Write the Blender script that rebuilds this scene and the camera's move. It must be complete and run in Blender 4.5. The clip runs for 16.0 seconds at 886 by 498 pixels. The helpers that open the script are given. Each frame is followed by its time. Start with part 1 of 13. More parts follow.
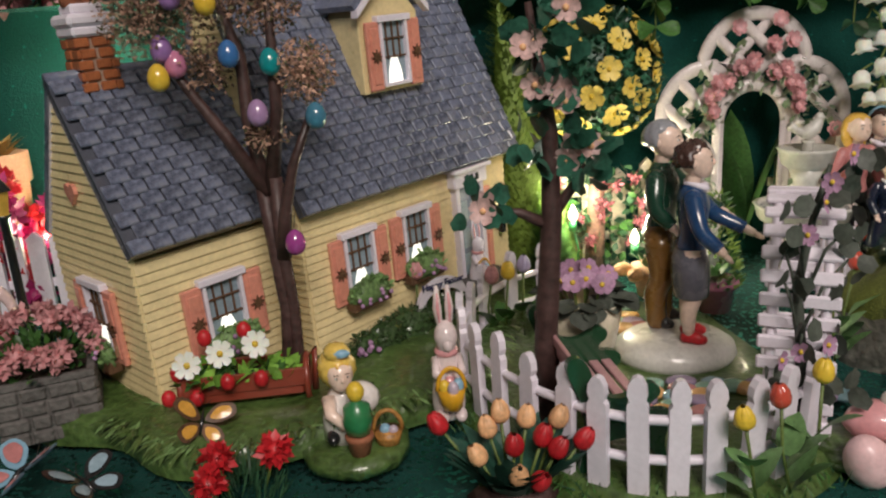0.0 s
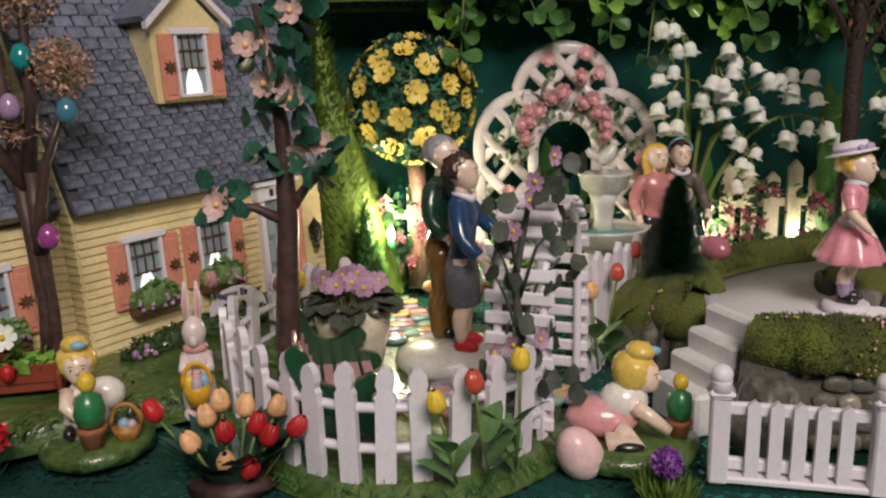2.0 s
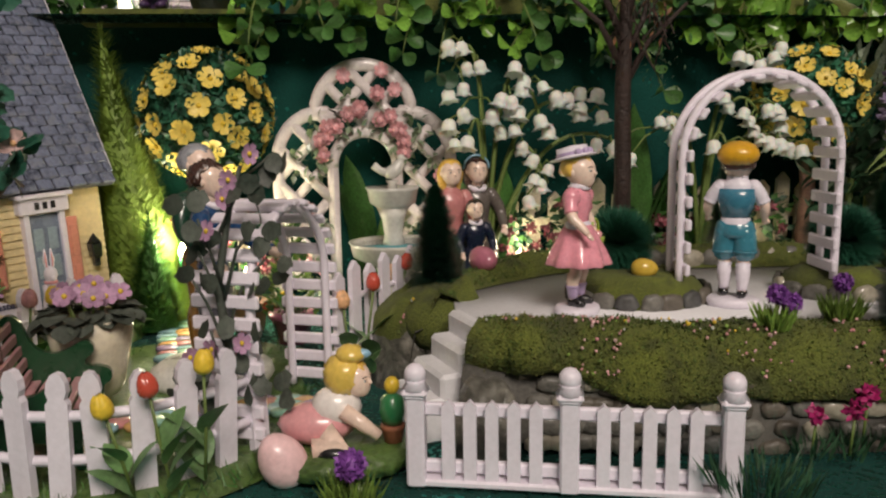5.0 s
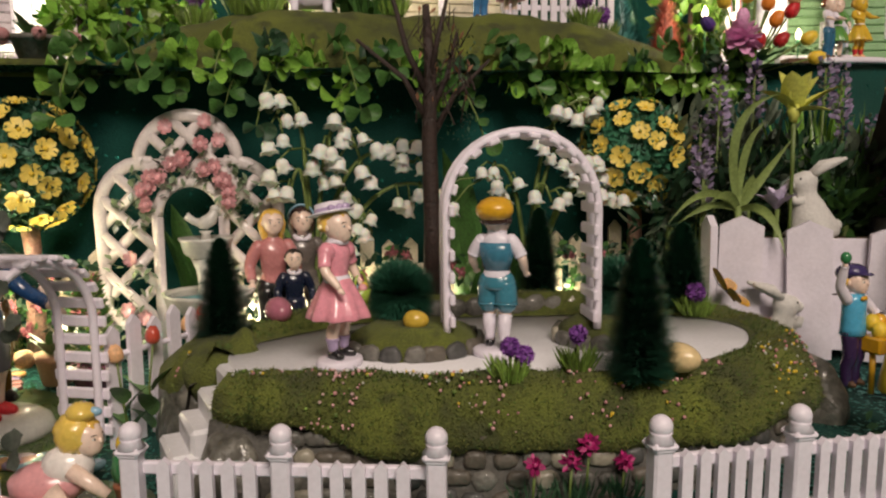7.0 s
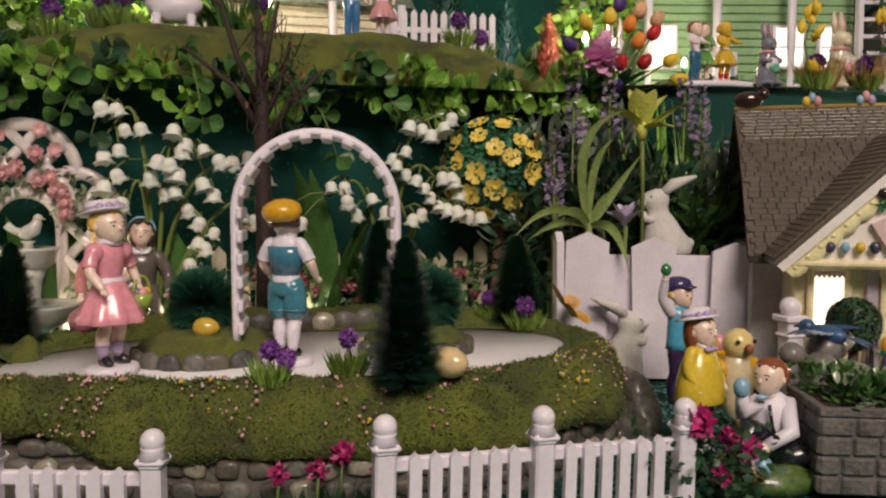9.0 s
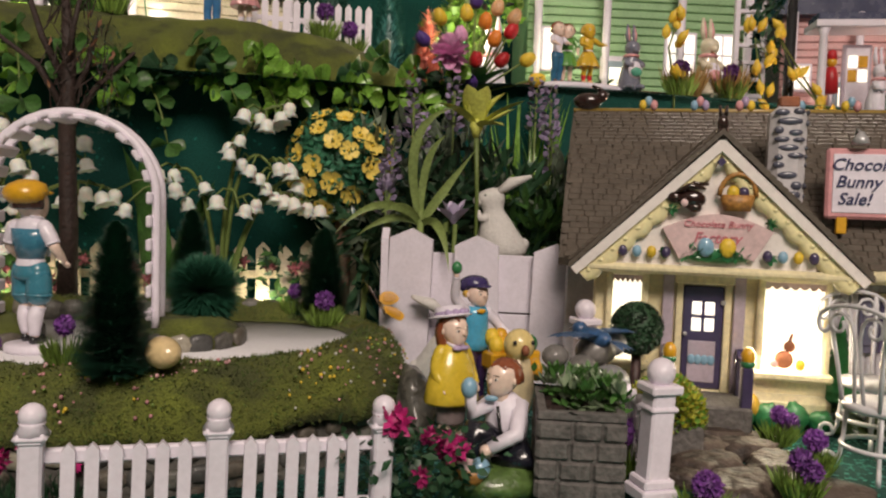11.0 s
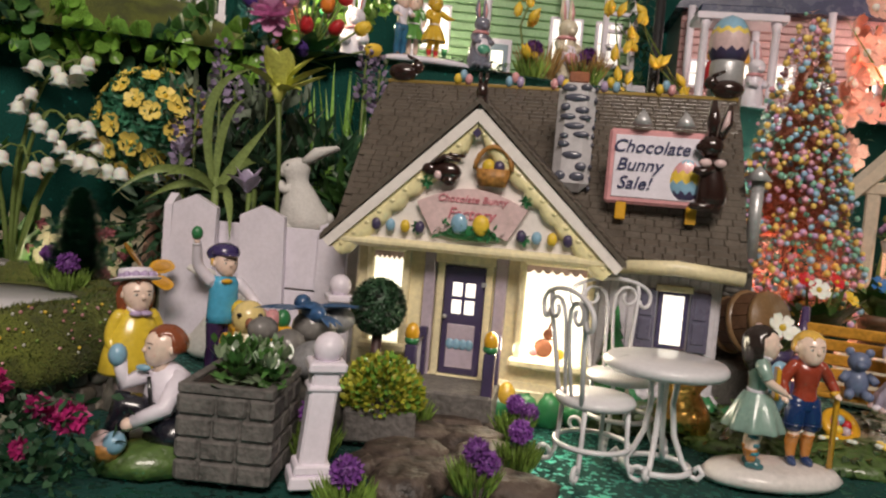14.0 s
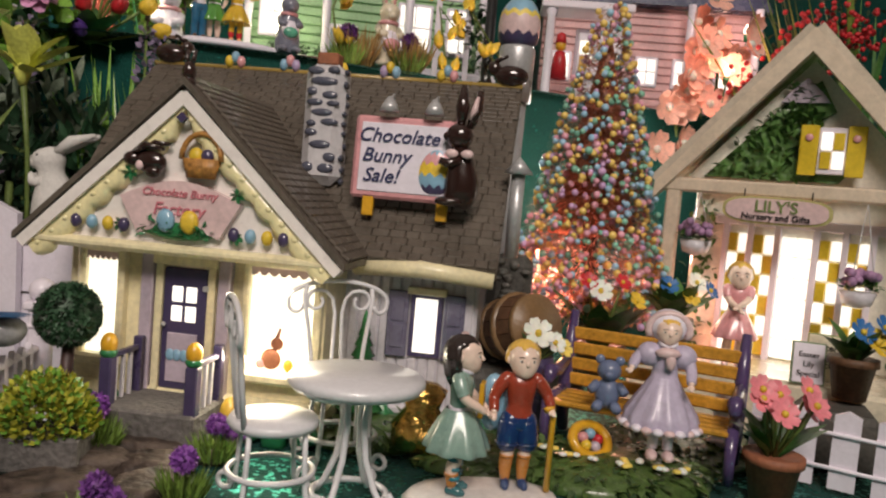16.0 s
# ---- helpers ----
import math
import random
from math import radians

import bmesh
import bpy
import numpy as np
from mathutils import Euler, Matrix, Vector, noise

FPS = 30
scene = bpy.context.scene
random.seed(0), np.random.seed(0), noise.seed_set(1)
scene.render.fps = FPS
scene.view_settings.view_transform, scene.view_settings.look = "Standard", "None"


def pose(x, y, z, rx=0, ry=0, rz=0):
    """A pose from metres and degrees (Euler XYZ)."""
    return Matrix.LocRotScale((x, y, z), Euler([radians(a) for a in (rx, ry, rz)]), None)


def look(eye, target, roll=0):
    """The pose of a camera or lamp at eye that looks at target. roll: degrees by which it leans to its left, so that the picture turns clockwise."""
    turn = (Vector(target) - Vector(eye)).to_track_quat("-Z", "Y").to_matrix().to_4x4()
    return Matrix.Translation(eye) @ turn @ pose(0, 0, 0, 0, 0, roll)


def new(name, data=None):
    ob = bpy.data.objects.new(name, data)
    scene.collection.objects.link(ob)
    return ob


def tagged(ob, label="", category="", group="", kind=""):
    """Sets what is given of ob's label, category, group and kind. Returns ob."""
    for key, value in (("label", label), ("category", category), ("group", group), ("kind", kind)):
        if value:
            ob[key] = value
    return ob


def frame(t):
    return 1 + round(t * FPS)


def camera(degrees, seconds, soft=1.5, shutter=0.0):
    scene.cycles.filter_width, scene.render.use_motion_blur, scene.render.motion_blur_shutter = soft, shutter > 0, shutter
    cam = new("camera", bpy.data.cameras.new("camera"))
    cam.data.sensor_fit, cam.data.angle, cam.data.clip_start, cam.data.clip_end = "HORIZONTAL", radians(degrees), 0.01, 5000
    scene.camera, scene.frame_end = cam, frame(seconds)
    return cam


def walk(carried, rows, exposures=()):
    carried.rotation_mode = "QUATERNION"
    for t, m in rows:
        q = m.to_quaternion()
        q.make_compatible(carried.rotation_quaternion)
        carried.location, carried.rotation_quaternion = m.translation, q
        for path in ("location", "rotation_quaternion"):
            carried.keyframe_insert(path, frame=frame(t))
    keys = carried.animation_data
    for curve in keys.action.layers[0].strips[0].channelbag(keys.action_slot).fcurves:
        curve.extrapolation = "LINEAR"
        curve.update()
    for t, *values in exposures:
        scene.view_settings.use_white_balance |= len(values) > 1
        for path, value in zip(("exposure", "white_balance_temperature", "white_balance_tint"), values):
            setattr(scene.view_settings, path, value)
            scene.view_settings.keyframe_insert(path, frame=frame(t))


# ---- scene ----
cam = camera(59.5, 16.0, soft=2.2)
METRES, EYE, TILT, LEAN, TURN = 0.60, 0.144, -16.0, 3.5, 0.0
ROWS = [
    (0.0, 0.0, 0.0, 0.0, 0.0, 0.0, -0.0),
    (0.5, 0.0387, -0.0124, 0.0028, -0.97, 1.07, -0.3),
    (1.0, 0.0752, -0.0308, -0.0014, -1.96, 2.22, -0.61),
    (1.5, 0.1042, -0.0274, -0.0184, -2.87, 3.2, -0.9),
    (2.0, 0.124, -0.0161, -0.0323, -3.67, 3.97, -1.07),
    (2.5, 0.15, -0.0117, -0.0398, -4.52, 4.61, -1.17),
    (3.0, 0.175, -0.0144, -0.0417, -5.23, 5.06, -1.16),
    (5.5, 0.2783, -0.024, -0.0521, -9.68, 7.53, 0.14),
    (6.0, 0.3128, -0.034, -0.0458, -10.64, 8.24, 0.31),
    (6.5, 0.3453, -0.045, -0.0412, -11.5, 9.01, 0.5),
    (7.0, 0.3702, -0.0513, -0.0432, -12.14, 9.73, 0.65),
    (7.5, 0.3962, -0.06, -0.0459, -12.64, 10.62, 0.81),
    (8.0, 0.4265, -0.0587, -0.0495, -13.17, 11.52, 0.91),
    (8.5, 0.4589, -0.0568, -0.0551, -13.64, 12.36, 0.88),
    (9.0, 0.4904, -0.058, -0.0642, -14.3, 12.66, 0.64),
    (11.5, 0.6647, -0.0892, -0.0691, -16.7, 12.73, -1.27),
    (12.0, 0.6974, -0.0937, -0.0745, -17.11, 12.73, -1.71),
    (12.5, 0.7315, -0.0929, -0.077, -17.41, 12.72, -2.24),
    (13.0, 0.7575, -0.0983, -0.0738, -17.56, 12.65, -2.73),
    (13.5, 0.7773, -0.0931, -0.0713, -17.78, 12.52, -3.16),
    (14.0, 0.8032, -0.0921, -0.0688, -18.17, 12.43, -3.4),
    (14.5, 0.839, -0.0972, -0.0609, -18.82, 12.4, -3.48),
    (15.0, 0.8804, -0.1081, -0.0551, -19.78, 12.39, -3.39),
    (15.5, 0.915, -0.0999, -0.0476, -20.74, 12.4, -3.1),
    (16.0, 0.9555, -0.0915, -0.0473, -21.93, 12.3, -2.45),
]
walk(cam, [(t, pose(0, 0, EYE, TILT, LEAN, TURN) @ pose(METRES * x, METRES * y, METRES * z, 90 + pitch, roll, yaw)) for t, x, y, z, yaw, pitch, roll in ROWS],
     [(0.0, 0.0, 6350, 9), (3.0, 0.0, 6550, 9), (5.8, 0.0, 6750, 8), (7.2, 0.0, 6950, 11), (9.0, 0.0, 6950, 12), (12.0, 0.0, 6750, 11), (16.0, -0.06, 6550, 10)])


# ---------------------------------------------------------------- light
world = bpy.data.worlds.new("room_world")
scene.world = world
world.use_nodes = True
world.node_tree.nodes["Background"].inputs[0].default_value = (0.75, 0.8, 0.9, 1)
world.node_tree.nodes["Background"].inputs[1].default_value = 0.01


def lamp(name, kind, m, power, colour, size=0.1, size_y=None):
    data = bpy.data.lights.new(name, kind)
    data.energy, data.color = power, colour
    if kind == "AREA":
        data.shape, data.size, data.size_y = "RECTANGLE", size, size_y or size
    elif kind == "POINT":
        data.shadow_soft_size = size
    ob = new(name, data)
    ob.matrix_world = m
    return ob


# the room's ceiling light, above and in front of the display
lamp("ceiling_lamp", "AREA", look((0.3, -1.02, 1.12), (0.32, 0.3, 0.05)), 23.0, (1.0, 0.878, 0.795), 0.7, 0.45)

# ---------------------------------------------------------------- materials
MATS = {}


def mat(name, rgb, rough=0.5, metal=0.0, var=0.12, scale=60.0, bump=0.15, fine=600.0, coat=0.0, emit=None, power=0.0,
        wear=None, trans=0.0, spec=0.5, sheen=0.0, sub=0.0, rand=0.0):
    """Colour with mottling at two scales, fine relief, and optional worn patches of a second colour."""
    if name in MATS:
        return MATS[name]
    m = bpy.data.materials.new(name)
    m.use_nodes = True
    nt = m.node_tree
    n, l = nt.nodes, nt.links
    b = n["Principled BSDF"]
    tc = n.new("ShaderNodeTexCoord")
    big = n.new("ShaderNodeTexNoise")
    big.inputs["Scale"].default_value, big.inputs["Detail"].default_value = scale, 4
    small = n.new("ShaderNodeTexNoise")
    small.inputs["Scale"].default_value, small.inputs["Detail"].default_value = fine, 3
    l.new(tc.outputs["Object"], big.inputs["Vector"])
    l.new(tc.outputs["Object"], small.inputs["Vector"])
    add = n.new("ShaderNodeMath")
    add.operation = "ADD"
    l.new(big.outputs["Fac"], add.inputs[0])
    l.new(small.outputs["Fac"], add.inputs[1])
    last = add.outputs[0]
    if rand:
        info = n.new("ShaderNodeObjectInfo")
        geo = n.new("ShaderNodeNewGeometry")
        s1 = n.new("ShaderNodeMath")
        s1.operation = "ADD"
        l.new(info.outputs["Random"], s1.inputs[0])
        l.new(geo.outputs["Random Per Island"], s1.inputs[1])
        s2 = n.new("ShaderNodeMath")
        s2.operation = "MULTIPLY_ADD"
        l.new(s1.outputs[0], s2.inputs[0])
        s2.inputs[1].default_value, s2.inputs[2].default_value = rand, -rand
        s3 = n.new("ShaderNodeMath")
        s3.operation = "ADD"
        l.new(last, s3.inputs[0])
        l.new(s2.outputs[0], s3.inputs[1])
        last = s3.outputs[0]
    ramp = n.new("ShaderNodeMapRange")
    ramp.inputs["From Min"].default_value, ramp.inputs["From Max"].default_value = 0.6, 1.4
    ramp.inputs["To Min"].default_value, ramp.inputs["To Max"].default_value = 1 - 2 * var, 1 + 1.4 * var
    l.new(last, ramp.inputs["Value"])
    mul = n.new("ShaderNodeVectorMath")
    mul.operation = "SCALE"
    mul.inputs[0].default_value = rgb
    l.new(ramp.outputs["Result"], mul.inputs["Scale"])
    colour = mul.outputs[0]
    if wear:
        wn = n.new("ShaderNodeTexNoise")
        wn.inputs["Scale"].default_value, wn.inputs["Detail"].default_value = scale * 1.7, 6
        l.new(tc.outputs["Object"], wn.inputs["Vector"])
        wr = n.new("ShaderNodeMapRange")
        wr.inputs["From Min"].default_value, wr.inputs["From Max"].default_value = 0.52, 0.64
        l.new(wn.outputs["Fac"], wr.inputs["Value"])
        mix = n.new("ShaderNodeMix")
        mix.data_type = "RGBA"
        l.new(wr.outputs["Result"], mix.inputs["Factor"])
        l.new(colour, mix.inputs["A"])
        mix.inputs["B"].default_value = (*wear, 1)
        colour = mix.outputs["Result"]
    l.new(colour, b.inputs["Base Color"])
    rr = n.new("ShaderNodeMapRange")
    rr.inputs["From Min"].default_value, rr.inputs["From Max"].default_value = 0.3, 0.7
    rr.inputs["To Min"].default_value, rr.inputs["To Max"].default_value = max(0.03, rough * 0.75), min(1, rough * 1.25)
    l.new(big.outputs["Fac"], rr.inputs["Value"])
    l.new(rr.outputs["Result"], b.inputs["Roughness"])
    b.inputs["Metallic"].default_value = metal
    b.inputs["Specular IOR Level"].default_value = spec
    b.inputs["Coat Weight"].default_value, b.inputs["Coat Roughness"].default_value = coat, 0.07
    b.inputs["Sheen Weight"].default_value = sheen
    b.inputs["Transmission Weight"].default_value = trans
    if sub:
        b.inputs["Subsurface Weight"].default_value, b.inputs["Subsurface Scale"].default_value = sub, 0.004
    if bump:
        bp = n.new("ShaderNodeBump")
        bp.inputs["Strength"].default_value, bp.inputs["Distance"].default_value = bump, 0.0012
        l.new(add.outputs[0], bp.inputs["Height"])
        l.new(bp.outputs["Normal"], b.inputs["Normal"])
    if emit:
        b.inputs["Emission Color"].default_value, b.inputs["Emission Strength"].default_value = (*emit, 1), power
    MATS[name] = m
    return m


def glaze(name, rgb, **k):
    """Painted, glazed porcelain or resin: glossy, with brush mottling."""
    return mat(name, rgb, **{**dict(rough=0.26, coat=0.6, var=0.1, scale=90, fine=500, bump=0.1), **k})


def glitter(name, rgb, flake, share=0.78):
    """Felt or paper strewn with glitter flakes."""
    m = mat(name, rgb, rough=0.85, var=0.22, scale=14, fine=900, bump=0.6, sheen=0.03, spec=0.2)
    nt = m.node_tree
    n, l = nt.nodes, nt.links
    b = n["Principled BSDF"]
    tc = n.new("ShaderNodeTexCoord")
    v = n.new("ShaderNodeTexVoronoi")
    v.inputs["Scale"].default_value = 620
    l.new(tc.outputs["Object"], v.inputs["Vector"])
    r = n.new("ShaderNodeMath")
    r.operation = "GREATER_THAN"
    r.inputs[1].default_value = share
    sep = n.new("ShaderNodeSeparateColor")
    l.new(v.outputs["Color"], sep.inputs[0])
    l.new(sep.outputs[0], r.inputs[0])
    mix = n.new("ShaderNodeMix")
    mix.data_type = "RGBA"
    l.new(r.outputs[0], mix.inputs["Factor"])
    old = b.inputs["Base Color"].links[0].from_socket
    l.new(old, mix.inputs["A"])
    mix.inputs["B"].default_value = (*flake, 1)
    l.new(mix.outputs["Result"], b.inputs["Base Color"])
    inv = n.new("ShaderNodeMath")
    inv.operation = "MULTIPLY_ADD"
    l.new(r.outputs[0], inv.inputs[0])
    inv.inputs[1].default_value, inv.inputs[2].default_value = -0.55, 0.85
    l.new(inv.outputs[0], b.inputs["Roughness"])
    l.new(r.outputs[0], b.inputs["Metallic"])
    # flakes lie at odd angles
    nm = n.new("ShaderNodeNormalMap")
    l.new(v.outputs["Color"], nm.inputs["Color"])
    nm.inputs["Strength"].default_value = 0.6
    mixn = n.new("ShaderNodeMix")
    mixn.data_type = "VECTOR"
    l.new(r.outputs[0], mixn.inputs["Factor"])
    oldn = b.inputs["Normal"].links[0].from_socket
    l.new(oldn, mixn.inputs["A"])
    l.new(nm.outputs["Normal"], mixn.inputs["B"])
    return m


def lit(name, rgb, power):
    """A surface that gives off light: a bulb, or a lit pane."""
    if name in MATS:
        return MATS[name]
    m = bpy.data.materials.new(name)
    m.use_nodes = True
    b = m.node_tree.nodes["Principled BSDF"]
    b.inputs["Base Color"].default_value = (*rgb, 1)
    b.inputs["Emission Color"].default_value, b.inputs["Emission Strength"].default_value = (*rgb, 1), power
    MATS[name] = m
    return m


# ---------------------------------------------------------------- mesh tools
I4 = Matrix.Identity(4)


class MB:
    """Gathers vertices and faces of one mesh."""

    def __init__(self):
        self.v, self.f, self.m, self.s, self.mats = [], [], [], [], []

    def mi(self, material):
        if material not in self.mats:
            self.mats.append(material)
        return self.mats.index(material)

    def add(self, verts, faces, material, smooth=True, M=I4):
        k, i = len(self.v), self.mi(material)
        self.v += [tuple(M @ Vector(p)) for p in verts]
        self.f += [tuple(k + j for j in f) for f in faces]
        self.m += [i] * len(faces)
        self.s += [smooth] * len(faces)
        return self

    def box(self, c, size, material, M=I4, bevel=None, taper=1.0):
        hx, hy, hz = (s / 2 for s in size)
        b = min(size) * 0.12 if bevel is None else bevel
        vs, fs = [], []
        idx = {}
        for sx in (-1, 1):
            for sy in (-1, 1):
                for sz in (-1, 1):
                    k = taper if sz > 0 else 1
                    for ax in range(3):
                        o = [hx - b, hy - b, hz - b]
                        o[ax] += b
                        idx[sx, sy, sz, ax] = len(vs)
                        vs.append((c[0] + sx * o[0] * k, c[1] + sy * o[1] * k, c[2] + sz * o[2]))
        for ax in range(3):
            u, w = [a for a in range(3) if a != ax]
            for s in (-1, 1):
                q = []
                for a, d in ((-1, -1), (1, -1), (1, 1), (-1, 1)):
                    key = [0, 0, 0]
                    key[ax], key[u], key[w] = s, a, d
                    q.append(idx[(*key, ax)])
                fs.append(q if (s > 0) == (ax != 1) else q[::-1])
        for ax in range(3):
            u, w = [a for a in range(3) if a != ax]
            for su in (-1, 1):
                for sw in (-1, 1):
                    q = []
                    for sa, wh in ((-1, u), (1, u), (1, w), (-1, w)):
                        key = [0, 0, 0]
                        key[ax], key[u], key[w] = sa, su, sw
                        q.append(idx[(*key, wh)])
                    fs.append(q)
        for sx in (-1, 1):
            for sy in (-1, 1):
                for sz in (-1, 1):
                    fs.append([idx[sx, sy, sz, a] for a in range(3)])
        return self.add(vs, fs, material, False, M)

    def lathe(self, prof, material, M=I4, seg=16, smooth=True, wob=0.0, seed=0):
        rnd = random.Random(seed)
        vs, fs = [], []
        for r, z in prof:
            for i in range(seg):
                a = 2 * math.pi * i / seg
                k = r * (1 + wob * (rnd.random() - 0.5) * 2)
                vs.append((k * math.cos(a), k * math.sin(a), z))
        for j in range(len(prof) - 1):
            for i in range(seg):
                i2 = (i + 1) % seg
                fs.append((j * seg + i, j * seg + i2, (j + 1) * seg + i2, (j + 1) * seg + i))
        if prof[0][0] > 1e-6:
            fs.append(tuple(range(seg))[::-1])
        if prof[-1][0] > 1e-6:
            fs.append(tuple((len(prof) - 1) * seg + i for i in range(seg)))
        return self.add(vs, fs, material, smooth, M)

    def ball(self, c, r, material, M=I4, seg=12, rings=8, wob=0.0, seed=0):
        if not hasattr(r, "__len__"):
            r = (r, r, r)
        rnd = random.Random(seed)
        vs = [(c[0], c[1], c[2] - r[2])]
        for j in range(1, rings):
            p = math.pi * j / rings
            for i in range(seg):
                a = 2 * math.pi * i / seg
                k = 1 + wob * (rnd.random() - 0.5) * 2
                vs.append((c[0] + r[0] * k * math.sin(p) * math.cos(a), c[1] + r[1] * k * math.sin(p) * math.sin(a), c[2] - r[2] * k * math.cos(p)))
        vs.append((c[0], c[1], c[2] + r[2]))
        fs = [(0, 1 + (i + 1) % seg, 1 + i) for i in range(seg)]
        for j in range(rings - 2):
            for i in range(seg):
                a, b = 1 + j * seg + i, 1 + j * seg + (i + 1) % seg
                fs.append((a, b, b + seg, a + seg))
        e, k = len(vs) - 1, 1 + (rings - 2) * seg
        fs += [(k + i, k + (i + 1) % seg, e) for i in range(seg)]
        return self.add(vs, fs, material, True, M)

    def tube(self, pts, rad, material, M=I4, seg=8, cap=True):
        pts = [Vector(p) for p in pts]
        if not hasattr(rad, "__len__"):
            rad = [rad] * len(pts)
        vs, fs = [], []
        side = None
        for k, p in enumerate(pts):
            d = (pts[min(k + 1, len(pts) - 1)] - pts[max(k - 1, 0)]).normalized()
            if side is None:
                side = d.orthogonal().normalized()
            else:
                side = (side - d * side.dot(d))
                side = side.normalized() if side.length > 1e-6 else d.orthogonal().normalized()
            up = d.cross(side)
            for i in range(seg):
                a = 2 * math.pi * i / seg
                vs.append(p + (side * math.cos(a) + up * math.sin(a)) * rad[k])
        for j in range(len(pts) - 1):
            for i in range(seg):
                i2 = (i + 1) % seg
                fs.append((j * seg + i, j * seg + i2, (j + 1) * seg + i2, (j + 1) * seg + i))
        if cap:
            fs.append(tuple(range(seg))[::-1])
            fs.append(tuple((len(pts) - 1) * seg + i for i in range(seg)))
        return self.add(vs, fs, material, True, M)

    def prism(self, poly, y0, y1, material, M=I4, smooth=False):
        """A polygon of (x, z) extruded from y0 to y1."""
        n = len(poly)
        vs = [(x, y0, z) for x, z in poly] + [(x, y1, z) for x, z in poly]
        fs = [tuple(range(n)), tuple(range(2 * n - 1, n - 1, -1))]
        fs += [(i, i + n, (i + 1) % n + n, (i + 1) % n) for i in range(n)]
        return self.add(vs, fs, material, smooth, M)

    def leaf(self, M, length, width, material, bend=0.25, fold=0.15, n=4, tip=0.0):
        """A leaf or petal of two rows of faces, along +y of M, with a little thickness from its fold."""
        vs, fs = [], []
        for k in range(n + 1):
            u = k / n
            w = width * 0.5 * (math.sin(math.pi * min(1, u * 0.93 + 0.07)) ** 0.7 if 0 < u < 1 else ((0.25 if n > 1 else 1.0) if u == 0 else tip))
            z = -bend * length * u * u
            vs += [(-w, u * length, z + fold * w), (0, u * length, z), (w, u * length, z + fold * w)]
        for k in range(n):
            a = k * 3
            fs += [(a, a + 1, a + 4, a + 3), (a + 1, a + 2, a + 5, a + 4)]
        return self.add(vs, fs, material, True, M)

    def round_leaf(self, M, length, width, material, bend=0.15, cup=0.35):
        """A fleshy leaf, narrow at its stalk and broadly rounded at its end."""
        vs, fs = [], []
        prof = ((0.0, 0.1), (0.15, 0.3), (0.35, 0.66), (0.55, 0.92), (0.72, 1.0), (0.86, 0.88), (0.95, 0.58), (1.0, 0.12))
        for u, k in prof:
            w = width * 0.5 * k
            z = -bend * length * u * u
            vs += [(-w, u * length, z + cup * w), (-w * 0.55, u * length, z + cup * w * 0.25), (0, u * length, z - cup * w * 0.12), (w * 0.55, u * length, z + cup * w * 0.25), (w, u * length, z + cup * w)]
        for k in range(len(prof) - 1):
            for j in range(4):
                a = k * 5 + j
                fs.append((a, a + 1, a + 6, a + 5))
        return self.add(vs, fs, material, True, M)

    def build(self, name):
        me = bpy.data.meshes.new(name)
        me.from_pydata(self.v, [], self.f)
        for m in self.mats:
            me.materials.append(m)
        me.polygons.foreach_set("material_index", self.m)
        me.polygons.foreach_set("use_smooth", self.s)
        me.update()
        return me


def part(name, mb, parent=None, label=""):
    ob = new(name, mb.build(name))
    if parent is not None:
        ob.parent = parent
    return tagged(ob, label)


def thing(name, label, category, m=I4, mb=None, group="", kind=""):
    ob = new(name, mb.build(name) if mb else None)
    ob.matrix_world = m
    return tagged(ob, label, category, group, kind)


def at(x, y, z=0.0, rz=0.0, rx=0.0, ry=0.0, s=1.0):
    return pose(x, y, z, rx, ry, rz) @ Matrix.Scale(s, 4)


def aim(p, d, spin=0.0):
    """A frame at p whose +y runs along d and whose +z leans up."""
    y = Vector(d).normalized()
    x = y.cross(Vector((0, 0, 1)))
    x = x.normalized() if x.length > 1e-4 else Vector((1, 0, 0))
    z = x.cross(y)
    m = Matrix((x, y, z)).transposed().to_4x4()
    return Matrix.Translation(p) @ m @ Matrix.Rotation(spin, 4, "Y")


def zigzag(mb, radius, za, zb, amp_a, amp_b, teeth, material, M, seg=48):
    """A band of a painted egg between two zigzag lines; radius gives the egg's half-width at a height."""
    vs, fs = [], []
    for q in range(4):
        for i in range(seg):
            a = 2 * math.pi * i / seg
            w = abs((i * teeth / seg) % 1 * 2 - 1) * 2 - 1
            f = q / 3
            z = (za + amp_a * w) * (1 - f) + (zb + amp_b * w) * f
            vs.append((radius(z) * math.cos(a), radius(z) * math.sin(a), z))
    for q in range(3):
        for i in range(seg):
            j = (i + 1) % seg
            fs.append((q * seg + i, q * seg + j, (q + 1) * seg + j, (q + 1) * seg + i))
    mb.add(vs, fs, material, True, M)


def rough_sheet(nx, ny, x0, x1, y0, y1, height, material):
    mb = MB()
    vs, fs = [], []
    for j in range(ny + 1):
        for i in range(nx + 1):
            x, y = x0 + (x1 - x0) * i / nx, y0 + (y1 - y0) * j / ny
            vs.append((x, y, height(x, y)))
    for j in range(ny):
        for i in range(nx):
            a = j * (nx + 1) + i
            fs.append((a, a + 1, a + nx + 2, a + nx + 1))
    return mb.add(vs, fs, material, True)


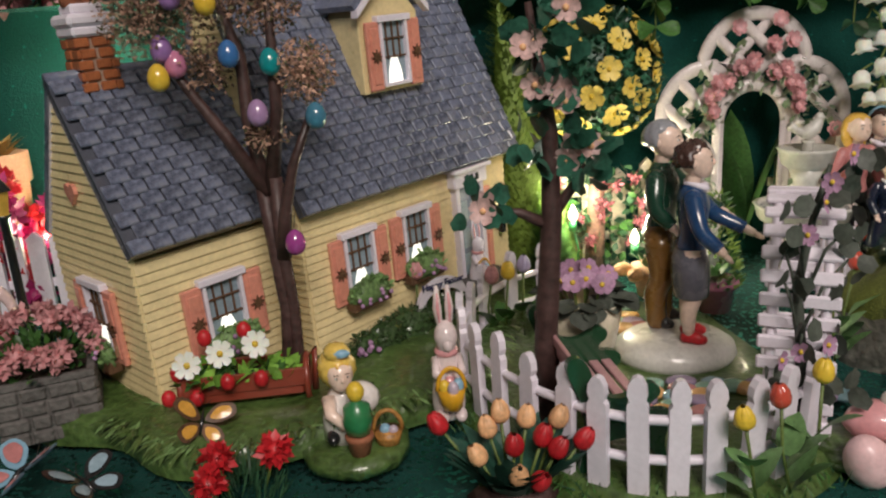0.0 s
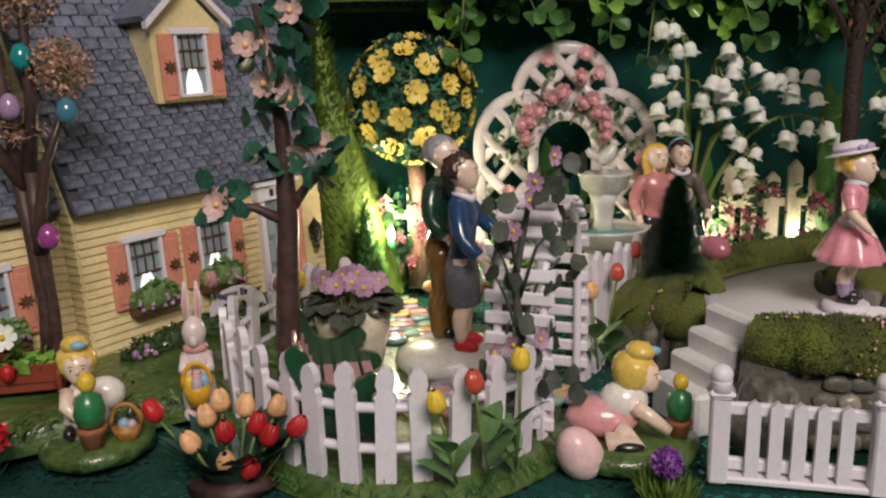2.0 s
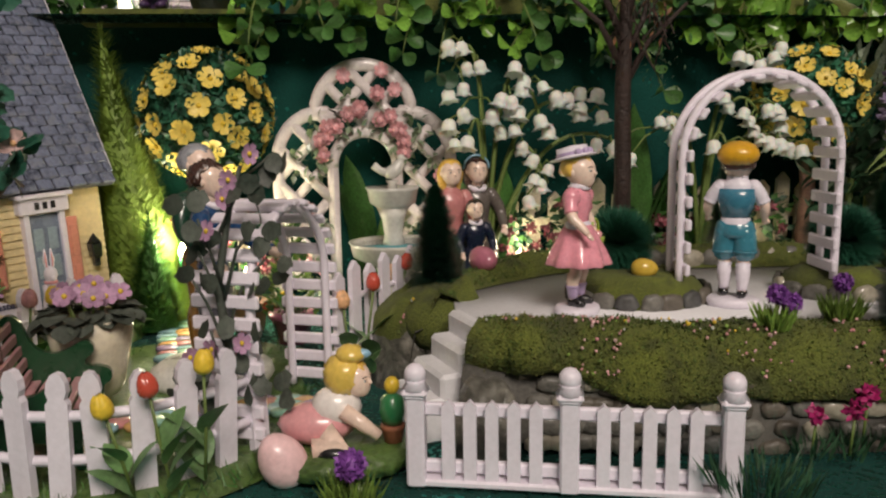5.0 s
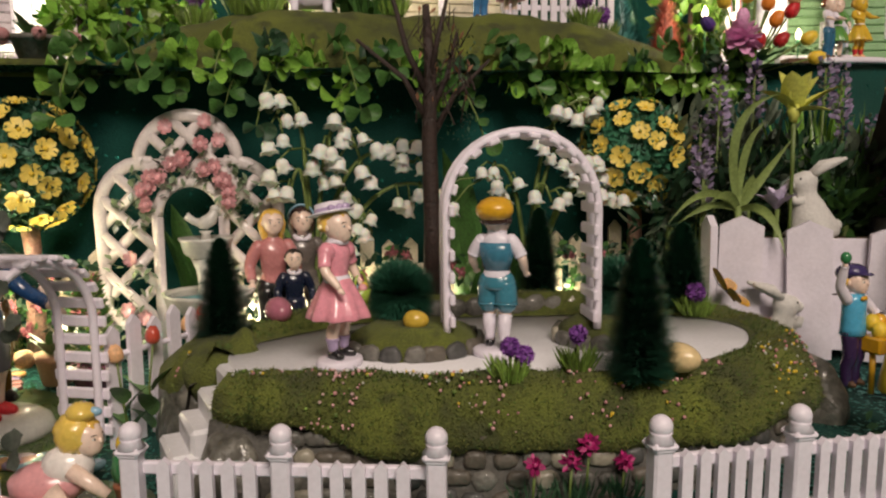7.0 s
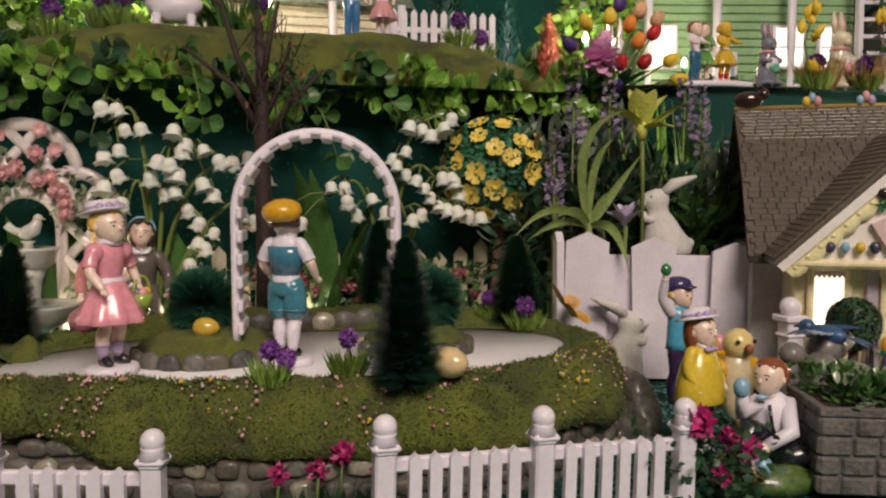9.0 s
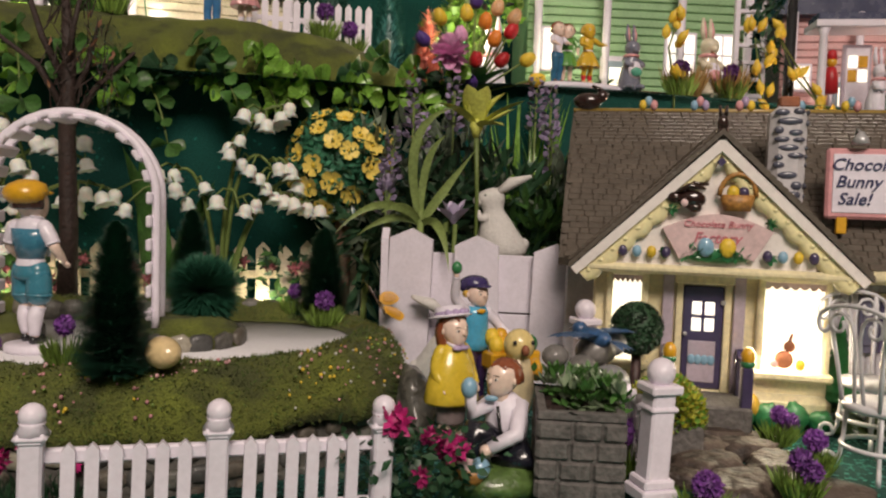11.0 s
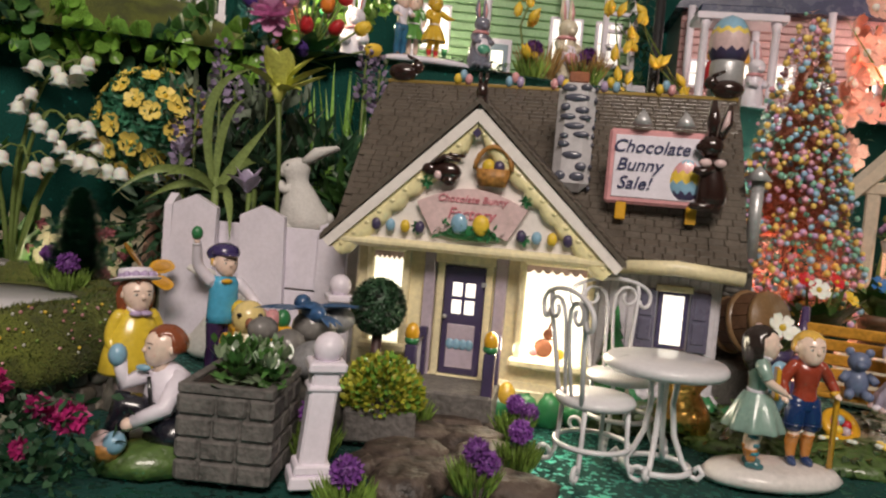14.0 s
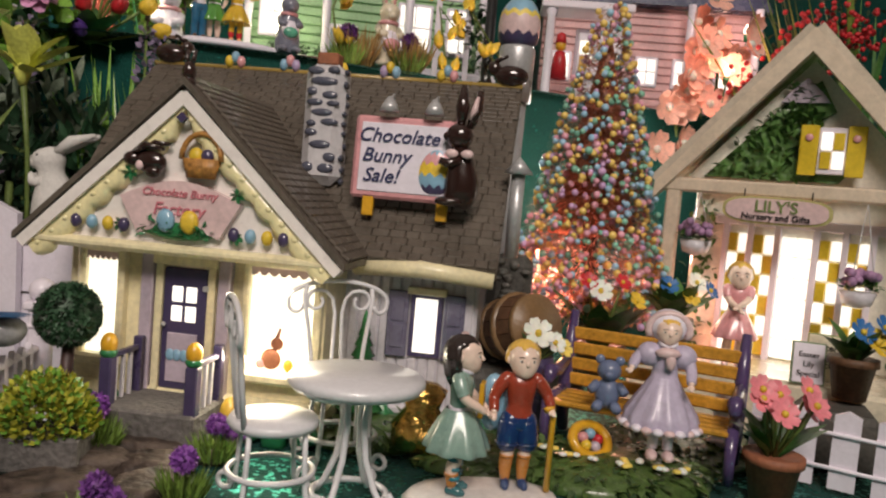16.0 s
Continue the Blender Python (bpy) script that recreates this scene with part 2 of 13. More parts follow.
def text(name, words, size, material, m, parent, label="", shear=0.0, depth=0.0003, align="CENTER", weight=0.012):
    cu = bpy.data.curves.new(name, "FONT")
    cu.body, cu.size, cu.extrude, cu.shear, cu.align_x, cu.align_y = words, size, depth, shear, align, "CENTER"
    cu.resolution_u = 3
    cu.offset = size * weight
    tmp = bpy.data.objects.new(name, cu)
    scene.collection.objects.link(tmp)
    dg = bpy.context.evaluated_depsgraph_get()
    me = bpy.data.meshes.new_from_object(tmp.evaluated_get(dg))
    bpy.data.objects.remove(tmp)
    me.materials.clear()
    me.materials.append(material)
    ob = new(name, me)
    ob.parent = parent
    ob.matrix_local = m
    return tagged(ob, label)

WHITE = glaze("white_paint", (0.8, 0.75, 0.84), rough=0.45, coat=0.15, var=0.05, wear=None)
PLASTIC = mat("white_plastic", (0.82, 0.76, 0.85), rough=0.4, var=0.05, bump=0.05)
CREAM = glaze("cream_paint", (0.72, 0.65, 0.5))
FELT = glitter("green_glitter_felt", (0.004, 0.055, 0.045), (0.05, 0.4, 0.33))
FELT_DARK = glitter("dark_green_felt", (0.005, 0.062, 0.05), (0.02, 0.16, 0.13), 0.988)
MOSS = mat("moss", (0.112, 0.134, 0.021), rough=0.95, var=0.4, scale=38, fine=1300, bump=0.8, sheen=0.04, wear=(0.055, 0.065, 0.016))
GRASS = glaze("painted_grass", (0.08, 0.14, 0.035), rough=0.4, var=0.35, scale=60, bump=0.8, fine=350)
SIDING = glaze("yellow_siding", (0.8, 0.66, 0.36), rough=0.36, coat=0.35, var=0.08)
SLATE = glaze("slate_roof", (0.15, 0.17, 0.245), rough=0.3, coat=0.5, var=0.3, scale=120, wear=(0.2, 0.215, 0.27), rand=0.25)
SLATE_UNDER = glaze("slate_joint", (0.065, 0.07, 0.095), rough=0.5)
CORAL = glaze("coral_paint", (0.72, 0.29, 0.21), rough=0.32)
CURTAIN = mat("curtain_paint", (0.28, 0.36, 0.42), rough=0.5)
BRICK = glaze("orange_brick", (0.38, 0.12, 0.045), rough=0.4, var=0.2, rand=0.3)
MORTAR = glaze("mortar", (0.4, 0.27, 0.2), rough=0.6)
BARK = mat("brown_bark", (0.068, 0.035, 0.032), rough=0.5, var=0.35, scale=70, bump=0.2, fine=400)
BARK_DARK = mat("dark_bark", (0.035, 0.02, 0.016), rough=0.7, var=0.3, scale=150, bump=0.6)
LEAF = mat("leaf_green", (0.06, 0.16, 0.035), rough=0.45, var=0.3, scale=80, rand=0.4)
LEAF_DARK = mat("dark_leaf", (0.028, 0.08, 0.036), rough=0.5, var=0.3, scale=80, rand=0.4)
LEAF_GREY = mat("grey_green_leaf", (0.07, 0.082, 0.066), rough=0.6, var=0.25, scale=80, rand=0.3)
LEAF_SOFT = mat("soft_green_leaf", (0.13, 0.25, 0.09), rough=0.5, var=0.25, scale=80, rand=0.3)
LEAF_LIGHT = mat("light_leaf", (0.2, 0.32, 0.06), rough=0.4, var=0.3, scale=80, rand=0.4)
LEAF_BLUE = mat("blue_green_leaf", (0.03, 0.1, 0.07), rough=0.45, var=0.25, scale=90, rand=0.3)
STEM = mat("stem_green", (0.14, 0.2, 0.05), rough=0.5, var=0.2)
PETAL_LY = mat("lemon_petal", (0.86, 0.66, 0.14), rough=0.45, var=0.12, rand=0.15)
LEAF_BOX = mat("boxwood_leaf", (0.19, 0.38, 0.06), rough=0.24, var=0.25, scale=80, rand=0.5)
LEAF_TEAL = mat("teal_leaf", (0.045, 0.18, 0.1), rough=0.4, var=0.3, scale=90, rand=0.5)
PETAL_W = mat("white_petal", (0.84, 0.85, 0.78), rough=0.5, var=0.08, sub=0.2)
PETAL_Y = mat("yellow_petal", (0.78, 0.54, 0.05), rough=0.45, var=0.15, rand=0.2)
PETAL_P = mat("pink_petal", (0.56, 0.26, 0.27), rough=0.5, var=0.2, rand=0.3)
PETAL_V = mat("violet_petal", (0.2, 0.06, 0.3), rough=0.6, var=0.3, rand=0.4)
PETAL_L = mat("lilac_petal", (0.42, 0.24, 0.42), rough=0.55, var=0.25, rand=0.3)
PETAL_D = mat("dusty_pink_petal", (0.56, 0.38, 0.36), rough=0.55, var=0.25, rand=0.4)
PETAL_MV = mat("mauve_petal", (0.4, 0.23, 0.36), rough=0.55, var=0.25, rand=0.3)
PETAL_R = mat("red_petal", (0.52, 0.018, 0.026), rough=0.45, var=0.2, rand=0.3)
PETAL_O = mat("peach_petal", (0.82, 0.47, 0.24), rough=0.45, var=0.2, rand=0.3)
PETAL_M = mat("magenta_petal", (0.45, 0.02, 0.16), rough=0.5, var=0.25, rand=0.3)
PETAL_S = mat("salmon_petal", (0.92, 0.52, 0.41), rough=0.5, var=0.2, rand=0.3)
ROSE = glaze("rose_paint", (0.74, 0.4, 0.42), rough=0.45, var=0.25)
STONE = glaze("grey_stone", (0.125, 0.12, 0.105), coat=0.2, rough=0.55, var=0.3, scale=70, bump=0.5, rand=0.5)
STONE_D = mat("stone_joint", (0.09, 0.085, 0.075), rough=0.8, var=0.3)
PLANTER = mat("grey_planter", (0.135, 0.125, 0.118), rough=0.75, var=0.25, scale=110, bump=0.7, fine=450)
TERRA = mat("terracotta", (0.33, 0.12, 0.06), rough=0.7, var=0.2)
ROOF_B = glaze("brown_shingle", (0.105, 0.085, 0.066), rough=0.55, coat=0.25, var=0.16, scale=90, bump=0.5, rand=0.25)
BUTTER = glaze("butter_paint", (0.84, 0.75, 0.48), rough=0.38, var=0.12)
LILAC = glaze("lilac_wall", (0.5, 0.42, 0.5), rough=0.4)
PALEWALL = glaze("pale_wall", (0.66, 0.63, 0.68), rough=0.42)
PURPLE = glaze("dark_purple_paint", (0.06, 0.045, 0.11), rough=0.35)
PINK = glaze("pink_paint", (0.72, 0.34, 0.36), rough=0.35)
PALEPINK = glaze("pale_pink_paint", (0.75, 0.55, 0.55), rough=0.35)
CHOC = glaze("chocolate_paint", (0.028, 0.012, 0.01), rough=0.2, coat=0.8)
GOLDEN = glaze("golden_yellow_paint", (0.72, 0.38, 0.02), rough=0.35)
SKYBLUE = glaze("sky_blue_paint", (0.25, 0.45, 0.6), rough=0.35)
MINT = glaze("green_paint", (0.03, 0.2, 0.07), rough=0.35)
WIRE = mat("white_enamel_wire", (0.72, 0.71, 0.74), rough=0.35, coat=0.4, var=0.05)
SKIN = glaze("peach_glaze", (0.88, 0.67, 0.56), rough=0.28)
GLOW = lit("lit_window", (1.0, 0.94, 0.76), 1.35)
GLOW_W = lit("lit_window_white", (1.0, 0.95, 0.85), 1.1)
GOLD = mat("gold_foil", (0.75, 0.45, 0.12), rough=0.25, metal=1.0, var=0.2, bump=1.0, fine=250)
SILVER = mat("grey_metal", (0.52, 0.52, 0.53), rough=0.32, metal=0.4, var=0.1)
BLACK = glaze("black_paint", (0.012, 0.012, 0.014), rough=0.3)
BROWNWOOD = mat("brown_wood", (0.12, 0.06, 0.03), rough=0.55, var=0.3, scale=100)

# ---------------------------------------------------------------- the setting
def bumps(x, y):
    u = max(0.0, min(1.0, (0.36 - x) / 0.16)) * max(0.0, min(1.0, (0.4 - y) / 0.14))
    return 0.0012 * noise.noise((x * 30, y * 30, 0)) + 0.0015 * noise.noise((x * 7, y * 7, 3)) - 0.002 - 0.0055 * u * u * (3 - 2 * u)


ground = thing("ground", "dark green glittery felt spread over the display table", "ground", I4,
               rough_sheet(150, 80, -0.8, 1.9, -0.4, 0.9, bumps, FELT), kind="structure")
# dark felt wall between the two levels, hanging in slack folds
def shelf_z(x):
    """Height of the upper level: a little higher behind the candy shop."""
    u = max(0.0, min(1.0, (x - 0.47) / 0.1))
    return 0.167 + 0.0075 * u * u * (3 - 2 * u)


def felt_wall(y0, z0, height, name, label, seed, x0=-0.8, x1=1.9):
    vs, fs = [], []
    NX, NZ = 240, 10
    for j in range(NZ + 1):
        for i in range(NX + 1):
            x = x0 + (x1 - x0) * i / NX
            z = z0 + (height(x) - z0) * j / NZ
            y = y0 - (0.036 * max(0.0, min(1.0, (x - 0.5) / 0.08)) if z0 < 0.1 else 0) + 0.006 * noise.noise((x * 14, z * 6, seed)) + 0.01 * noise.noise((x * 4, z * 2, seed + 4)) - 0.01 * (1 - j / NZ) ** 2
            vs.append((x, y, z))
    for j in range(NZ):
        for i in range(NX):
            a = j * (NX + 1) + i
            fs.append((a, a + 1, a + NX + 2, a + NX + 1))
    thing(name, label, "backdrop", I4, MB().add(vs, fs, FELT_DARK, True), kind="structure")


felt_wall(0.468, -0.01, shelf_z, "felt_riser", "dark green felt hanging in front of the upper level", 1)
felt_wall(0.80, 0.15, lambda x: 0.55, "felt_backdrop", "dark green felt hanging behind the upper level", 9)


def shelf_h(x, y):
    if y < 0.462 and x < 0.55:
        y, x = 0.462, x
    return shelf_z(x) + 0.0015 * noise.noise((x * 20, y * 20, 0))


thing("upper_ground", "green glittery felt covering the upper level", "ground", I4,
      rough_sheet(110, 24, -0.8, 1.9, 0.425, 0.83, shelf_h, FELT), kind="structure")
# the room round the display
ROOM = mat("room_wall_paint", (0.55, 0.51, 0.47), rough=0.8, var=0.06, scale=3, bump=0.1)
CEIL = mat("ceiling_paint", (0.8, 0.78, 0.75), rough=0.85, var=0.04, scale=3, bump=0.1)
CARPET = mat("carpet", (0.16, 0.13, 0.1), rough=0.95, var=0.2, scale=20, bump=0.5)
for nm, c, s, m_ in (("wall_north", (0.35, 1.2, 0.45), (4.2, 0.1, 2.5), ROOM), ("wall_south", (0.35, -2.1, 0.45), (4.2, 0.1, 2.5), ROOM),
                     ("wall_west", (-1.75, -0.45, 0.45), (0.1, 3.2, 2.5), ROOM), ("wall_east", (2.45, -0.45, 0.45), (0.1, 3.2, 2.5), ROOM),
                     ("ceiling", (0.35, -0.45, 1.75), (4.4, 3.5, 0.1), CEIL), ("floor", (0.35, -0.45, -0.85), (4.4, 3.5, 0.1), CARPET)):
    thing(nm, "plain painted room surface", nm.split("_")[0], I4, MB().box(c, s, m_, bevel=0.002), kind="structure")
# the table under the felt
TABLE = mat("table_board", (0.3, 0.2, 0.12), rough=0.6, var=0.15, scale=20)
root = thing("display_table", "plain wooden table under the green felt", "table", at(0.55, 0.25, 0.0))
part("tabletop", MB().box((0, 0, -0.03), (2.66, 1.26, 0.03), TABLE), root)
for sx in (-1, 1):
    for sy in (-1, 1):
        part("leg", MB().box((sx * 1.25, sy * 0.56, -0.42), (0.06, 0.06, 0.76), TABLE), root)
thing("shelf_box", "wooden box that lifts the upper level", "box", at(0.55, 0.0, 0.0), MB().box((0, 0.66, 0.075), (2.66, 0.33, 0.15), TABLE))

# ---------------------------------------------------------------- yellow cottage
def lap_wall(parent, M, x0, x1, z0, z1, material, step=0.0037, shape=None, name="board"):
    """Lapped boards in the plane y = 0 of M, each its own piece; shape(z) gives a gable's span."""
    z = z0
    while z < z1 - 1e-5:
        a, b = (x0, x1) if shape is None else shape(z)
        h = min(step, z1 - z)
        a2, b2 = (a, b) if shape is None else shape(z + h)
        if b2 - a2 < 0.002:
            break
        mb = MB()
        mb.add([(a, -0.0011, z), (b, -0.0011, z), (b2, -0.0002, z + h), (a2, -0.0002, z + h),
                (a, 0.0015, z), (b, 0.0015, z), (b2, 0.0015, z + h), (a2, 0.0015, z + h)],
               [(0, 1, 2, 3), (4, 0, 3, 7), (1, 5, 6, 2), (0, 4, 5, 1), (3, 2, 6, 7), (5, 4, 7, 6)], material, False, M)
        part(name, mb, parent)
        z += step


BUSH = glaze("bush_green", (0.045, 0.085, 0.03), var=0.3, scale=200, rand=0.3)
BOXGREEN = mat("window_box_green", (0.2, 0.34, 0.12), rough=0.45, var=0.3, scale=200, rand=0.3)


def flower_box(parent, M, w, leaves=BOXGREEN, seed=0):
    rnd = random.Random(seed)
    box = part("flower_box", MB().box((0, -0.003, 0), (w, 0.006, 0.005), BROWNWOOD, M), parent, "brown window box")
    mb = MB()
    for k in range(150):
        u, v = rnd.uniform(-1, 1), rnd.random()
        p = M @ Vector((u * w * 0.5, -0.003 - 0.004 * rnd.random(), 0.002 + 0.010 * v * (1 - 0.5 * u * u)))
        d = Vector((rnd.uniform(-1, 1), rnd.uniform(-1, 1), rnd.uniform(-0.2, 1)))
        mb.leaf(aim(p, d, rnd.random() * 3), 0.0028, 0.002, leaves, n=2)
    mb.ball((0, -0.0035, 0.004), (w * 0.52, 0.0045, 0.0068), BOXGREEN, M, wob=0.14, seed=seed, seg=18, rings=10)
    part("foliage", mb, box, "small painted green leaves")
    mb = MB()
    for k in range(9):
        p = M @ Vector((rnd.uniform(-0.45, 0.45) * w, -0.0075 - 0.001 * rnd.random(), rnd.uniform(0.0, 0.009)))
        mb.ball(p, 0.0011, PETAL_L, seg=6, rings=4)
    part("blossoms", mb, box, "tiny purple blossoms")


def shutter(parent, M, w, h, star=True):
    mb = MB().box((0, -0.0012, h / 2), (w, 0.0024, h), CORAL, M, bevel=0.0005)
    for k in (0.27, 0.73):
        mb.box((0, -0.0026, h * k), (w * 0.6, 0.0008, h * 0.36), CORAL, M, bevel=0.0003)
    s = part("shutter", mb, parent, "coral painted shutter")
    if star:
        star = [(q * math.cos(k * math.pi / 8), h * 0.5 + q * math.sin(k * math.pi / 8)) for k in range(16) for q in ((0.0033, 0.0013)[k % 2],)]
        mb = MB().prism(star, -0.0038, -0.0028, BROWNWOOD, M)
        part("rosette", mb, s, "small dark brown star rosette")


def cottage_window(parent, M, w, h, sw, box=True, seed=0):
    """A window with curtains and a lit opening, two shutters and a box of flowers. M: its sill's middle on the wall."""
    mb = MB()
    t = 0.0016
    mb.box((-w / 2, -0.001, h / 2), (t, 0.003, h), WHITE, M).box((w / 2, -0.001, h / 2), (t, 0.003, h), WHITE, M)
    mb.box((0, -0.0014, h), (w + 0.005, 0.004, 0.003), WHITE, M).box((0, -0.001, 0), (w + t, 0.003, t), WHITE, M)
    win = part("window", mb, parent, "white painted window frame")
    part("curtain", MB().box((0, 0.0002, h / 2), (w - t, 0.001, h - t), CURTAIN, M, bevel=0.0001), win, "grey-blue painted curtains")
    mb = MB()
    g = [(-w * 0.27, 0.0008), (w * 0.27, 0.0008), (w * 0.24, h * 0.2), (w * 0.1, h * 0.42), (-w * 0.1, h * 0.42), (-w * 0.24, h * 0.2)]
    mb.prism(g, -0.0008, 0.0, GLOW_W, M)
    part("pane", mb, win, "brightly lit pane")
    mb = MB()
    for k in (-1, 0, 1):
        mb.box((k * w / 4, -0.0008, h * 0.68), (0.0007, 0.001, h * 0.58), BROWNWOOD, M, bevel=0.0001)
    for k in (0.42, 0.7):
        mb.box((0, -0.0008, h * k), (w - t, 0.001, 0.0007), BROWNWOOD, M, bevel=0.0001)
    part("muntins", mb, win, "thin tan glazing bars")
    for s in (-1, 1):
        shutter(win, M @ Matrix.Translation((s * (w / 2 + t / 2 + sw / 2 + 0.0004), 0, -0.002)), sw, h + 0.001)
    if box:
        flower_box(parent, M @ Matrix.Translation((0, -0.001, -0.003)), w * 1.42, seed=seed)


SHINGLE = {}


def shingles(parent, P, u_dir, v_dir, n_dir, width_at, rows, sw, sl, material, budget, seed, keep=None):
    """Overlapping shingles on a slope: P the eave's left end, width_at(v) the span in u at height v along the slope."""
    rnd = random.Random(seed)
    key = (round(sw, 5), round(sl, 5), material.name)
    if key not in SHINGLE:
        SHINGLE[key] = MB().box((0, 0, 0), (sw * 0.9, sl * 1.12, 0.0016), material, bevel=0.0005).build("shingle")
    rest = MB()
    used = 0
    for r in range(rows):
        v = (r + 0.5) * sl
        a, b = width_at(v)
        u = a + (sw / 2 if r % 2 else sw * 0.0)
        while u < b - sw * 0.2:
            lo, hi = max(u, a), min(u + sw, b)
            c = P + u_dir * ((lo + hi) / 2) + v_dir * v + n_dir * (0.0012 + rnd.uniform(-0.00015, 0.0002))
            m = Matrix((u_dir, v_dir, n_dir)).transposed().to_4x4()
            m = Matrix.Translation(c) @ m @ Matrix.Rotation(radians(-9), 4, "X") @ Matrix.Rotation(rnd.uniform(-0.04, 0.04), 4, "Z")
            if hi - lo > sw * 0.9 and used < budget and (keep is None or keep((lo + hi) / 2, v)):
                o = new("shingle", SHINGLE[key])
                o.parent = parent
                o.matrix_local = m
                used += 1
            elif hi - lo > sw * 0.15:
                rest.box((0, 0, 0), ((hi - lo) * 0.9, sl * 1.12, 0.0016), material, m, bevel=0.0005)
            u += sw
    if rest.v:
        tagged(part("shingle_rest", rest, parent), kind="stuff")
    return used


def slope(parent, P, Q, top_l, top_r, material, name="roof_slope", thick=0.004):
    """A roof slab with the four given corners on its upper side."""
    n = (Q - P).cross(top_l - P).normalized()
    c = [P, Q, top_r, top_l]
    vs = c + [p - n * thick for p in c]
    return part(name, MB().add(vs, [(0, 1, 2, 3), (7, 6, 5, 4), (0, 4, 5, 1), (1, 5, 6, 2), (2, 6, 7, 3), (3, 7, 4, 0)], material, False), parent), n


def brick_stack(parent, c, w, d, h, bw=0.0075, bh=0.0042):
    """A chimney shaft of single bricks round a mortar core, with a white cap."""
    x, y, z = c
    core = part("chimney", MB().box((x, y, z + h / 2), (w - 0.0014, d - 0.0014, h), MORTAR, bevel=0.0003), parent, "orange brick chimney with a white cap")
    me = MB().box((0, 0, 0), (bw - 0.0006, 0.003, bh - 0.0006), BRICK, bevel=0.0005).build("brick")
    r = 0
    while (r + 1) * bh <= h + 1e-4:
        for ang, ln, off in ((0, w, d), (90, d, w), (180, w, d), (270, d, w)):
            n = max(2, round(ln / bw))
            for k in range(n):
                u = -ln / 2 + (k + (0.5 if r % 2 else 0.25)) * ln / n
                if abs(u) > ln / 2 - bw * 0.2:
                    continue
                o = new("brick", me)
                o.parent = core
                o.matrix_local = Matrix.Translation((x, y, z + (r + 0.5) * bh)) @ Matrix.Rotation(radians(ang), 4, "Z") @ Matrix.Translation((u, -off / 2 + 0.001, 0)) @ Matrix.Diagonal((min(1, ln / n / bw), 1, 1, 1))
        r += 1
    mb = MB().box((x, y, z + h + 0.002), (w * 1.2, d * 1.2, 0.004), WHITE, bevel=0.001).box((x, y, z + h + 0.006), (w * 1.34, d * 1.34, 0.005), WHITE, bevel=0.0015)
    mb.box((x, y, z + h + 0.01), (w * 0.9, d * 0.9, 0.004), WHITE, bevel=0.001)
    part("cap", mb, core, "white moulded chimney cap")
    mb = MB()
    for s in (-1, 1):
        mb.lathe([(0.0035, 0), (0.0042, 0.004), (0.003, 0.008)], TERRA, Matrix.Translation((x + s * w * 0.25, y, z + h + 0.011)), 10)
    part("flue", mb, core, "terracotta flues")


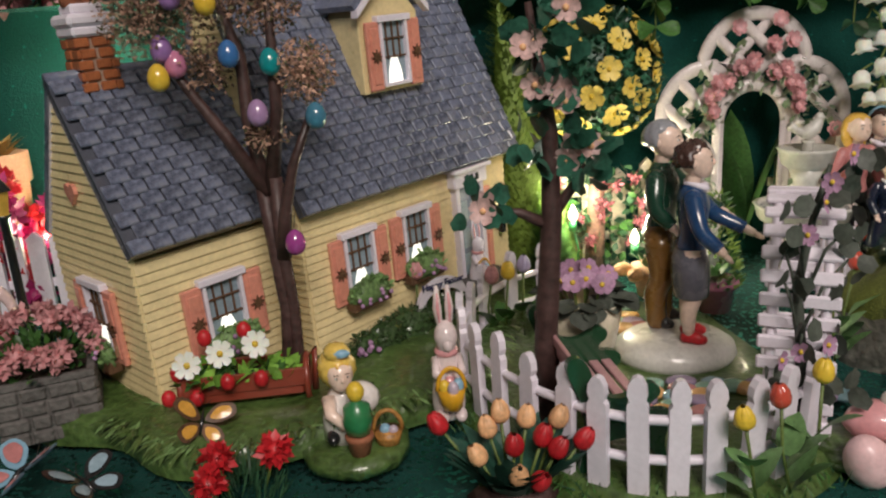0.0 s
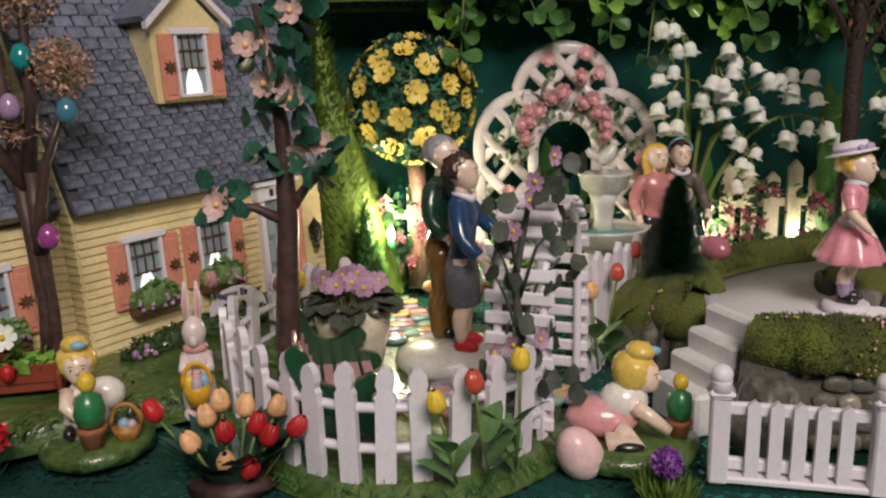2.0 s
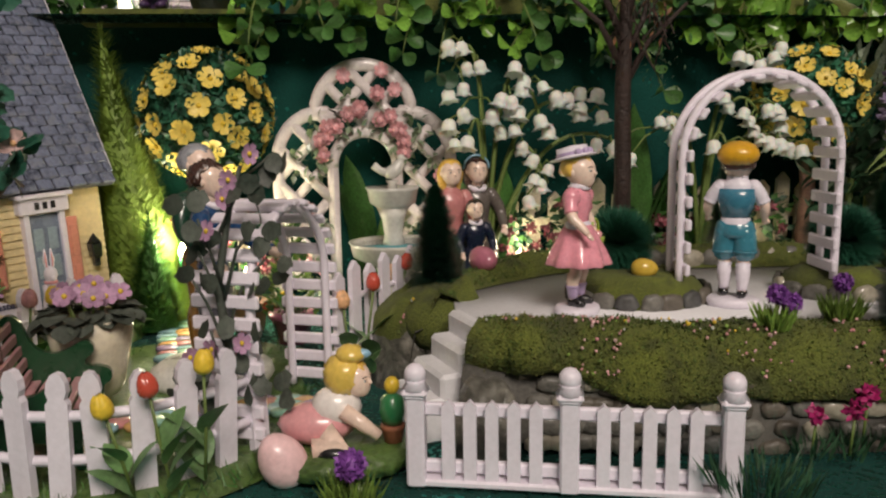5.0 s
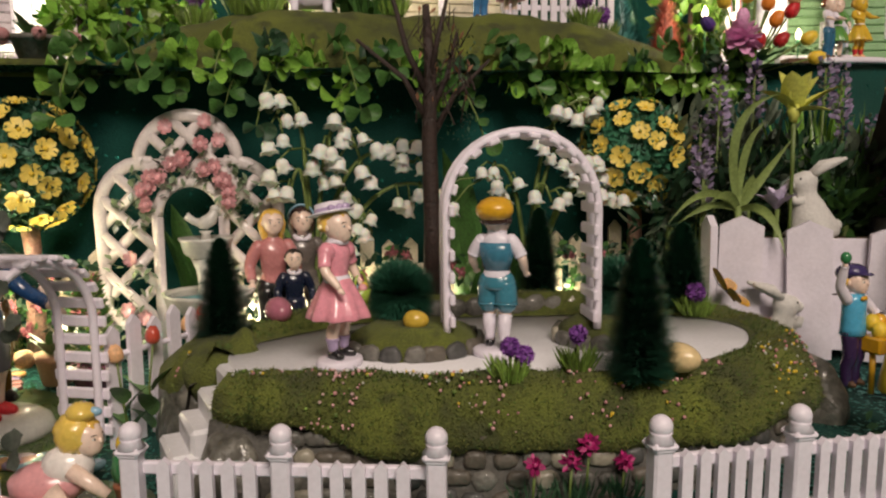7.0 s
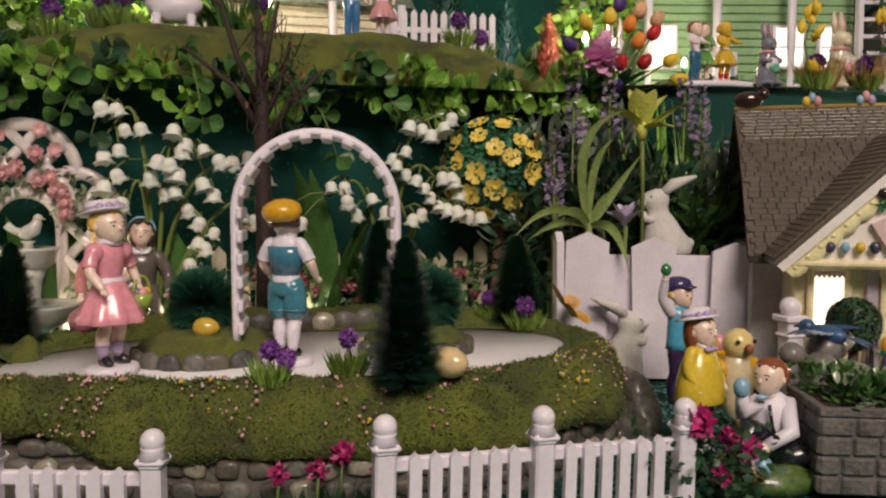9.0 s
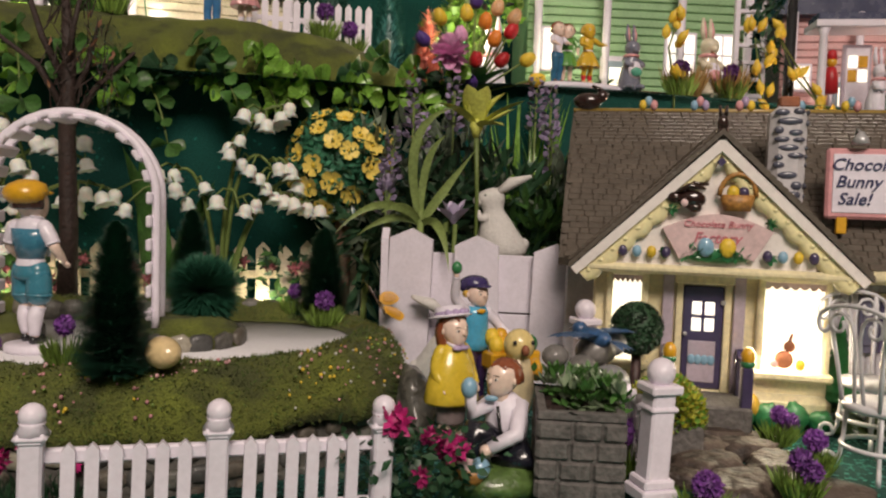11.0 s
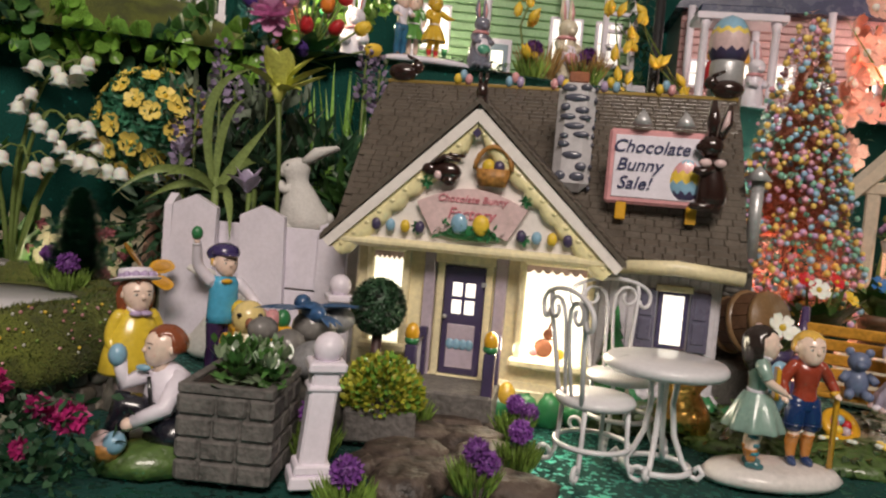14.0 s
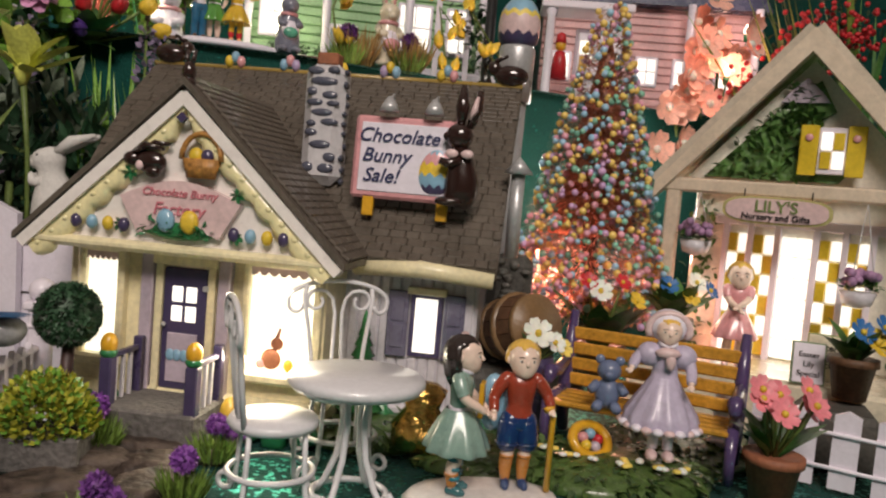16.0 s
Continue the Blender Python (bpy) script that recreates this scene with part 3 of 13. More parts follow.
def build_cottage():
    V = Vector
    house = thing("cottage", "yellow porcelain cottage with slate roof, coral shutters and lit windows", "toy house",
                  pose(-0.054, 0.323, 0.0, 0, -2.5, 47))
    mb = MB().box((0.055, 0.045, 0.033), (0.132, 0.088, 0.078), SIDING, bevel=0.0005)
    mb.add([(-0.011, 0.001, 0.07), (-0.011, 0.089, 0.07), (-0.011, 0.045, ZR - 0.008), (0.121, 0.001, 0.07), (0.121, 0.089, 0.07), (0.121, 0.045, ZR - 0.008)],
           [(0, 2, 1), (3, 4, 5), (0, 3, 5, 2), (1, 2, 5, 4)], SIDING, False)
    mb.box((-0.045, 0.047, 0.033), (0.067, 0.068, 0.076), SIDING, bevel=0.0005)
    mb.add([(-0.078, 0.014, 0.068), (-0.078, 0.08, 0.068), (-0.078, 0.047, 0.124), (-0.012, 0.014, 0.068), (-0.012, 0.08, 0.068), (-0.012, 0.047, 0.124)],
           [(0, 2, 1), (3, 4, 5), (0, 3, 5, 2), (1, 2, 5, 4)], SIDING, False)
    part("body", mb, house, "cream-yellow siding")
    # boards of the visible walls
    lap_wall(house, I4, -0.012, 0.122, -0.004, 0.074, SIDING)
    lap_wall(house, Matrix.Translation((0, 0.012, 0)), -0.079, -0.011, -0.004, 0.07, SIDING)
    left = Matrix.Rotation(radians(-90), 4, "Z")
    lap_wall(house, Matrix.Translation((-0.0795, 0, 0)) @ left, -0.082, -0.012, -0.004, 0.13, SIDING,
             shape=lambda z: (-0.082, -0.012) if z < 0.074 else (-0.047 - 0.034 * (0.133 - z) / 0.059, -0.047 + 0.034 * (0.133 - z) / 0.059))
    lap_wall(house, Matrix.Translation((-0.0125, 0, 0)) @ left, -0.09, 0.0, -0.004, ZR - 0.008, SIDING,
             shape=lambda z: (-0.09, 0.0) if z < 0.07 else (-0.045 - 0.045 * (ZR - 0.004 - z) / (ZR - 0.074), -0.045 + 0.045 * (ZR - 0.004 - z) / (ZR - 0.074)))
    # main roof
    X0, X1 = -0.0135, 0.129
    s1, n1 = slope(house, V((X0, -0.006, 0.074)), V((X1, -0.006, 0.074)), V((X0, 0.045, ZR)), V((X1, 0.045, ZR)), SLATE_UNDER)
    vd = V((0, 0.051, ZR - 0.074))
    L = vd.length
    shingles(s1, V((0, -0.006, 0.074)), V((1, 0, 0)), vd.normalized(), n1, lambda v: (X0, X1), int(L / 0.0056), 0.0084, 0.0056, SLATE, 230, 1,
             keep=lambda u, v: v < 0.075 and u < 0.09)
    slope(house, V((X1, 0.096, 0.074)), V((X0, 0.096, 0.074)), V((X1, 0.045, ZR)), V((X0, 0.045, ZR)), SLATE)
    # wing roof
    W0, W1, WZ = -0.081, -0.012, 0.138
    s2, n2 = slope(house, V((W0, 0.007, 0.075)), V((W1, 0.007, 0.075)), V((W0, 0.047, WZ)), V((W1, 0.047, WZ)), SLATE_UNDER)
    vd2 = V((0, 0.04, WZ - 0.075))
    shingles(s2, V((0, 0.007, 0.075)), V((1, 0, 0)), vd2.normalized(), n2, lambda v: (W0, W1), int(vd2.length / 0.0056), 0.0085, 0.0056, SLATE, 130, 2)
    slope(house, V((W1, 0.087, 0.075)), V((W0, 0.087, 0.075)), V((W1, 0.047, WZ)), V((W0, 0.047, WZ)), SLATE)
    # white barge boards under the gable edges
    for xa, pts in ((W0, ((0.007, 0.075), (0.047, WZ), (0.087, 0.075))), (X0, ((-0.006, 0.074), (0.045, ZR), (0.096, 0.074))), (X1, ((-0.006, 0.074), (0.045, ZR), (0.096, 0.074)))):
        mb = MB()
        for (ya, za), (yb, zb) in zip(pts, pts[1:]):
            a, b = V((xa, ya, za - 0.0035)), V((xa, yb, zb - 0.0035))
            a, b = (a.lerp(b, 0.1), b) if za < zb else (a, b.lerp(a, 0.1))
            mb.add([a, b, b - V((0, 0, 0.0045)), a - V((0, 0, 0.0045))] + [p + V((0.0022, 0, 0)) for p in (a, b, b - V((0, 0, 0.0045)), a - V((0, 0, 0.0045)))],
                   [(0, 1, 2, 3), (7, 6, 5, 4), (0, 4, 5, 1), (2, 6, 7, 3), (1, 5, 6, 2), (3, 7, 4, 0)], WHITE, False)
        part("barge_board", mb, house, "white barge board")
    part("ridge_cap", MB().tube([(X0, 0.045, ZR), (X1, 0.045, ZR)], 0.0022, SLATE), house)
    part("ridge_cap", MB().tube([(W0, 0.047, WZ), (W1, 0.047, WZ)], 0.0022, SLATE), house)
    # windows of the front, the wing and the gable end
    cottage_window(house, Matrix.Translation((0.016, -0.001, 0.030)), 0.016, 0.029, 0.0075, seed=1)
    cottage_window(house, Matrix.Translation((0.052, -0.001, 0.031)), 0.016, 0.029, 0.0075, seed=2)
    cottage_window(house, Matrix.Translation((-0.0465, 0.011, 0.028)), 0.0165, 0.028, 0.0085, seed=3)
    cottage_window(house, Matrix.Translation((-0.0805, 0.047, 0.028)) @ left, 0.0165, 0.03, 0.008, seed=4)
    # heart on the wing's gable
    mb = MB()
    h = [(0.0, -0.005), (0.0045, 0.0), (0.004, 0.003), (0.002, 0.0038), (0, 0.0022), (-0.002, 0.0038), (-0.004, 0.003), (-0.0045, 0.0)]
    mb.prism(h, -0.0015, 0, CORAL, Matrix.Translation((-0.0805, 0.047, 0.095)) @ left)
    part("heart", mb, house, "small coral heart on the gable")
    # front door with white surround
    D = Matrix.Translation((0.09, -0.001, 0.012))
    mb = MB().box((-0.009, -0.001, 0.026), (0.003, 0.005, 0.052), WHITE, D).box((0.009, -0.001, 0.026), (0.003, 0.005, 0.052), WHITE, D)
    mb.box((0, -0.002, 0.055), (0.025, 0.006, 0.008), WHITE, D).box((0, -0.003, 0.06), (0.028, 0.008, 0.002), WHITE, D)
    door = part("door", mb, house, "white door surround with grey-blue door")
    mb = MB().box((0, 0, 0.025), (0.016, 0.003, 0.05), glaze("door_blue", (0.2, 0.24, 0.32)), D)
    for k in range(2):
        for j in range(3):
            mb.box((-0.0035 + 0.007 * k, -0.0016, 0.01 + 0.014 * j), (0.005, 0.001, 0.011), CURTAIN, D, bevel=0.0003)
    part("door_leaf", mb, door)
    part("doorstep", MB().box((0.089, -0.0105, 0.012), (0.034, 0.019, 0.008), STONE, bevel=0.0015), house, "grey doorstep")
    mb = MB()
    for k in range(3):
        mb.box((-0.004 + 0.004 * k, -0.0052, 0.055), (0.0022, 0.0006, 0.0035), BLACK, D, bevel=0.0001)
    part("number_plate", mb, door, "row of plain dark bars on the lintel")
    shutter(house, Matrix.Translation((0.104, -0.001, 0.014)), 0.006, 0.045, False)
    lan = MB().box((0.114, -0.004, 0.04), (0.005, 0.005, 0.008), BLACK, bevel=0.0006, taper=1.2)
    lan.lathe([(0.0036, 0), (0.0, 0.005)], BLACK, Matrix.Translation((0.114, -0.004, 0.044)), 8).box((0.114, -0.004, 0.034), (0.003, 0.003, 0.005), BLACK)
    part("wall_lantern", lan, house, "black wall lantern")
    # dormer
    dx, dz, dy = 0.0578, 0.117, 0.008
    mb = MB().box((dx, dy + 0.022, dz + 0.015), (0.037, 0.044, 0.034), SIDING, bevel=0.0003)
    mb.prism([(-0.0185, 0), (0.0185, 0), (0, 0.02)], dy, dy + 0.05, SIDING, Matrix.Translation((dx, 0, dz + 0.032)))
    dorm = part("dormer", mb, house, "yellow dormer with coral shutters")
    for s in (-1, 1):
        e, r = V((dx + s * 0.0222, dy - 0.004, dz + 0.0345)), V((dx, dy - 0.005, dz + 0.055))
        a, b = (e, r) if s < 0 else (r, e)
        back = V((0, 0.06, 0))
        n = (b - a).cross(back).normalized()
        q = [a, b, b + back, a + back]
        part("dormer_roof", MB().add([p + n * 0.003 for p in q] + q, [(0, 1, 2, 3), (7, 6, 5, 4), (0, 4, 5, 1), (1, 5, 6, 2), (2, 6, 7, 3), (3, 7, 4, 0)], SLATE, False), dorm)
        mb = MB().add([p + V((0, -0.001, 0)) for p in (a, b, b - V((0, 0, 0.0032)), a - V((0, 0, 0.0032)))] + [p + V((0, 0.003, 0)) for p in (a, b, b - V((0, 0, 0.0032)), a - V((0, 0, 0.0032)))],
                      [(0, 1, 2, 3), (7, 6, 5, 4), (0, 4, 5, 1), (1, 5, 6, 2), (2, 6, 7, 3), (3, 7, 4, 0)], WHITE, False)
        part("dormer_trim", mb, dorm, "white trim")
    cottage_window(dorm, Matrix.Translation((dx, dy - 0.001, dz + 0.001)), 0.0155, 0.029, 0.0075, box=False)
    # low bushes at the wall's foot
    rb = random.Random(19)
    for x, y, r in ((0.004, -0.013, 0.0085), (0.018, -0.012, 0.0105), (0.033, -0.012, 0.0115), (0.049, -0.0115, 0.011), (0.064, -0.011, 0.0105)):
        mb = MB().ball((x, y, 0.009), (r * 1.15, r * 0.8, r * 0.75), BUSH, seg=18, rings=10, wob=0.13, seed=int(x * 999))
        for k in range(130):
            d = V((rb.gauss(0, 1), rb.gauss(-0.3, 1), abs(rb.gauss(0, 1)))).normalized()
            mb.leaf(aim(V((x, y, 0.009)) + V((d.x * r * 1.15, d.y * r * 0.8, d.z * r * 0.75)), d + V((rb.gauss(0, 0.7), rb.gauss(0, 0.7), rb.gauss(0, 0.7))), rb.random() * 3), rb.uniform(0.0022, 0.0036), rb.uniform(0.0014, 0.0022), BUSH, n=2)
        part("bush", mb, house, "low dark green painted bush")
    mb = MB()
    for k in range(9):
        mb.ball((0.001 + rb.uniform(-0.005, 0.004), -0.019 + rb.uniform(-0.003, 0.002), 0.011 + rb.uniform(0, 0.005)), rb.uniform(0.001, 0.0015), PETAL_L, seg=7, rings=5)
    part("blossoms", mb, house, "tiny purple blossoms")
    brick_stack(house, (-0.062, 0.047, 0.131), 0.0138, 0.0128, 0.0205, 0.0062, 0.0041)
    brick_stack(house, (0.1, 0.05, ZR - 0.012), 0.02, 0.018, 0.03)
    return house


ZR = 0.182
build_cottage()
# painted grass base of the cottage
mb = MB()
vs, fs = [], []
M = pose(-0.054, 0.323, 0.0, 0, 0, 47)
N = 72
ring = []
for k in range(N):
    a = 2 * math.pi * k / N
    rx, ry = 0.135, 0.095
    w = 1 + 0.07 * math.sin(3 * a + 1) + 0.05 * math.sin(7 * a)
    ring.append((0.018 + rx * w * math.cos(a), 0.035 + ry * w * math.sin(a)))
layers = ((1.0, -0.003), (1.0, 0.005), (0.96, 0.0085), (0.86, 0.0095), (0.0, 0.0095))
for s, z in layers:
    for x, y in ring:
        p = M @ Vector((0.018 + (x - 0.018) * s, 0.035 + (y - 0.035) * s, z))
        vs.append((p.x, p.y, z + 0.0012 * noise.noise((p.x * 90, p.y * 90, 0)) * (z > 0)))
for j in range(len(layers) - 1):
    for k in range(N):
        fs.append((j * N + k, j * N + (k + 1) % N, (j + 1) * N + (k + 1) % N, (j + 1) * N + k))
mb.add(vs, fs, GRASS, True)
lawn = thing("lawn_base", "glossy painted green lawn base under the cottage", "base", I4, mb, kind="structure")
rnd = random.Random(23)
mb = MB()
for k in range(2600):
    i, f, u = rnd.randrange(N), rnd.random(), 1.0 - 0.34 * rnd.random() ** 1.6
    x, y = (a + (b - a) * f for a, b in zip(ring[i], ring[(i + 1) % N]))
    if y > 0.02:
        continue
    p = M @ Vector((0.018 + (x - 0.018) * u, 0.035 + (y - 0.035) * u, 0.0085))
    out = Vector((p.x + 0.06, p.y - 0.37, 0)).normalized()
    mb.leaf(aim(p, out + Vector((rnd.gauss(0, 0.35), rnd.gauss(0, 0.35), 0.35)), 0), rnd.uniform(0.005, 0.009), rnd.uniform(0.0011, 0.0018), GRASS if k % 4 else BOXGREEN, bend=0.55, fold=-0.5, n=3)
tagged(part("grass_blades", mb, lawn, "combed painted grass blades"), kind="stuff")

# ---------------------------------------------------------------- chocolate shop
def build_shop():
    V = Vector
    T = Matrix.Translation
    house = thing("candy_shop", "butter-yellow porcelain candy shop with brown shingle roof and bright windows", "toy house",
                  pose(0.581, 0.235, 0.0, 0, 0, -28))
    # front wing and main body
    part("front_wing", MB().box((0.0, 0.055, 0.036), (0.104, 0.078, 0.072), BUTTER, bevel=0.001), house, "butter-yellow front wall")
    part("main_body", MB().box((0.02, 0.105, 0.037), (0.174, 0.12, 0.074), PALEWALL, bevel=0.001), house, "pale grey-lilac main wall")
    part("plinth", MB().box((0.0, 0.05, 0.007), (0.108, 0.078, 0.014), BUTTER, bevel=0.003).box((0.065, 0.08, 0.006), (0.09, 0.075, 0.012), PALEWALL, bevel=0.003), house)
    # vertical boards of the right-hand wall
    for k in range(12):
        part("wall_board", MB().box((0.056 + 0.0043 * k, 0.0445, 0.036), (0.0037, 0.0016, 0.058), PALEWALL, bevel=0.0005), house)
    # pediment
    ICING = glaze("pale_icing", (0.88, 0.8, 0.46), rough=0.2, var=0.1)
    PEDI = glaze("pediment_white", (0.9, 0.84, 0.8), rough=0.32, var=0.05)
    icing = MB()
    part("pediment", MB().prism([(-0.058, 0.069), (0.058, 0.069), (0, 0.122)], 0.002, 0.08, PEDI), house, "pale pink pediment")
    mb = MB()
    for s in (-1, 1):
        e, t = V((s * 0.062, 0, 0.068)), V((0, 0, 0.127))
        d = (t - e).normalized()
        n = V((-d.z, 0, d.x)) * (1 if s > 0 else -1)
        n = n if n.z < 0 else -n
        a = [e, t, t + V((0, 0, -0.006)), e + n * 0.004]
        mb.add([p + V((0, -0.003, 0)) for p in a] + [p + V((0, 0.006, 0)) for p in a],
               [(0, 1, 2, 3), (7, 6, 5, 4), (0, 4, 5, 1), (1, 5, 6, 2), (2, 6, 7, 3), (3, 7, 4, 0)], PEDI, False)
        rows = []
        for k in range(81):
            f = k / 80
            p = e + (t - e) * (0.015 + 0.955 * f)
            lip = 0.0098 + 0.0016 * abs(math.sin(f * 27))
            lip = min(lip, 0.0036 + 0.45 * (t - p).length)
            rows += [p + n * 0.0034 + V((0, 0.002, 0)), p + n * 0.0038 + V((0, -0.0012, 0)), p + n * (0.4 * 0.0038 + 0.6 * lip) + V((0, -0.0016, 0)), p + n * (lip - 0.0006) + V((0, -0.0008, 0)), p + n * lip + V((0, 0.0022, 0))]
        icing.add(rows, [(5 * k + j, 5 * k + j + 1, 5 * k + j + 6, 5 * k + j + 5) for k in range(80) for j in range(4)], ICING, True)
        for k in range(11):
            p = e + (t - e) * ((k + 0.7) / 12) + n * 0.0062
            icing.ball((p.x, -0.0014, p.z), (0.0013, 0.0007, 0.001), ICING, seg=8, rings=5)
    part("barge_board", mb, house, "glossy pale pink-white board along the gable")
    part("icing_trim", icing, house, "wavy butter-yellow icing band along the gable")
    part("beam", MB().box((0, 0.0015, 0.0688), (0.116, 0.007, 0.0042), BUTTER, bevel=0.0015), house, "yellow beam under the pediment")
    # roofs
    RX0, RX1 = -0.07, 0.114
    prof = [(0.03, 0.070), (0.038, 0.078), (0.058, 0.104), (0.082, 0.131), (0.106, 0.150)]
    main = part("main_roof", MB().add([(x, y, z) for y, z in prof for x in (RX0, RX1)] + [(RX0, 0.182, 0.07), (RX1 - 0.02, 0.182, 0.07)] + [(x, y + 0.002, z - 0.004) for y, z in prof for x in (RX0, RX1)],
                                      [(2 * k, 2 * k + 1, 2 * k + 3, 2 * k + 2) for k in range(5)] + [(2 * k + 14, 2 * k + 15, 2 * k + 13, 2 * k + 12) for k in range(4)] + [(0, 12, 13, 1)], ROOF_B, False), house, "brown shingle roof")
    rnd = random.Random(5)
    courses = MB()
    for (ya, za), (yb, zb) in zip(prof, prof[1:]):
        L = math.hypot(yb - ya, zb - za)
        ang = math.degrees(math.atan2(zb - za, yb - ya))
        k = int(L / 0.0034)
        for r in range(k):
            f = (r + 0.5) / k
            y, z = ya + (yb - ya) * f, za + (zb - za) * f
            x = RX0 + rnd.random() * 0.004
            while x < RX1 - 0.003:
                w = rnd.uniform(0.0045, 0.0095)
                w = min(w, RX1 - x)
                if not (y < 0.09 and abs(x + w / 2) < 0.058 * (0.126 - z) / 0.054):
                    courses.box((0, 0, 0), (w * 0.975, 0.0042, 0.0013), ROOF_B, T((x + w / 2, y, z + 0.0006)) @ Matrix.Rotation(radians(ang - 6), 4, "X"), bevel=0.0004)
                x += w
    # front wing's roof
    for s in (-1, 1):
        e, t = V((s * 0.063, -0.004, 0.069)), V((0, -0.004, 0.1295))
        back_t, back_e = V((0, 0.083, 0.1295)), V((s * 0.063, 0.034, 0.069))
        q = [e, t, back_t, back_e]
        up = V((0, 0, 0.0013))
        part("wing_roof", MB().add([p + up for p in q] + [p - up for p in q], [(0, 1, 2, 3), (7, 6, 5, 4), (0, 4, 5, 1), (1, 5, 6, 2), (2, 6, 7, 3), (3, 7, 4, 0)], ROOF_B, False), house, "brown shingle roof of the front wing")
        d = (t - e)
        k = int(d.length / 0.0034)
        ang = math.atan2(d.z, -s * d.x)
        for r in range(k):
            f = (r + 0.5) / k
            p = e + d * f
            y = 0.0005
            ymax = 0.034 + (0.083 - 0.034) * f
            while y < ymax:
                w = rnd.uniform(0.0045, 0.0095)
                courses.box((0, 0, 0), (0.0042, w * 0.975, 0.0013), ROOF_B, T((p.x, y + w / 2, p.z + 0.0021)) @ Matrix.Rotation(s * (ang - 0.15), 4, "Y"), bevel=0.0004)
                y += w
    tagged(part("shingle_rest", courses, main), kind="stuff")
    part("ridge", MB().tube([(RX0, 0.106, 0.151), (RX1, 0.106, 0.151)], 0.0013, glaze("old_gold_paint", (0.38, 0.26, 0.07)), seg=8), house, "gold ridge line")
    # pastel egg finials along the ridge
    cols = (PETAL_Y, SKYBLUE, PINK, glaze("soft_lilac", (0.45, 0.35, 0.55)))
    for j, x in enumerate((-0.028, 0.0, 0.024, 0.05, 0.078)):
        mb = MB()
        for k in range(3):
            mb.ball((x - 0.003 + 0.003 * k, 0.105, 0.154 + (0.0022 if k == 1 else 0)), (0.0022, 0.0022, 0.003), cols[(j + k) % 4], seg=8, rings=6)
        part("egg_finial", mb, house, "cluster of pastel eggs on the ridge")
    mb = MB()
    mb.tube([(0, 0.0, 0.126), (0, 0, 0.131)], [0.0035, 0.0022], CHOC).ball((0, 0, 0.133), (0.0025, 0.0025, 0.004), CHOC)
    mb.tube([(-0.001, 0, 0.136), (-0.0015, 0.001, 0.141)], [0.001, 0.0006], CHOC).tube([(0.001, 0, 0.136), (0.0015, 0.001, 0.141)], [0.001, 0.0006], CHOC)
    part("gable_finial", mb, house, "dark chocolate finial on the gable")
    for x, s in ((-0.062, 1), (0.108, -1)):
        mb = MB()
        mb.ball((x, 0.106, 0.156), (0.0085, 0.005, 0.005), CHOC).ball((x + s * 0.008, 0.106, 0.159), 0.0035, CHOC)
        mb.tube([(x + s * 0.008, 0.105, 0.162), (x + s * 0.002, 0.105, 0.165)], [0.0013, 0.0008], CHOC)
        part("ridge_rabbit", mb, house, "dark chocolate rabbit lying on the ridge")
    # door
    D = T((-0.0025, 0.0155, 0.014))
    door = part("door", MB().box((0, -0.0015, 0.05), (0.026, 0.005, 0.004), BUTTER, D), house, "yellow and lilac door surround")
    for s in (-1, 1):
        part("door_jamb", MB().box((s * 0.0105, -0.001, 0.024), (0.003, 0.004, 0.05), BUTTER, D), door, "yellow jamb")
        part("side_panel", MB().box((s * 0.0155, -0.001, 0.026), (0.005, 0.004, 0.056), LILAC, D), door, "lilac side panel")
    mb = MB().box((0, -0.001, 0.0235), (0.0175, 0.003, 0.047), PURPLE, D, bevel=0.0006)
    leaf = part("door_leaf", mb, door, "dark purple door")
    for sx in (-1, 1):
        for sz in (0, 1):
            part("pane", MB().box((sx * 0.0028, -0.0027, 0.0295 + 0.0075 * sz), (0.0042, 0.0008, 0.006), GLOW_W, D, bevel=0.0003), leaf, "lit door pane")
    part("door_panel", MB().box((0, -0.0026, 0.0125), (0.012, 0.001, 0.019), LILAC, D, bevel=0.0003), leaf, "pale painted lower panel")
    mb = MB()
    for k in range(4):
        mb.ball((-0.0042 + 0.0028 * k, -0.0033, 0.0135), (0.0019, 0.0006, 0.0024), SKYBLUE, D, seg=8, rings=5)
    part("painted_wave", mb, leaf, "blue wavy stripe")
    part("handle", MB().ball((-0.0075, -0.0035, 0.025), 0.001, SILVER, D, seg=8, rings=6).box((0.0085, -0.003, 0.04), (0.002, 0.002, 0.002), SILVER, D), leaf, "silver door handle")
    # bay windows
    for x0, x1 in ((-0.0445, -0.0285), (0.022, 0.05)):
        w, c = x1 - x0, (x0 + x1) / 2
        W = T((c, 0.014, 0.024))
        mb = MB()
        for s in (-1, 1):
            mb.box((s * w / 2, 0, 0.0205), (0.003, 0.005, 0.044), BUTTER, W, bevel=0.0008)
        mb.box((0, 0, 0.042), (w + 0.003, 0.005, 0.003), BUTTER, W, bevel=0.0008).box((0, -0.001, -0.001), (w + 0.006, 0.008, 0.004), BUTTER, W, bevel=0.001)
        win = part("window", mb, house, "butter-yellow window frame")
        part("pane", MB().box((0, 0.001, 0.02), (w - 0.002, 0.001, 0.04), GLOW, W, bevel=0.0001), win, "brightly lit pane")
        scal = [(-w * 0.48 + w * 0.96 * k / 42, 0.0388 - 0.0016 * abs(math.sin(k * math.pi / 6))) for k in range(43)]
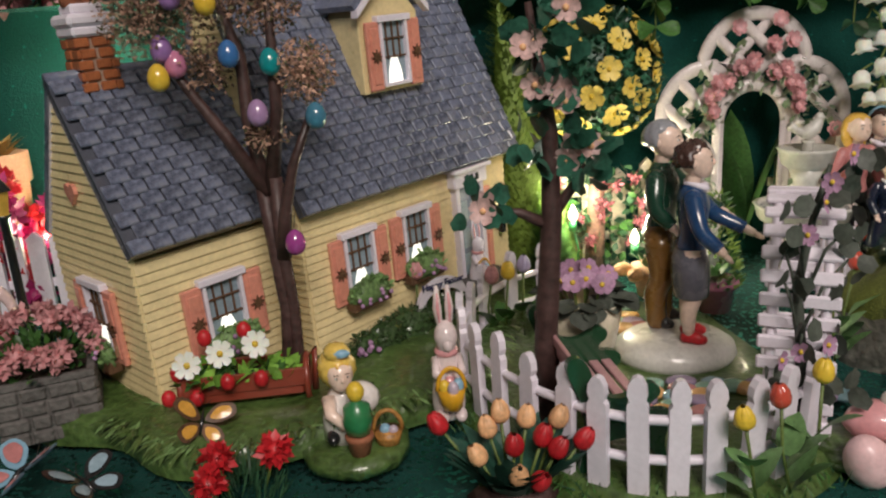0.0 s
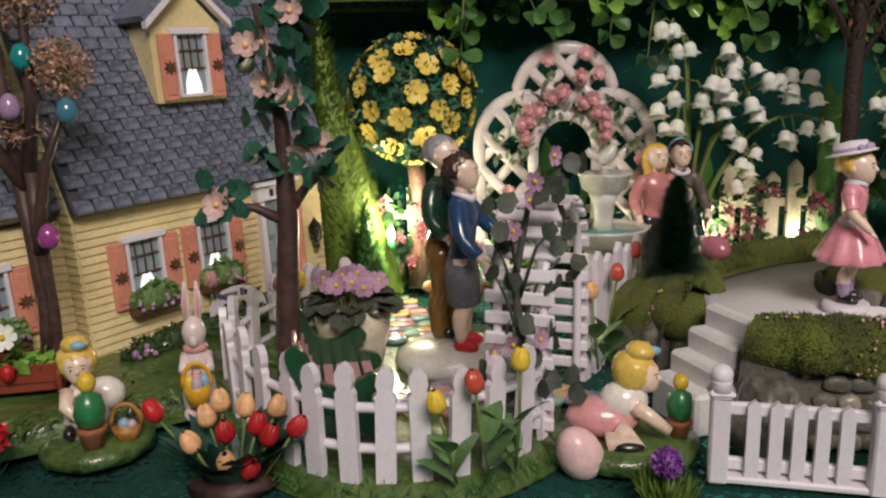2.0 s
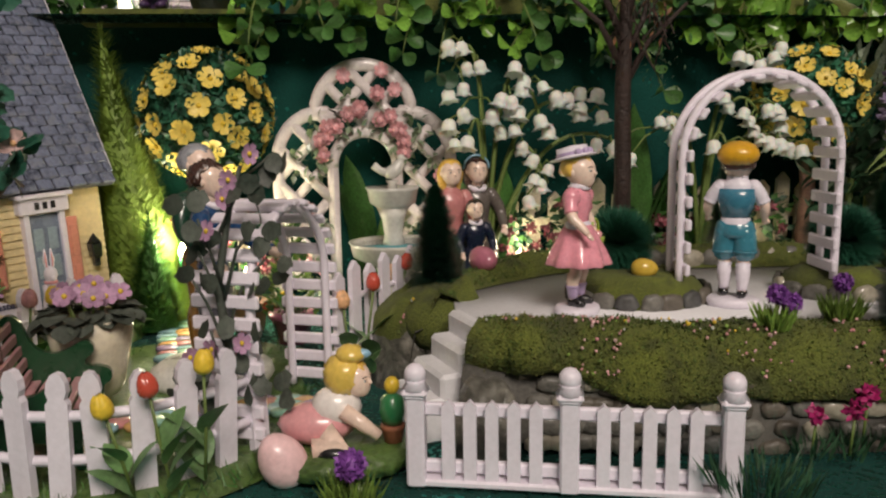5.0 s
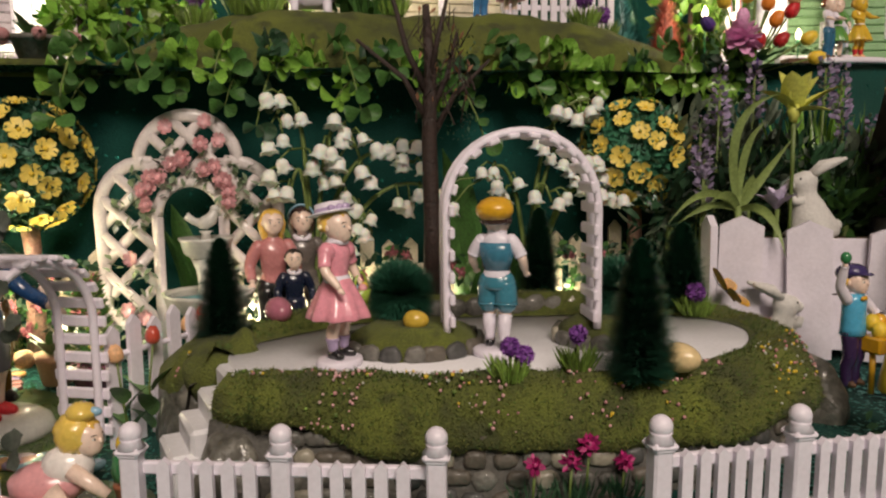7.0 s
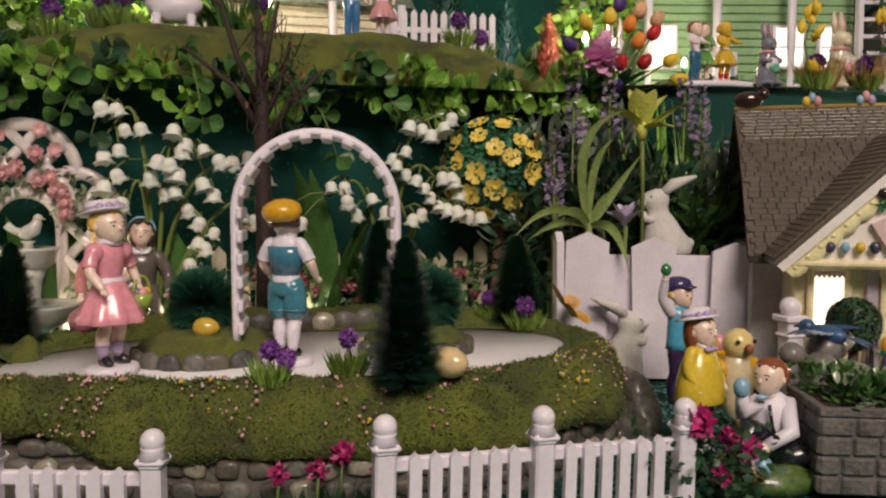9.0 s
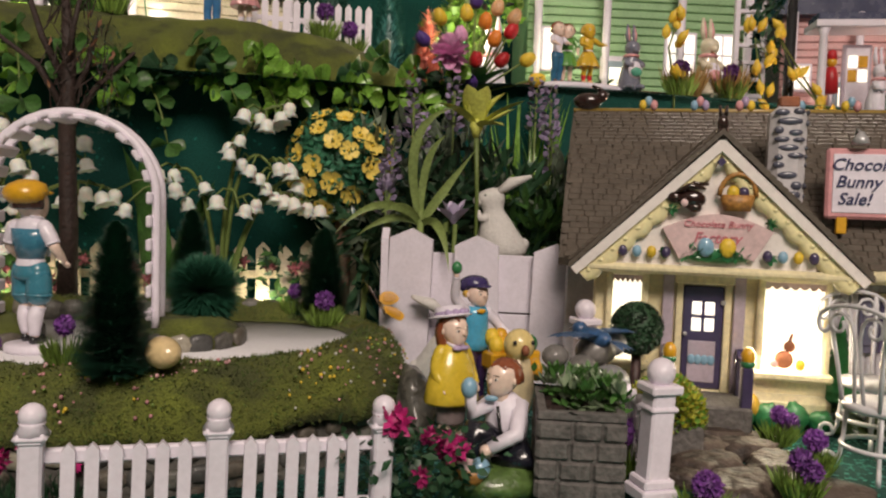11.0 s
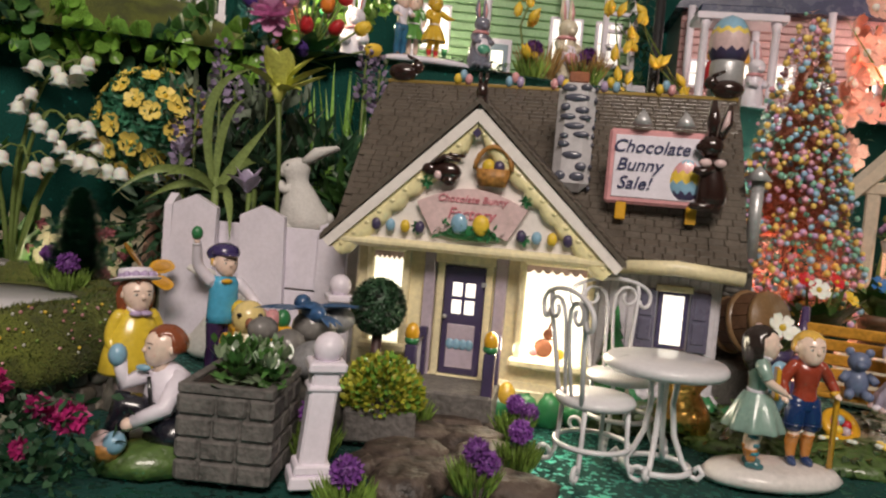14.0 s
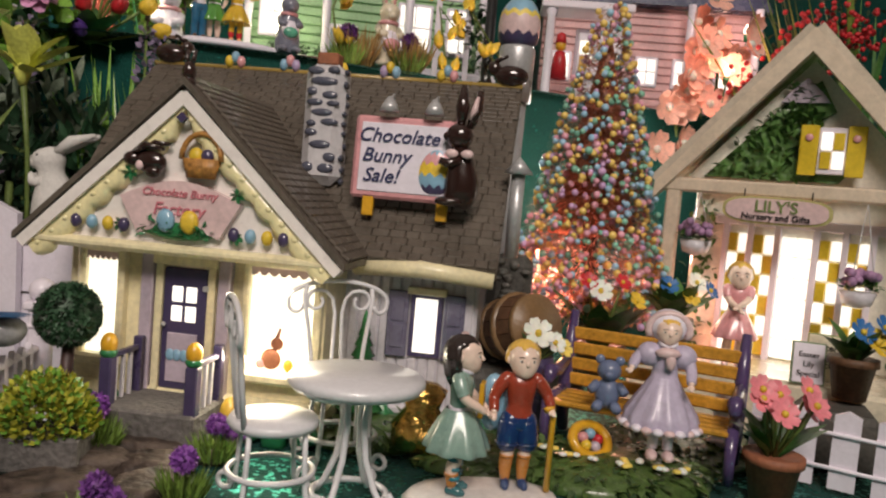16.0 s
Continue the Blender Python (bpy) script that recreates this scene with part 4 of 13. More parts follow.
        mb = MB().prism(scal + [(w * 0.48, 0.0412), (-w * 0.48, 0.0412)], -0.0012, 0.0002, PALEPINK, W)
        part("valance", mb, win, "scalloped pale valance")
    W = T((0.033, 0.0135, 0.026))
    mb = MB().ball((0, 0, 0.004), (0.004, 0.001, 0.004), TERRA, W).ball((0.002, 0, 0.010), (0.0025, 0.001, 0.0025), TERRA, W)
    mb.tube([(0.002, 0, 0.012), (0.003, 0, 0.016)], [0.0008, 0.0005], TERRA, W).ball((-0.004, 0, 0.002), (0.002, 0.001, 0.002), PINK, W).ball((0.007, 0, 0.002), (0.002, 0.001, 0.0025), PETAL_Y, W)
    part("window_display", mb, house, "rabbit and eggs shown in the window")
    # shuttered window on the right
    W = T((0.0865, 0.0435, 0.033))
    part("side_window", MB().box((0, 0, 0.011), (0.013, 0.002, 0.026), PURPLE, W).box((0, -0.001, 0.025), (0.016, 0.004, 0.003), BUTTER, W), house, "dark framed window")
    part("pane", MB().box((0, -0.0014, 0.011), (0.009, 0.0008, 0.022), GLOW_W, W, bevel=0.0001), house, "lit side pane")
    for s in (-1, 1):
        mb = MB().box((s * 0.0115, -0.001, 0.011), (0.0085, 0.0025, 0.027), glaze("slate_blue_shutter", (0.14, 0.13, 0.2)), W, bevel=0.0005)
        for k in (0.3, 0.7):
            mb.box((s * 0.0115, -0.0025, -0.002 + 0.027 * k), (0.0055, 0.0008, 0.0095), MATS["slate_blue_shutter"], W, bevel=0.0003)
        part("shutter", mb, house, "slate-blue shutter")
    part("eave_trim", MB().tube([(0.058, 0.033, 0.0665), (0.085, 0.03, 0.068), (0.113, 0.032, 0.066)], 0.0035, BUTTER), house, "rounded yellow eave trim")
    # steps with little rails
    part("step", MB().box((-0.002, 0.0, 0.0065), (0.037, 0.03, 0.013), PLANTER, bevel=0.001), house, "grey porch step")
    for x in (-0.018, 0.014):
        rail = part("rail", MB().box((x, 0, 0.03), (0.002, 0.022, 0.002), PURPLE), house, "purple porch rail")
        part("newel", MB().box((x, -0.011, 0.021), (0.0045, 0.0045, 0.018), PURPLE), rail)
        part("end_post", MB().box((x, 0.01, 0.023), (0.0035, 0.0035, 0.022), PURPLE), rail)
        for k in range(3):
            part("baluster", MB().box((x, -0.006 + 0.005 * k, 0.021), (0.0014, 0.0016, 0.018), PALEWALL, bevel=0.0002), rail)
        part("egg_cap", MB().ball((x, -0.011, 0.0345), (0.003, 0.003, 0.0042), GOLDEN).ball((x, -0.011, 0.0315), (0.0031, 0.0031, 0.0022), MINT), rail, "yellow egg on a green cup")
    # painted relief on the pediment
    P = T((0, 0.001, 0))
    mb = MB()
    arc = [(-0.023 + 0.046 * k / 20, 0.0872 + 0.0068 * math.sin(math.pi * k / 20)) for k in range(21)]
    arc += [(0.0155 - 0.031 * k / 20, 0.0742 + 0.0035 * math.sin(math.pi * k / 20)) for k in range(21)]
    mb.prism(arc, -0.0025, 0.002, PALEPINK, P)
    ban = part("banner", mb, house, "pink arched sign banner")
    RED = glaze("red_letter", (0.6, 0.2, 0.24))
    text("lettering", "Factory", 0.0064, RED, T((0, -0.0018, 0.0835)) @ Matrix.Rotation(radians(90), 4, "X"), ban, "red script letters", 0.25)
    text("lettering", "Chocolate Bunny", 0.0041, RED, T((0, -0.0018, 0.0895)) @ Matrix.Rotation(radians(90), 4, "X"), ban, "red script letters", 0.25)
    mb = MB()
    for k in range(60):
        mb.leaf(aim((rnd.uniform(-0.014, 0.014), -0.002, rnd.uniform(0.0735, 0.079)), (rnd.uniform(-1, 1), -0.4, rnd.uniform(-0.3, 1)), rnd.random() * 3), 0.003, 0.0013, MINT, n=2)
    for x, z in ((-0.022, 0.0765), (0.022, 0.0755), (0.0215, 0.0905), (-0.0195, 0.0955)):
        for k in range(12):
            mb.leaf(aim((x, -0.001, z), (math.cos(k), -0.3, math.sin(k)), rnd.random()), 0.0032, 0.0019, MINT, n=2)
    mb.ball((0, 0, 0.0765), (0.0155, 0.002, 0.004), MINT)
    part("relief_leaves", mb, house, "green grass and leaves")
    part("relief_egg", MB().ball((-0.0045, -0.002, 0.0795), (0.0036, 0.002, 0.0043), SKYBLUE), house, "blue egg")
    part("relief_egg", MB().ball((0.0045, -0.002, 0.0795), (0.0036, 0.002, 0.0043), PETAL_Y), house, "yellow egg")
    mb = MB()
    mb.ball((-0.0115, -0.002, 0.1), (0.0062, 0.0028, 0.0042), CHOC).ball((-0.0185, -0.002, 0.1008), (0.0034, 0.0024, 0.0027), CHOC).ball((-0.0145, -0.0042, 0.0985), (0.0016, 0.001, 0.0018), PALEPINK)
    mb.tube([(-0.0175, -0.003, 0.103), (-0.0125, -0.004, 0.1058), (-0.006, -0.003, 0.1048)], [0.001, 0.0015, 0.0006], CHOC).tube([(-0.0165, -0.001, 0.1035), (-0.0105, -0.001, 0.107), (-0.0045, -0.001, 0.1068)], [0.001, 0.0014, 0.0006], CHOC).ball((-0.01, -0.003, 0.0965), (0.003, 0.002, 0.0022), CHOC)
    part("relief_rabbit", mb, house, "chocolate rabbit relief")
    mb = MB()
    WK = mat("wicker", (0.42, 0.2, 0.05), rough=0.45, var=0.3, scale=300)
    mb.lathe([(0.0055, 0), (0.0075, 0.007)], WK, T((0.0075, -0.0015, 0.0955)) @ Matrix.Diagonal((1, 0.4, 1, 1)), 14)
    mb.tube([(0.0075 + 0.0075 * math.cos(a), -0.002, 0.102 + 0.0095 * math.sin(a)) for a in [math.pi * k / 10 for k in range(11)]], 0.001, WK)
    bas = part("relief_basket", mb, house, "wicker basket relief")
    part("basket_egg", MB().ball((0.0055, -0.002, 0.1035), (0.0027, 0.002, 0.003), PETAL_Y), bas)
    part("basket_egg", MB().ball((0.0098, -0.002, 0.1035), (0.0024, 0.002, 0.0026), PURPLE), bas)
    for s in (-1, 1):
        for k in range(4):
            x = s * (0.021 + 0.0062 * k)
            part("row_egg", MB().ball((x, -0.001, 0.0765), (0.0021, 0.0018, 0.0027), (PURPLE, PETAL_Y, SKYBLUE, PURPLE)[k if s < 0 else (3 - k) % 4]), house, "painted egg in a row")
        mb = MB()
        for c, r0 in (((s * 0.034, 0.0855), 0.004), ((s * 0.029, 0.092), 0.003)):
            mb.tube([(c[0] + (r0 * (1 - k / 22)) * math.cos(k * 0.5), 0.0012, c[1] + (r0 * (1 - k / 22)) * math.sin(k * 0.5)) for k in range(20)], 0.0008, PINK, seg=6)
        part("scroll", mb, house, "pink icing scrolls")
    part("diamond", MB().prism([(0, -0.002), (0.002, 0), (0, 0.002), (-0.002, 0)], -0.004, -0.002, PURPLE, T((0, 0, 0.1165))), house)
    # cobbled chimney
    mb = MB().box((0.036, 0.052, 0.122), (0.017, 0.014, 0.05), glaze("cobble_mortar", (0.62, 0.6, 0.62)), bevel=0.004)
    ch = part("chimney", mb, house, "pale rendered chimney with grey cobbles")
    CB = glaze("blue_grey_cobble", (0.085, 0.09, 0.125), rough=0.25, rand=0.5)
    z = 0.099
    j = 0
    while z < 0.144:
        hh = rnd.uniform(0.0035, 0.0052)
        cuts = [-0.0075, rnd.uniform(-0.002, 0.002), 0.0075] if j % 3 else [-0.0075, 0.0075]
        for x0_, x1_ in zip(cuts, cuts[1:]):
            if rnd.random() < 0.88:
                part("cobble", MB().ball((0.036 + (x0_ + x1_) / 2, 0.0452, z + rnd.uniform(-0.0006, 0.0006)), ((x1_ - x0_) / 2 * rnd.uniform(0.62, 0.93), 0.0012, hh * rnd.uniform(0.34, 0.47)), CB, T((0, 0, 0)), seg=12, rings=6, wob=0.06, seed=j), ch)
        part("cobble", MB().ball((0.0444, 0.051 + rnd.uniform(-0.002, 0.002), z), (0.001, 0.0035, hh * 0.33), CB, seg=10, rings=6), ch)
        z += hh
        j += 1
    part("flue", MB().box((0.036, 0.052, 0.149), (0.009, 0.008, 0.005), TERRA), ch)
    # billboard
    S = T((0.0735, 0.041, 0.110)) @ Matrix.Rotation(radians(-4), 4, "X")
    mb = MB().box((0, 0, 0), (0.043, 0.004, 0.033), PINK, S, bevel=0.0012)
    sign = part("billboard", mb, house, "pink framed roof billboard")
    part("board", MB().box((0, -0.0018, 0), (0.0375, 0.0014, 0.0275), WHITE, S, bevel=0.0003), sign, "white face")
    NAVY = glaze("navy_letter", (0.05, 0.055, 0.13))
    for w, x, z in (("Chocolate", -0.0035, 0.0085), ("Bunny", -0.008, 0.0005), ("Sale!", -0.0095, -0.0075)):
        text("lettering", w, 0.0078, NAVY, S @ T((x, -0.0028, z)) @ Matrix.Rotation(radians(90), 4, "X"), sign, "navy script letters", 0.28)
    mb = MB()
    eg = T((0.0125, -0.0022, -0.0045))
    for k, (za, zb, mt) in enumerate(((-0.0085, -0.0055, PURPLE), (-0.0055, -0.001, SKYBLUE), (-0.001, 0.0035, PETAL_Y), (0.0035, 0.0075, PINK), (0.0075, 0.0095, SKYBLUE))):
        def rr(z):
            return 0.0068 * math.sqrt(max(0.0, 1 - (z / 0.0092) ** 2)) * (1 - 0.1 * z / 0.0092)
        zigzag(mb, rr, za, zb, 0.0009 if k else 0, 0.0009 if k < 4 else 0, 10, mt, S @ eg @ Matrix.Diagonal((1, 0.25, 1, 1)), 40)
    part("painted_egg", mb, sign, "striped painted egg")
    for x in (-0.014, 0.016):
        part("billboard_leg", MB().box((x, 0.0, -0.0195), (0.0045, 0.003, 0.008), GOLDEN, S), sign, "yellow leg")
    for x in (-0.008, 0.01):
        mb = MB().lathe([(0.0042, 0), (0.003, 0.003), (0.001, 0.006)], SILVER, S @ T((x, -0.004, 0.018)), 12).tube([(x, -0.004, 0.023), (x, 0.002, 0.026), (x, 0.006, 0.02)], 0.0006, SILVER, S)
        part("sign_lamp", mb, sign, "small silver lamp hood")
    # upright chocolate rabbit beside the billboard
    B = T((0.0955, 0.037, 0.094))
    mb = MB().tube([(0.0, 0, -0.001), (0.001, 0, 0.004), (0.0012, 0, 0.009), (0.0002, 0, 0.016), (-0.0008, 0, 0.0225)], [0.0052, 0.0068, 0.0068, 0.0052, 0.0036], CHOC, B @ Matrix.Diagonal((1, 0.75, 1, 1)), seg=16)
    mb.ball((-0.001, -0.001, 0.0265), (0.0055, 0.0042, 0.005), CHOC, B, seg=14, rings=9).ball((-0.005, -0.0015, 0.0262), (0.0024, 0.002, 0.002), CHOC, B)
    mb.tube([(-0.001, 0, 0.03), (-0.0008, 0, 0.038), (-0.0012, 0.001, 0.0465)], [0.0016, 0.0028, 0.0012], CHOC, B).tube([(0.0025, 0, 0.03), (0.0048, 0, 0.037), (0.0056, 0.001, 0.0445)], [0.0016, 0.0026, 0.0012], CHOC, B)
    mb.tube([(0.0024, -0.0018, 0.033), (0.0042, -0.0022, 0.037), (0.005, -0.0012, 0.042)], [0.0006, 0.0014, 0.0006], PALEPINK, B)
    mb.tube([(0.0005, -0.003, 0.0175), (-0.004, -0.0045, 0.0155), (-0.0075, -0.004, 0.0165)], [0.0022, 0.0019, 0.0016], CHOC, B)
    mb.ball((-0.003, -0.004, 0.001), (0.0055, 0.0028, 0.002), CHOC, B)
    rab = part("rabbit", mb, house, "upright dark chocolate rabbit")
    part("bow", MB().ball((-0.003, -0.005, 0.0195), (0.0026, 0.0012, 0.0018), PALEPINK, B).ball((0.003, -0.005, 0.0195), (0.0026, 0.0012, 0.0018), PALEPINK, B), rab, "pink bow")
    # stone base of the stove-pipe side and the pipe with its egg
    E = T((0.109, 0.123, 0))
    mb = MB().lathe([(0.0066, 0.03), (0.0066, 0.149)], SILVER, E, 20).lathe([(0.0088, 0.146), (0.0088, 0.1715), (0.0082, 0.173)], SILVER, E, 24)
    pole = part("egg_pole", mb, house, "grey metal pole crowned with a painted egg")
    mb = MB().lathe([(0.0, 0.173), (0.0082, 0.1732), (0.0094, 0.1755)], PURPLE, E, 24)

    def egg_r(z):
        return 0.0103 * math.sqrt(max(0.0, 1 - ((z - 0.1825) / 0.0151) ** 2))

    zigzag(mb, lambda z: egg_r(z) + 0.0003, 0.1745, 0.1785, 0, 0.0011, 12, PURPLE, E)
    part("egg_cup", mb, pole, "dark purple scalloped cup")
    mb = MB()
    zigzag(mb, egg_r, 0.175, 0.187, 0, 0.001, 10, PALEPINK, E)
    zigzag(mb, egg_r, 0.187, 0.1895, 0.001, 0.001, 10, PETAL_LY, E)
    zigzag(mb, egg_r, 0.1895, 0.1976, 0.001, 0, 10, SKYBLUE, E)
    part("egg", mb, pole, "pale pink and blue painted egg")
    mb = MB().lathe([(0.0, 0.0075), (0.002, 0.0055), (0.006, 0.0006), (0.0, 0.0)], SILVER, T((0.118, 0.052, 0.108)), 14).lathe([(0.0028, -0.034), (0.0028, 0.002)], SILVER, T((0.118, 0.052, 0.108)), 16)
    part("vent_pipe", mb, house, "capped grey vent stack")
    mb = MB().box((0.117, 0.1, 0.036), (0.02, 0.03, 0.072), STONE_D, bevel=0.004)
    st = part("stone_buttress", mb, house, "cobbled grey buttress")
    for k in range(46):
        a = rnd.uniform(0, 1)
        part("cobble", MB().ball((0.108 + 0.018 * a, 0.0845, rnd.uniform(0.004, 0.07)), (rnd.uniform(0.0016, 0.0028), 0.0016, rnd.uniform(0.0012, 0.002)), STONE, seg=8, rings=6), st)
    # bushes along the plinth
    mb = MB()
    for k in range(16):
        x = -0.05 + 0.011 * k
        mb.ball((x, 0.01 + (0.03 if x > 0.055 else 0), 0.004), (0.006, 0.004, 0.005 + 0.0015 * (k % 3)), MINT, wob=0.18, seed=k)
    part("hedge", mb, house, "painted green hedge along the wall")


build_shop()

# ---------------------------------------------------------------- figurines and plants
T = Matrix.Translation
HAIR = {"blonde": glaze("blonde_glaze", (0.8, 0.5, 0.1)), "brown": glaze("brown_glaze", (0.06, 0.028, 0.022), bump=0.5), "grey": glaze("grey_glaze", (0.3, 0.31, 0.34)),
        "dark": glaze("dark_glaze", (0.03, 0.02, 0.018)), "red": glaze("auburn_glaze", (0.25, 0.07, 0.03))}


def colour(name, rgb):
    return glaze(name, rgb)


def pleated(mb, prof, material, S, folds=13, seg=52):
    """A skirt turned from a profile, its folds deepest at the hem."""
    vs, fs = [], []
    top = prof[-1][1]
    low = prof[1][1]
    for j, (r, z) in enumerate(prof):
        u = max(0.0, (top - z) / (top - low)) if j else 0
        for i in range(seg):
            a = 2 * math.pi * i / seg
            k = r * (1 + 0.075 * u * math.sin(folds * a) + 0.03 * u * math.sin(5 * a + 1))
            vs.append((k * math.cos(a), k * math.sin(a), z))
    for j in range(len(prof) - 1):
        for i in range(seg):
            i2 = (i + 1) % seg
            fs.append((j * seg + i, j * seg + i2, (j + 1) * seg + i2, (j + 1) * seg + i))
    mb.add(vs, fs, material, True, S)


def flow(pts, n=4):
    """Catmull-Rom through points that carry a radius as their last number."""
    P = [Vector(p) for p in pts]
    P = [P[0] * 2 - P[1]] + P + [P[-1] * 2 - P[-2]]
    out = []
    for a, b, c, d in zip(P, P[1:], P[2:], P[3:]):
        for k in range(n):
            t = k / n
            out.append(0.5 * (2 * b + (c - a) * t + (2 * a - 5 * b + 4 * c - d) * t * t + (3 * b - a - 3 * c + d) * t ** 3))
    return out + [P[-2]]


def limb(mb, pts, material, S, seg=12, n=4):
    """A limb through (x, y, z, radius) points, rounded at both ends."""
    q = flow(pts, n)
    mb.tube([p[:3] for p in q], [max(1e-4, p[3]) for p in q], material, S, seg=seg)
    for p in (q[0], q[-1]):
        mb.ball(p[:3], p[3], material, S, seg=seg, rings=6)


def loft(mb, rings, material, S, seg=22, n=3, power=2.0):
    """A closed skin over elliptical rings (z, rx, ry, y offset)."""
    q = flow([(z, rx, ry, cy) for z, rx, ry, cy in rings], n)
    vs, fs = [], []
    for z, rx, ry, cy in q:
        for i in range(seg):
            a = 2 * math.pi * i / seg
            c, d = math.cos(a), math.sin(a)
            e = 2 / power
            vs.append((rx * math.copysign(abs(c) ** e, c), cy + ry * math.copysign(abs(d) ** e, d), z))
    for j in range(len(q) - 1):
        for i in range(seg):
            i2 = (i + 1) % seg
            fs.append((j * seg + i, j * seg + i2, (j + 1) * seg + i2, (j + 1) * seg + i))
    fs += [tuple(range(seg))[::-1], tuple((len(q) - 1) * seg + i for i in range(seg))]
    mb.add(vs, fs, material, True, S)


BROW = glaze("brow_paint", (0.1, 0.05, 0.03))
EYEW = glaze("eye_white", (0.7, 0.68, 0.64))
LIP = glaze("lip_paint", (0.62, 0.22, 0.19))
CHEEK = glaze("cheek_paint", (0.86, 0.56, 0.47))


def modelled_head(mb, M, H, skin, long_hair=False, curly=0):
    """A small painted head: face, brows, eyes, lips and a shell of combed hair. Its chin stands at z 0, its crown near 0.16."""
    loft(mb, [(-0.004, 0.02, 0.02, -0.032), (0.004, 0.034, 0.036, -0.028), (0.022, 0.052, 0.058, -0.016), (0.05, 0.066, 0.073, -0.006), (0.08, 0.071, 0.079, 0.0), (0.108, 0.069, 0.077, 0.003), (0.135, 0.055, 0.062, 0.005), (0.15, 0.026, 0.03, 0.006), (0.154, 0.004, 0.006, 0.006)], skin, M, 20, 2)
    mb.tube([(0, -0.072, 0.082), (0, -0.083, 0.064), (0, -0.077, 0.055)], [0.007, 0.0105, 0.006], skin, M, seg=8)
    for s in (-1, 1):
        mb.ball((s * 0.027, -0.0665, 0.08), (0.0115, 0.006, 0.0075), EYEW, M, seg=8, rings=5).ball((s * 0.027, -0.0705, 0.079), (0.0062, 0.004, 0.0072), BLACK, M, seg=7, rings=5)
        mb.tube([(s * 0.015, -0.0735, 0.096), (s * 0.029, -0.0715, 0.099), (s * 0.041, -0.062, 0.094)], 0.0026, BROW, M, seg=5)
        mb.ball((s * 0.037, -0.052, 0.05), (0.014, 0.008, 0.011), CHEEK, M, seg=8, rings=5)
        mb.ball((s * 0.069, 0.008, 0.07), (0.009, 0.014, 0.019), skin, M, seg=8, rings=6)
    mb.ball((0, -0.0655, 0.035), (0.015, 0.006, 0.0048), LIP, M, seg=8, rings=5)
    vs, fs = [], []
    seg, rings = 40, 22
    for j in range(rings + 1):
        p = math.pi * j / rings
        for i in range(seg):
            a = 2 * math.pi * i / seg
            d = Vector((math.sin(p) * math.cos(a), math.sin(p) * math.sin(a), math.cos(p)))
            face = max(0.0, min(1.0, (-d.y - 0.12 + 0.1 * abs(d.x)) / 0.22)) * max(0.0, min(1.0, (0.62 - d.z + 0.12 * math.sin(d.x * 9)) / 0.2))
            low = max(0.0, min(1.0, (-d.z - (0.35 if not long_hair else 0.9)) / 0.25))
            k = (1 + 0.035 * math.sin(11 * a + 5 * d.z) * math.sin(p) + 0.02 * math.sin(23 * a - 9 * d.z)) * (1 - 0.36 * max(face, low))
            if curly:
                k *= 1 + 1.5 * curly * noise.noise(d * 8.5)
            q = Vector((d.x * 0.083 * k, 0.012 + d.y * 0.088 * k, 0.083 + d.z * 0.085 * k))
            if long_hair and d.z < 0.1 and face < 0.4:
                q.z += (d.z - 0.1) * 0.085
                q.x *= 1.1
            vs.append(q)
    for j in range(rings):
        for i in range(seg):
            i2 = (i + 1) % seg
            fs.append((j * seg + i, (j + 1) * seg + i, (j + 1) * seg + i2, j * seg + i2))
    mb.add(vs, fs, H, True, M)


def modelled_hand(mb, p, d, skin, S):
    """A mitten of a hand at p, pointing along d, with a thumb."""
    d = d.normalized()
    A = aim(p, d)
    mb.ball((0, 0.018, 0), (0.021, 0.036, 0.0135), skin, S @ A, seg=10, rings=7).tube([(0.014, 0.005, 0), (0.026, 0.02, 0), (0.025, 0.036, 0)], [0.009, 0.0085, 0.006], skin, S @ A, seg=7)


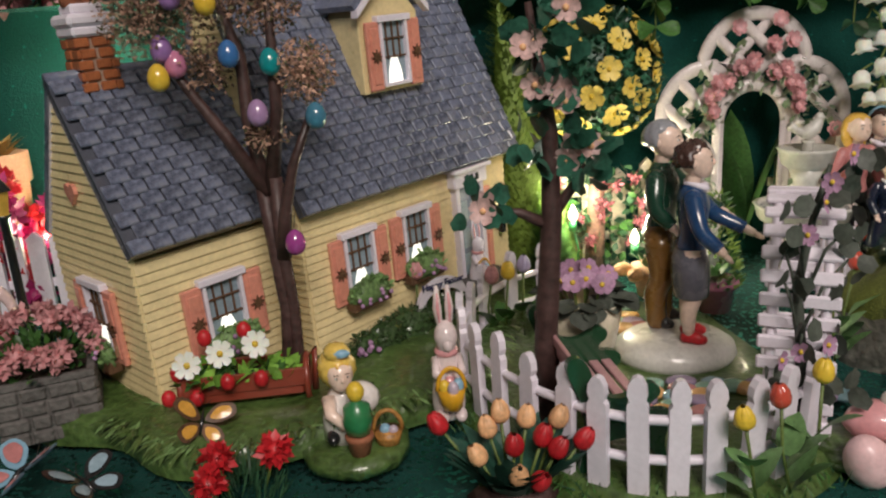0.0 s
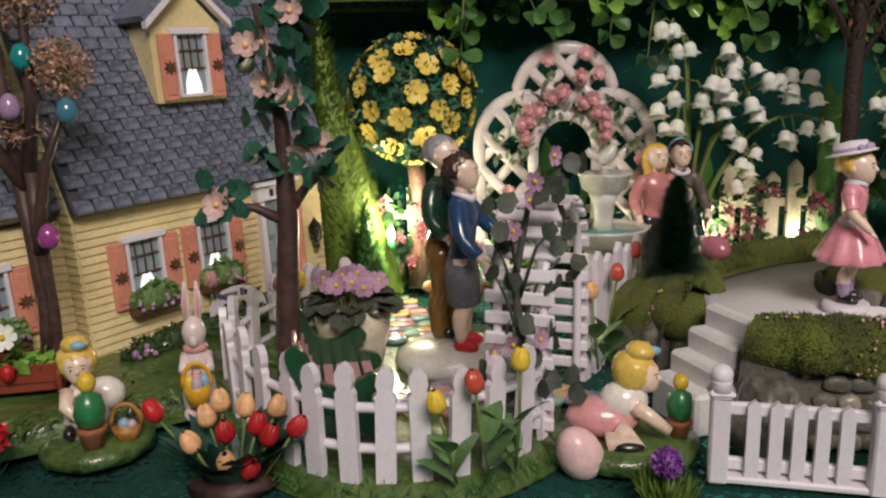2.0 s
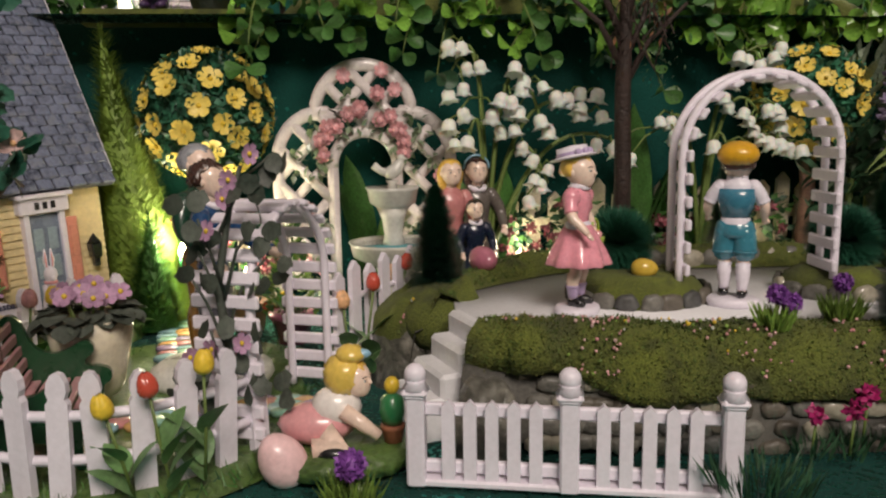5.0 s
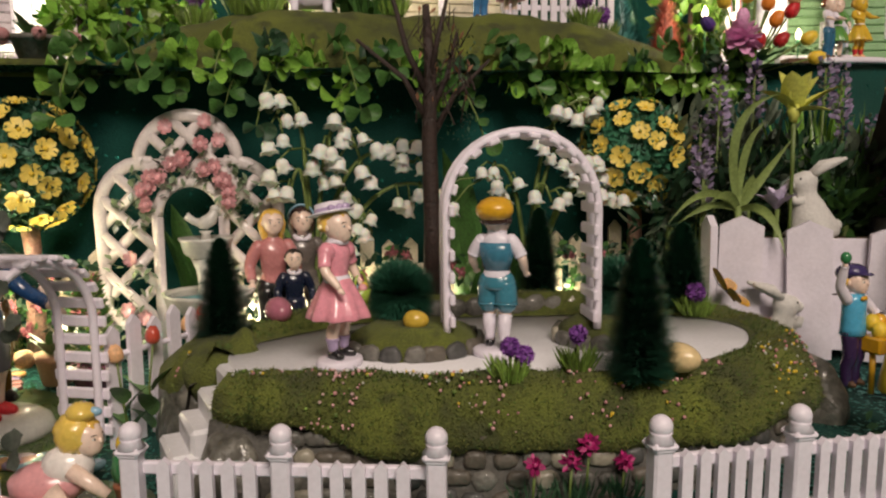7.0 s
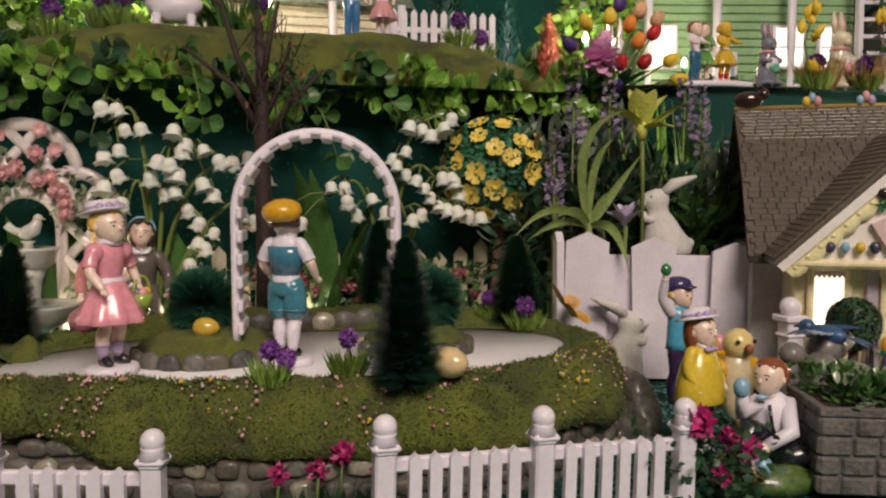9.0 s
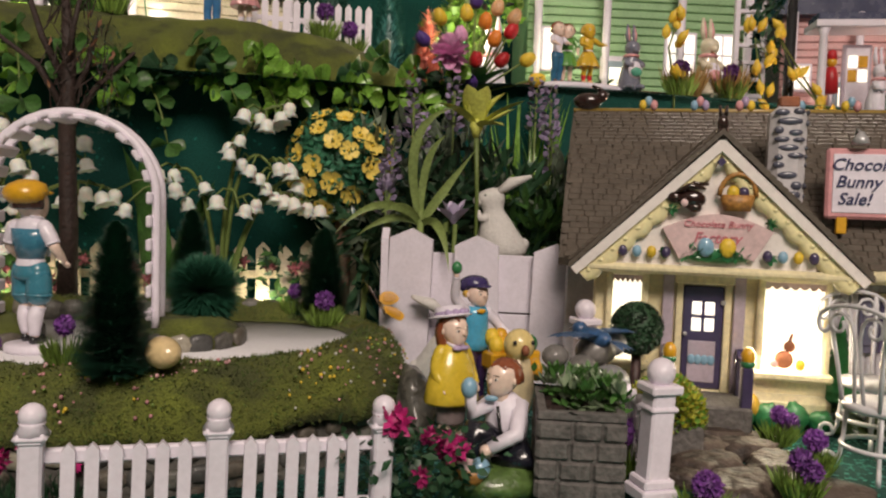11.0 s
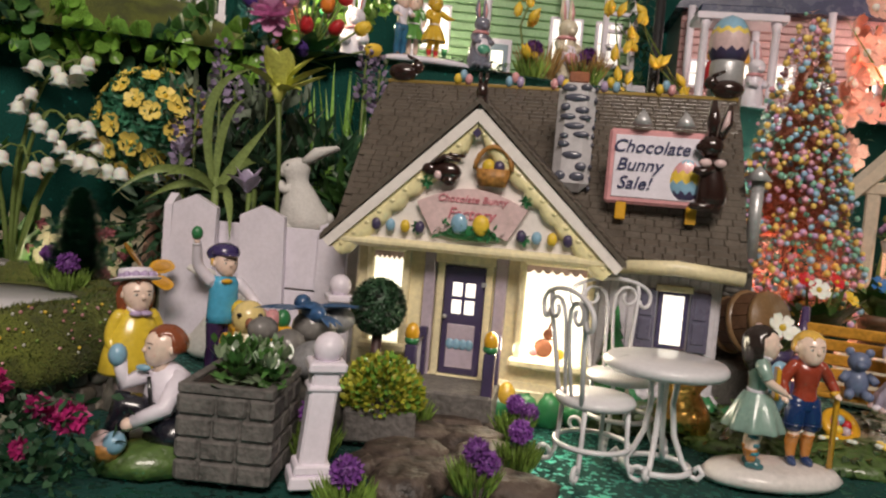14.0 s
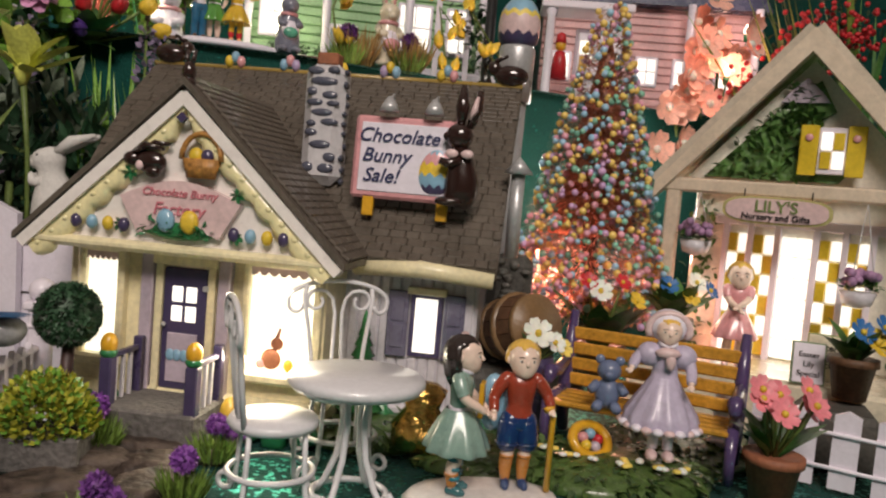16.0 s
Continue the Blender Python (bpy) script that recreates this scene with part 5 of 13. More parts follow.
def figurine(name, label, m, h, hair, top, lower, kind, shoe, sock=None, hat=None, arms=((-0.17, -0.12, 0.5), (0.17, -0.12, 0.5)), long_hair=False,
             sleeves=0.55, base=None, extra=None, skin=SKIN, group="figurines", category="figurine", stride=0.0, head=0.9, curly=0):
    """A glazed figurine of height h as one plain mesh, facing -y, feet on the ground of m."""
    mb = MB()
    S = Matrix.Scale(h, 4)
    for s in (-1, 1):
        f = s * stride
        hip, knee, ank = (s * 0.052, 0.0, 0.46), (s * 0.058, -0.018 - f * 0.5, 0.26), (s * 0.058, 0.004 - f, 0.055)
        calf = (s * 0.06, 0.008 - f * 0.75, 0.17)
        if kind == "trousers":
            limb(mb, [(*hip, 0.072), (*knee, 0.058), (*calf, 0.055), (*ank, 0.05), (ank[0], ank[1] - 0.004, 0.03, 0.05)], lower, S)
        else:
            bare = [(*hip, 0.056), (*knee, 0.041), (*calf, 0.043), (*ank, 0.028)]
            limb(mb, bare, skin, S)
            if sock:
                hi = knee[2] - 0.03 if kind == "shorts" else 0.14
                g = [(*p[:3], p[3] + 0.004) for p in flow(bare, 6) if p[2] <= hi]
                mb.tube([p[:3] for p in g], [p[3] for p in g], sock, S, seg=12)
                mb.tube([Vector(g[0][:3]) + Vector((0, 0, 0.008)), Vector(g[0][:3]) - Vector((0, 0, 0.008))], g[0][3] + 0.004, sock, S, seg=12)
            if kind == "shorts":
                limb(mb, [(*hip, 0.076), (s * 0.062, -0.008 - f * 0.3, 0.38, 0.078), (s * 0.064, -0.01 - f * 0.42, 0.315, 0.079)], lower, S)
                mb.tube([(s * 0.064, -0.01 - f * 0.42, 0.318), (s * 0.064, -0.01 - f * 0.44, 0.302)], [0.08, 0.083], lower, S, seg=14)
        toe = Vector((ank[0] + s * 0.008, ank[1] - 0.05, 0.022))
        limb(mb, [(ank[0], ank[1] + 0.012, 0.027, 0.029), (ank[0], ank[1] - 0.02, 0.03, 0.033), (toe.x, toe.y, 0.024, 0.031), (toe.x, toe.y - 0.02, 0.021, 0.022)], shoe, S, 10, 3)
        if kind in ("dress", "shorts"):
            mb.tube([(ank[0] - 0.031, ank[1] - 0.018, 0.045), (ank[0], ank[1] - 0.03, 0.064), (ank[0] + 0.031, ank[1] - 0.018, 0.045)], 0.007, shoe, S, seg=6)
    if kind == "dress":
        pleated(mb, [(0.0, 0.3), (0.19, 0.282), (0.203, 0.276), (0.206, 0.284), (0.196, 0.32), (0.168, 0.39), (0.126, 0.475), (0.086, 0.54)], lower, S, 9)
        mb.lathe([(0.084, 0.522), (0.089, 0.53), (0.089, 0.555), (0.083, 0.562)], WHITE, S @ Matrix.Diagonal((1, 0.8, 1, 1)), 22)
    elif kind == "gown":
        pleated(mb, [(0.0, 0.11), (0.25, 0.1), (0.268, 0.12), (0.24, 0.22), (0.17, 0.36), (0.09, 0.52)], lower, S, 12)
    elif kind == "skirt":
        loft(mb, [(0.235, 0.1, 0.08, -0.004), (0.245, 0.106, 0.086, -0.004), (0.34, 0.118, 0.094, 0.0), (0.43, 0.115, 0.09, 0.003), (0.5, 0.09, 0.068, 0.0), (0.54, 0.08, 0.06, 0.0)], lower, S)
    elif kind == "coat":
        loft(mb, [(0.21, 0.15, 0.12, 0), (0.222, 0.162, 0.128, 0), (0.3, 0.15, 0.116, 0), (0.42, 0.122, 0.094, 0), (0.55, 0.098, 0.072, 0)], top, S)
    else:
        loft(mb, [(0.4, 0.08, 0.06, 0.004), (0.42, 0.105, 0.082, 0.006), (0.46, 0.112, 0.084, 0.006), (0.52, 0.094, 0.068, 0.0), (0.545, 0.086, 0.062, 0.0)], lower, S)
    loft(mb, [(0.485, 0.098, 0.074, 0.002), (0.5, 0.1, 0.075, 0.002), (0.56, 0.086, 0.064, 0.0), (0.64, 0.094, 0.072, -0.004), (0.71, 0.106, 0.076, -0.002), (0.755, 0.106, 0.064, 0.004), (0.785, 0.074, 0.05, 0.006), (0.805, 0.044, 0.04, 0.004), (0.812, 0.03, 0.03, 0.002)], top, S)
    for s, (ax, ay, az) in zip((-1, 1), arms):
        sh, tip = Vector((s * 0.102, 0.004, 0.742)), Vector((ax, ay, az))
        el = (sh + tip) / 2 + Vector((s * 0.035, 0.03, -0.02))
        path = flow([(*sh, 0.045), (*(sh.lerp(el, 0.5) + Vector((s * 0.01, 0.004, 0))), 0.041), (*el, 0.035), (*el.lerp(tip, 0.55), 0.031), (*tip, 0.021)], 5)
        cut = max(2, int(round(len(path) * min(0.94, sleeves))))
        mb.ball(sh, 0.047, top, S, seg=12, rings=8)
        mb.tube([p[:3] for p in path[:cut]], [p[3] + 0.004 for p in path[:cut]], top, S, seg=12)
        mb.tube([path[cut - 2][:3], path[cut - 1][:3]], [path[cut - 2][3] + 0.006, path[cut - 1][3] + 0.0075], top, S, seg=12)
        mb.tube([p[:3] for p in path[cut - 1:]], [p[3] - 0.002 for p in path[cut - 1:]], skin, S, seg=10)
        modelled_hand(mb, tip, tip - el, skin, S)
    mb.tube([(0, 0.004, 0.785), (0, -0.002, 0.83), (0, -0.006, 0.87)], [0.042, 0.036, 0.036], skin, S, seg=12)
    if kind in ("dress", "gown", "shorts", "coat", "skirt"):
        for s in (-1, 1):
            limb(mb, [(s * 0.006, -0.062, 0.775, 0.012), (s * 0.036, -0.052, 0.783, 0.02), (s * 0.055, -0.01, 0.8, 0.014), (s * 0.035, 0.035, 0.806, 0.01)], WHITE, S, 8, 3)
    hs = (1.26 if head >= 1 else 1.16) * head
    modelled_head(mb, S @ T((0, -0.006, 0.995 - 0.158 * hs)) @ Matrix.Scale(hs, 4), HAIR[hair], skin, long_hair, curly)
    if hat:
        k, c, band = hat
        S0, S = S, S @ T((0, -0.006, 0.995)) @ Matrix.Scale(hs * (0.85 if k == "brim" else 1.0), 4) @ T((0, 0.006, -0.995))
        if k == "cap":
            mb.lathe([(0.088, 0.955), (0.092, 0.975), (0.078, 1.008), (0.04, 1.026), (0, 1.03)], c, S @ T((0, 0.018, 0)), 18)
            mb.ball((0, -0.075, 0.965), (0.055, 0.042, 0.012), c, S, seg=12, rings=6).ball((0, 0.042, 0.962), (0.1, 0.085, 0.062), c, S, seg=16, rings=8)
        elif k == "brim":
            HB = S @ T((0, 0.035, 0.985)) @ Matrix.Rotation(-0.22, 4, "X") @ T((0, 0, -0.975))
            mb.lathe([(0.0, 0.955), (0.135, 0.96), (0.14, 0.968), (0.095, 0.978), (0.09, 1.025), (0.0, 1.035)], c, HB, 20)
            mb.lathe([(0.097, 0.972), (0.1, 0.985), (0.095, 0.997)], band, HB, 18)
            for q in range(5):
                mb.ball((0.1 * math.cos(q * 0.5 - 2.4), 0.1 * math.sin(q * 0.5 - 2.4), 0.985), 0.022, band, HB, seg=8, rings=5)
        elif k == "bonnet":
            mb.ball((0, 0.045, 0.94), (0.112, 0.09, 0.112), c, S, seg=16, rings=10)
            mb.tube([(0.112 * math.cos(a), 0.0, 0.92 + 0.11 * math.sin(a)) for a in [math.pi * (q / 12 * 1.3 - 0.15) for q in range(13)]], 0.02, band, S, seg=8)
        elif k == "band":
            mb.tube([(0.088 * math.cos(a), -0.0, 0.93 + 0.09 * math.sin(a)) for a in [math.pi * q / 12 for q in range(13)]], 0.008, c, S, seg=6)
        S = S0
    if extra:
        extra(mb, S)
    if base:
        bm_, rx, ry, bz = base
        mb.lathe([(0.0, -bz), (0.92, -bz), (1.0, -bz * 0.6), (0.96, -bz * 0.15), (0.85, 0), (0, 0.0)], bm_, Matrix.Diagonal((rx, ry, 1, 1)), 28)
    return thing(name, label, category, m, mb, group)


def rosette(mb, p, n, r, petals, core, k=5, cup=0.25):
    """An open flower of k round, slightly cupped petals facing n."""
    n = Vector(n).normalized()
    u = n.orthogonal().normalized()
    w = n.cross(u)
    h = math.pi / k * 1.04
    vs, fs = [p], []
    for j in range(k):
        a = 2 * math.pi * j / k + (p.x + p.z) * 900
        i0 = len(vs)
        for da, q in ((-1, 0.5), (-0.86, 0.82), (-0.45, 0.99), (0, 0.95), (0.45, 0.99), (0.86, 0.82), (1, 0.5)):
            b = a + da * h
            vs.append(p + (u * math.cos(b) + w * math.sin(b)) * r * q + n * (cup * r * q * q * (0.7 + 0.3 * abs(da)) + 0.04 * r * (j % 2)))
        vs.append(p + (u * math.cos(a) + w * math.sin(a)) * r * 0.6 + n * cup * r * 0.18)
        c = i0 + 7
        fs += [(0, i0, c)] + [(i0 + i, i0 + i + 1, c) for i in range(6)] + [(i0 + 6, 0, c)]
    mb.add(vs, fs, petals, True)
    if core:
        mb.ball(p + n * r * 0.12, r * 0.24, core, seg=6, rings=4)


def tuft(mb, c, r, h, n, material, rnd, width=0.0009):
    """Upright blades of grass."""
    for k in range(n):
        a, q = rnd.random() * 6.28, r * rnd.random() ** 0.5
        p = Vector((c[0] + q * math.cos(a), c[1] + q * math.sin(a), c[2]))
        d = Vector((math.cos(a) * rnd.uniform(0.1, 0.7), math.sin(a) * rnd.uniform(0.1, 0.7), 1))
        mb.leaf(aim(p, d, rnd.random() * 6), h * rnd.uniform(0.6, 1.1), width, material, bend=0.1, n=2)


def pompon(mb, c, r, n, material, rnd, size):
    """A ball of many little petals."""
    mb.ball(c, r * 0.75, material, seg=10, rings=7, wob=0.1)
    for k in range(n):
        z = 1 - 2 * (k + 0.5) / n
        a = k * 2.39996
        d = Vector((math.cos(a) * math.sqrt(1 - z * z), math.sin(a) * math.sqrt(1 - z * z), z))
        mb.leaf(aim(Vector(c) + d * r * 0.6, d + Vector((rnd.uniform(-0.5, 0.5), rnd.uniform(-0.5, 0.5), rnd.uniform(-0.4, 0.4))), rnd.random() * 6), size * rnd.uniform(0.7, 1.2), size * 0.7, material, bend=0.2, n=2)


def allium(m, h, r, label="purple pompon flower in a tuft of green grass", seed=0, heads=1):
    rnd = random.Random(seed)
    root = thing("pompon_flower", label, "flower", m, group="pompon flowers")
    mb = MB()
    tuft(mb, (0, 0, 0), r * 1.3, h * 0.62, 190, LEAF_LIGHT, rnd)
    part("grass_tuft", mb, root, "fine bright green blades")
    for k in range(heads):
        p = Vector((rnd.uniform(-0.5, 0.5) * r * (k > 0), rnd.uniform(-0.4, 0.4) * r * (k > 0), h - r - k * r * 0.9)) + Vector((k * r * 1.2, 0, 0))
        mb = MB().tube([(0, 0, 0), p], 0.0006, STEM, seg=5)
        st = part("stem", mb, root)
        mb = MB()
        pompon(mb, p, r, 210, PETAL_V, rnd, r * 0.46)
        part("head", mb, st, "purple petals")
    return root


def tulip(mb_stem, mb_head, p, d, h, r, petal, rnd, leaf=LEAF, leaves=2):
    p, d = Vector(p), Vector(d).normalized()
    q = p + d * h
    mid = p + d * h * 0.5 + Vector((rnd.uniform(-1, 1), rnd.uniform(-1, 1), 0)) * h * 0.05
    mb_stem.tube([p, mid, q], r * 0.16, STEM, seg=6)
    for k in range(leaves):
        a = rnd.random() * 6.28
        mb_stem.leaf(aim(p + d * h * 0.15 * k, d + Vector((math.cos(a), math.sin(a), 0)) * 0.5, 0), h * rnd.uniform(0.42, 0.6), r * 2.6, leaf, bend=0.35, n=6)
    F_ = T(q) @ d.to_track_quat("Z", "Y").to_matrix().to_4x4() @ Matrix.Scale(r, 4) @ Matrix.Rotation(rnd.random() * 6, 4, "Z")
    for lay, (ph, grow) in enumerate(((0.0, 1.0), (1.05, 0.93))):
        vs, fs = [], []
        prof = ((0.1, 0.0), (0.55, 0.1), (0.88, 0.45), (0.96, 0.9), (0.86, 1.5), (0.6, 2.0), (0.26, 2.3))
        for j, (w, z) in enumerate(prof):
            for i in range(18):
                a = 2 * math.pi * i / 18
                k = math.cos(3 * (a + ph))
                vs.append((w * grow * (1 + 0.05 * k) * math.cos(a), w * grow * (1 + 0.05 * k) * math.sin(a), z + (0.16 * k * j / 6) - 0.05 * lay))
        for j in range(6):
            for i in range(18):
                fs.append((j * 18 + i, j * 18 + (i + 1) % 18, (j + 1) * 18 + (i + 1) % 18, (j + 1) * 18 + i))
        mb_head.add(vs, fs, petal, True, F_)


def egg(name, label, m, r, material, category="egg", group="eggs"):
    prof = []
    for k in range(15):
        a = math.pi * k / 14
        z = -math.cos(a)
        prof.append((r * math.sin(a) * (1 - 0.13 * z), r * 1.3 * (z + 1)))
    return thing(name, label, category, m, MB().lathe(prof, material, seg=24), group)


def picket(mb, x, w, t, h, material, M=I4, z0=0.0, notch=True):
    if notch:
        poly = [(-w / 2, z0), (w / 2, z0), (w / 2, h * 0.74), (w * 0.36, h * 0.78), (w * 0.47, h * 0.84), (w * 0.42, h * 0.92), (w * 0.22, h * 0.985), (0, h),
                (-w * 0.22, h * 0.985), (-w * 0.42, h * 0.92), (-w * 0.47, h * 0.84), (-w * 0.36, h * 0.78), (-w / 2, h * 0.74)]
    else:
        poly = [(-w / 2, z0), (w / 2, z0), (w / 2, h * 0.93), (0, h), (-w / 2, h * 0.93)]
    mb.prism([(x + a, b) for a, b in poly], -t / 2, t / 2, material, M)
    return mb


def slat_arch(name, label, m, width, depth, spring, rise, slats, slat_w, material=PLASTIC, side=1):
    """A garden arch: two bent ribs joined by slats, laid outside the ribs (side 1) or inside (side -1). Its passage runs along y."""
    root = thing(name, label, "garden arch", m)
    a = width / 2

    def at_len(u):
        # u from 0 to 1 along the whole curve
        arc = math.pi * (a + rise) / 2
        L = 2 * spring + arc
        s = u * L
        if s < spring:
            return Vector((-a, 0, s)), Vector((0, 0, 1))
        if s > spring + arc:
            return Vector((a, 0, L - s)), Vector((0, 0, -1))
        f = (s - spring) / arc * math.pi
        return Vector((-a * math.cos(f), 0, spring + rise * math.sin(f))), Vector((a * math.sin(f), 0, rise * math.cos(f))).normalized()

    for s in (-1, 1):
        pts = [at_len(k / 40)[0] + Vector((0, s * depth / 2, 0)) for k in range(41)]
        part("rib", MB().tube(pts, 0.0017, material, seg=8), root, "white bent rib")
    for k in range(slats):
        p, d = at_len((k + 0.6) / (slats + 0.2))
        x = Vector((0, 1, 0))
        n = d.cross(x)
        M = Matrix((x, d, n)).transposed().to_4x4()
        part("slat", MB().box((0, 0, 0), (slat_w, 0.0046, 0.0022), material, T(p - n * 0.002 * side) @ M, bevel=0.0006), root)
    return root


def ball_post_fence(m, length, h, n, posts, label, pw):
    """White picket fence with ball-topped posts, running along +x from the first post."""
    root = thing("picket_fence", label, "fence", m, group="white plastic fences")
    for px_ in posts:
        mb = MB().box((px_, 0, h * 0.46), (0.006, 0.006, h * 0.92), PLASTIC).box((px_, 0, h * 0.93), (0.0084, 0.0084, 0.0024), PLASTIC, bevel=0.001)
        mb.box((px_, 0, h * 0.9), (0.0072, 0.0072, 0.0026), PLASTIC, bevel=0.001).lathe([(0.0045, 0), (0.003, 0.0022), (0.0035, 0.003)], PLASTIC, T((px_, 0, h * 0.955)), 12)
        p = part("post", mb, root, "white square post")
        part("ball", MB().ball((px_, 0, h * 1.0 + 0.0032), 0.0035, PLASTIC, seg=16, rings=10), p, "white ball finial")
    for k in range(n):
        x = (k + 0.5) * length / n
        if min(abs(x - q) for q in posts) < 0.006:
            continue
        part("picket", picket(MB(), x, pw, 0.0022, h * 0.86, PLASTIC, notch=False, z0=0.002), root)
    for z in (0.17, 0.74):
        part("rail", MB().box((length / 2, 0.0022, h * z), (length, 0.0026, 0.0042), PLASTIC, bevel=0.0006), root, "white rail")
    part("foot_plate", MB().box((length / 2, 0.002, 0.0012), (length, 0.008, 0.0024), PLASTIC, bevel=0.0006), root, "white foot plate")
    return root


def bottle_brush(m, h, r, seed=0, round_=False):
    """A little tree of wire bristles; the trunk and many fine needles."""
    rnd = random.Random(seed)
    root = thing("bottle_brush_tree", "dark green bristle " + ("bush, round" if round_ else "conifer") + " standing on the mossy bank", "toy tree", m, group="bristle trees")
    part("trunk", MB().tube([(0, 0, 0), (0, 0, h * 0.9)], [0.0016, 0.0006], BARK_DARK, seg=6), root)
    mb = MB()
    vs, fs = [], []
    n = 9000
    for k in range(n):
        u = (k + rnd.random()) / n
        if round_:
            rr = r * math.sqrt(max(0.02, 1 - (2 * u - 1) ** 2))
            z = h * (0.12 + 0.8 * u)
        else:
            rr = r * ((1 - u) ** 0.55 + 0.04) * (0.9 + 0.1 * math.sin(u * 62)) * min(1, 0.72 + u * 4)
            z = h * (0.08 + 0.9 * u)
        a = rnd.random() * 6.283
        L = rr * rnd.uniform(0.85, 1.12)
        d = Vector((math.cos(a), math.sin(a), 0.12 + 0.45 * u + rnd.uniform(-0.15, 0.15)))
        s = Vector((-math.sin(a), math.cos(a), 0)) * 0.0007
        p = Vector((0, 0, z - L * 0.3))
        if round_:
            d = Vector((rnd.gauss(0, 1), rnd.gauss(0, 1), rnd.gauss(0, 1))).normalized()
            L = r * rnd.uniform(0.82, 1.08)
            p = Vector((0, 0, r * 0.85)) + d * L * 0.35
            d *= 0.65
        i = len(vs)
        vs += [p - s, p + s, p + d * L]
        fs.append((i, i + 1, i + 2))
    mb.add(vs, fs, LEAF_BRISTLE, False)
    mb.lathe([(0.001, h * 0.1), (r * 0.4, h * 0.12), (r * 0.25, h * 0.6), (0.0, h * 0.95)] if not round_ else [(0.001, h * 0.12), (r * 0.4, h * 0.35), (r * 0.4, h * 0.65), (0, h * 0.88)], LEAF_BRISTLE, seg=12, wob=0.1)
    tagged(part("bristles", mb, root, "dense dark green bristles"), kind="stuff")
    return root


LEAF_BRISTLE = mat("bristle_green", (0.024, 0.115, 0.068), rough=0.45, var=0.3, scale=120)


def rock(rx, ry, rz, material, seed):
    """A broken stone: a lumpy, flat-topped block with hard edges."""
    mb = MB()
    seg, rings = 22, 14
    vs = []
    for j in range(rings + 1):
        p = math.pi * j / rings
        for i in range(seg):
            a = 2 * math.pi * i / seg
            d = Vector((math.sin(p) * math.cos(a), math.sin(p) * math.sin(a), math.cos(p)))
            k = 1 + 0.3 * noise.noise(d * 1.7 + Vector((seed * 3.1, 0, 0))) + 0.12 * noise.noise(d * 4.5 + Vector((0, seed * 2.3, 0))) + 0.05 * noise.noise(d * 11)
            q = d * k
            q.z = max(-0.8, min(0.72 + 0.12 * noise.noise((q.x * 3, q.y * 3, seed)), q.z))
            q.x, q.y = max(-0.92, min(0.95, q.x)), max(-0.9, min(0.93, q.y))
            vs.append((q.x * rx, q.y * ry, q.z * rz))
    fs = [(j * seg + i, (j + 1) * seg + i, (j + 1) * seg + (i + 1) % seg, j * seg + (i + 1) % seg) for j in range(rings) for i in range(seg)]
    return mb.add(vs, fs, material, True)

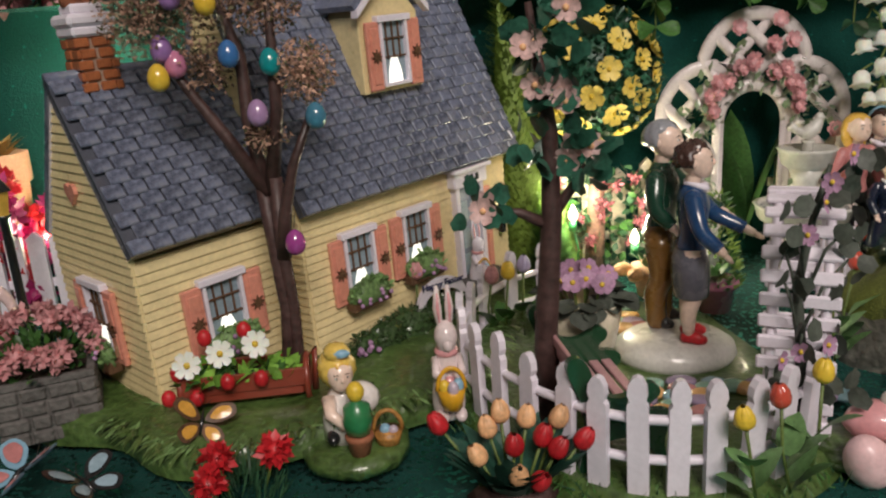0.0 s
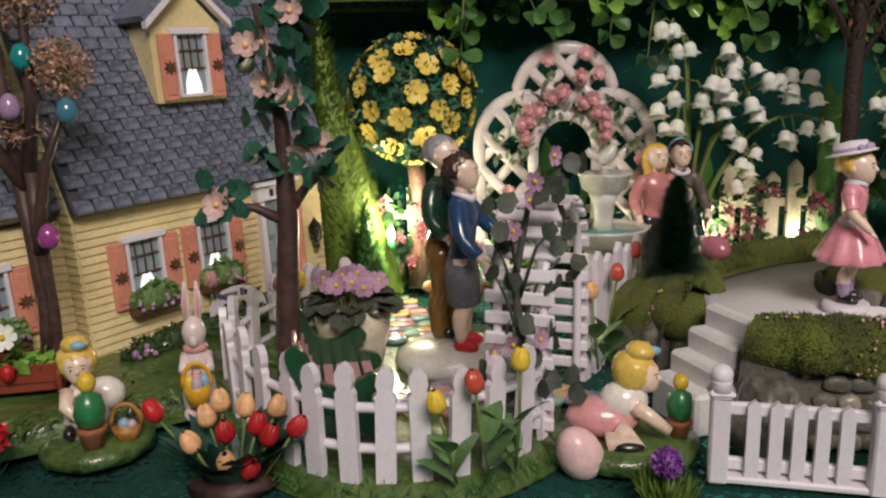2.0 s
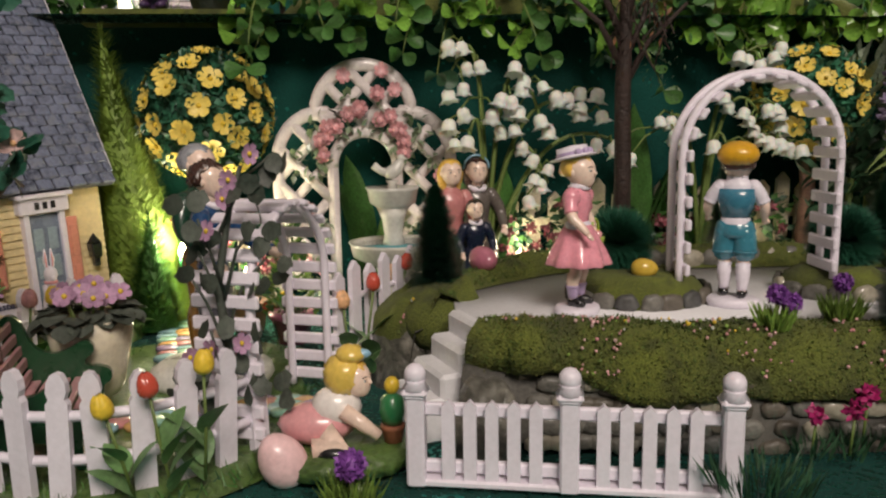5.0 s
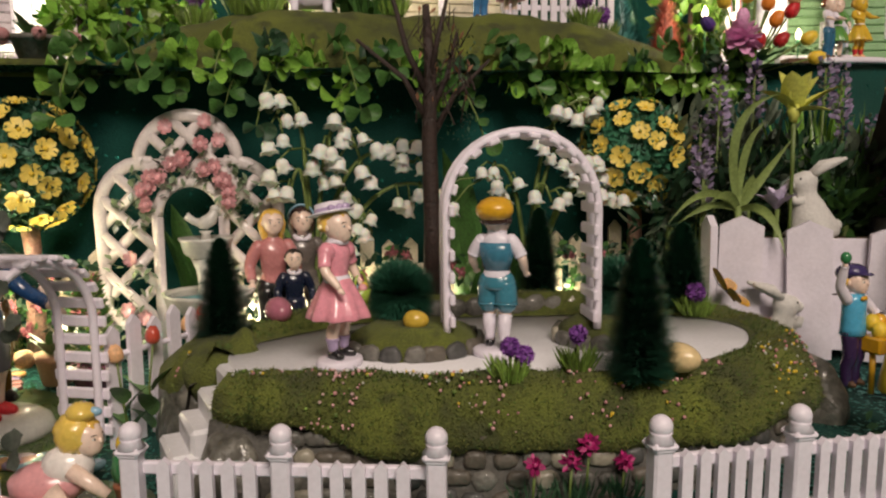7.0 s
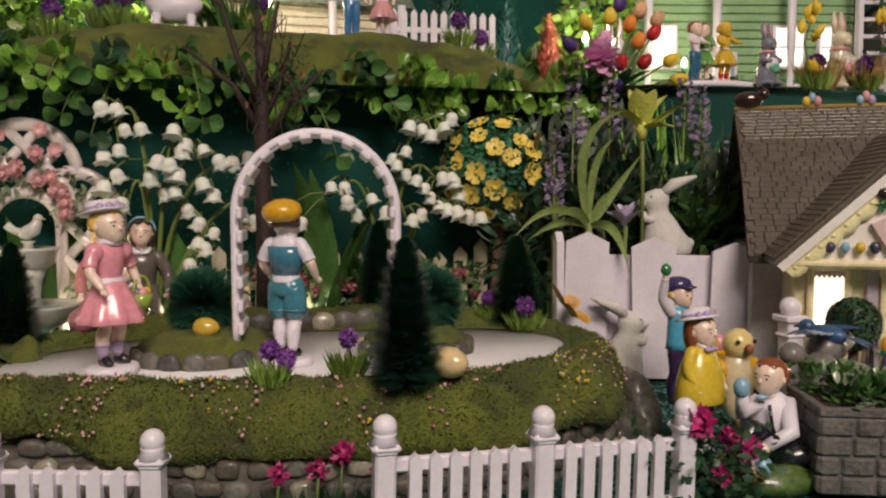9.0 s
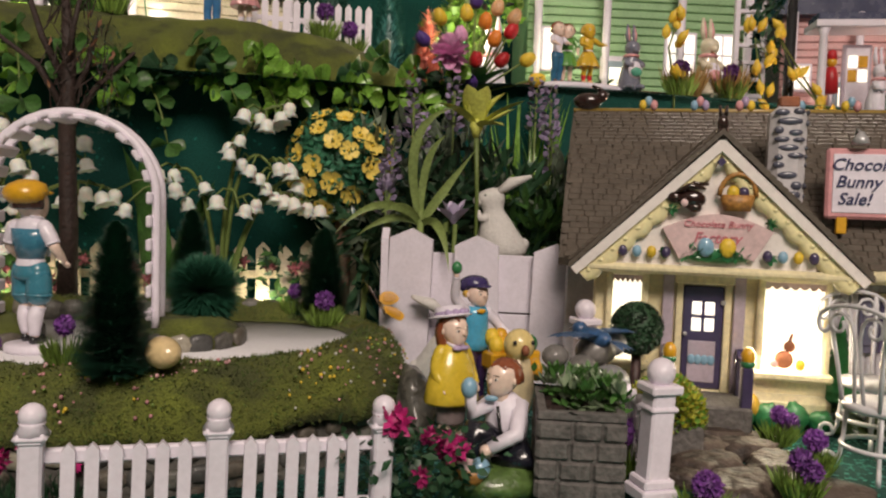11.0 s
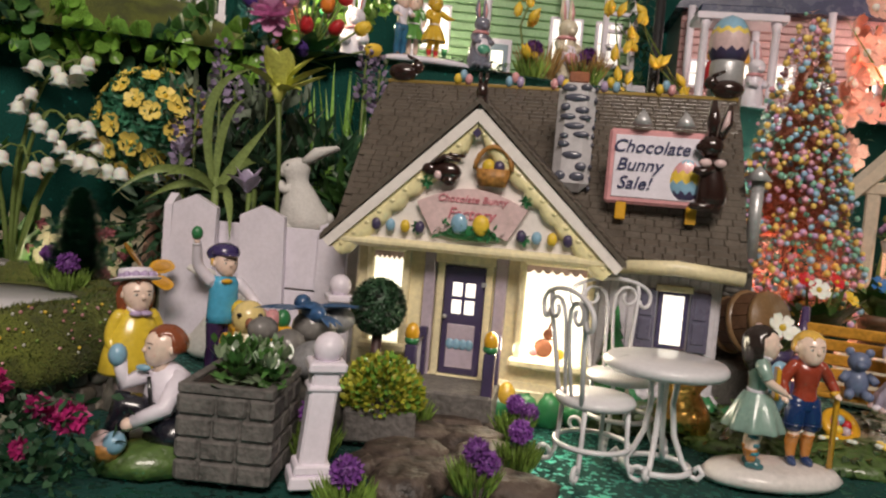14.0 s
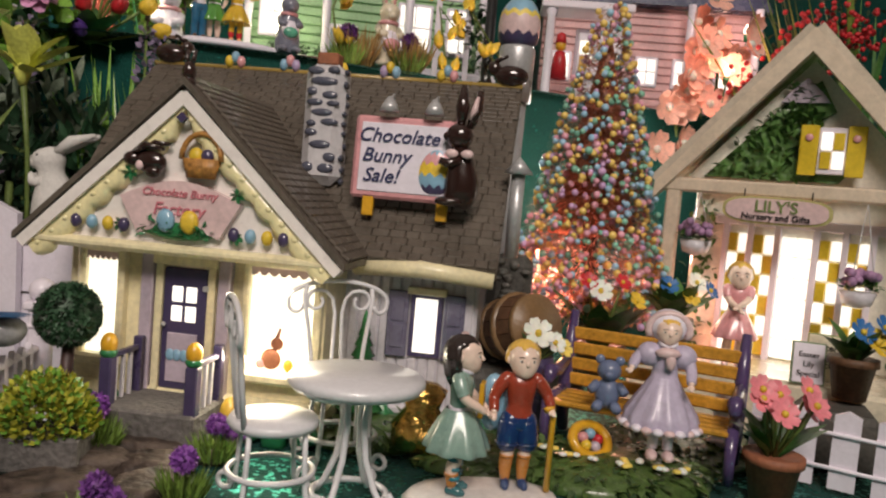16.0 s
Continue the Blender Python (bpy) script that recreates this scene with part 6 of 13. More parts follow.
# ---------------------------------------------------------------- garden in front of the cottage
def egg_tree():
    rnd = random.Random(11)
    root = thing("egg_tree", "dark brown bare tree hung with coloured eggs and dried sprigs", "toy tree", at(-0.067, 0.286, 0.008))
    mb = MB()
    for x0, y0, x1, y1 in ((-0.0018, -0.0012, -0.0042, 0.0), (0.0016, -0.001, 0.0012, -0.001), (0.0, 0.0018, -0.001, 0.003)):
        mb.tube([(x0 * 1.6, y0 * 1.6, 0), (x0, y0, 0.012), (0.001 + x0 * 0.8, y0 * 0.9, 0.034), (x1 * 0.6, y1, 0.06), (x1, y1, 0.086)], [0.0036, 0.0028, 0.0025, 0.0026, 0.0028], BARK, seg=9)
    limbs = [[(-0.002, 0, 0.08), (-0.015, -0.002, 0.103), (-0.027, -0.003, 0.122), (-0.036, -0.004, 0.138)],
             [(-0.003, 0, 0.082), (-0.007, 0.003, 0.108), (-0.007, 0.003, 0.13), (-0.012, 0.002, 0.148), (-0.02, 0.0, 0.172)],
             [(-0.001, 0, 0.08), (0.005, -0.002, 0.11), (0.006, -0.003, 0.135), (0.007, -0.003, 0.16)],
             [(0.001, -0.001, 0.055), (0.004, -0.004, 0.072), (0.009, -0.005, 0.09), (0.019, -0.005, 0.112)]]
    for L in limbs:
        n = len(L)
        mb.tube(L, [0.0031 * (1 - 0.6 * k / (n - 1)) for k in range(n)], BARK, seg=8)
    part("trunk", mb, root, "dark brown resin trunk and limbs")
    DRY = mat("dried_sprig", (0.48, 0.29, 0.21), rough=0.9, var=0.35, scale=200, rand=0.5)
    DRYG = mat("dried_green_sprig", (0.12, 0.11, 0.05), rough=0.9, var=0.35, scale=200, rand=0.5)
    for c, r, n in (((-0.038, 0, 0.146), 0.017, 1700), ((-0.02, 0.004, 0.156), 0.017, 1500), ((0.004, 0, 0.15), 0.014, 1500), ((0.016, 0, 0.124), 0.012, 1200), ((0.0, 0, 0.102), 0.009, 260), ((-0.02, 0.0, 0.128), 0.012, 420), ((-0.008, 0.0, 0.168), 0.013, 420), ((-0.05, 0.002, 0.163), 0.013, 420)):
        mb = MB()
        for k in range(n):
            d = Vector((rnd.gauss(0, 1), rnd.gauss(0, 1), rnd.gauss(0, 1))).normalized()
            p = Vector(c) + d * r * rnd.random() ** 0.45
            mb.leaf(aim(p, Vector((rnd.gauss(0, 1), rnd.gauss(0, 1), rnd.gauss(0, 1))), rnd.random() * 6), rnd.uniform(0.0011, 0.0026), rnd.uniform(0.0008, 0.0015), DRY if rnd.random() < 0.72 else DRYG, n=1)
        for k in range(26):
            d = Vector((rnd.gauss(0, 1), rnd.gauss(0, 1), rnd.gauss(0, 0.8))).normalized()
            mb.tube([Vector(c) - d * r * 0.4, Vector(c) + d * r * 0.9], 0.00022, DRY, seg=3, cap=False)
        part("sprig", mb, root, "brownish dried sprigs")
    return root


egg_tree()
EGGC = {"violet": (0.3, 0.16, 0.4), "yellow": (0.75, 0.5, 0.05), "blue": (0.05, 0.16, 0.4), "teal": (0.01, 0.26, 0.28), "lilac": (0.4, 0.25, 0.45), "magenta": (0.35, 0.06, 0.28), "pink": (0.55, 0.2, 0.33), "steel": (0.06, 0.2, 0.3)}
for nm, dx, dy, z in (("violet", -0.032, -0.006, 0.1375), ("yellow", -0.033, -0.01, 0.128), ("pink", -0.028, -0.005, 0.132), ("blue", -0.009, -0.005, 0.1345), ("teal", 0.0055, -0.006, 0.131), ("lilac", -0.001, -0.006, 0.1135), ("steel", 0.02, -0.008, 0.1115), ("magenta", 0.0075, -0.008, 0.0655), ("yellow", -0.014, -0.008, 0.1525), ("violet", -0.026, -0.008, 0.155)):
    e = egg("hanging_egg", nm + " pearly egg hanging from the bare tree", at(-0.067 + dx, 0.286 + dy, z), 0.0038, glaze("egg_" + nm, EGGC[nm], rough=0.2, coat=0.6), "egg", "hanging eggs")
    part("thread", MB().tube([(0, 0, 0.0105), (0.0, 0.004, 0.0145)], 0.0002, BLACK, seg=4), e)


def lamp_post(m):
    root = thing("street_lamp", "black toy street lamp with a glowing yellow lantern", "lamp post", m)
    part("pole", MB().lathe([(0.007, 0), (0.007, 0.003), (0.0035, 0.006), (0.003, 0.02), (0.0022, 0.022), (0.0022, 0.066), (0.004, 0.068)], BLACK, seg=12), root)
    part("lantern", MB().lathe([(0.003, 0), (0.005, 0.012)], glaze("amber_lamp", (0.7, 0.45, 0.08)), T((0, 0, 0.068)), 6, False), root, "amber lantern glass")
    part("hood", MB().lathe([(0.0065, 0), (0.004, 0.004), (0.0, 0.008)], BLACK, T((0, 0, 0.08)), 6, False), root)


lamp_post(at(-0.222, 0.372))


def stone_planter(m, w, d, h, label, rows=4, cols=4):
    """A box planter of coarse grey blocks: each block a piece of its own."""
    root = thing("stone_planter", label, "planter", m)
    part("body", MB().box((0, 0, h * 0.46), (w - 0.0016, d - 0.0016, h * 0.92), PLANTER, bevel=0.0004), root)
    part("rim", MB().box((0, -d / 2 + 0.0015, h * 0.95), (w, 0.003, h * 0.1), PLANTER).box((0, d / 2 - 0.0015, h * 0.95), (w, 0.003, h * 0.1), PLANTER).box((-w / 2 + 0.0015, 0, h * 0.95), (0.003, d - 0.006, h * 0.1), PLANTER).box((w / 2 - 0.0015, 0, h * 0.95), (0.003, d - 0.006, h * 0.1), PLANTER), root, "grey rim")
    part("soil", MB().box((0, 0, h * 0.93), (w - 0.006, d - 0.006, 0.002), BARK_DARK), root)
    rnd = random.Random(int(w * 1e5))
    bh = h * 0.9 / rows
    for ang, ln, off in ((0, w, d), (90, d, w), (180, w, d), (270, d, w)):
        for r in range(rows):
            x = -ln / 2
            k = 0
            cuts = [0.0]
            while cuts[-1] < 1:
                cuts.append(min(1.0, cuts[-1] + rnd.uniform(0.75, 1.25) / cols))
            if 1 - cuts[-2] < 0.12:
                cuts.pop(-2)
            for a, b in zip(cuts, cuts[1:]):
                c = ((a + b) / 2 - 0.5) * ln
                M = Matrix.Rotation(radians(ang), 4, "Z") @ T((c, -off / 2 + 0.001, (r + 0.5) * bh))
                part("block", MB().box((0, 0, 0), ((b - a) * ln - 0.0007, 0.0028, bh - 0.0007), PLANTER, M, bevel=0.0007), root)
    return root


stone_planter(at(-0.165, 0.283, 0, 23), 0.036, 0.036, 0.026, "grey block planter filled with pink flowers")
rnd = random.Random(21)
fl = thing("pink_flowers", "bunch of small pink blossoms growing from the grey planter", "flowers", at(-0.165, 0.283, 0.024))
mb = MB()
for k in range(260):
    d = Vector((rnd.gauss(0, 1), rnd.gauss(0, 1), abs(rnd.gauss(0, 1)))).normalized()
    p = Vector((d.x * 0.02, d.y * 0.02, d.z * 0.018 + 0.001)) * rnd.uniform(0.3, 1)
    mb.leaf(aim(p, d + Vector((rnd.uniform(-0.6, 0.6), rnd.uniform(-0.6, 0.6), 0.2)), rnd.random() * 6), 0.005, 0.0028, LEAF, n=2)
part("foliage", mb, fl, "green leaves")
for k in range(26):
    d = Vector((rnd.gauss(0, 1), rnd.gauss(0, 1), abs(rnd.gauss(0, 0.8)) + 0.2)).normalized()
    mb = MB()
    pompon(mb, Vector((d.x * 0.02, d.y * 0.02, d.z * 0.02 + 0.003)), 0.0034, 26, PETAL_P, rnd, 0.0036)
    tagged(part("blossom", mb, fl), kind="stuff")


def flower_cart(m):
    rnd = random.Random(4)
    RED = glaze("barn_red", (0.25, 0.045, 0.025), rough=0.4)
    root = thing("flower_cart", "small red-brown wooden cart overflowing with daisies and strawberries", "cart", m)
    part("bed", MB().box((0, 0, 0.008), (0.044, 0.016, 0.006), RED).box((0, -0.008, 0.0125), (0.046, 0.0018, 0.007), RED).box((0, 0.008, 0.0125), (0.046, 0.0018, 0.007), RED).box((0.0, 0, 0.0105), (0.04, 0.013, 0.004), BARK_DARK), root, "red-brown cart bed")
    for s in (-1, 1):
        mb = MB()
        wx = 0.0235 if s > 0 else -0.0235
        mb.tube([(wx, 0.0085 * math.cos(a), 0.009 + 0.0085 * math.sin(a)) for a in [2 * math.pi * k / 20 for k in range(21)]], 0.0013, RED, seg=6, cap=False)
        for k in range(6):
            mb.tube([(wx, 0, 0.009), (wx, 0.008 * math.cos(k * 1.047), 0.009 + 0.008 * math.sin(k * 1.047))], 0.0005, RED, seg=5)
        part("wheel", mb, root, "spoked red-brown wheel")
    part("handle", MB().tube([(0.02, 0, 0.012), (0.027, 0, 0.02), (0.026, 0, 0.003)], 0.0014, RED), root)
    for k in range(5):
        mb = MB()
        for q in range(24):
            mb.leaf(aim((rnd.uniform(-0.024, 0.018), rnd.uniform(-0.01, 0.008), 0.013), (rnd.uniform(-1, 1), rnd.uniform(-1, 0.6), rnd.uniform(0.2, 1)), rnd.random() * 3), rnd.uniform(0.005, 0.009), rnd.uniform(0.003, 0.005), LEAF_BOX if q % 3 else LEAF, n=3)
        part("foliage", mb, root, "green leaves")
    for x, y, z in ((-0.019, -0.011, 0.023), (-0.007, -0.009, 0.0255), (0.006, -0.008, 0.0275)):
        mb = MB()
        rosette(mb, Vector((x, y, z)), Vector((0.1, -1, 0.35)), 0.0054, PETAL_W, PETAL_Y, 7, 0.2)
        part("daisy", mb, root, "white daisy with a yellow eye")
    for k, (x, y, z) in enumerate(((-0.027, -0.012, 0.011), (-0.017, -0.012, 0.01), (-0.005, -0.013, 0.0155), (0.007, -0.011, 0.0145), (0.002, -0.004, 0.032), (-0.013, -0.003, 0.03), (-0.024, -0.006, 0.018))):
        mb = MB().ball((x, y, z), (0.0028, 0.0026, 0.0034), PETAL_R, seg=10, rings=7)
        for q in range(5):
            mb.leaf(aim((x, y, z + 0.003), (math.cos(q * 1.26), math.sin(q * 1.26), 0.1)), 0.0022, 0.001, LEAF, n=1)
        part("strawberry", mb, root, "red strawberry")


flower_cart(at(-0.0842, 0.276, 0.007, 8))


def butterfly(m, wing, edge, label):
    root = thing("butterfly", label, "butterfly", m, group="paper butterflies")
    part("body", MB().tube([(0, -0.006, 0), (0, 0, 0.001), (0, 0.007, 0)], [0.0006, 0.0011, 0.0004], BLACK, seg=6).tube([(0, 0.007, 0), (0.003, 0.012, 0.002)], 0.0002, BLACK, seg=4).tube([(0, 0.007, 0), (-0.003, 0.012, 0.002)], 0.0002, BLACK, seg=4), root)
    for sx in (-1, 1):
        M = Matrix.Rotation(sx * -0.35, 4, "Y")
        for poly, nm in (([(0, 0.001), (0.006, 0.01), (0.015, 0.011), (0.017, 0.005), (0.008, 0.0)], "fore_wing"), ([(0, 0.0), (0.009, -0.001), (0.013, -0.007), (0.007, -0.012), (0.001, -0.006)], "hind_wing")):
            for _ in range(2):
                poly = [(p[0] * (1 - f) + q[0] * f, p[1] * (1 - f) + q[1] * f) for p, q in zip(poly, poly[1:] + poly[:1]) for f in (0.22, 0.78)]
            mb = MB().add([(sx * x, y, z) for z in (0, 0.0004) for x, y in poly], [tuple(range(len(poly))), tuple(range(2 * len(poly) - 1, len(poly) - 1, -1))], edge, False, M)
            cx, cy = sum(x for x, _ in poly) / len(poly), sum(y for _, y in poly) / len(poly)
            ip = [(cx + (x - cx) * 0.68, cy + (y - cy) * 0.68) for x, y in poly]
            mb.add([(sx * x, y, 0.0009) for x, y in ip] + [(sx * cx, cy, 0.0012)], [(i, (i + 1) % len(ip), len(ip)) for i in range(len(ip))], wing, False, M)
            part(nm, mb, root)


butterfly(at(-0.094, 0.248, 0.014, 20, 55, 20, 0.72), glaze("amber_wing", (0.7, 0.36, 0.06)), BROWNWOOD, "orange and black butterfly beside the flower cart")
butterfly(at(-0.125, 0.222, 0.008, 60, 20, 10, 0.8), glaze("blue_wing", (0.3, 0.42, 0.5)), BLACK, "pale blue and black butterfly near the planter")
butterfly(at(-0.152, 0.232, 0.007, -30, 20, -10), glaze("pink_wing", (0.55, 0.22, 0.22)), SKYBLUE, "pink and blue butterfly near the planter")

# red carnations in a dark grassy clump, and loose greenery at the display's edge
rnd = random.Random(31)
for cx, cy, heads in ((-0.075, 0.222, ((-0.006, 0.0, 0.0145), (0.012, 0.003, 0.015), (-0.008, -0.006, 0.009))), (0.27, 0.178, ())):
    root = thing("carnation_clump", "fine dark grass clump" + (" with two red carnations" if heads else ""), "plant", at(cx, cy, 0))
    mb = MB()
    tuft(mb, (0, 0, 0), 0.014, 0.011, 150, LEAF_DARK, rnd, 0.0008)
    part("grass", mb, root)
    for h_ in heads:
        part("stem", MB().tube([(h_[0] * 0.6, h_[1], 0), h_], 0.0006, STEM, seg=5), root)
        mb = MB()
        pompon(mb, h_, 0.0042, 60, PETAL_R, rnd, 0.0042)
        tagged(part("carnation", mb, root, "red carnation"), kind="stuff")


def cactus(mb, p, s=1.0):
    M = T(p) @ Matrix.Scale(s, 4)
    mb.lathe([(0.0035, 0), (0.005, 0.007), (0.0054, 0.0075), (0.0054, 0.009), (0.0, 0.009)], TERRA, M, 14)
    mb.lathe([(0.0, 0.008), (0.0045, 0.01), (0.0058, 0.015), (0.0048, 0.021), (0.0, 0.024)], MINT, M, 12, wob=0.06)
    mb.ball((0, 0, 0.0265), (0.0034, 0.0034, 0.004), PETAL_Y, M)


def garden_girl(m, label, kneel):
    """A girl figurine on a green mound beside a potted cactus: one plain mesh."""
    mb = MB()
    DRESS = colour("cream_dress", (0.86, 0.8, 0.77))
    mb.lathe([(0.0, -0.002), (0.021, -0.002), (0.021, 0.002), (0.017, 0.004), (0.0, 0.004)], GRASS, Matrix.Diagonal((1.35 if kneel else 1.0, 1, 1, 1)), 24, wob=0.03)
    if kneel:
        mb.ball((-0.006, 0, 0.0105), (0.0135, 0.0085, 0.0075), PINK, wob=0.05).ball((0.001, 0, 0.0165), (0.009, 0.0068, 0.0075), DRESS)
        mb.tube([(-0.002, -0.007, 0.01), (0.004, -0.009, 0.006), (-0.006, -0.01, 0.005)], 0.0042, SKIN).ball((0.001, -0.012, 0.0045), (0.006, 0.003, 0.0024), BLACK)
        mb.tube([(0.004, -0.005, 0.017), (0.011, -0.006, 0.012), (0.016, -0.006, 0.008)], [0.003, 0.0026, 0.002], SKIN)
        head = Vector((0.0075, 0.0, 0.0265))
    else:
        mb.lathe([(0.0, 0.004), (0.009, 0.004), (0.0085, 0.014), (0.0055, 0.022), (0.003, 0.026), (0, 0.027)], DRESS, T((-0.004, 0.004, 0)), 16, wob=0.05)
        mb.ball((0.003, 0.006, 0.018), (0.008, 0.006, 0.007), DRESS).ball((-0.0085, -0.003, 0.007), (0.0028, 0.005, 0.003), BLACK)
        mb.tube([(-0.009, 0, 0.022), (-0.0085, -0.006, 0.018), (-0.003, -0.009, 0.014)], [0.003, 0.0026, 0.002], SKIN)
        head = Vector((-0.004, -0.001, 0.0325))
    modelled_head(mb, T(head + Vector((0, 0.0005, -0.0058))) @ Matrix.Rotation(radians(70 if kneel else 12), 4, "Z") @ Matrix.Scale(0.074, 4), HAIR["blonde"], SKIN)
    turn = Matrix.Rotation(radians(70 if kneel else 12), 4, "Z")
    curls = colour("straw_yellow", (0.8, 0.56, 0.12))
    mb.ball(head + turn @ Vector((0, 0.0036, 0.0012)), (0.0074, 0.0072, 0.0076), curls, seg=22, rings=14, wob=0.07, seed=3)
    mb.ball(head + turn @ Vector((0, 0.0012, 0.0086)), (0.0052, 0.0048, 0.0036), curls, seg=16, rings=10, wob=0.08, seed=4)
    mb.ball(head + turn @ Vector((0.001, -0.0026, 0.0088)), (0.0034, 0.0018, 0.0018), SKYBLUE)
    cactus(mb, (0.0205, -0.001, 0.003) if kneel else (0.0015, -0.012, 0.003), 0.8 if kneel else 1.0)
    if not kneel:
        WK = MATS["wicker"]
        mb.lathe([(0.0042, 0.003), (0.0058, 0.009)], WK, T((0.0125, -0.006, 0)), 12)
        mb.tube([(0.0125 + 0.0056 * math.cos(a), -0.006, 0.009 + 0.0085 * math.sin(a)) for a in [math.pi * k / 10 for k in range(11)]], 0.0009, WK)
        mb.ball((0.0115, -0.006, 0.0095), 0.0023, SKYBLUE).ball((0.0145, -0.007, 0.0093), 0.002, LILAC)
    return thing("garden_girl", label, "figurine", m, mb, "figurines")


garden_girl(at(-0.0405, 0.2535, -0.002, 8, s=0.93), "girl figurine in straw hat by a potted cactus, on green mound", False)
garden_girl(at(0.1465, 0.2345, -0.003, -8, s=0.98), "kneeling girl figurine in pink skirt beside a potted cactus", True)


def rabbit_figure(name, label, m, h, body, basket=True, group="rabbits", bowl=None):
    mb = MB()
    S = Matrix.Scale(h, 4)
    loft(mb, [(0.0, 0.13, 0.12, 0), (0.08, 0.165, 0.15, 0), (0.2, 0.165, 0.15, 0), (0.33, 0.138, 0.125, -0.01), (0.45, 0.115, 0.105, -0.02), (0.525, 0.085, 0.085, -0.03), (0.58, 0.1, 0.102, -0.04), (0.64, 0.116, 0.118, -0.045), (0.71, 0.09, 0.094, -0.04), (0.752, 0.02, 0.02, -0.03)], body, S)
    mb.ball((0, -0.14, 0.59), (0.05, 0.05, 0.045), body, S)
    for s in (-1, 1):
        mb.tube([(s * 0.045, -0.01, 0.7), (s * 0.06, 0.01, 0.84), (s * 0.055, 0.03, 1.0)], [0.03, 0.045, 0.016], body, S)
        mb.tube([(s * 0.05, -0.03, 0.74), (s * 0.06, -0.02, 0.84), (s * 0.055, 0.0, 0.95)], [0.012, 0.022, 0.008], PINK, S)
        mb.tube([(s * 0.11, -0.02, 0.46), (s * 0.13, -0.13, 0.38), (s * 0.05, -0.17, 0.36)], [0.05, 0.045, 0.04], body, S)
        mb.ball((s * 0.09, -0.12, 0.05), (0.07, 0.13, 0.05), body, S)
    mb.tube([(0.1 * math.cos(a), 0.1 * math.sin(a) - 0.02, 0.52) for a in [k * 0.55 for k in range(12)]], 0.025, PINK, S, seg=6)
    if bowl:
        mb.ball((0, -0.14, 0.3), (0.12, 0.06, 0.13), WHITE, S).ball((0, -0.17, 0.27), (0.1, 0.05, 0.075), bowl, S)
    elif basket:
        mb.lathe([(0.1, 0.14), (0.14, 0.28)], MATS["golden_yellow_paint"], S @ T((0, -0.2, 0)), 14)
        for k in range(4):
            mb.ball((0.07 * math.cos(k * 1.6), -0.2 + 0.07 * math.sin(k * 1.6), 0.3), 0.06, (SKYBLUE, PINK, PETAL_Y, LILAC)[k], S, seg=8, rings=6)
        mb.tube([(0.14 * math.cos(a), -0.2, 0.28 + 0.16 * math.sin(a)) for a in [math.pi * k / 10 for k in range(11)]], 0.02, GOLDEN, S, seg=6)
    return thing(name, label, "rabbit figurine", m, mb, group)


rabbit_figure("rabbit_figurine", "pink and white rabbit figurine holding a basket of eggs", at(-0.006, 0.266, 0.002, 10) @ Matrix.Diagonal((0.72, 0.72, 1, 1)), 0.052, glaze("rabbit_white", (0.78, 0.66, 0.66)))

rabbit_figure("rabbit_figurine", "small white rabbit figurine with basket on the cottage doorstep", at(0.0105, 0.378, 0.0158, 35) @ Matrix.Diagonal((0.78, 0.78, 1, 1)), 0.034, WHITE)

# arched greeting sign with tulips
root = thing("greeting_sign", "white arched garden sign with a spring greeting", "sign", at(-0.008, 0.351, 0.006, 40))
mb = MB()
arc = [(0.015 * math.cos(a), 0.012 + 0.012 * math.sin(a)) for a in [math.pi * k / 16 for k in range(17)]] + [(-0.011 * math.cos(a), 0.012 + 0.006 * math.sin(a)) for a in [math.pi * k / 16 for k in range(17)]]
mb.prism(arc, -0.001, 0.001, WHITE)
part("board", mb, root, "white arched board")
text("lettering", "Happy Easter", 0.0047, MATS["navy_letter"], T((0, -0.0014, 0.021)) @ Matrix.Rotation(radians(90), 4, "X"), root, "dark painted letters")
for s in (-1, 1):
    part("post", MB().tube([(s * 0.013, 0, -0.002), (s * 0.013, 0, 0.013)], 0.0011, WHITE, seg=8), root)
for x, y, petal in ((-0.021, 0.351, PETAL_P), (0.014, 0.338, PETAL_P), (0.022, 0.343, PETAL_Y), (0.03, 0.352, glaze("lilac_tulip", (0.45, 0.4, 0.6)))):
    rt = thing("tulip", "pink-toned tulip growing by the arched sign", "tulip", at(x, y, 0.006), group="sign tulips")
    a, b = MB(), MB()
    tulip(a, b, (0, 0, 0), (0.05, -0.05, 1), 0.024, 0.0036, petal, rnd)
    part("stem", a, rt), part("flower", b, rt)

# curved picket fence
root = thing("curved_fence", "white wooden picket fence curving round a toy garden", "fence", I4)
path = [(0.043, 0.372), (0.026, 0.36), (0.012, 0.34), (0.004, 0.322), (0.0, 0.303), (0.0, 0.286), (0.006, 0.272), (0.013, 0.257), (0.022, 0.243), (0.0325, 0.231), (0.042, 0.222), (0.0535, 0.216), (0.065, 0.2135), (0.0765, 0.2135), (0.0885, 0.216), (0.1, 0.2215), (0.111, 0.229), (0.121, 0.239)]
for k, (x, y) in enumerate(path):
    a, b = path[max(0, k - 1)], path[min(len(path) - 1, k + 1)]
    ang = math.degrees(math.atan2(b[1] - a[1], b[0] - a[0]))
    M = pose(x, y, 0, rnd.uniform(-3, 3), rnd.uniform(-2.5, 2.5), ang)
    part("picket", picket(MB(), 0, 0.0066, 0.0028, 0.0375 * rnd.uniform(0.97, 1.03), WHITE, M, z0=-0.005), root)
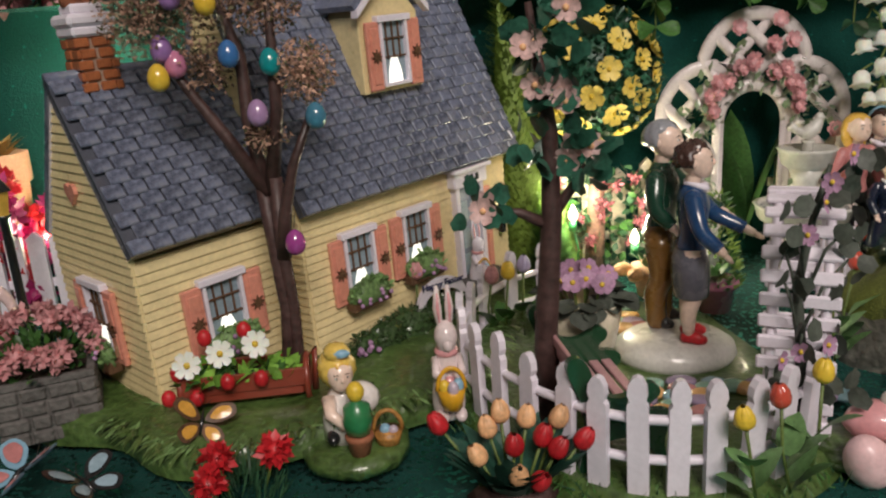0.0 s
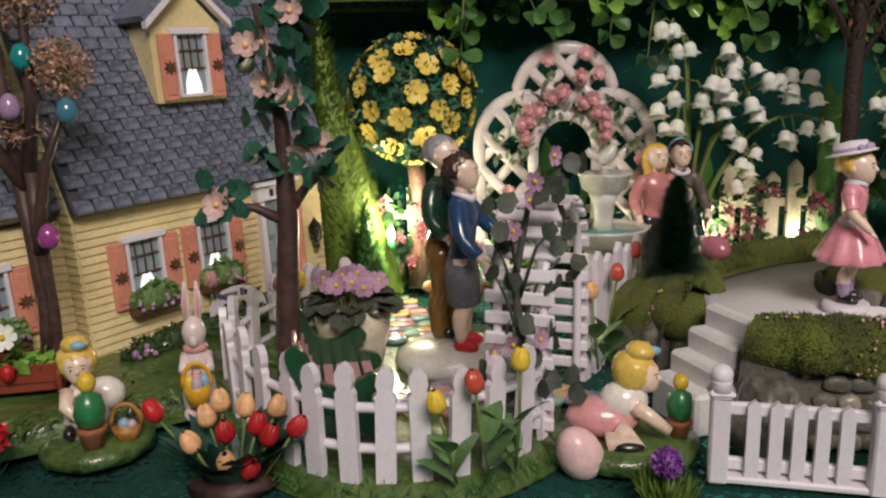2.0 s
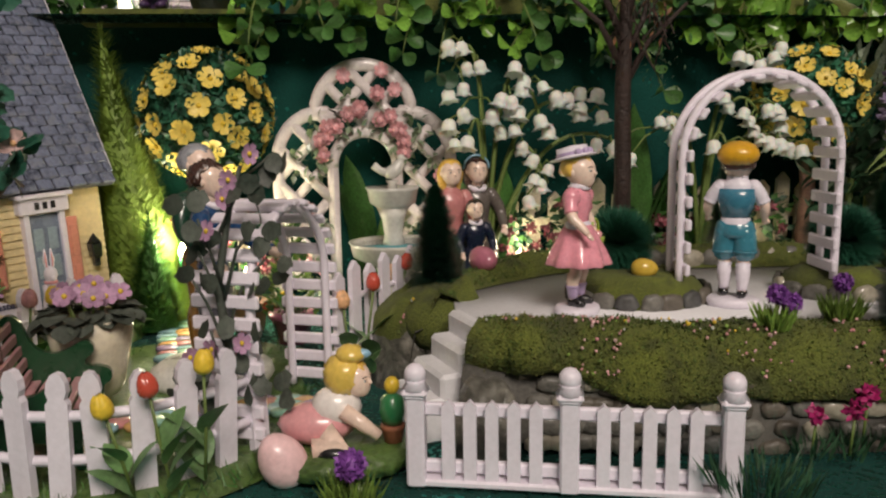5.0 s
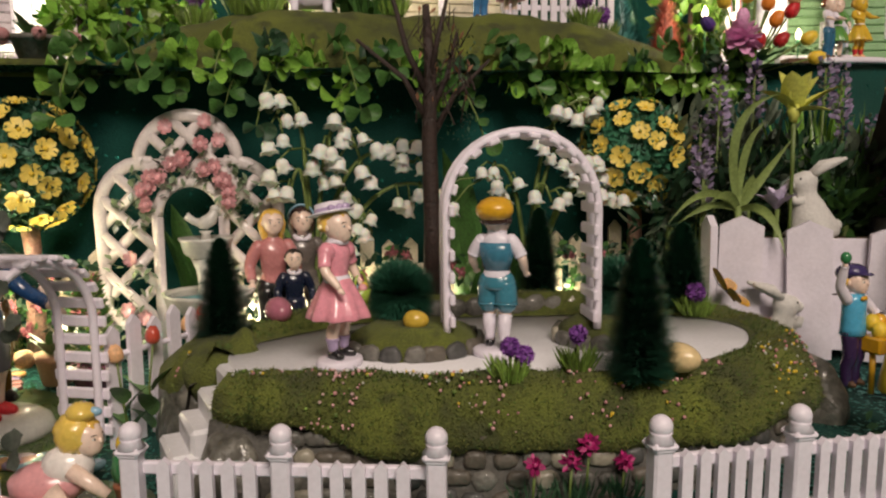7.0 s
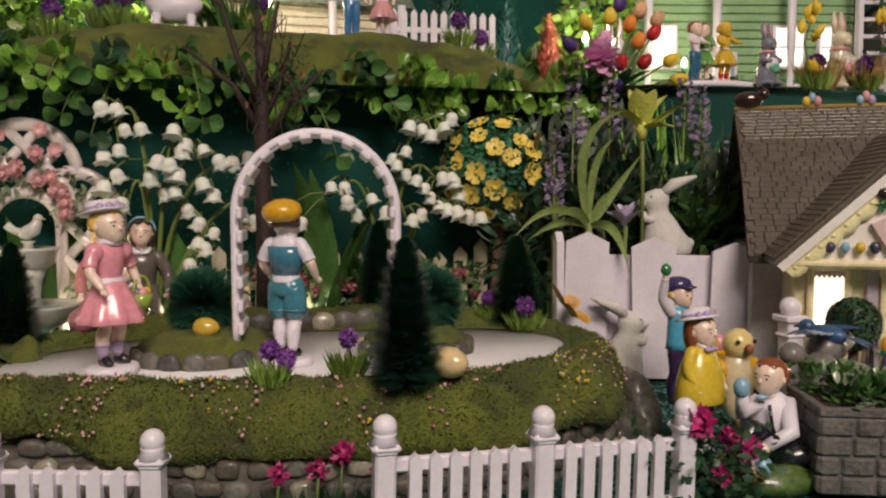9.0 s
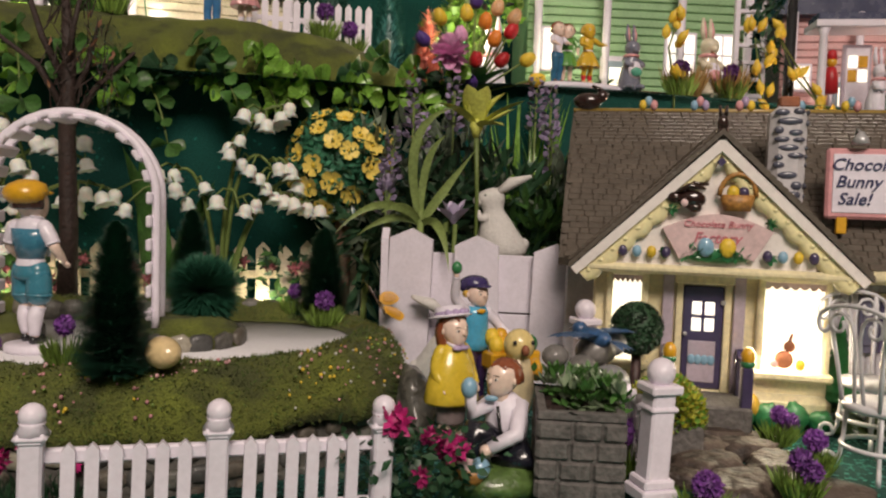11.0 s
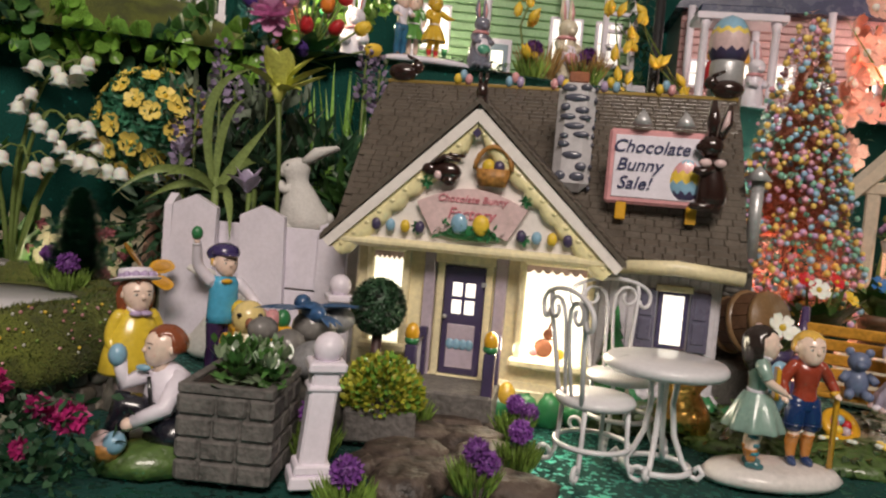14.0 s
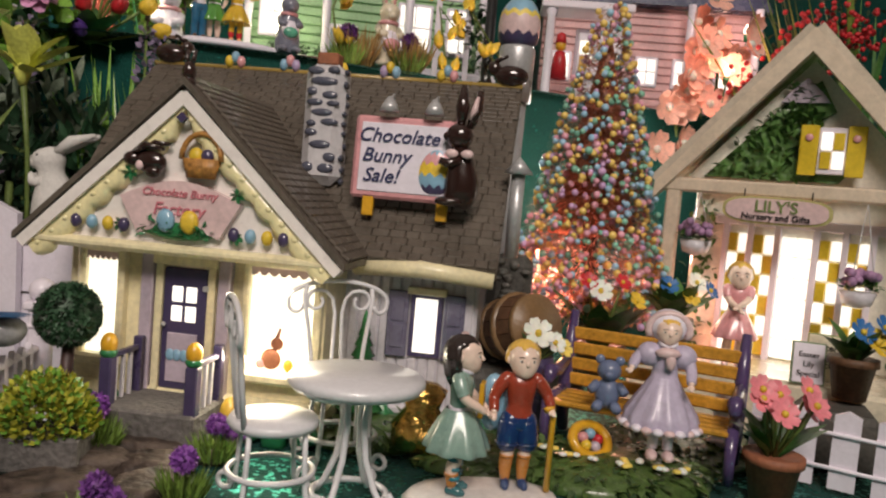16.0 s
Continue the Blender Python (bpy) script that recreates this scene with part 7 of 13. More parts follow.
for z in (0.009, 0.023):
    part("rail", MB().tube([(x, y + 0.0015, z) for x, y in path], 0.0017, WHITE, seg=6), root, "white curved rail")

# turf inside the fence
mb = MB()
ring = path + [(0.125, 0.255), (0.13, 0.3), (0.12, 0.36), (0.09, 0.385)]
cx, cy = 0.065, 0.3
vs, fs = [], []
N = len(ring)
for s in (1.12, 1.05, 0.6, 0.0):
    for x, y in ring:
        px_, py_ = cx + (x - cx) * s, cy + (y - cy) * s
        vs.append((px_, py_, (-0.003 if s > 1.1 else 0.0022) + 0.0012 * noise.noise((px_ * 120, py_ * 120, 2))))
for j in range(3):
    for k in range(N):
        fs.append((j * N + k, j * N + (k + 1) % N, (j + 1) * N + (k + 1) % N, (j + 1) * N + k))
mb.add(vs, fs, GRASS, True)
thing("turf", "green painted turf inside the curved fence", "grass", T((0, 0, -0.004)), mb, kind="structure")
mb = MB()
for k in range(2600):
    j = rnd.randrange(N)
    s = rnd.uniform(0.82, 1.11)
    x, y = cx + (ring[j][0] - cx) * s + rnd.uniform(-0.006, 0.006), cy + (ring[j][1] - cy) * s + rnd.uniform(-0.006, 0.006)
    mb.leaf(aim((x, y, 0.0), (rnd.uniform(-1, 1), rnd.uniform(-1, 1), 0.7), rnd.random() * 6), rnd.uniform(0.003, 0.007), 0.0007, LEAF if k % 3 else LEAF_DARK, n=1)
thing("turf_blades", "short green blades of toy grass round the fence", "grass", T((0, 0, -0.004)), mb, kind="stuff")

# pastel stepping stones
PAST = [glaze("stone_pastel_%s" % n, c, rough=0.25) for n, c in (("blue", (0.25, 0.42, 0.48)), ("peach", (0.62, 0.36, 0.14)), ("rose", (0.5, 0.22, 0.22)), ("mint", (0.25, 0.45, 0.35)), ("lilac", (0.32, 0.24, 0.36)))]
k = 0
for (xa, ya), (xb, yb), wd, n in (((0.07, 0.395), (0.078, 0.345), 0.022, 6), ((0.09, 0.29), (0.075, 0.262), 0.03, 5), ((0.115, 0.285), (0.14, 0.268), 0.022, 6), ((0.06, 0.43), (0.07, 0.395), 0.022, 4)):
    for i in range(n):
        for j in range(3):
            f = (i + 0.5) / n
            x, y = xa + (xb - xa) * f + (j - 1) * wd * 0.42 + rnd.uniform(-0.0015, 0.0015), ya + (yb - ya) * f + rnd.uniform(-0.002, 0.002)
            thing("stepping_stone", "glossy pastel painted stepping stone in the grass", "stone", at(x, y, -0.0006, rnd.uniform(-25, 25)), MB().lathe([(0.0, -0.001), (1.0, -0.001), (1.02, 0.0004), (0.93, 0.0011), (0.7, 0.0014), (0.0, 0.0015)], PAST[k % 5], Matrix.Diagonal((rnd.uniform(0.0054, 0.0064), rnd.uniform(0.0042, 0.005), 1, 1)), 16, wob=0.04, seed=k), "stepping stones")
            k += 1


def park_bench(m):
    root = thing("park_bench", "toy park bench with pink slats and dark green scrolled ends", "bench", m)
    GR = glaze("bench_green", (0.012, 0.06, 0.025), rough=0.3)
    PK = glaze("bench_pink", (0.58, 0.31, 0.33), rough=0.35)
    for k in range(5):
        part("seat_slat", MB().box((0, -0.012 + 0.0052 * k, 0.016), (0.05, 0.004, 0.0016), PK, bevel=0.0004), root)
        part("back_slat", MB().box((0, 0.0105 + 0.0014 * k, 0.0195 + 0.0048 * k), (0.05, 0.0016, 0.004), PK, bevel=0.0004), root)
    side = [(0.0165, 0.0), (0.0135, 0.01), (0.0125, 0.018), (0.016, 0.03), (0.0195, 0.037), (0.0195, 0.042), (0.0155, 0.0435), (0.012, 0.04), (0.01, 0.032), (0.006, 0.0275), (0.0, 0.0265), (-0.005, 0.029), (-0.0095, 0.0315), (-0.013, 0.029), (-0.0125, 0.0255),
            (-0.009, 0.0235), (-0.0095, 0.0205), (-0.0145, 0.0205), (-0.0185, 0.0185), (-0.0185, 0.014), (-0.015, 0.0125), (-0.0145, 0.006), (-0.017, 0.0), (-0.012, 0.0), (-0.01, 0.007), (-0.003, 0.0115), (0.006, 0.0115), (0.01, 0.007), (0.012, 0.0)]
    for _ in range(2):
        side = [(p[0] * (1 - f) + q[0] * f, p[1] * (1 - f) + q[1] * f) for p, q in zip(side, side[1:] + side[:1]) for f in (0.25, 0.75)]
    for s in (-1, 1):
        part("bench_end", MB().prism(side, -0.0016, 0.0016, GR, T((s * 0.0262, 0, 0)) @ Matrix.Rotation(radians(90), 4, "Z")), root, "dark green scrolled bench end")


park_bench(at(0.048, 0.256, -0.0015, 98, s=0.97))
FIGB = glaze("white_base", (0.7, 0.68, 0.64), rough=0.3)
figurine("man_figurine", "grey-haired man figurine in dark green sweater, on shared round base", at(0.0915, 0.333, 0.008, 60), 0.092, "grey", colour("forest_sweater", (0.012, 0.05, 0.03)), colour("ochre_trousers", (0.2, 0.1, 0.025)), "trousers", BLACK, arms=((-0.15, -0.1, 0.52), (0.1, -0.28, 0.55)), sleeves=0.9)
figurine("woman_figurine", "curly brown-haired woman figurine in blue cardigan, grey skirt and red shoes", at(0.0985, 0.3125, 0.008, 75), 0.0855, "brown", colour("blue_cardigan", (0.015, 0.055, 0.15)), colour("grey_skirt", (0.13, 0.13, 0.16)), "skirt", PETAL_R, arms=((-0.2, -0.14, 0.5), (0.12, -0.3, 0.52)), sleeves=0.85, curly=0.16)
thing("round_base", "glossy white oval base under the couple", "base", at(0.094, 0.3185, -0.003), MB().lathe([(0.0, 0), (0.025, 0), (0.0268, 0.0035), (0.0255, 0.0075), (0.021, 0.0105), (0.0, 0.0112)], FIGB, Matrix.Diagonal((1, 0.84, 1, 1)), 44))


TREELEAF = mat("dark_teal_leaf", (0.03, 0.115, 0.075), rough=0.4, var=0.3, scale=90, rand=0.4)


def blossom_tree(m):
    rnd = random.Random(8)
    root = thing("blossom_tree", "toy tree with brown trunk, round green leaves and pink blossoms", "toy tree", m)
    mb = MB()
    mb.tube([(0.0, 0, -0.001), (-0.001, 0, 0.035), (0.002, 0, 0.078), (0.002, 0, 0.11), (-0.004, 0, 0.15)], [0.0056, 0.0043, 0.0037, 0.0026, 0.0012], BARK, seg=10)
    mb.tube([(0.001, 0, 0.077), (-0.009, 0, 0.082), (-0.021, -0.002, 0.084)], [0.0022, 0.0016, 0.0009], BARK).tube([(0.002, 0, 0.08), (0.009, 0.001, 0.089), (0.014, 0.001, 0.097)], [0.0024, 0.0016, 0.0009], BARK)
    part("trunk", mb, root, "dark brown trunk")
    spots = [(-0.024, 0.084, 6), (-0.02, 0.088, 6), (0.012, 0.094, 6), (0.015, 0.1, 6)] + [(0.001 + 0.0065 * math.sin(k * 2.3), 0.1 + 0.0052 * k, 6) for k in range(11)]
    for x, z, n in spots:
        for k in range(5):
            d = Vector((rnd.gauss(0, 1), rnd.gauss(0, 1) - 0.4, rnd.gauss(0, 0.6)))
            p = Vector((x, 0, z)) + d.normalized() * rnd.uniform(0.001, 0.0065)
            part("leaf", MB().leaf(aim(p, d, rnd.uniform(0.5, 2.4)), rnd.uniform(0.007, 0.0092), rnd.uniform(0.0064, 0.0084), TREELEAF, bend=0.2, n=5, tip=0.55), root)
    for j, (x, z, n) in enumerate(spots):
        for k in range(1 if j % 4 != 2 else 0):
            p = Vector((x + rnd.uniform(-0.007, 0.007), -0.007 + rnd.uniform(-0.003, 0.009), z + rnd.uniform(-0.004, 0.004)))
            mb = MB()
            rosette(mb, p, Vector((rnd.uniform(-0.7, 0.7), -1, rnd.uniform(-0.3, 0.7))), 0.0048, PETAL_D, PETAL_O, 5, 0.5)
            part("blossom", mb, root, "pale pink blossom")


blossom_tree(at(0.031, 0.256, 0.0, 0, 0, 0, 1.0))


def violets(m):
    rnd = random.Random(5)
    root = thing("potted_violets", "cream bowl of pink violets with dark round leaves", "potted plant", m)
    part("bowl", MB().lathe([(0.009, 0), (0.0115, 0.004), (0.0155, 0.022), (0.0166, 0.032), (0.015, 0.032), (0.0, 0.03)], CREAM, seg=28), root, "cream bowl")
    for k in range(34):
        a = k * 2.4 + rnd.uniform(-0.3, 0.3)
        q = 0.004 + 0.0105 * math.sqrt((k + 0.5) / 34)
        part("leaf", MB().round_leaf(aim((q * math.cos(a), q * math.sin(a), 0.0385 - 0.4 * q), (math.cos(a), math.sin(a), rnd.uniform(-0.4, 0.3))), rnd.uniform(0.0085, 0.0108), rnd.uniform(0.0092, 0.011), LEAF_GREY, bend=0.3), root)
    for k in range(11):
        a, q = k * 2.4, 0.0042 * math.sqrt(k + 0.4)
        p = Vector((q * math.cos(a), q * math.sin(a), 0.0445 - 0.25 * q + rnd.uniform(-0.002, 0.0015)))
        part("stalk", MB().tube([(p.x * 0.5, p.y * 0.5, 0.028), p], 0.0006, STEM, seg=5), root)
        mb = MB()
        rosette(mb, p, Vector((0.5 * math.cos(a), -0.8 + 0.3 * math.sin(a), 0.9)), 0.0047, PETAL_MV, PETAL_Y, 5, 0.2)
        part("violet", mb, root, "pink-violet blossom with yellow eye")


violets(at(0.0505, 0.301, 0.001))

# red and peach tulip clump
rt = thing("tulip_clump", "clump of red and peach tulips with blue-green leaves", "tulips", at(0.0145, 0.2225, -0.006, s=0.86))
part("root_ball", MB().ball((0, 0, 0.002), (0.016, 0.012, 0.006), BARK, wob=0.2), rt)
for k in range(64):
    a = rnd.random() * 6.28
    part("leaf", MB().leaf(aim((0.008 * math.cos(a), 0.006 * math.sin(a), 0.003), (math.cos(a) * rnd.uniform(0.15, 0.7), math.sin(a) * rnd.uniform(0.15, 0.7), 1)), rnd.uniform(0.02, 0.028), 0.0092, LEAF_BLUE, bend=0.3, n=4), rt)
for k, (x, y, z) in enumerate(((-0.028, 0.0, 0.034), (-0.013, -0.005, 0.021), (-0.009, 0.004, 0.028), (0.0, -0.007, 0.026), (0.006, 0.004, 0.032), (0.011, -0.003, 0.027), (0.018, 0.003, 0.032), (0.001, -0.012, 0.016), (0.008, -0.01, 0.012), (0.026, -0.004, 0.026), (0.016, -0.007, 0.024), (-0.004, 0.006, 0.034))):
    a, b = MB(), MB()
    p = Vector((x * 0.4, y * 0.4, 0.003))
    tulip(a, b, p, Vector((x, y, z)) - p, (Vector((x, y, z)) - p).length * 0.85, 0.0039, PETAL_R if k in (0, 3, 5, 8, 9, 10) else PETAL_O, rnd, LEAF_BLUE, 0)
    st = part("stem", a, rt)
    part("tulip_head", b, st)

# tall tulips that stand by the fence and by the slatted arch
for x, y, z, petal, lean in ((0.087, 0.207, 0.026, PETAL_Y, (-0.2, -0.1)), (0.098, 0.208, 0.03, glaze("coral_tulip", (0.55, 0.08, 0.05)), (-0.15, 0)), (0.1065, 0.214, 0.034, PETAL_Y, (0.05, 0)), (0.155, 0.298, 0.032, PETAL_O, (-0.1, 0)), (0.163, 0.307, 0.037, glaze("coral_tulip", (0.55, 0.08, 0.05)), (0.05, 0)), (0.1712, 0.343, 0.034, PETAL_O, (0.1, 0)), (0.176, 0.338, 0.04, MATS["coral_tulip"], (0.15, 0))):
    rt = thing("tulip", "single tulip with broad green leaves", "tulip", at(x, y, 0), group="single tulips")
    a, b = MB(), MB()
    tulip(a, b, (0, 0, 0), (*lean, 1), z, 0.0033, petal, rnd, LEAF_SOFT, 4)
    part("stem", a, rt), part("flower", b, rt)

egg("large_egg", "large pale pink glossy egg lying on the felt", pose(0.1295, 0.2225, 0.0005, 12, -24, 0) @ T((0, 0, -0.0098)), 0.0077, glaze("pale_pink_egg", (0.9, 0.6, 0.62), rough=0.34, coat=0.15))
allium(at(0.151, 0.199, -0.006), 0.019, 0.005, seed=3)
slat_arch("slatted_arch", "white slatted garden arch grown over with a flowering vine", at(0.125, 0.270, 0, 66), 0.06, 0.0165, 0.05, 0.028, 25, 0.025, side=-1)
root = thing("garden_fence", "short white picket fence behind the tulips by the arch", "fence", I4)
for k in range(6):
    part("picket", picket(MB(), 0, 0.0062, 0.0024, 0.047 + 0.003 * (k % 2), WHITE, pose(0.15 + 0.007 * k, 0.3 + 0.009 * k, 0, 0, 0, 52), notch=False, z0=-0.005), root)
for z in (0.012, 0.034):
    part("rail", MB().tube([(0.147, 0.2975, z), (0.188, 0.3505, z)], 0.0014, WHITE, seg=6), root, "white rail")


def vine(m):
    rnd = random.Random(6)
    root = thing("flowering_vine", "climbing plant with dark round leaves and mauve daisies", "plant", m)
    main = [(0, 0, 0), (0.003, 0, 0.03), (0.0, 0.001, 0.055), (0.006, 0.002, 0.08), (0.011, 0.002, 0.094)]
    mb = MB().tube(main, [0.0023, 0.002, 0.0017, 0.0012, 0.0008], LEAF_GREY)
    tips = [(-0.009, -0.004, 0.058), (0.015, -0.004, 0.075), (0.016, 0, 0.05), (-0.006, -0.006, 0.078), (0.024, 0.002, 0.098), (-0.004, -0.008, 0.042), (0.01, -0.004, 0.036), (-0.007, 0, 0.068), (0.018, -0.002, 0.063)]
    for x, y, z in tips:
        mb.tube([(0.002, 0, z - 0.025), (x * 0.5, y * 0.6, z - 0.008), (x, y, z)], [0.0008, 0.0006, 0.0005], LEAF_GREY, seg=6)
    part("stem", mb, root, "grey-green stem")
    for x, y, z in tips + [(0.004, -0.005, 0.02), (-0.008, -0.004, 0.03), (0.01, -0.005, 0.09), (-0.015, -0.005, 0.022), (0.018, -0.004, 0.022)]:
        for k in range(3):
            part("leaf", MB().leaf(aim((x + rnd.uniform(-0.006, 0.006), y, z + rnd.uniform(-0.006, 0.004)), (rnd.uniform(-1, 1), rnd.uniform(-0.8, 0.1), rnd.uniform(-0.6, 0.6)), rnd.uniform(0.8, 2.2)), rnd.uniform(0.0062, 0.0084), 0.0072, LEAF_GREY, bend=0.2, n=5, tip=0.55), root)
    for x, y, z in ((-0.003, -0.006, 0.074), (0.003, -0.006, 0.084), (0.014, -0.004, 0.098), (0.006, -0.005, 0.09), (-0.004, -0.008, 0.036), (-0.012, -0.008, 0.034), (0.007, -0.008, 0.037)):
        mb = MB()
        rosette(mb, Vector((x, y, z)), Vector((rnd.uniform(-0.7, 0.7), -1, rnd.uniform(-0.1, 0.6))), 0.0037, PETAL_MV, PETAL_Y, 6, 0.3)
        part("blossom", mb, root, "mauve daisy blossom")


vine(at(0.1105, 0.2385, 0.001, 10) @ Matrix.Diagonal((0.86, 1, 1, 1)))


def pot_plant(name, label, m, r, h, pot, fill, n, leaf, seed=0, blooms=(), cat="potted plant"):
    rnd = random.Random(seed)
    root = thing(name, label, cat, m)
    part("pot", MB().lathe([(r * 0.7, 0), (r * 0.95, h * 0.8), (r * 1.08, h * 0.82), (r * 1.08, h), (r * 0.92, h), (0, h * 0.93)], pot, seg=20), root)
    mb = MB()
    for k in range(n):
        a = rnd.random() * 6.28
        mb.leaf(aim((r * 0.5 * rnd.random() * math.cos(a), r * 0.5 * rnd.random() * math.sin(a), h * 0.95), (math.cos(a) * rnd.uniform(0.2, 1), math.sin(a) * rnd.uniform(0.2, 1), 1)), fill * rnd.uniform(0.6, 1), fill * 0.32, leaf, bend=0.3, n=4)
    part("foliage", mb, root)
    for x, y, z, rr, petal, kind in blooms:
        mb = MB()
        if kind == "tulip":
            a = MB()
            tulip(a, mb, (0, 0, h * 0.9), (x, y, z), z, rr, petal, rnd, leaf, 1)
            part("stem", a, root)
        else:
            part("stem", MB().tube([(0, 0, h * 0.9), (x * 0.7, y * 0.7, h + z * 0.6), (x, y, h + z)], 0.0006, STEM, seg=5), root)
            rosette(mb, Vector((x, y, h + z)), Vector((x * 20, -0.8, 0.6)), rr, petal, PETAL_Y, 6, 0.3)
        part("bloom", mb, root)
    return root


pot_plant("potted_tulips", "terracotta pot of orange and yellow tulips", at(0.103, 0.392, 0), 0.0105, 0.016, mat("pale_terracotta", (0.5, 0.28, 0.18), rough=0.7), 0.02, 12, LEAF, 1,
          ((-0.2, -0.2, 0.012, 0.004, PETAL_O, "tulip"), (0.2, -0.2, 0.014, 0.004, MATS["coral_tulip"], "tulip"), (0.4, 0.1, 0.015, 0.004, PETAL_Y, "tulip"), (-0.5, 0, 0.011, 0.004, PETAL_O, "tulip")))
root = pot_plant("potted_topiary", "pink pot with a clipped green column", at(0.127, 0.365, 0), 0.011, 0.016, glaze("orchid_pot", (0.4, 0.13, 0.24)), 0.012, 20, LEAF, 2)
mb = MB()
for k in range(420):
    a, u = rnd.random() * 6.28, rnd.random()
    rr = 0.012 * (1 - 0.75 * u)
    mb.leaf(aim((rr * math.cos(a), rr * math.sin(a), 0.014 + 0.045 * u), (math.cos(a), math.sin(a), 0.6), rnd.random() * 3), 0.004, 0.0022, LEAF if k % 2 else LEAF_LIGHT, n=1)
part("clipped_column", mb, root, "clipped green foliage")

# ---------------------------------------------------------------- raised path with mossy banks
ZP = 0.034
PATH_RING = [(0.1975, 0.2815), (0.2045, 0.2555), (0.214, 0.2505), (0.237, 0.2455), (0.258, 0.239), (0.278, 0.2345), (0.308, 0.227), (0.339, 0.2215), (0.362, 0.222), (0.385, 0.229), (0.413, 0.248), (0.43, 0.274), (0.431, 0.296), (0.42, 0.314), (0.404, 0.325), (0.38, 0.331), (0.352, 0.335), (0.312, 0.342), (0.282, 0.344), (0.255, 0.34), (0.232, 0.329), (0.213, 0.316), (0.2, 0.3)]


def smooth_ring(pts, n):
    """A closed Catmull-Rom curve through the points."""
    P = [Vector((x, y, 0)) for x, y in pts]
    out = []
    m = len(P)
    for i in range(m):
        a, b, c, d = P[i - 1], P[i], P[(i + 1) % m], P[(i + 2) % m]
        for k in range(n):
            t = k / n
            out.append(0.5 * (2 * b + (c - a) * t + (2 * a - 5 * b + 4 * c - d) * t * t + (3 * b - a - 3 * c + d) * t ** 3))
    return out


RING = smooth_ring(PATH_RING, 6)
NR = len(RING)
base = thing("pond_base", "toy garden base: white winding path between mossy banks with stone walls", "garden base")
PATHM = glaze("path_white", (0.74, 0.73, 0.76), rough=0.5, coat=0.05, var=0.06, scale=40, bump=0.1)
cen = Vector((0.318, 0.285, 0))
vs = [(p.x, p.y, ZP) for p in RING] + [(p.x, p.y, -0.002) for p in RING] + [(cen.x, cen.y, ZP)]
fs = [(k, (k + 1) % NR, 2 * NR) for k in range(NR)] + [(k, k + NR, (k + 1) % NR + NR, (k + 1) % NR) for k in range(NR)]
part("path", MB().add(vs, fs, PATHM, True), base, "smooth white path")


def outward(k):
    t = (RING[(k + 1) % NR] - RING[k - 1]).normalized()
    n = Vector((t.y, -t.x, 0))
    return n


def opening(p):
    """Where the steps meet the path and the bank breaks off."""
    return p.x < 0.2052 and 0.2535 < p.y < 0.29


# bank: moss that swells over the edge and falls to a stone wall
PROF = [(-0.004, 0.0004), (0.0, 0.002), (0.005, 0.0034), (0.011, 0.0034), (0.016, 0.0004), (0.0195, -0.005), (0.0218, -0.0105), (0.0228, -0.016), (0.0226, -0.0195), (0.019, -0.021)]
vs, fs = [], []
for k in range(NR):
    p, n = RING[k], outward(k)
    back = max(0.0, min(1.0, (p.y - 0.3) / 0.035))
    for j, (o, z) in enumerate(PROF):
        w = (1 + 0.18 * noise.noise((p.x * 40, p.y * 40, j * 0.15))) * (0.55 + 0.45 * min(1, max(0, (p.x - 0.2045) / 0.014)) ** 0.6)
        if z < -0.004:
            z *= 0.62 + 0.38 * min(1, max(0, (p.x - 0.205) / 0.06)) + 0.13 * noise.noise((p.x * 34, p.y * 34, 7))
        zz = ZP + z + (0.0028 * noise.noise((p.x * 70 + j, p.y * 70, 0)) + 0.0014 * noise.noise((p.x * 260, p.y * 260, j))) * (j > 0) + (0.0035 * noise.noise((p.x * 45, p.y * 45, 20)) if j > 6 else 0) + back * (0.006 if 1 < j < 6 else 0)
        q = p + n * o * w
        vs.append((q.x, q.y, zz))
NPf = len(PROF)
for k in range(NR):
    x = RING[k]
    if opening(x):
        continue
    for j in range(NPf - 1):
        a, b = k * NPf + j, ((k + 1) % NR) * NPf + j
        fs.append((a, a + 1, b + 1, b))
vs_bank = vs
part("moss_bank", MB().add(vs, fs, MOSS, True), base, "olive green flocked moss")
# core under the bank
vs, fs = [], []
for k in range(NR):
    p, n = RING[k], outward(k)
    for o, z in ((0.0, ZP - 0.004), (0.0165, ZP - 0.012), (0.021, -0.003)):
        q = p + n * o
        vs.append((q.x, q.y, z))
for k in range(NR):
    if opening(RING[k]):
        continue
    for j in range(2):
        a, b = k * 3 + j, ((k + 1) % NR) * 3 + j
        fs.append((a, a + 1, b + 1, b))
part("bank_core", MB().add(vs, fs, STONE_D, True), base)
rnd = random.Random(77)
PALE = glaze("pale_stone", (0.36, 0.33, 0.26), rough=0.45, var=0.2)
BROWNST = glaze("warm_brown_stone", (0.115, 0.1, 0.08), coat=0.2, rough=0.55, var=0.25, bump=0.4)
SLATEST = glaze("slate_grey_stone", (0.075, 0.075, 0.072), coat=0.2, rough=0.55, var=0.25, bump=0.4)


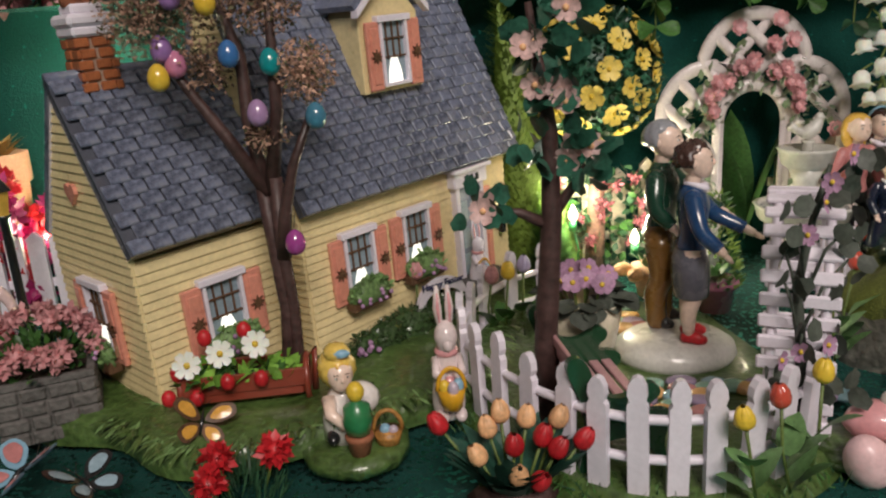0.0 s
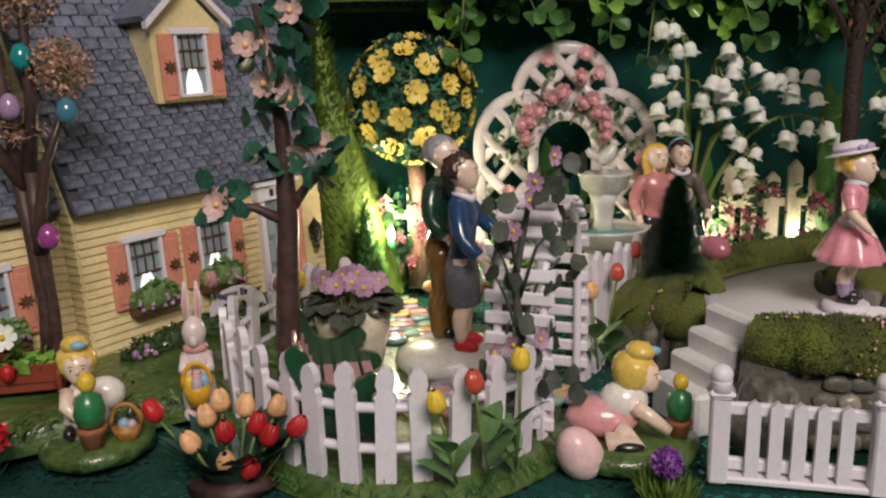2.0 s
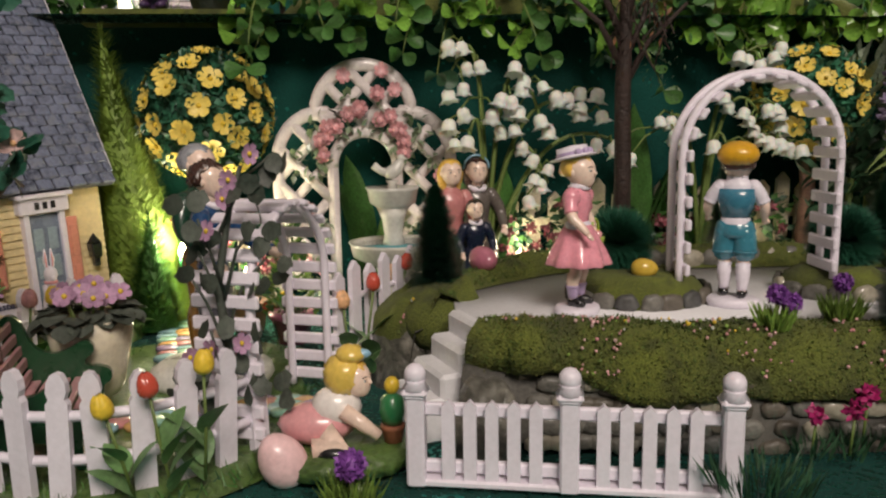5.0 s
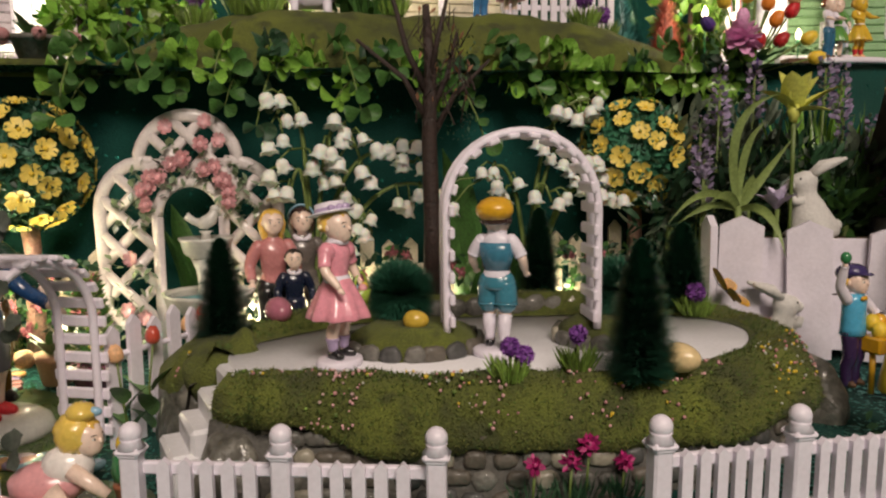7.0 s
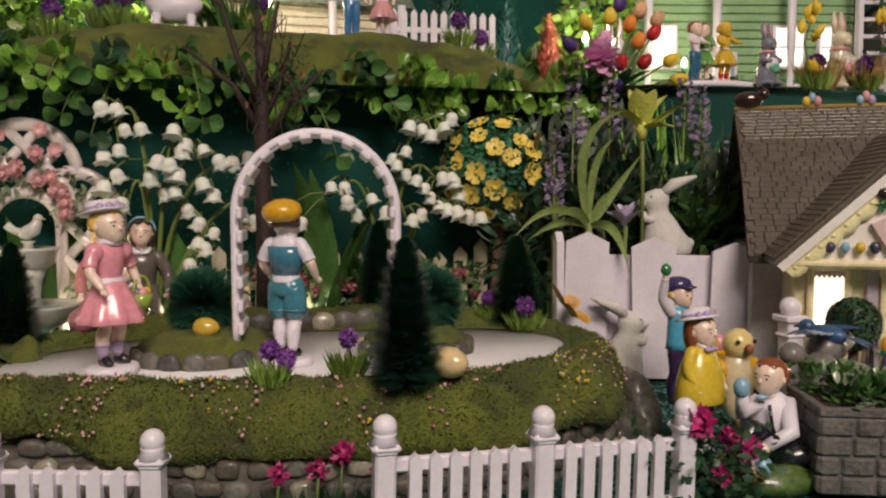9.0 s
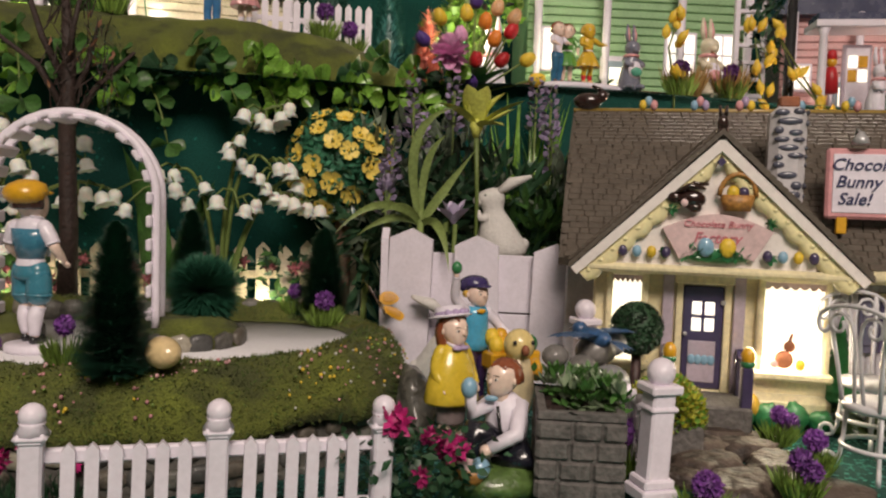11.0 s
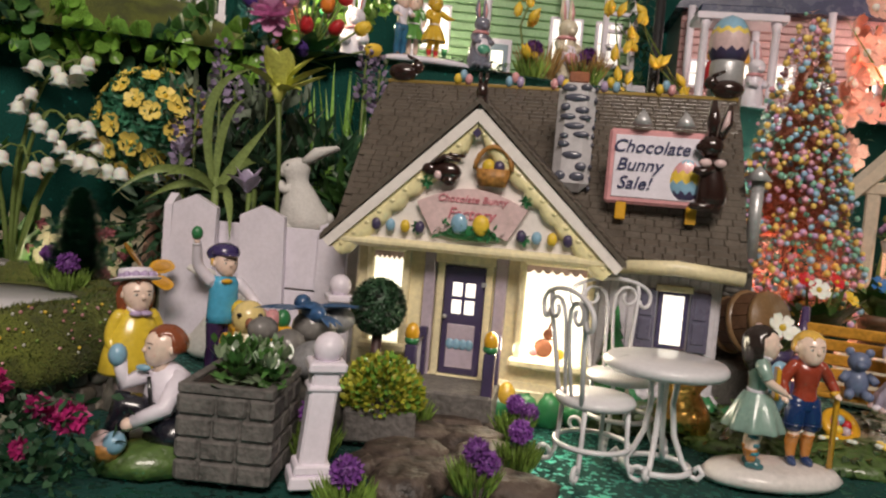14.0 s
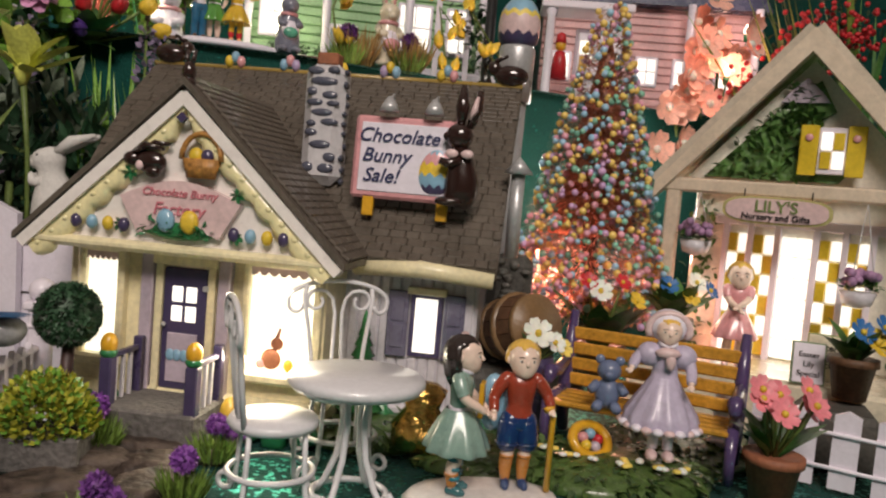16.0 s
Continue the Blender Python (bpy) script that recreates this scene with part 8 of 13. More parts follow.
def wall_stone(mb, c, ang, w, h, depth, material, seed):
    """A flat-faced rounded stone set in a wall whose face looks along ang."""
    r = random.Random(seed)
    k = 9
    ph = [r.uniform(0.82, 1.08) for _ in range(k)]
    vs, fs = [], []
    for sc, out in ((1.0, -0.4), (1.0, 0.35), (0.88, 0.8), (0.55, 1.0)):
        for i in range(k):
            a = 2 * math.pi * i / k
            cx, cz = math.cos(a), math.sin(a)
            e = 0.72
            vs.append((w * sc * ph[i] * math.copysign(abs(cx) ** e, cx), -depth * out, h * sc * ph[i] * math.copysign(abs(cz) ** e, cz)))
    vs.append((0, -depth * 1.03, 0))
    for j in range(3):
        for i in range(k):
            fs.append((j * k + i, j * k + (i + 1) % k, (j + 1) * k + (i + 1) % k, (j + 1) * k + i))
    fs += [(3 * k + i, 3 * k + (i + 1) % k, 4 * k) for i in range(k)]
    mb.add(vs, fs, material, True, pose(*c, 0, r.uniform(-7, 7), ang))
    return mb


acc = 0.0
for k in range(NR):
    p, n = RING[k], outward(k)
    acc += (RING[(k + 1) % NR] - p).length
    if opening(p) or acc < 0.0072:
        continue
    acc = 0.0
    ang = math.degrees(math.atan2(n.y, n.x)) + 90
    side = Vector((-n.y, n.x, 0))
    for row in range(4):
        z = -0.003 + 0.0068 * row
        q = p + n * ((0.0202 - 0.0009 * row) * (0.55 + 0.45 * min(1, max(0, (p.x - 0.2045) / 0.014)) ** 0.6)) + side * (0.0042 * (row % 2) + rnd.uniform(-0.001, 0.001))
        u = rnd.random()
        part("stone", wall_stone(MB(), (q.x, q.y, z + rnd.uniform(-0.0008, 0.0008)), ang, rnd.uniform(0.0042, 0.0056), rnd.uniform(0.0031, 0.0038), 0.0024, PALE if u < 0.13 else BROWNST if u < 0.5 else SLATEST if u < 0.68 else STONE, k * 7 + row), base)
DULLW = mat("dull_white_petal", (0.5, 0.5, 0.44), rough=0.6)
# flocked fibres and tiny flowers in the moss
FIB = [mat("moss_fibre", (0.13, 0.14, 0.03), rough=0.9, var=0.3, scale=40), mat("green_moss_fibre", (0.08, 0.13, 0.025), rough=0.9, var=0.3, scale=40), mat("dark_moss_fibre", (0.04, 0.05, 0.013), rough=0.9, var=0.3, scale=40)]
fib = [([], []), ([], []), ([], [])]
for k in range(26000):
    i = rnd.randrange(NR)
    f0 = rnd.random()
    if opening(RING[i]):
        continue
    p, n = RING[i].lerp(RING[(i + 1) % NR], f0), outward(i)
    j = rnd.uniform(0.6, 8.4)
    a, b = vs_bank[i * NPf + int(j)], vs_bank[i * NPf + int(j) + 1]
    c, d = vs_bank[((i + 1) % NR) * NPf + int(j)], vs_bank[((i + 1) % NR) * NPf + int(j) + 1]
    g = j - int(j)
    q = Vector(a).lerp(Vector(b), g).lerp(Vector(c).lerp(Vector(d), g), f0)
    up = max(0.0, 1 - j / 5)
    dr = (n * (1.1 - up) + Vector((0, 0, 0.25 + up)) + Vector((rnd.gauss(0, 0.5), rnd.gauss(0, 0.5), rnd.gauss(0, 0.4)))).normalized() * rnd.uniform(0.0009, 0.0024)
    sd = Vector((rnd.gauss(0, 1), rnd.gauss(0, 1), rnd.gauss(0, 0.5))).normalized() * 0.00032
    hue = noise.noise((q.x * 60, q.y * 60, q.z * 60)) + rnd.gauss(0, 0.3)
    V_, F_ = fib[0 if hue > 0.12 else 1 if hue > -0.6 else 2]
    F_.append((len(V_), len(V_) + 1, len(V_) + 2))
    V_ += [q - sd, q + sd, q + dr]
mb = MB()
for (V_, F_), mt in zip(fib, FIB):
    mb.add(V_, F_, mt, False)
tagged(part("moss_flock", mb, base, "short olive and green flock"), kind="stuff")
mb = MB()
for k in range(3200):
    i = rnd.randrange(NR)
    p, n = RING[i].lerp(RING[(i + 1) % NR], rnd.random()), outward(i)
    if n.y > 0.3 or opening(RING[i]):
        continue
    j = rnd.uniform(1.5, 6.4)
    o0, z0 = PROF[int(j)]
    o1, z1 = PROF[int(j) + 1]
    f = j - int(j)
    q = p + n * (o0 + (o1 - o0) * f) * 1.06
    cl = noise.noise((q.x * 45, q.y * 45, 9))
    if cl < 0.02 or rnd.random() < 0.55:
        continue
    c = rnd.choice((PETAL_Y, PETAL_P, ROSE, DULLW, PETAL_P, LEAF_LIGHT) if noise.noise((q.x * 25, q.y * 25, 4)) > 0 else (PETAL_P, PETAL_D, ROSE, ROSE, LEAF_LIGHT))
    mb.ball((q.x, q.y, ZP + z0 + (z1 - z0) * f + 0.0008), rnd.uniform(0.0003, 0.0008), c, seg=5, rings=4)
tagged(part("moss_bloom", mb, base, "specks of pink, yellow and white blossom"), kind="stuff")


def island(cx, cy, rx, ry, hgt, seed):
    r = random.Random(seed)
    isl = part("island", MB().lathe([(1.0, 0.0), (0.97, 0.003), (0.86, 0.0075), (0.6, hgt), (0.0, hgt * 1.05)], MOSS, T((cx, cy, ZP)) @ Matrix.Diagonal((rx, ry, 1, 1)), 36, wob=0.05, seed=seed), base, "mossy island ringed with stones")
    n = int(2 * math.pi * rx / 0.0098)
    for k in range(n):
        a = 2 * math.pi * (k + r.uniform(-0.15, 0.15)) / n
        u = r.random()
        part("stone", wall_stone(MB(), (cx + rx * 0.97 * math.cos(a), cy + ry * 0.97 * math.sin(a), ZP + 0.0026), math.degrees(math.atan2(math.sin(a) / ry, math.cos(a) / rx)) + 90, r.uniform(0.0044, 0.0056), r.uniform(0.0034, 0.0042), 0.002, PALE if u < 0.2 else BROWNST if u < 0.5 else SLATEST if u < 0.7 else STONE, seed * 50 + k), isl)


island(0.2745, 0.2845, 0.0292, 0.0262, 0.011, 1)
island(0.3595, 0.2765, 0.0235, 0.0215, 0.011, 2)
# flat stones of the rear wall
for k in range(12):
    x = 0.285 + 0.0103 * k
    part("stone", MB().ball((x, 0.3425 - (x - 0.285) * 0.06, ZP + 0.004 + rnd.uniform(-0.001, 0.001)), (0.0066, 0.003, 0.0056), PALE if k % 4 == 0 else STONE, seg=10, rings=7, wob=0.1, seed=k), base)
# white steps
ST = T((0.2015, 0.2672, 0)) @ Matrix.Rotation(radians(15.6), 4, "Z")
for k in range(4):
    z = ZP - 0.0004 - 0.0085 * k
    mb = MB().box((0.0005 - 0.0076 * k, 0.0, (z - 0.009) / 2), (0.0118, 0.0275 + 0.0006 * k, z + 0.009), PATHM, ST, bevel=0.0015)
    part("step", mb, base, "rounded white step")
# boulders beside the steps
BOULD = glaze("boulder", (0.12, 0.115, 0.098), rough=0.38, var=0.4, scale=70, bump=1.2, fine=260, wear=(0.2, 0.19, 0.16))


def boulder(x, y, r, seed, cap=0.0):
    """A smooth lumpy boulder; above the share cap of its height it wears a skin of moss."""
    vs, fs, mv, mf = [], [], [], []
    seg, rings = 30, 18
    for j in range(rings + 1):
        p = math.pi * j / rings
        for i in range(seg):
            a = 2 * math.pi * i / seg
            d = Vector((math.sin(p) * math.cos(a), math.sin(p) * math.sin(a), math.cos(p)))
            k = 1 + 0.2 * noise.noise(d * 1.6 + Vector((seed, 0, 0))) + 0.05 * noise.noise(d * 5 + Vector((0, seed, 0)))
            q = Vector((d.x * r[0], d.y * r[1], d.z * r[2])) * k
            vs.append((x + q.x, y + q.y, q.z))
            g = 1 + max(-0.08, min(0.06, (q.z / r[2] - cap + 0.18 * noise.noise(d * 3 + Vector((0, 0, seed)))) * 0.5)) + 0.02 * noise.noise(d * 9)
            mv.append((x + q.x * g, y + q.y * g, q.z * g))
    for j in range(rings):
        for i in range(seg):
            f = (j * seg + i, (j + 1) * seg + i, (j + 1) * seg + (i + 1) % seg, j * seg + (i + 1) % seg)
            fs.append(f)
            if cap and j < rings // 2 + 2:
                mf.append(f)
    st = part("boulder", MB().add(vs, fs, BOULD, True), base, "glossy grey boulder")
    if mf:
        part("moss_cap", MB().add(mv, mf, MOSS, True), st, "olive moss")


boulder(0.1855, 0.319, (0.0255, 0.025, 0.036), 3, 0.5)
boulder(0.2, 0.236, (0.012, 0.013, 0.02), 5)
boulder(0.201, 0.34, (0.021, 0.02, 0.034), 8, 0.45)
boulder(0.2005, 0.2985, (0.0145, 0.0135, 0.0385), 11, 0.6)
boulder(0.453, 0.268, (0.011, 0.024, 0.025), 14)
part("moss_pad", MB().ball((0.1945, 0.309, 0.0235), (0.0195, 0.024, 0.0158), MOSS, seg=28, rings=14, wob=0.025), base, "moss beside the path")

bottle_brush(at(0.1935, 0.316, 0.034), 0.0475, 0.0155, 1)
bottle_brush(at(0.3415, 0.2085, 0.036), 0.051, 0.0155, 2)
bottle_brush(at(0.422, 0.326, 0.034), 0.047, 0.0175, 3)
bottle_brush(at(0.271, 0.2985, 0.0405), 0.034, 0.0165, 4, True)
bottle_brush(at(0.358, 0.365, 0.036), 0.052, 0.0165, 5)
bottle_brush(at(0.3665, 0.283, 0.0405), 0.034, 0.0165, 6, True)
slat_arch("white_arch", "white slatted garden arch standing on the mossy islands", at(0.318, 0.272, 0.0425, -6), 0.0635, 0.0115, 0.0505, 0.032, 22, 0.021)
egg("pink_egg", "shiny pink egg lying on the white path", pose(0.218, 0.331, 0.044, 90, 0, 20) @ T((0, 0, -0.008)), 0.0063, glaze("pearl_pink", (0.5, 0.17, 0.24), rough=0.18, coat=0.8))
egg("yellow_egg", "small yellow egg resting on the mossy island", pose(0.2745, 0.276, 0.0475, 90, 0, 70) @ T((0, 0, -0.006)), 0.0042, glaze("egg_yellow2", (0.62, 0.42, 0.06)))
egg("gold_egg", "pearly gold egg lying on the bank", pose(0.3565, 0.2065, 0.0435, 90, 0, 35) @ T((0, 0, -0.007)), 0.0054, glaze("pearl_gold", (0.74, 0.56, 0.3), rough=0.2, coat=0.7))
allium(at(0.2975, 0.219, 0.036), 0.016, 0.0037, seed=5, heads=2)
allium(at(0.324, 0.222, 0.036), 0.018, 0.0036, seed=6)
allium(at(0.4205, 0.309, 0.035), 0.0165, 0.005, seed=7)
allium(at(0.4087, 0.331, 0.036), 0.0165, 0.004, seed=8)
butterfly(at(0.4515, 0.331, 0.041, 40, 40, 20), glaze("amber_wing2", (0.6, 0.3, 0.04)), GOLDEN, "orange silk butterfly at the path's edge")


def basket(mb, S, x, y, z, col):
    mb.lathe([(0.05, 0), (0.072, 0.1)], col, S @ T((x, y, z)), 12)
    mb.tube([(x + 0.068 * math.cos(a), y, z + 0.1 + 0.12 * math.sin(a)) for a in [math.pi * k / 8 for k in range(9)]], 0.011, col, S, seg=6)
    for k in range(3):
        mb.ball((x + 0.035 * math.cos(k * 2.1), y + 0.035 * math.sin(k * 2.1), z + 0.11), 0.035, (PETAL_Y, SKYBLUE, PINK)[k], S, seg=8, rings=5)


LIME = colour("lime_basket", (0.3, 0.42, 0.06))


def girl_extra(mb, S):
    mb.lathe([(0.102, 0.51), (0.105, 0.53), (0.1, 0.55)], WHITE, S @ Matrix.Diagonal((1, 0.8, 1, 1)), 18)
    mb.lathe([(0.075, 0.775), (0.085, 0.785), (0.05, 0.815)], WHITE, S @ Matrix.Diagonal((1, 0.8, 1, 1)), 16)
    for s in (-1, 1):
        mb.ball((s * 0.105, 0, 0.72), (0.062, 0.06, 0.065), ROSEDRESS, S)
    basket(mb, S, 0.23, -0.02, 0.33, LIME)


ROSEDRESS = colour("rose_dress", (0.84, 0.33, 0.41))
figurine("girl_figurine", "girl figurine in pink dress and white hat carrying a lime basket", at(0.241, 0.262, 0.0375, 48), 0.058, "blonde", ROSEDRESS, ROSEDRESS, "dress", BLACK, MATS["soft_lilac"],
         ("brim", WHITE, MATS["soft_lilac"]), ((-0.16, -0.14, 0.5), (0.21, -0.02, 0.5)), sleeves=0.42, base=(WHITE, 0.0105, 0.0085, 0.0035), extra=girl_extra, head=1.05)


def boy_extra(mb, S):
    for s in (-1, 1):
        mb.tube([(s * 0.06, -0.09, 0.76), (s * 0.05, -0.095, 0.55)], 0.012, WHITE, S, seg=6)
    mb.lathe([(0.088, 0.53), (0.124, 0.66), (0.129, 0.73)], VEST, S @ Matrix.Diagonal((1, 0.75, 1, 1)), 18)


VEST = colour("teal_vest", (0.05, 0.2, 0.3))
figurine("boy_figurine", "boy figurine in teal vest and shorts with a yellow cap", at(0.305, 0.262, 0.0375, 150), 0.059, "brown", WHITE, colour("teal_shorts", (0.05, 0.22, 0.3)), "shorts", BLACK, WHITE,
         ("cap", GOLDEN, GOLDEN), ((-0.18, -0.08, 0.52), (0.18, -0.1, 0.53)), sleeves=0.45, base=(WHITE, 0.0105, 0.0085, 0.0035), extra=boy_extra, stride=0.03, head=1.05)
# family of three
figurine("woman_figurine", "blonde woman figurine in pink jacket and black trousers", at(0.2155, 0.411, 0.006, 12), 0.081, "blonde", colour("dusty_pink_jacket", (0.55, 0.22, 0.22)), BLACK, "trousers", BLACK, arms=((-0.17, -0.1, 0.5), (0.12, -0.17, 0.48)), sleeves=0.9, long_hair=True)
figurine("woman_figurine", "dark-haired woman figurine in grey sweater with a headband", at(0.232, 0.42, 0.006, 5), 0.081, "brown", colour("taupe_sweater", (0.13, 0.11, 0.1)), colour("brown_skirt", (0.12, 0.07, 0.05)), "coat", BLACK, hat=("band", SKYBLUE, SKYBLUE), long_hair=True, sleeves=0.9)
figurine("boy_figurine", "dark-haired boy figurine in navy coat", at(0.2265, 0.397, 0.006, 8), 0.0595, "dark", colour("navy_coat", (0.01, 0.016, 0.04)), BROWNWOOD, "coat", BLACK, arms=((-0.15, -0.1, 0.5), (0.15, -0.1, 0.5)), sleeves=0.9)


def fountain(m):
    root = thing("fountain", "white two-tier garden fountain with a dove on top and blue water", "fountain", m)
    WATER = glaze("blue_water", (0.12, 0.33, 0.36), rough=0.1, coat=1.0)
    CER = glaze("fountain_white", (0.66, 0.65, 0.6), rough=0.35)
    part("pedestal", MB().lathe([(0.013, 0), (0.0125, 0.003), (0.0075, 0.006), (0.0068, 0.02), (0.009, 0.026), (0.0105, 0.029)], CER, seg=20), root)
    part("lower_bowl", MB().lathe([(0.008, 0.026), (0.02, 0.032), (0.0215, 0.0375), (0.0225, 0.039), (0.0205, 0.039), (0.019, 0.0365), (0.0, 0.0355)], CER, seg=16, wob=0.02), root, "scalloped white bowl")
    part("water", MB().lathe([(0.0195, 0), (0.0, 0.0003)], WATER, T((0, 0, 0.0375)), 24), root, "pale blue water")
    part("column", MB().lathe([(0.006, 0.036), (0.0045, 0.042), (0.0055, 0.05), (0.008, 0.056)], CER, seg=16), root)
    part("upper_bowl", MB().lathe([(0.004, 0.053), (0.011, 0.058), (0.0125, 0.064), (0.0135, 0.0655), (0.0118, 0.0655), (0.0, 0.063)], CER, seg=16, wob=0.025), root, "scalloped white bowl")
    mb = MB().lathe([(0.004, 0.062), (0.003, 0.068), (0.005, 0.07)], CER, seg=12).tube([(-0.005, 0, 0.0745), (-0.001, 0, 0.0755), (0.004, 0, 0.0785), (0.006, 0, 0.0825), (0.0065, 0, 0.0855)], [0.003, 0.0052, 0.005, 0.0036, 0.0024], CER, seg=12).ball((0.0068, 0, 0.086), (0.0033, 0.0029, 0.003), CER).tube([(0.0095, 0, 0.086), (0.0118, 0, 0.0852)], [0.0009, 0.0003], CER)
    mb.tube([(-0.003, 0, 0.0755), (-0.0085, 0, 0.0775), (-0.0135, 0, 0.0815)], [0.0034, 0.0026, 0.003], CER)
    dove = part("dove", mb, root, "white dove")
    dove.matrix_local = T((0, 0, 0.066)) @ Matrix.Scale(0.66, 4) @ T((0, 0, -0.066))


fountain(at(0.181, 0.392, 0.002, s=1.1))
ball_post_fence(pose(0.1722, 0.2115, -0.006, 0, 0, -16.5), 0.0957, 0.0334, 14, (0.0, 0.0478, 0.0957), "white plastic picket fence with ball-topped posts", 0.0041)
ball_post_fence(pose(0.3261, 0.1645, 0.0, 0, 1.4, 2.3), 0.0954, 0.0325, 16, (0.0, 0.0475, 0.0954), "white plastic picket fence with ball-topped posts, standing askew", 0.0036)

# ---------------------------------------------------------------- planting along the felt riser
def flower_ball(m, r, trunk, seed):
    """A clipped ball of dark leaves set with yellow flowers, on a short trunk."""
    rnd = random.Random(seed)
    root = thing("flower_topiary", "round topiary ball of dark leaves set with yellow flowers", "topiary", m, group="yellow topiaries")
    part("trunk", MB().tube([(0, 0, -trunk), (0.002, 0, -trunk * 0.5), (0, 0, -r * 0.7)], [0.006, 0.0045, 0.0055], mat("pinkish_trunk", (0.3, 0.17, 0.13), rough=0.7, var=0.3, scale=120, bump=0.6)), root, "pinkish brown trunk")
    mb = MB().ball((0, 0, 0), r * 0.9, LEAF_TEAL, seg=24, rings=16, wob=0.04)
    for k in range(2300):
        z = 1 - 2 * (k + 0.5) / 2300
        a = k * 2.39996
        d = Vector((math.cos(a) * math.sqrt(1 - z * z), math.sin(a) * math.sqrt(1 - z * z), z))
        t = Vector((rnd.gauss(0, 1), rnd.gauss(0, 1), rnd.gauss(0, 1)))
        mb.leaf(aim(d * r * rnd.uniform(0.88, 0.97), d * 0.55 + t, rnd.random() * 6), rnd.uniform(0.0042, 0.0066), 0.0028, LEAF_TEAL if k % 5 else LEAF_DARK, n=2)
    tagged(part("leaves", mb, root, "small pointed dark green leaves"), kind="stuff")
    for k in range(64):
        z = 1 - 2 * (k + 0.5) / 64
        a = k * 2.39996 + 0.3
        d = Vector((math.cos(a) * math.sqrt(1 - z * z), math.sin(a) * math.sqrt(1 - z * z), z))
        d = (d + Vector((rnd.uniform(-0.09, 0.09), rnd.uniform(-0.09, 0.09), rnd.uniform(-0.09, 0.09)))).normalized()
        if d.y > 0.5:
            continue
        mb = MB()
        rosette(mb, d * r * 0.985, d, rnd.uniform(0.006, 0.0076), PETAL_LY, None, 5, 0.3)
        mb.ball(d * r * 0.995, 0.0014, PETAL_Y, seg=6, rings=4)
        part("flower", mb, root)
    return root


flower_ball(at(0.081, 0.437, 0.114), 0.036, 0.11, 1)
flower_ball(at(0.445, 0.432, 0.116), 0.0345, 0.11, 2)


def fuzzy_cone(m, h, r, material, label, n=5200, seed=0, name="conifer"):
    rnd = random.Random(seed)
    root = thing(name, label, "toy tree", m, group="bristle trees")
    part("trunk", MB().tube([(0, 0, -0.005), (0, 0, h * 0.9)], [0.003, 0.001], BARK_DARK), root)
    mb = MB().lathe([(r * 0.85, 0.0), (r * 0.45, h * 0.5), (0, h * 0.97)], material, seg=20, wob=0.05)
    vs, fs = [], []
    for k in range(n):
        u = 1 - math.sqrt(rnd.random())
        a = rnd.random() * 6.283
        rr = r * (1 - u)
        p = Vector((rr * 0.8 * math.cos(a), rr * 0.8 * math.sin(a), h * u))
        d = Vector((math.cos(a), math.sin(a), rnd.uniform(0.2, 1.0))) * rnd.uniform(0.004, 0.0075)
        s = Vector((-math.sin(a), math.cos(a), 0)) * 0.0006
        i = len(vs)
        vs += [p - s, p + s, p + d]
        fs.append((i, i + 1, i + 2))
    mb.add(vs, fs, material, False)
    tagged(part("needles", mb, root, "soft bristly needles"), kind="stuff")


LIMEB = mat("lime_bristle", (0.2, 0.3, 0.05), rough=0.6, var=0.25)
fuzzy_cone(at(0.046, 0.432, 0.0, 0, 0, -6), 0.165, 0.03, LIMEB, "tall yellow-green bristle conifer leaning by the cottage", 6500, 1)
fuzzy_cone(at(0.052, 0.408, 0.0), 0.062, 0.013, LEAF, "small green bristle conifer beside the cottage", 2200, 2)


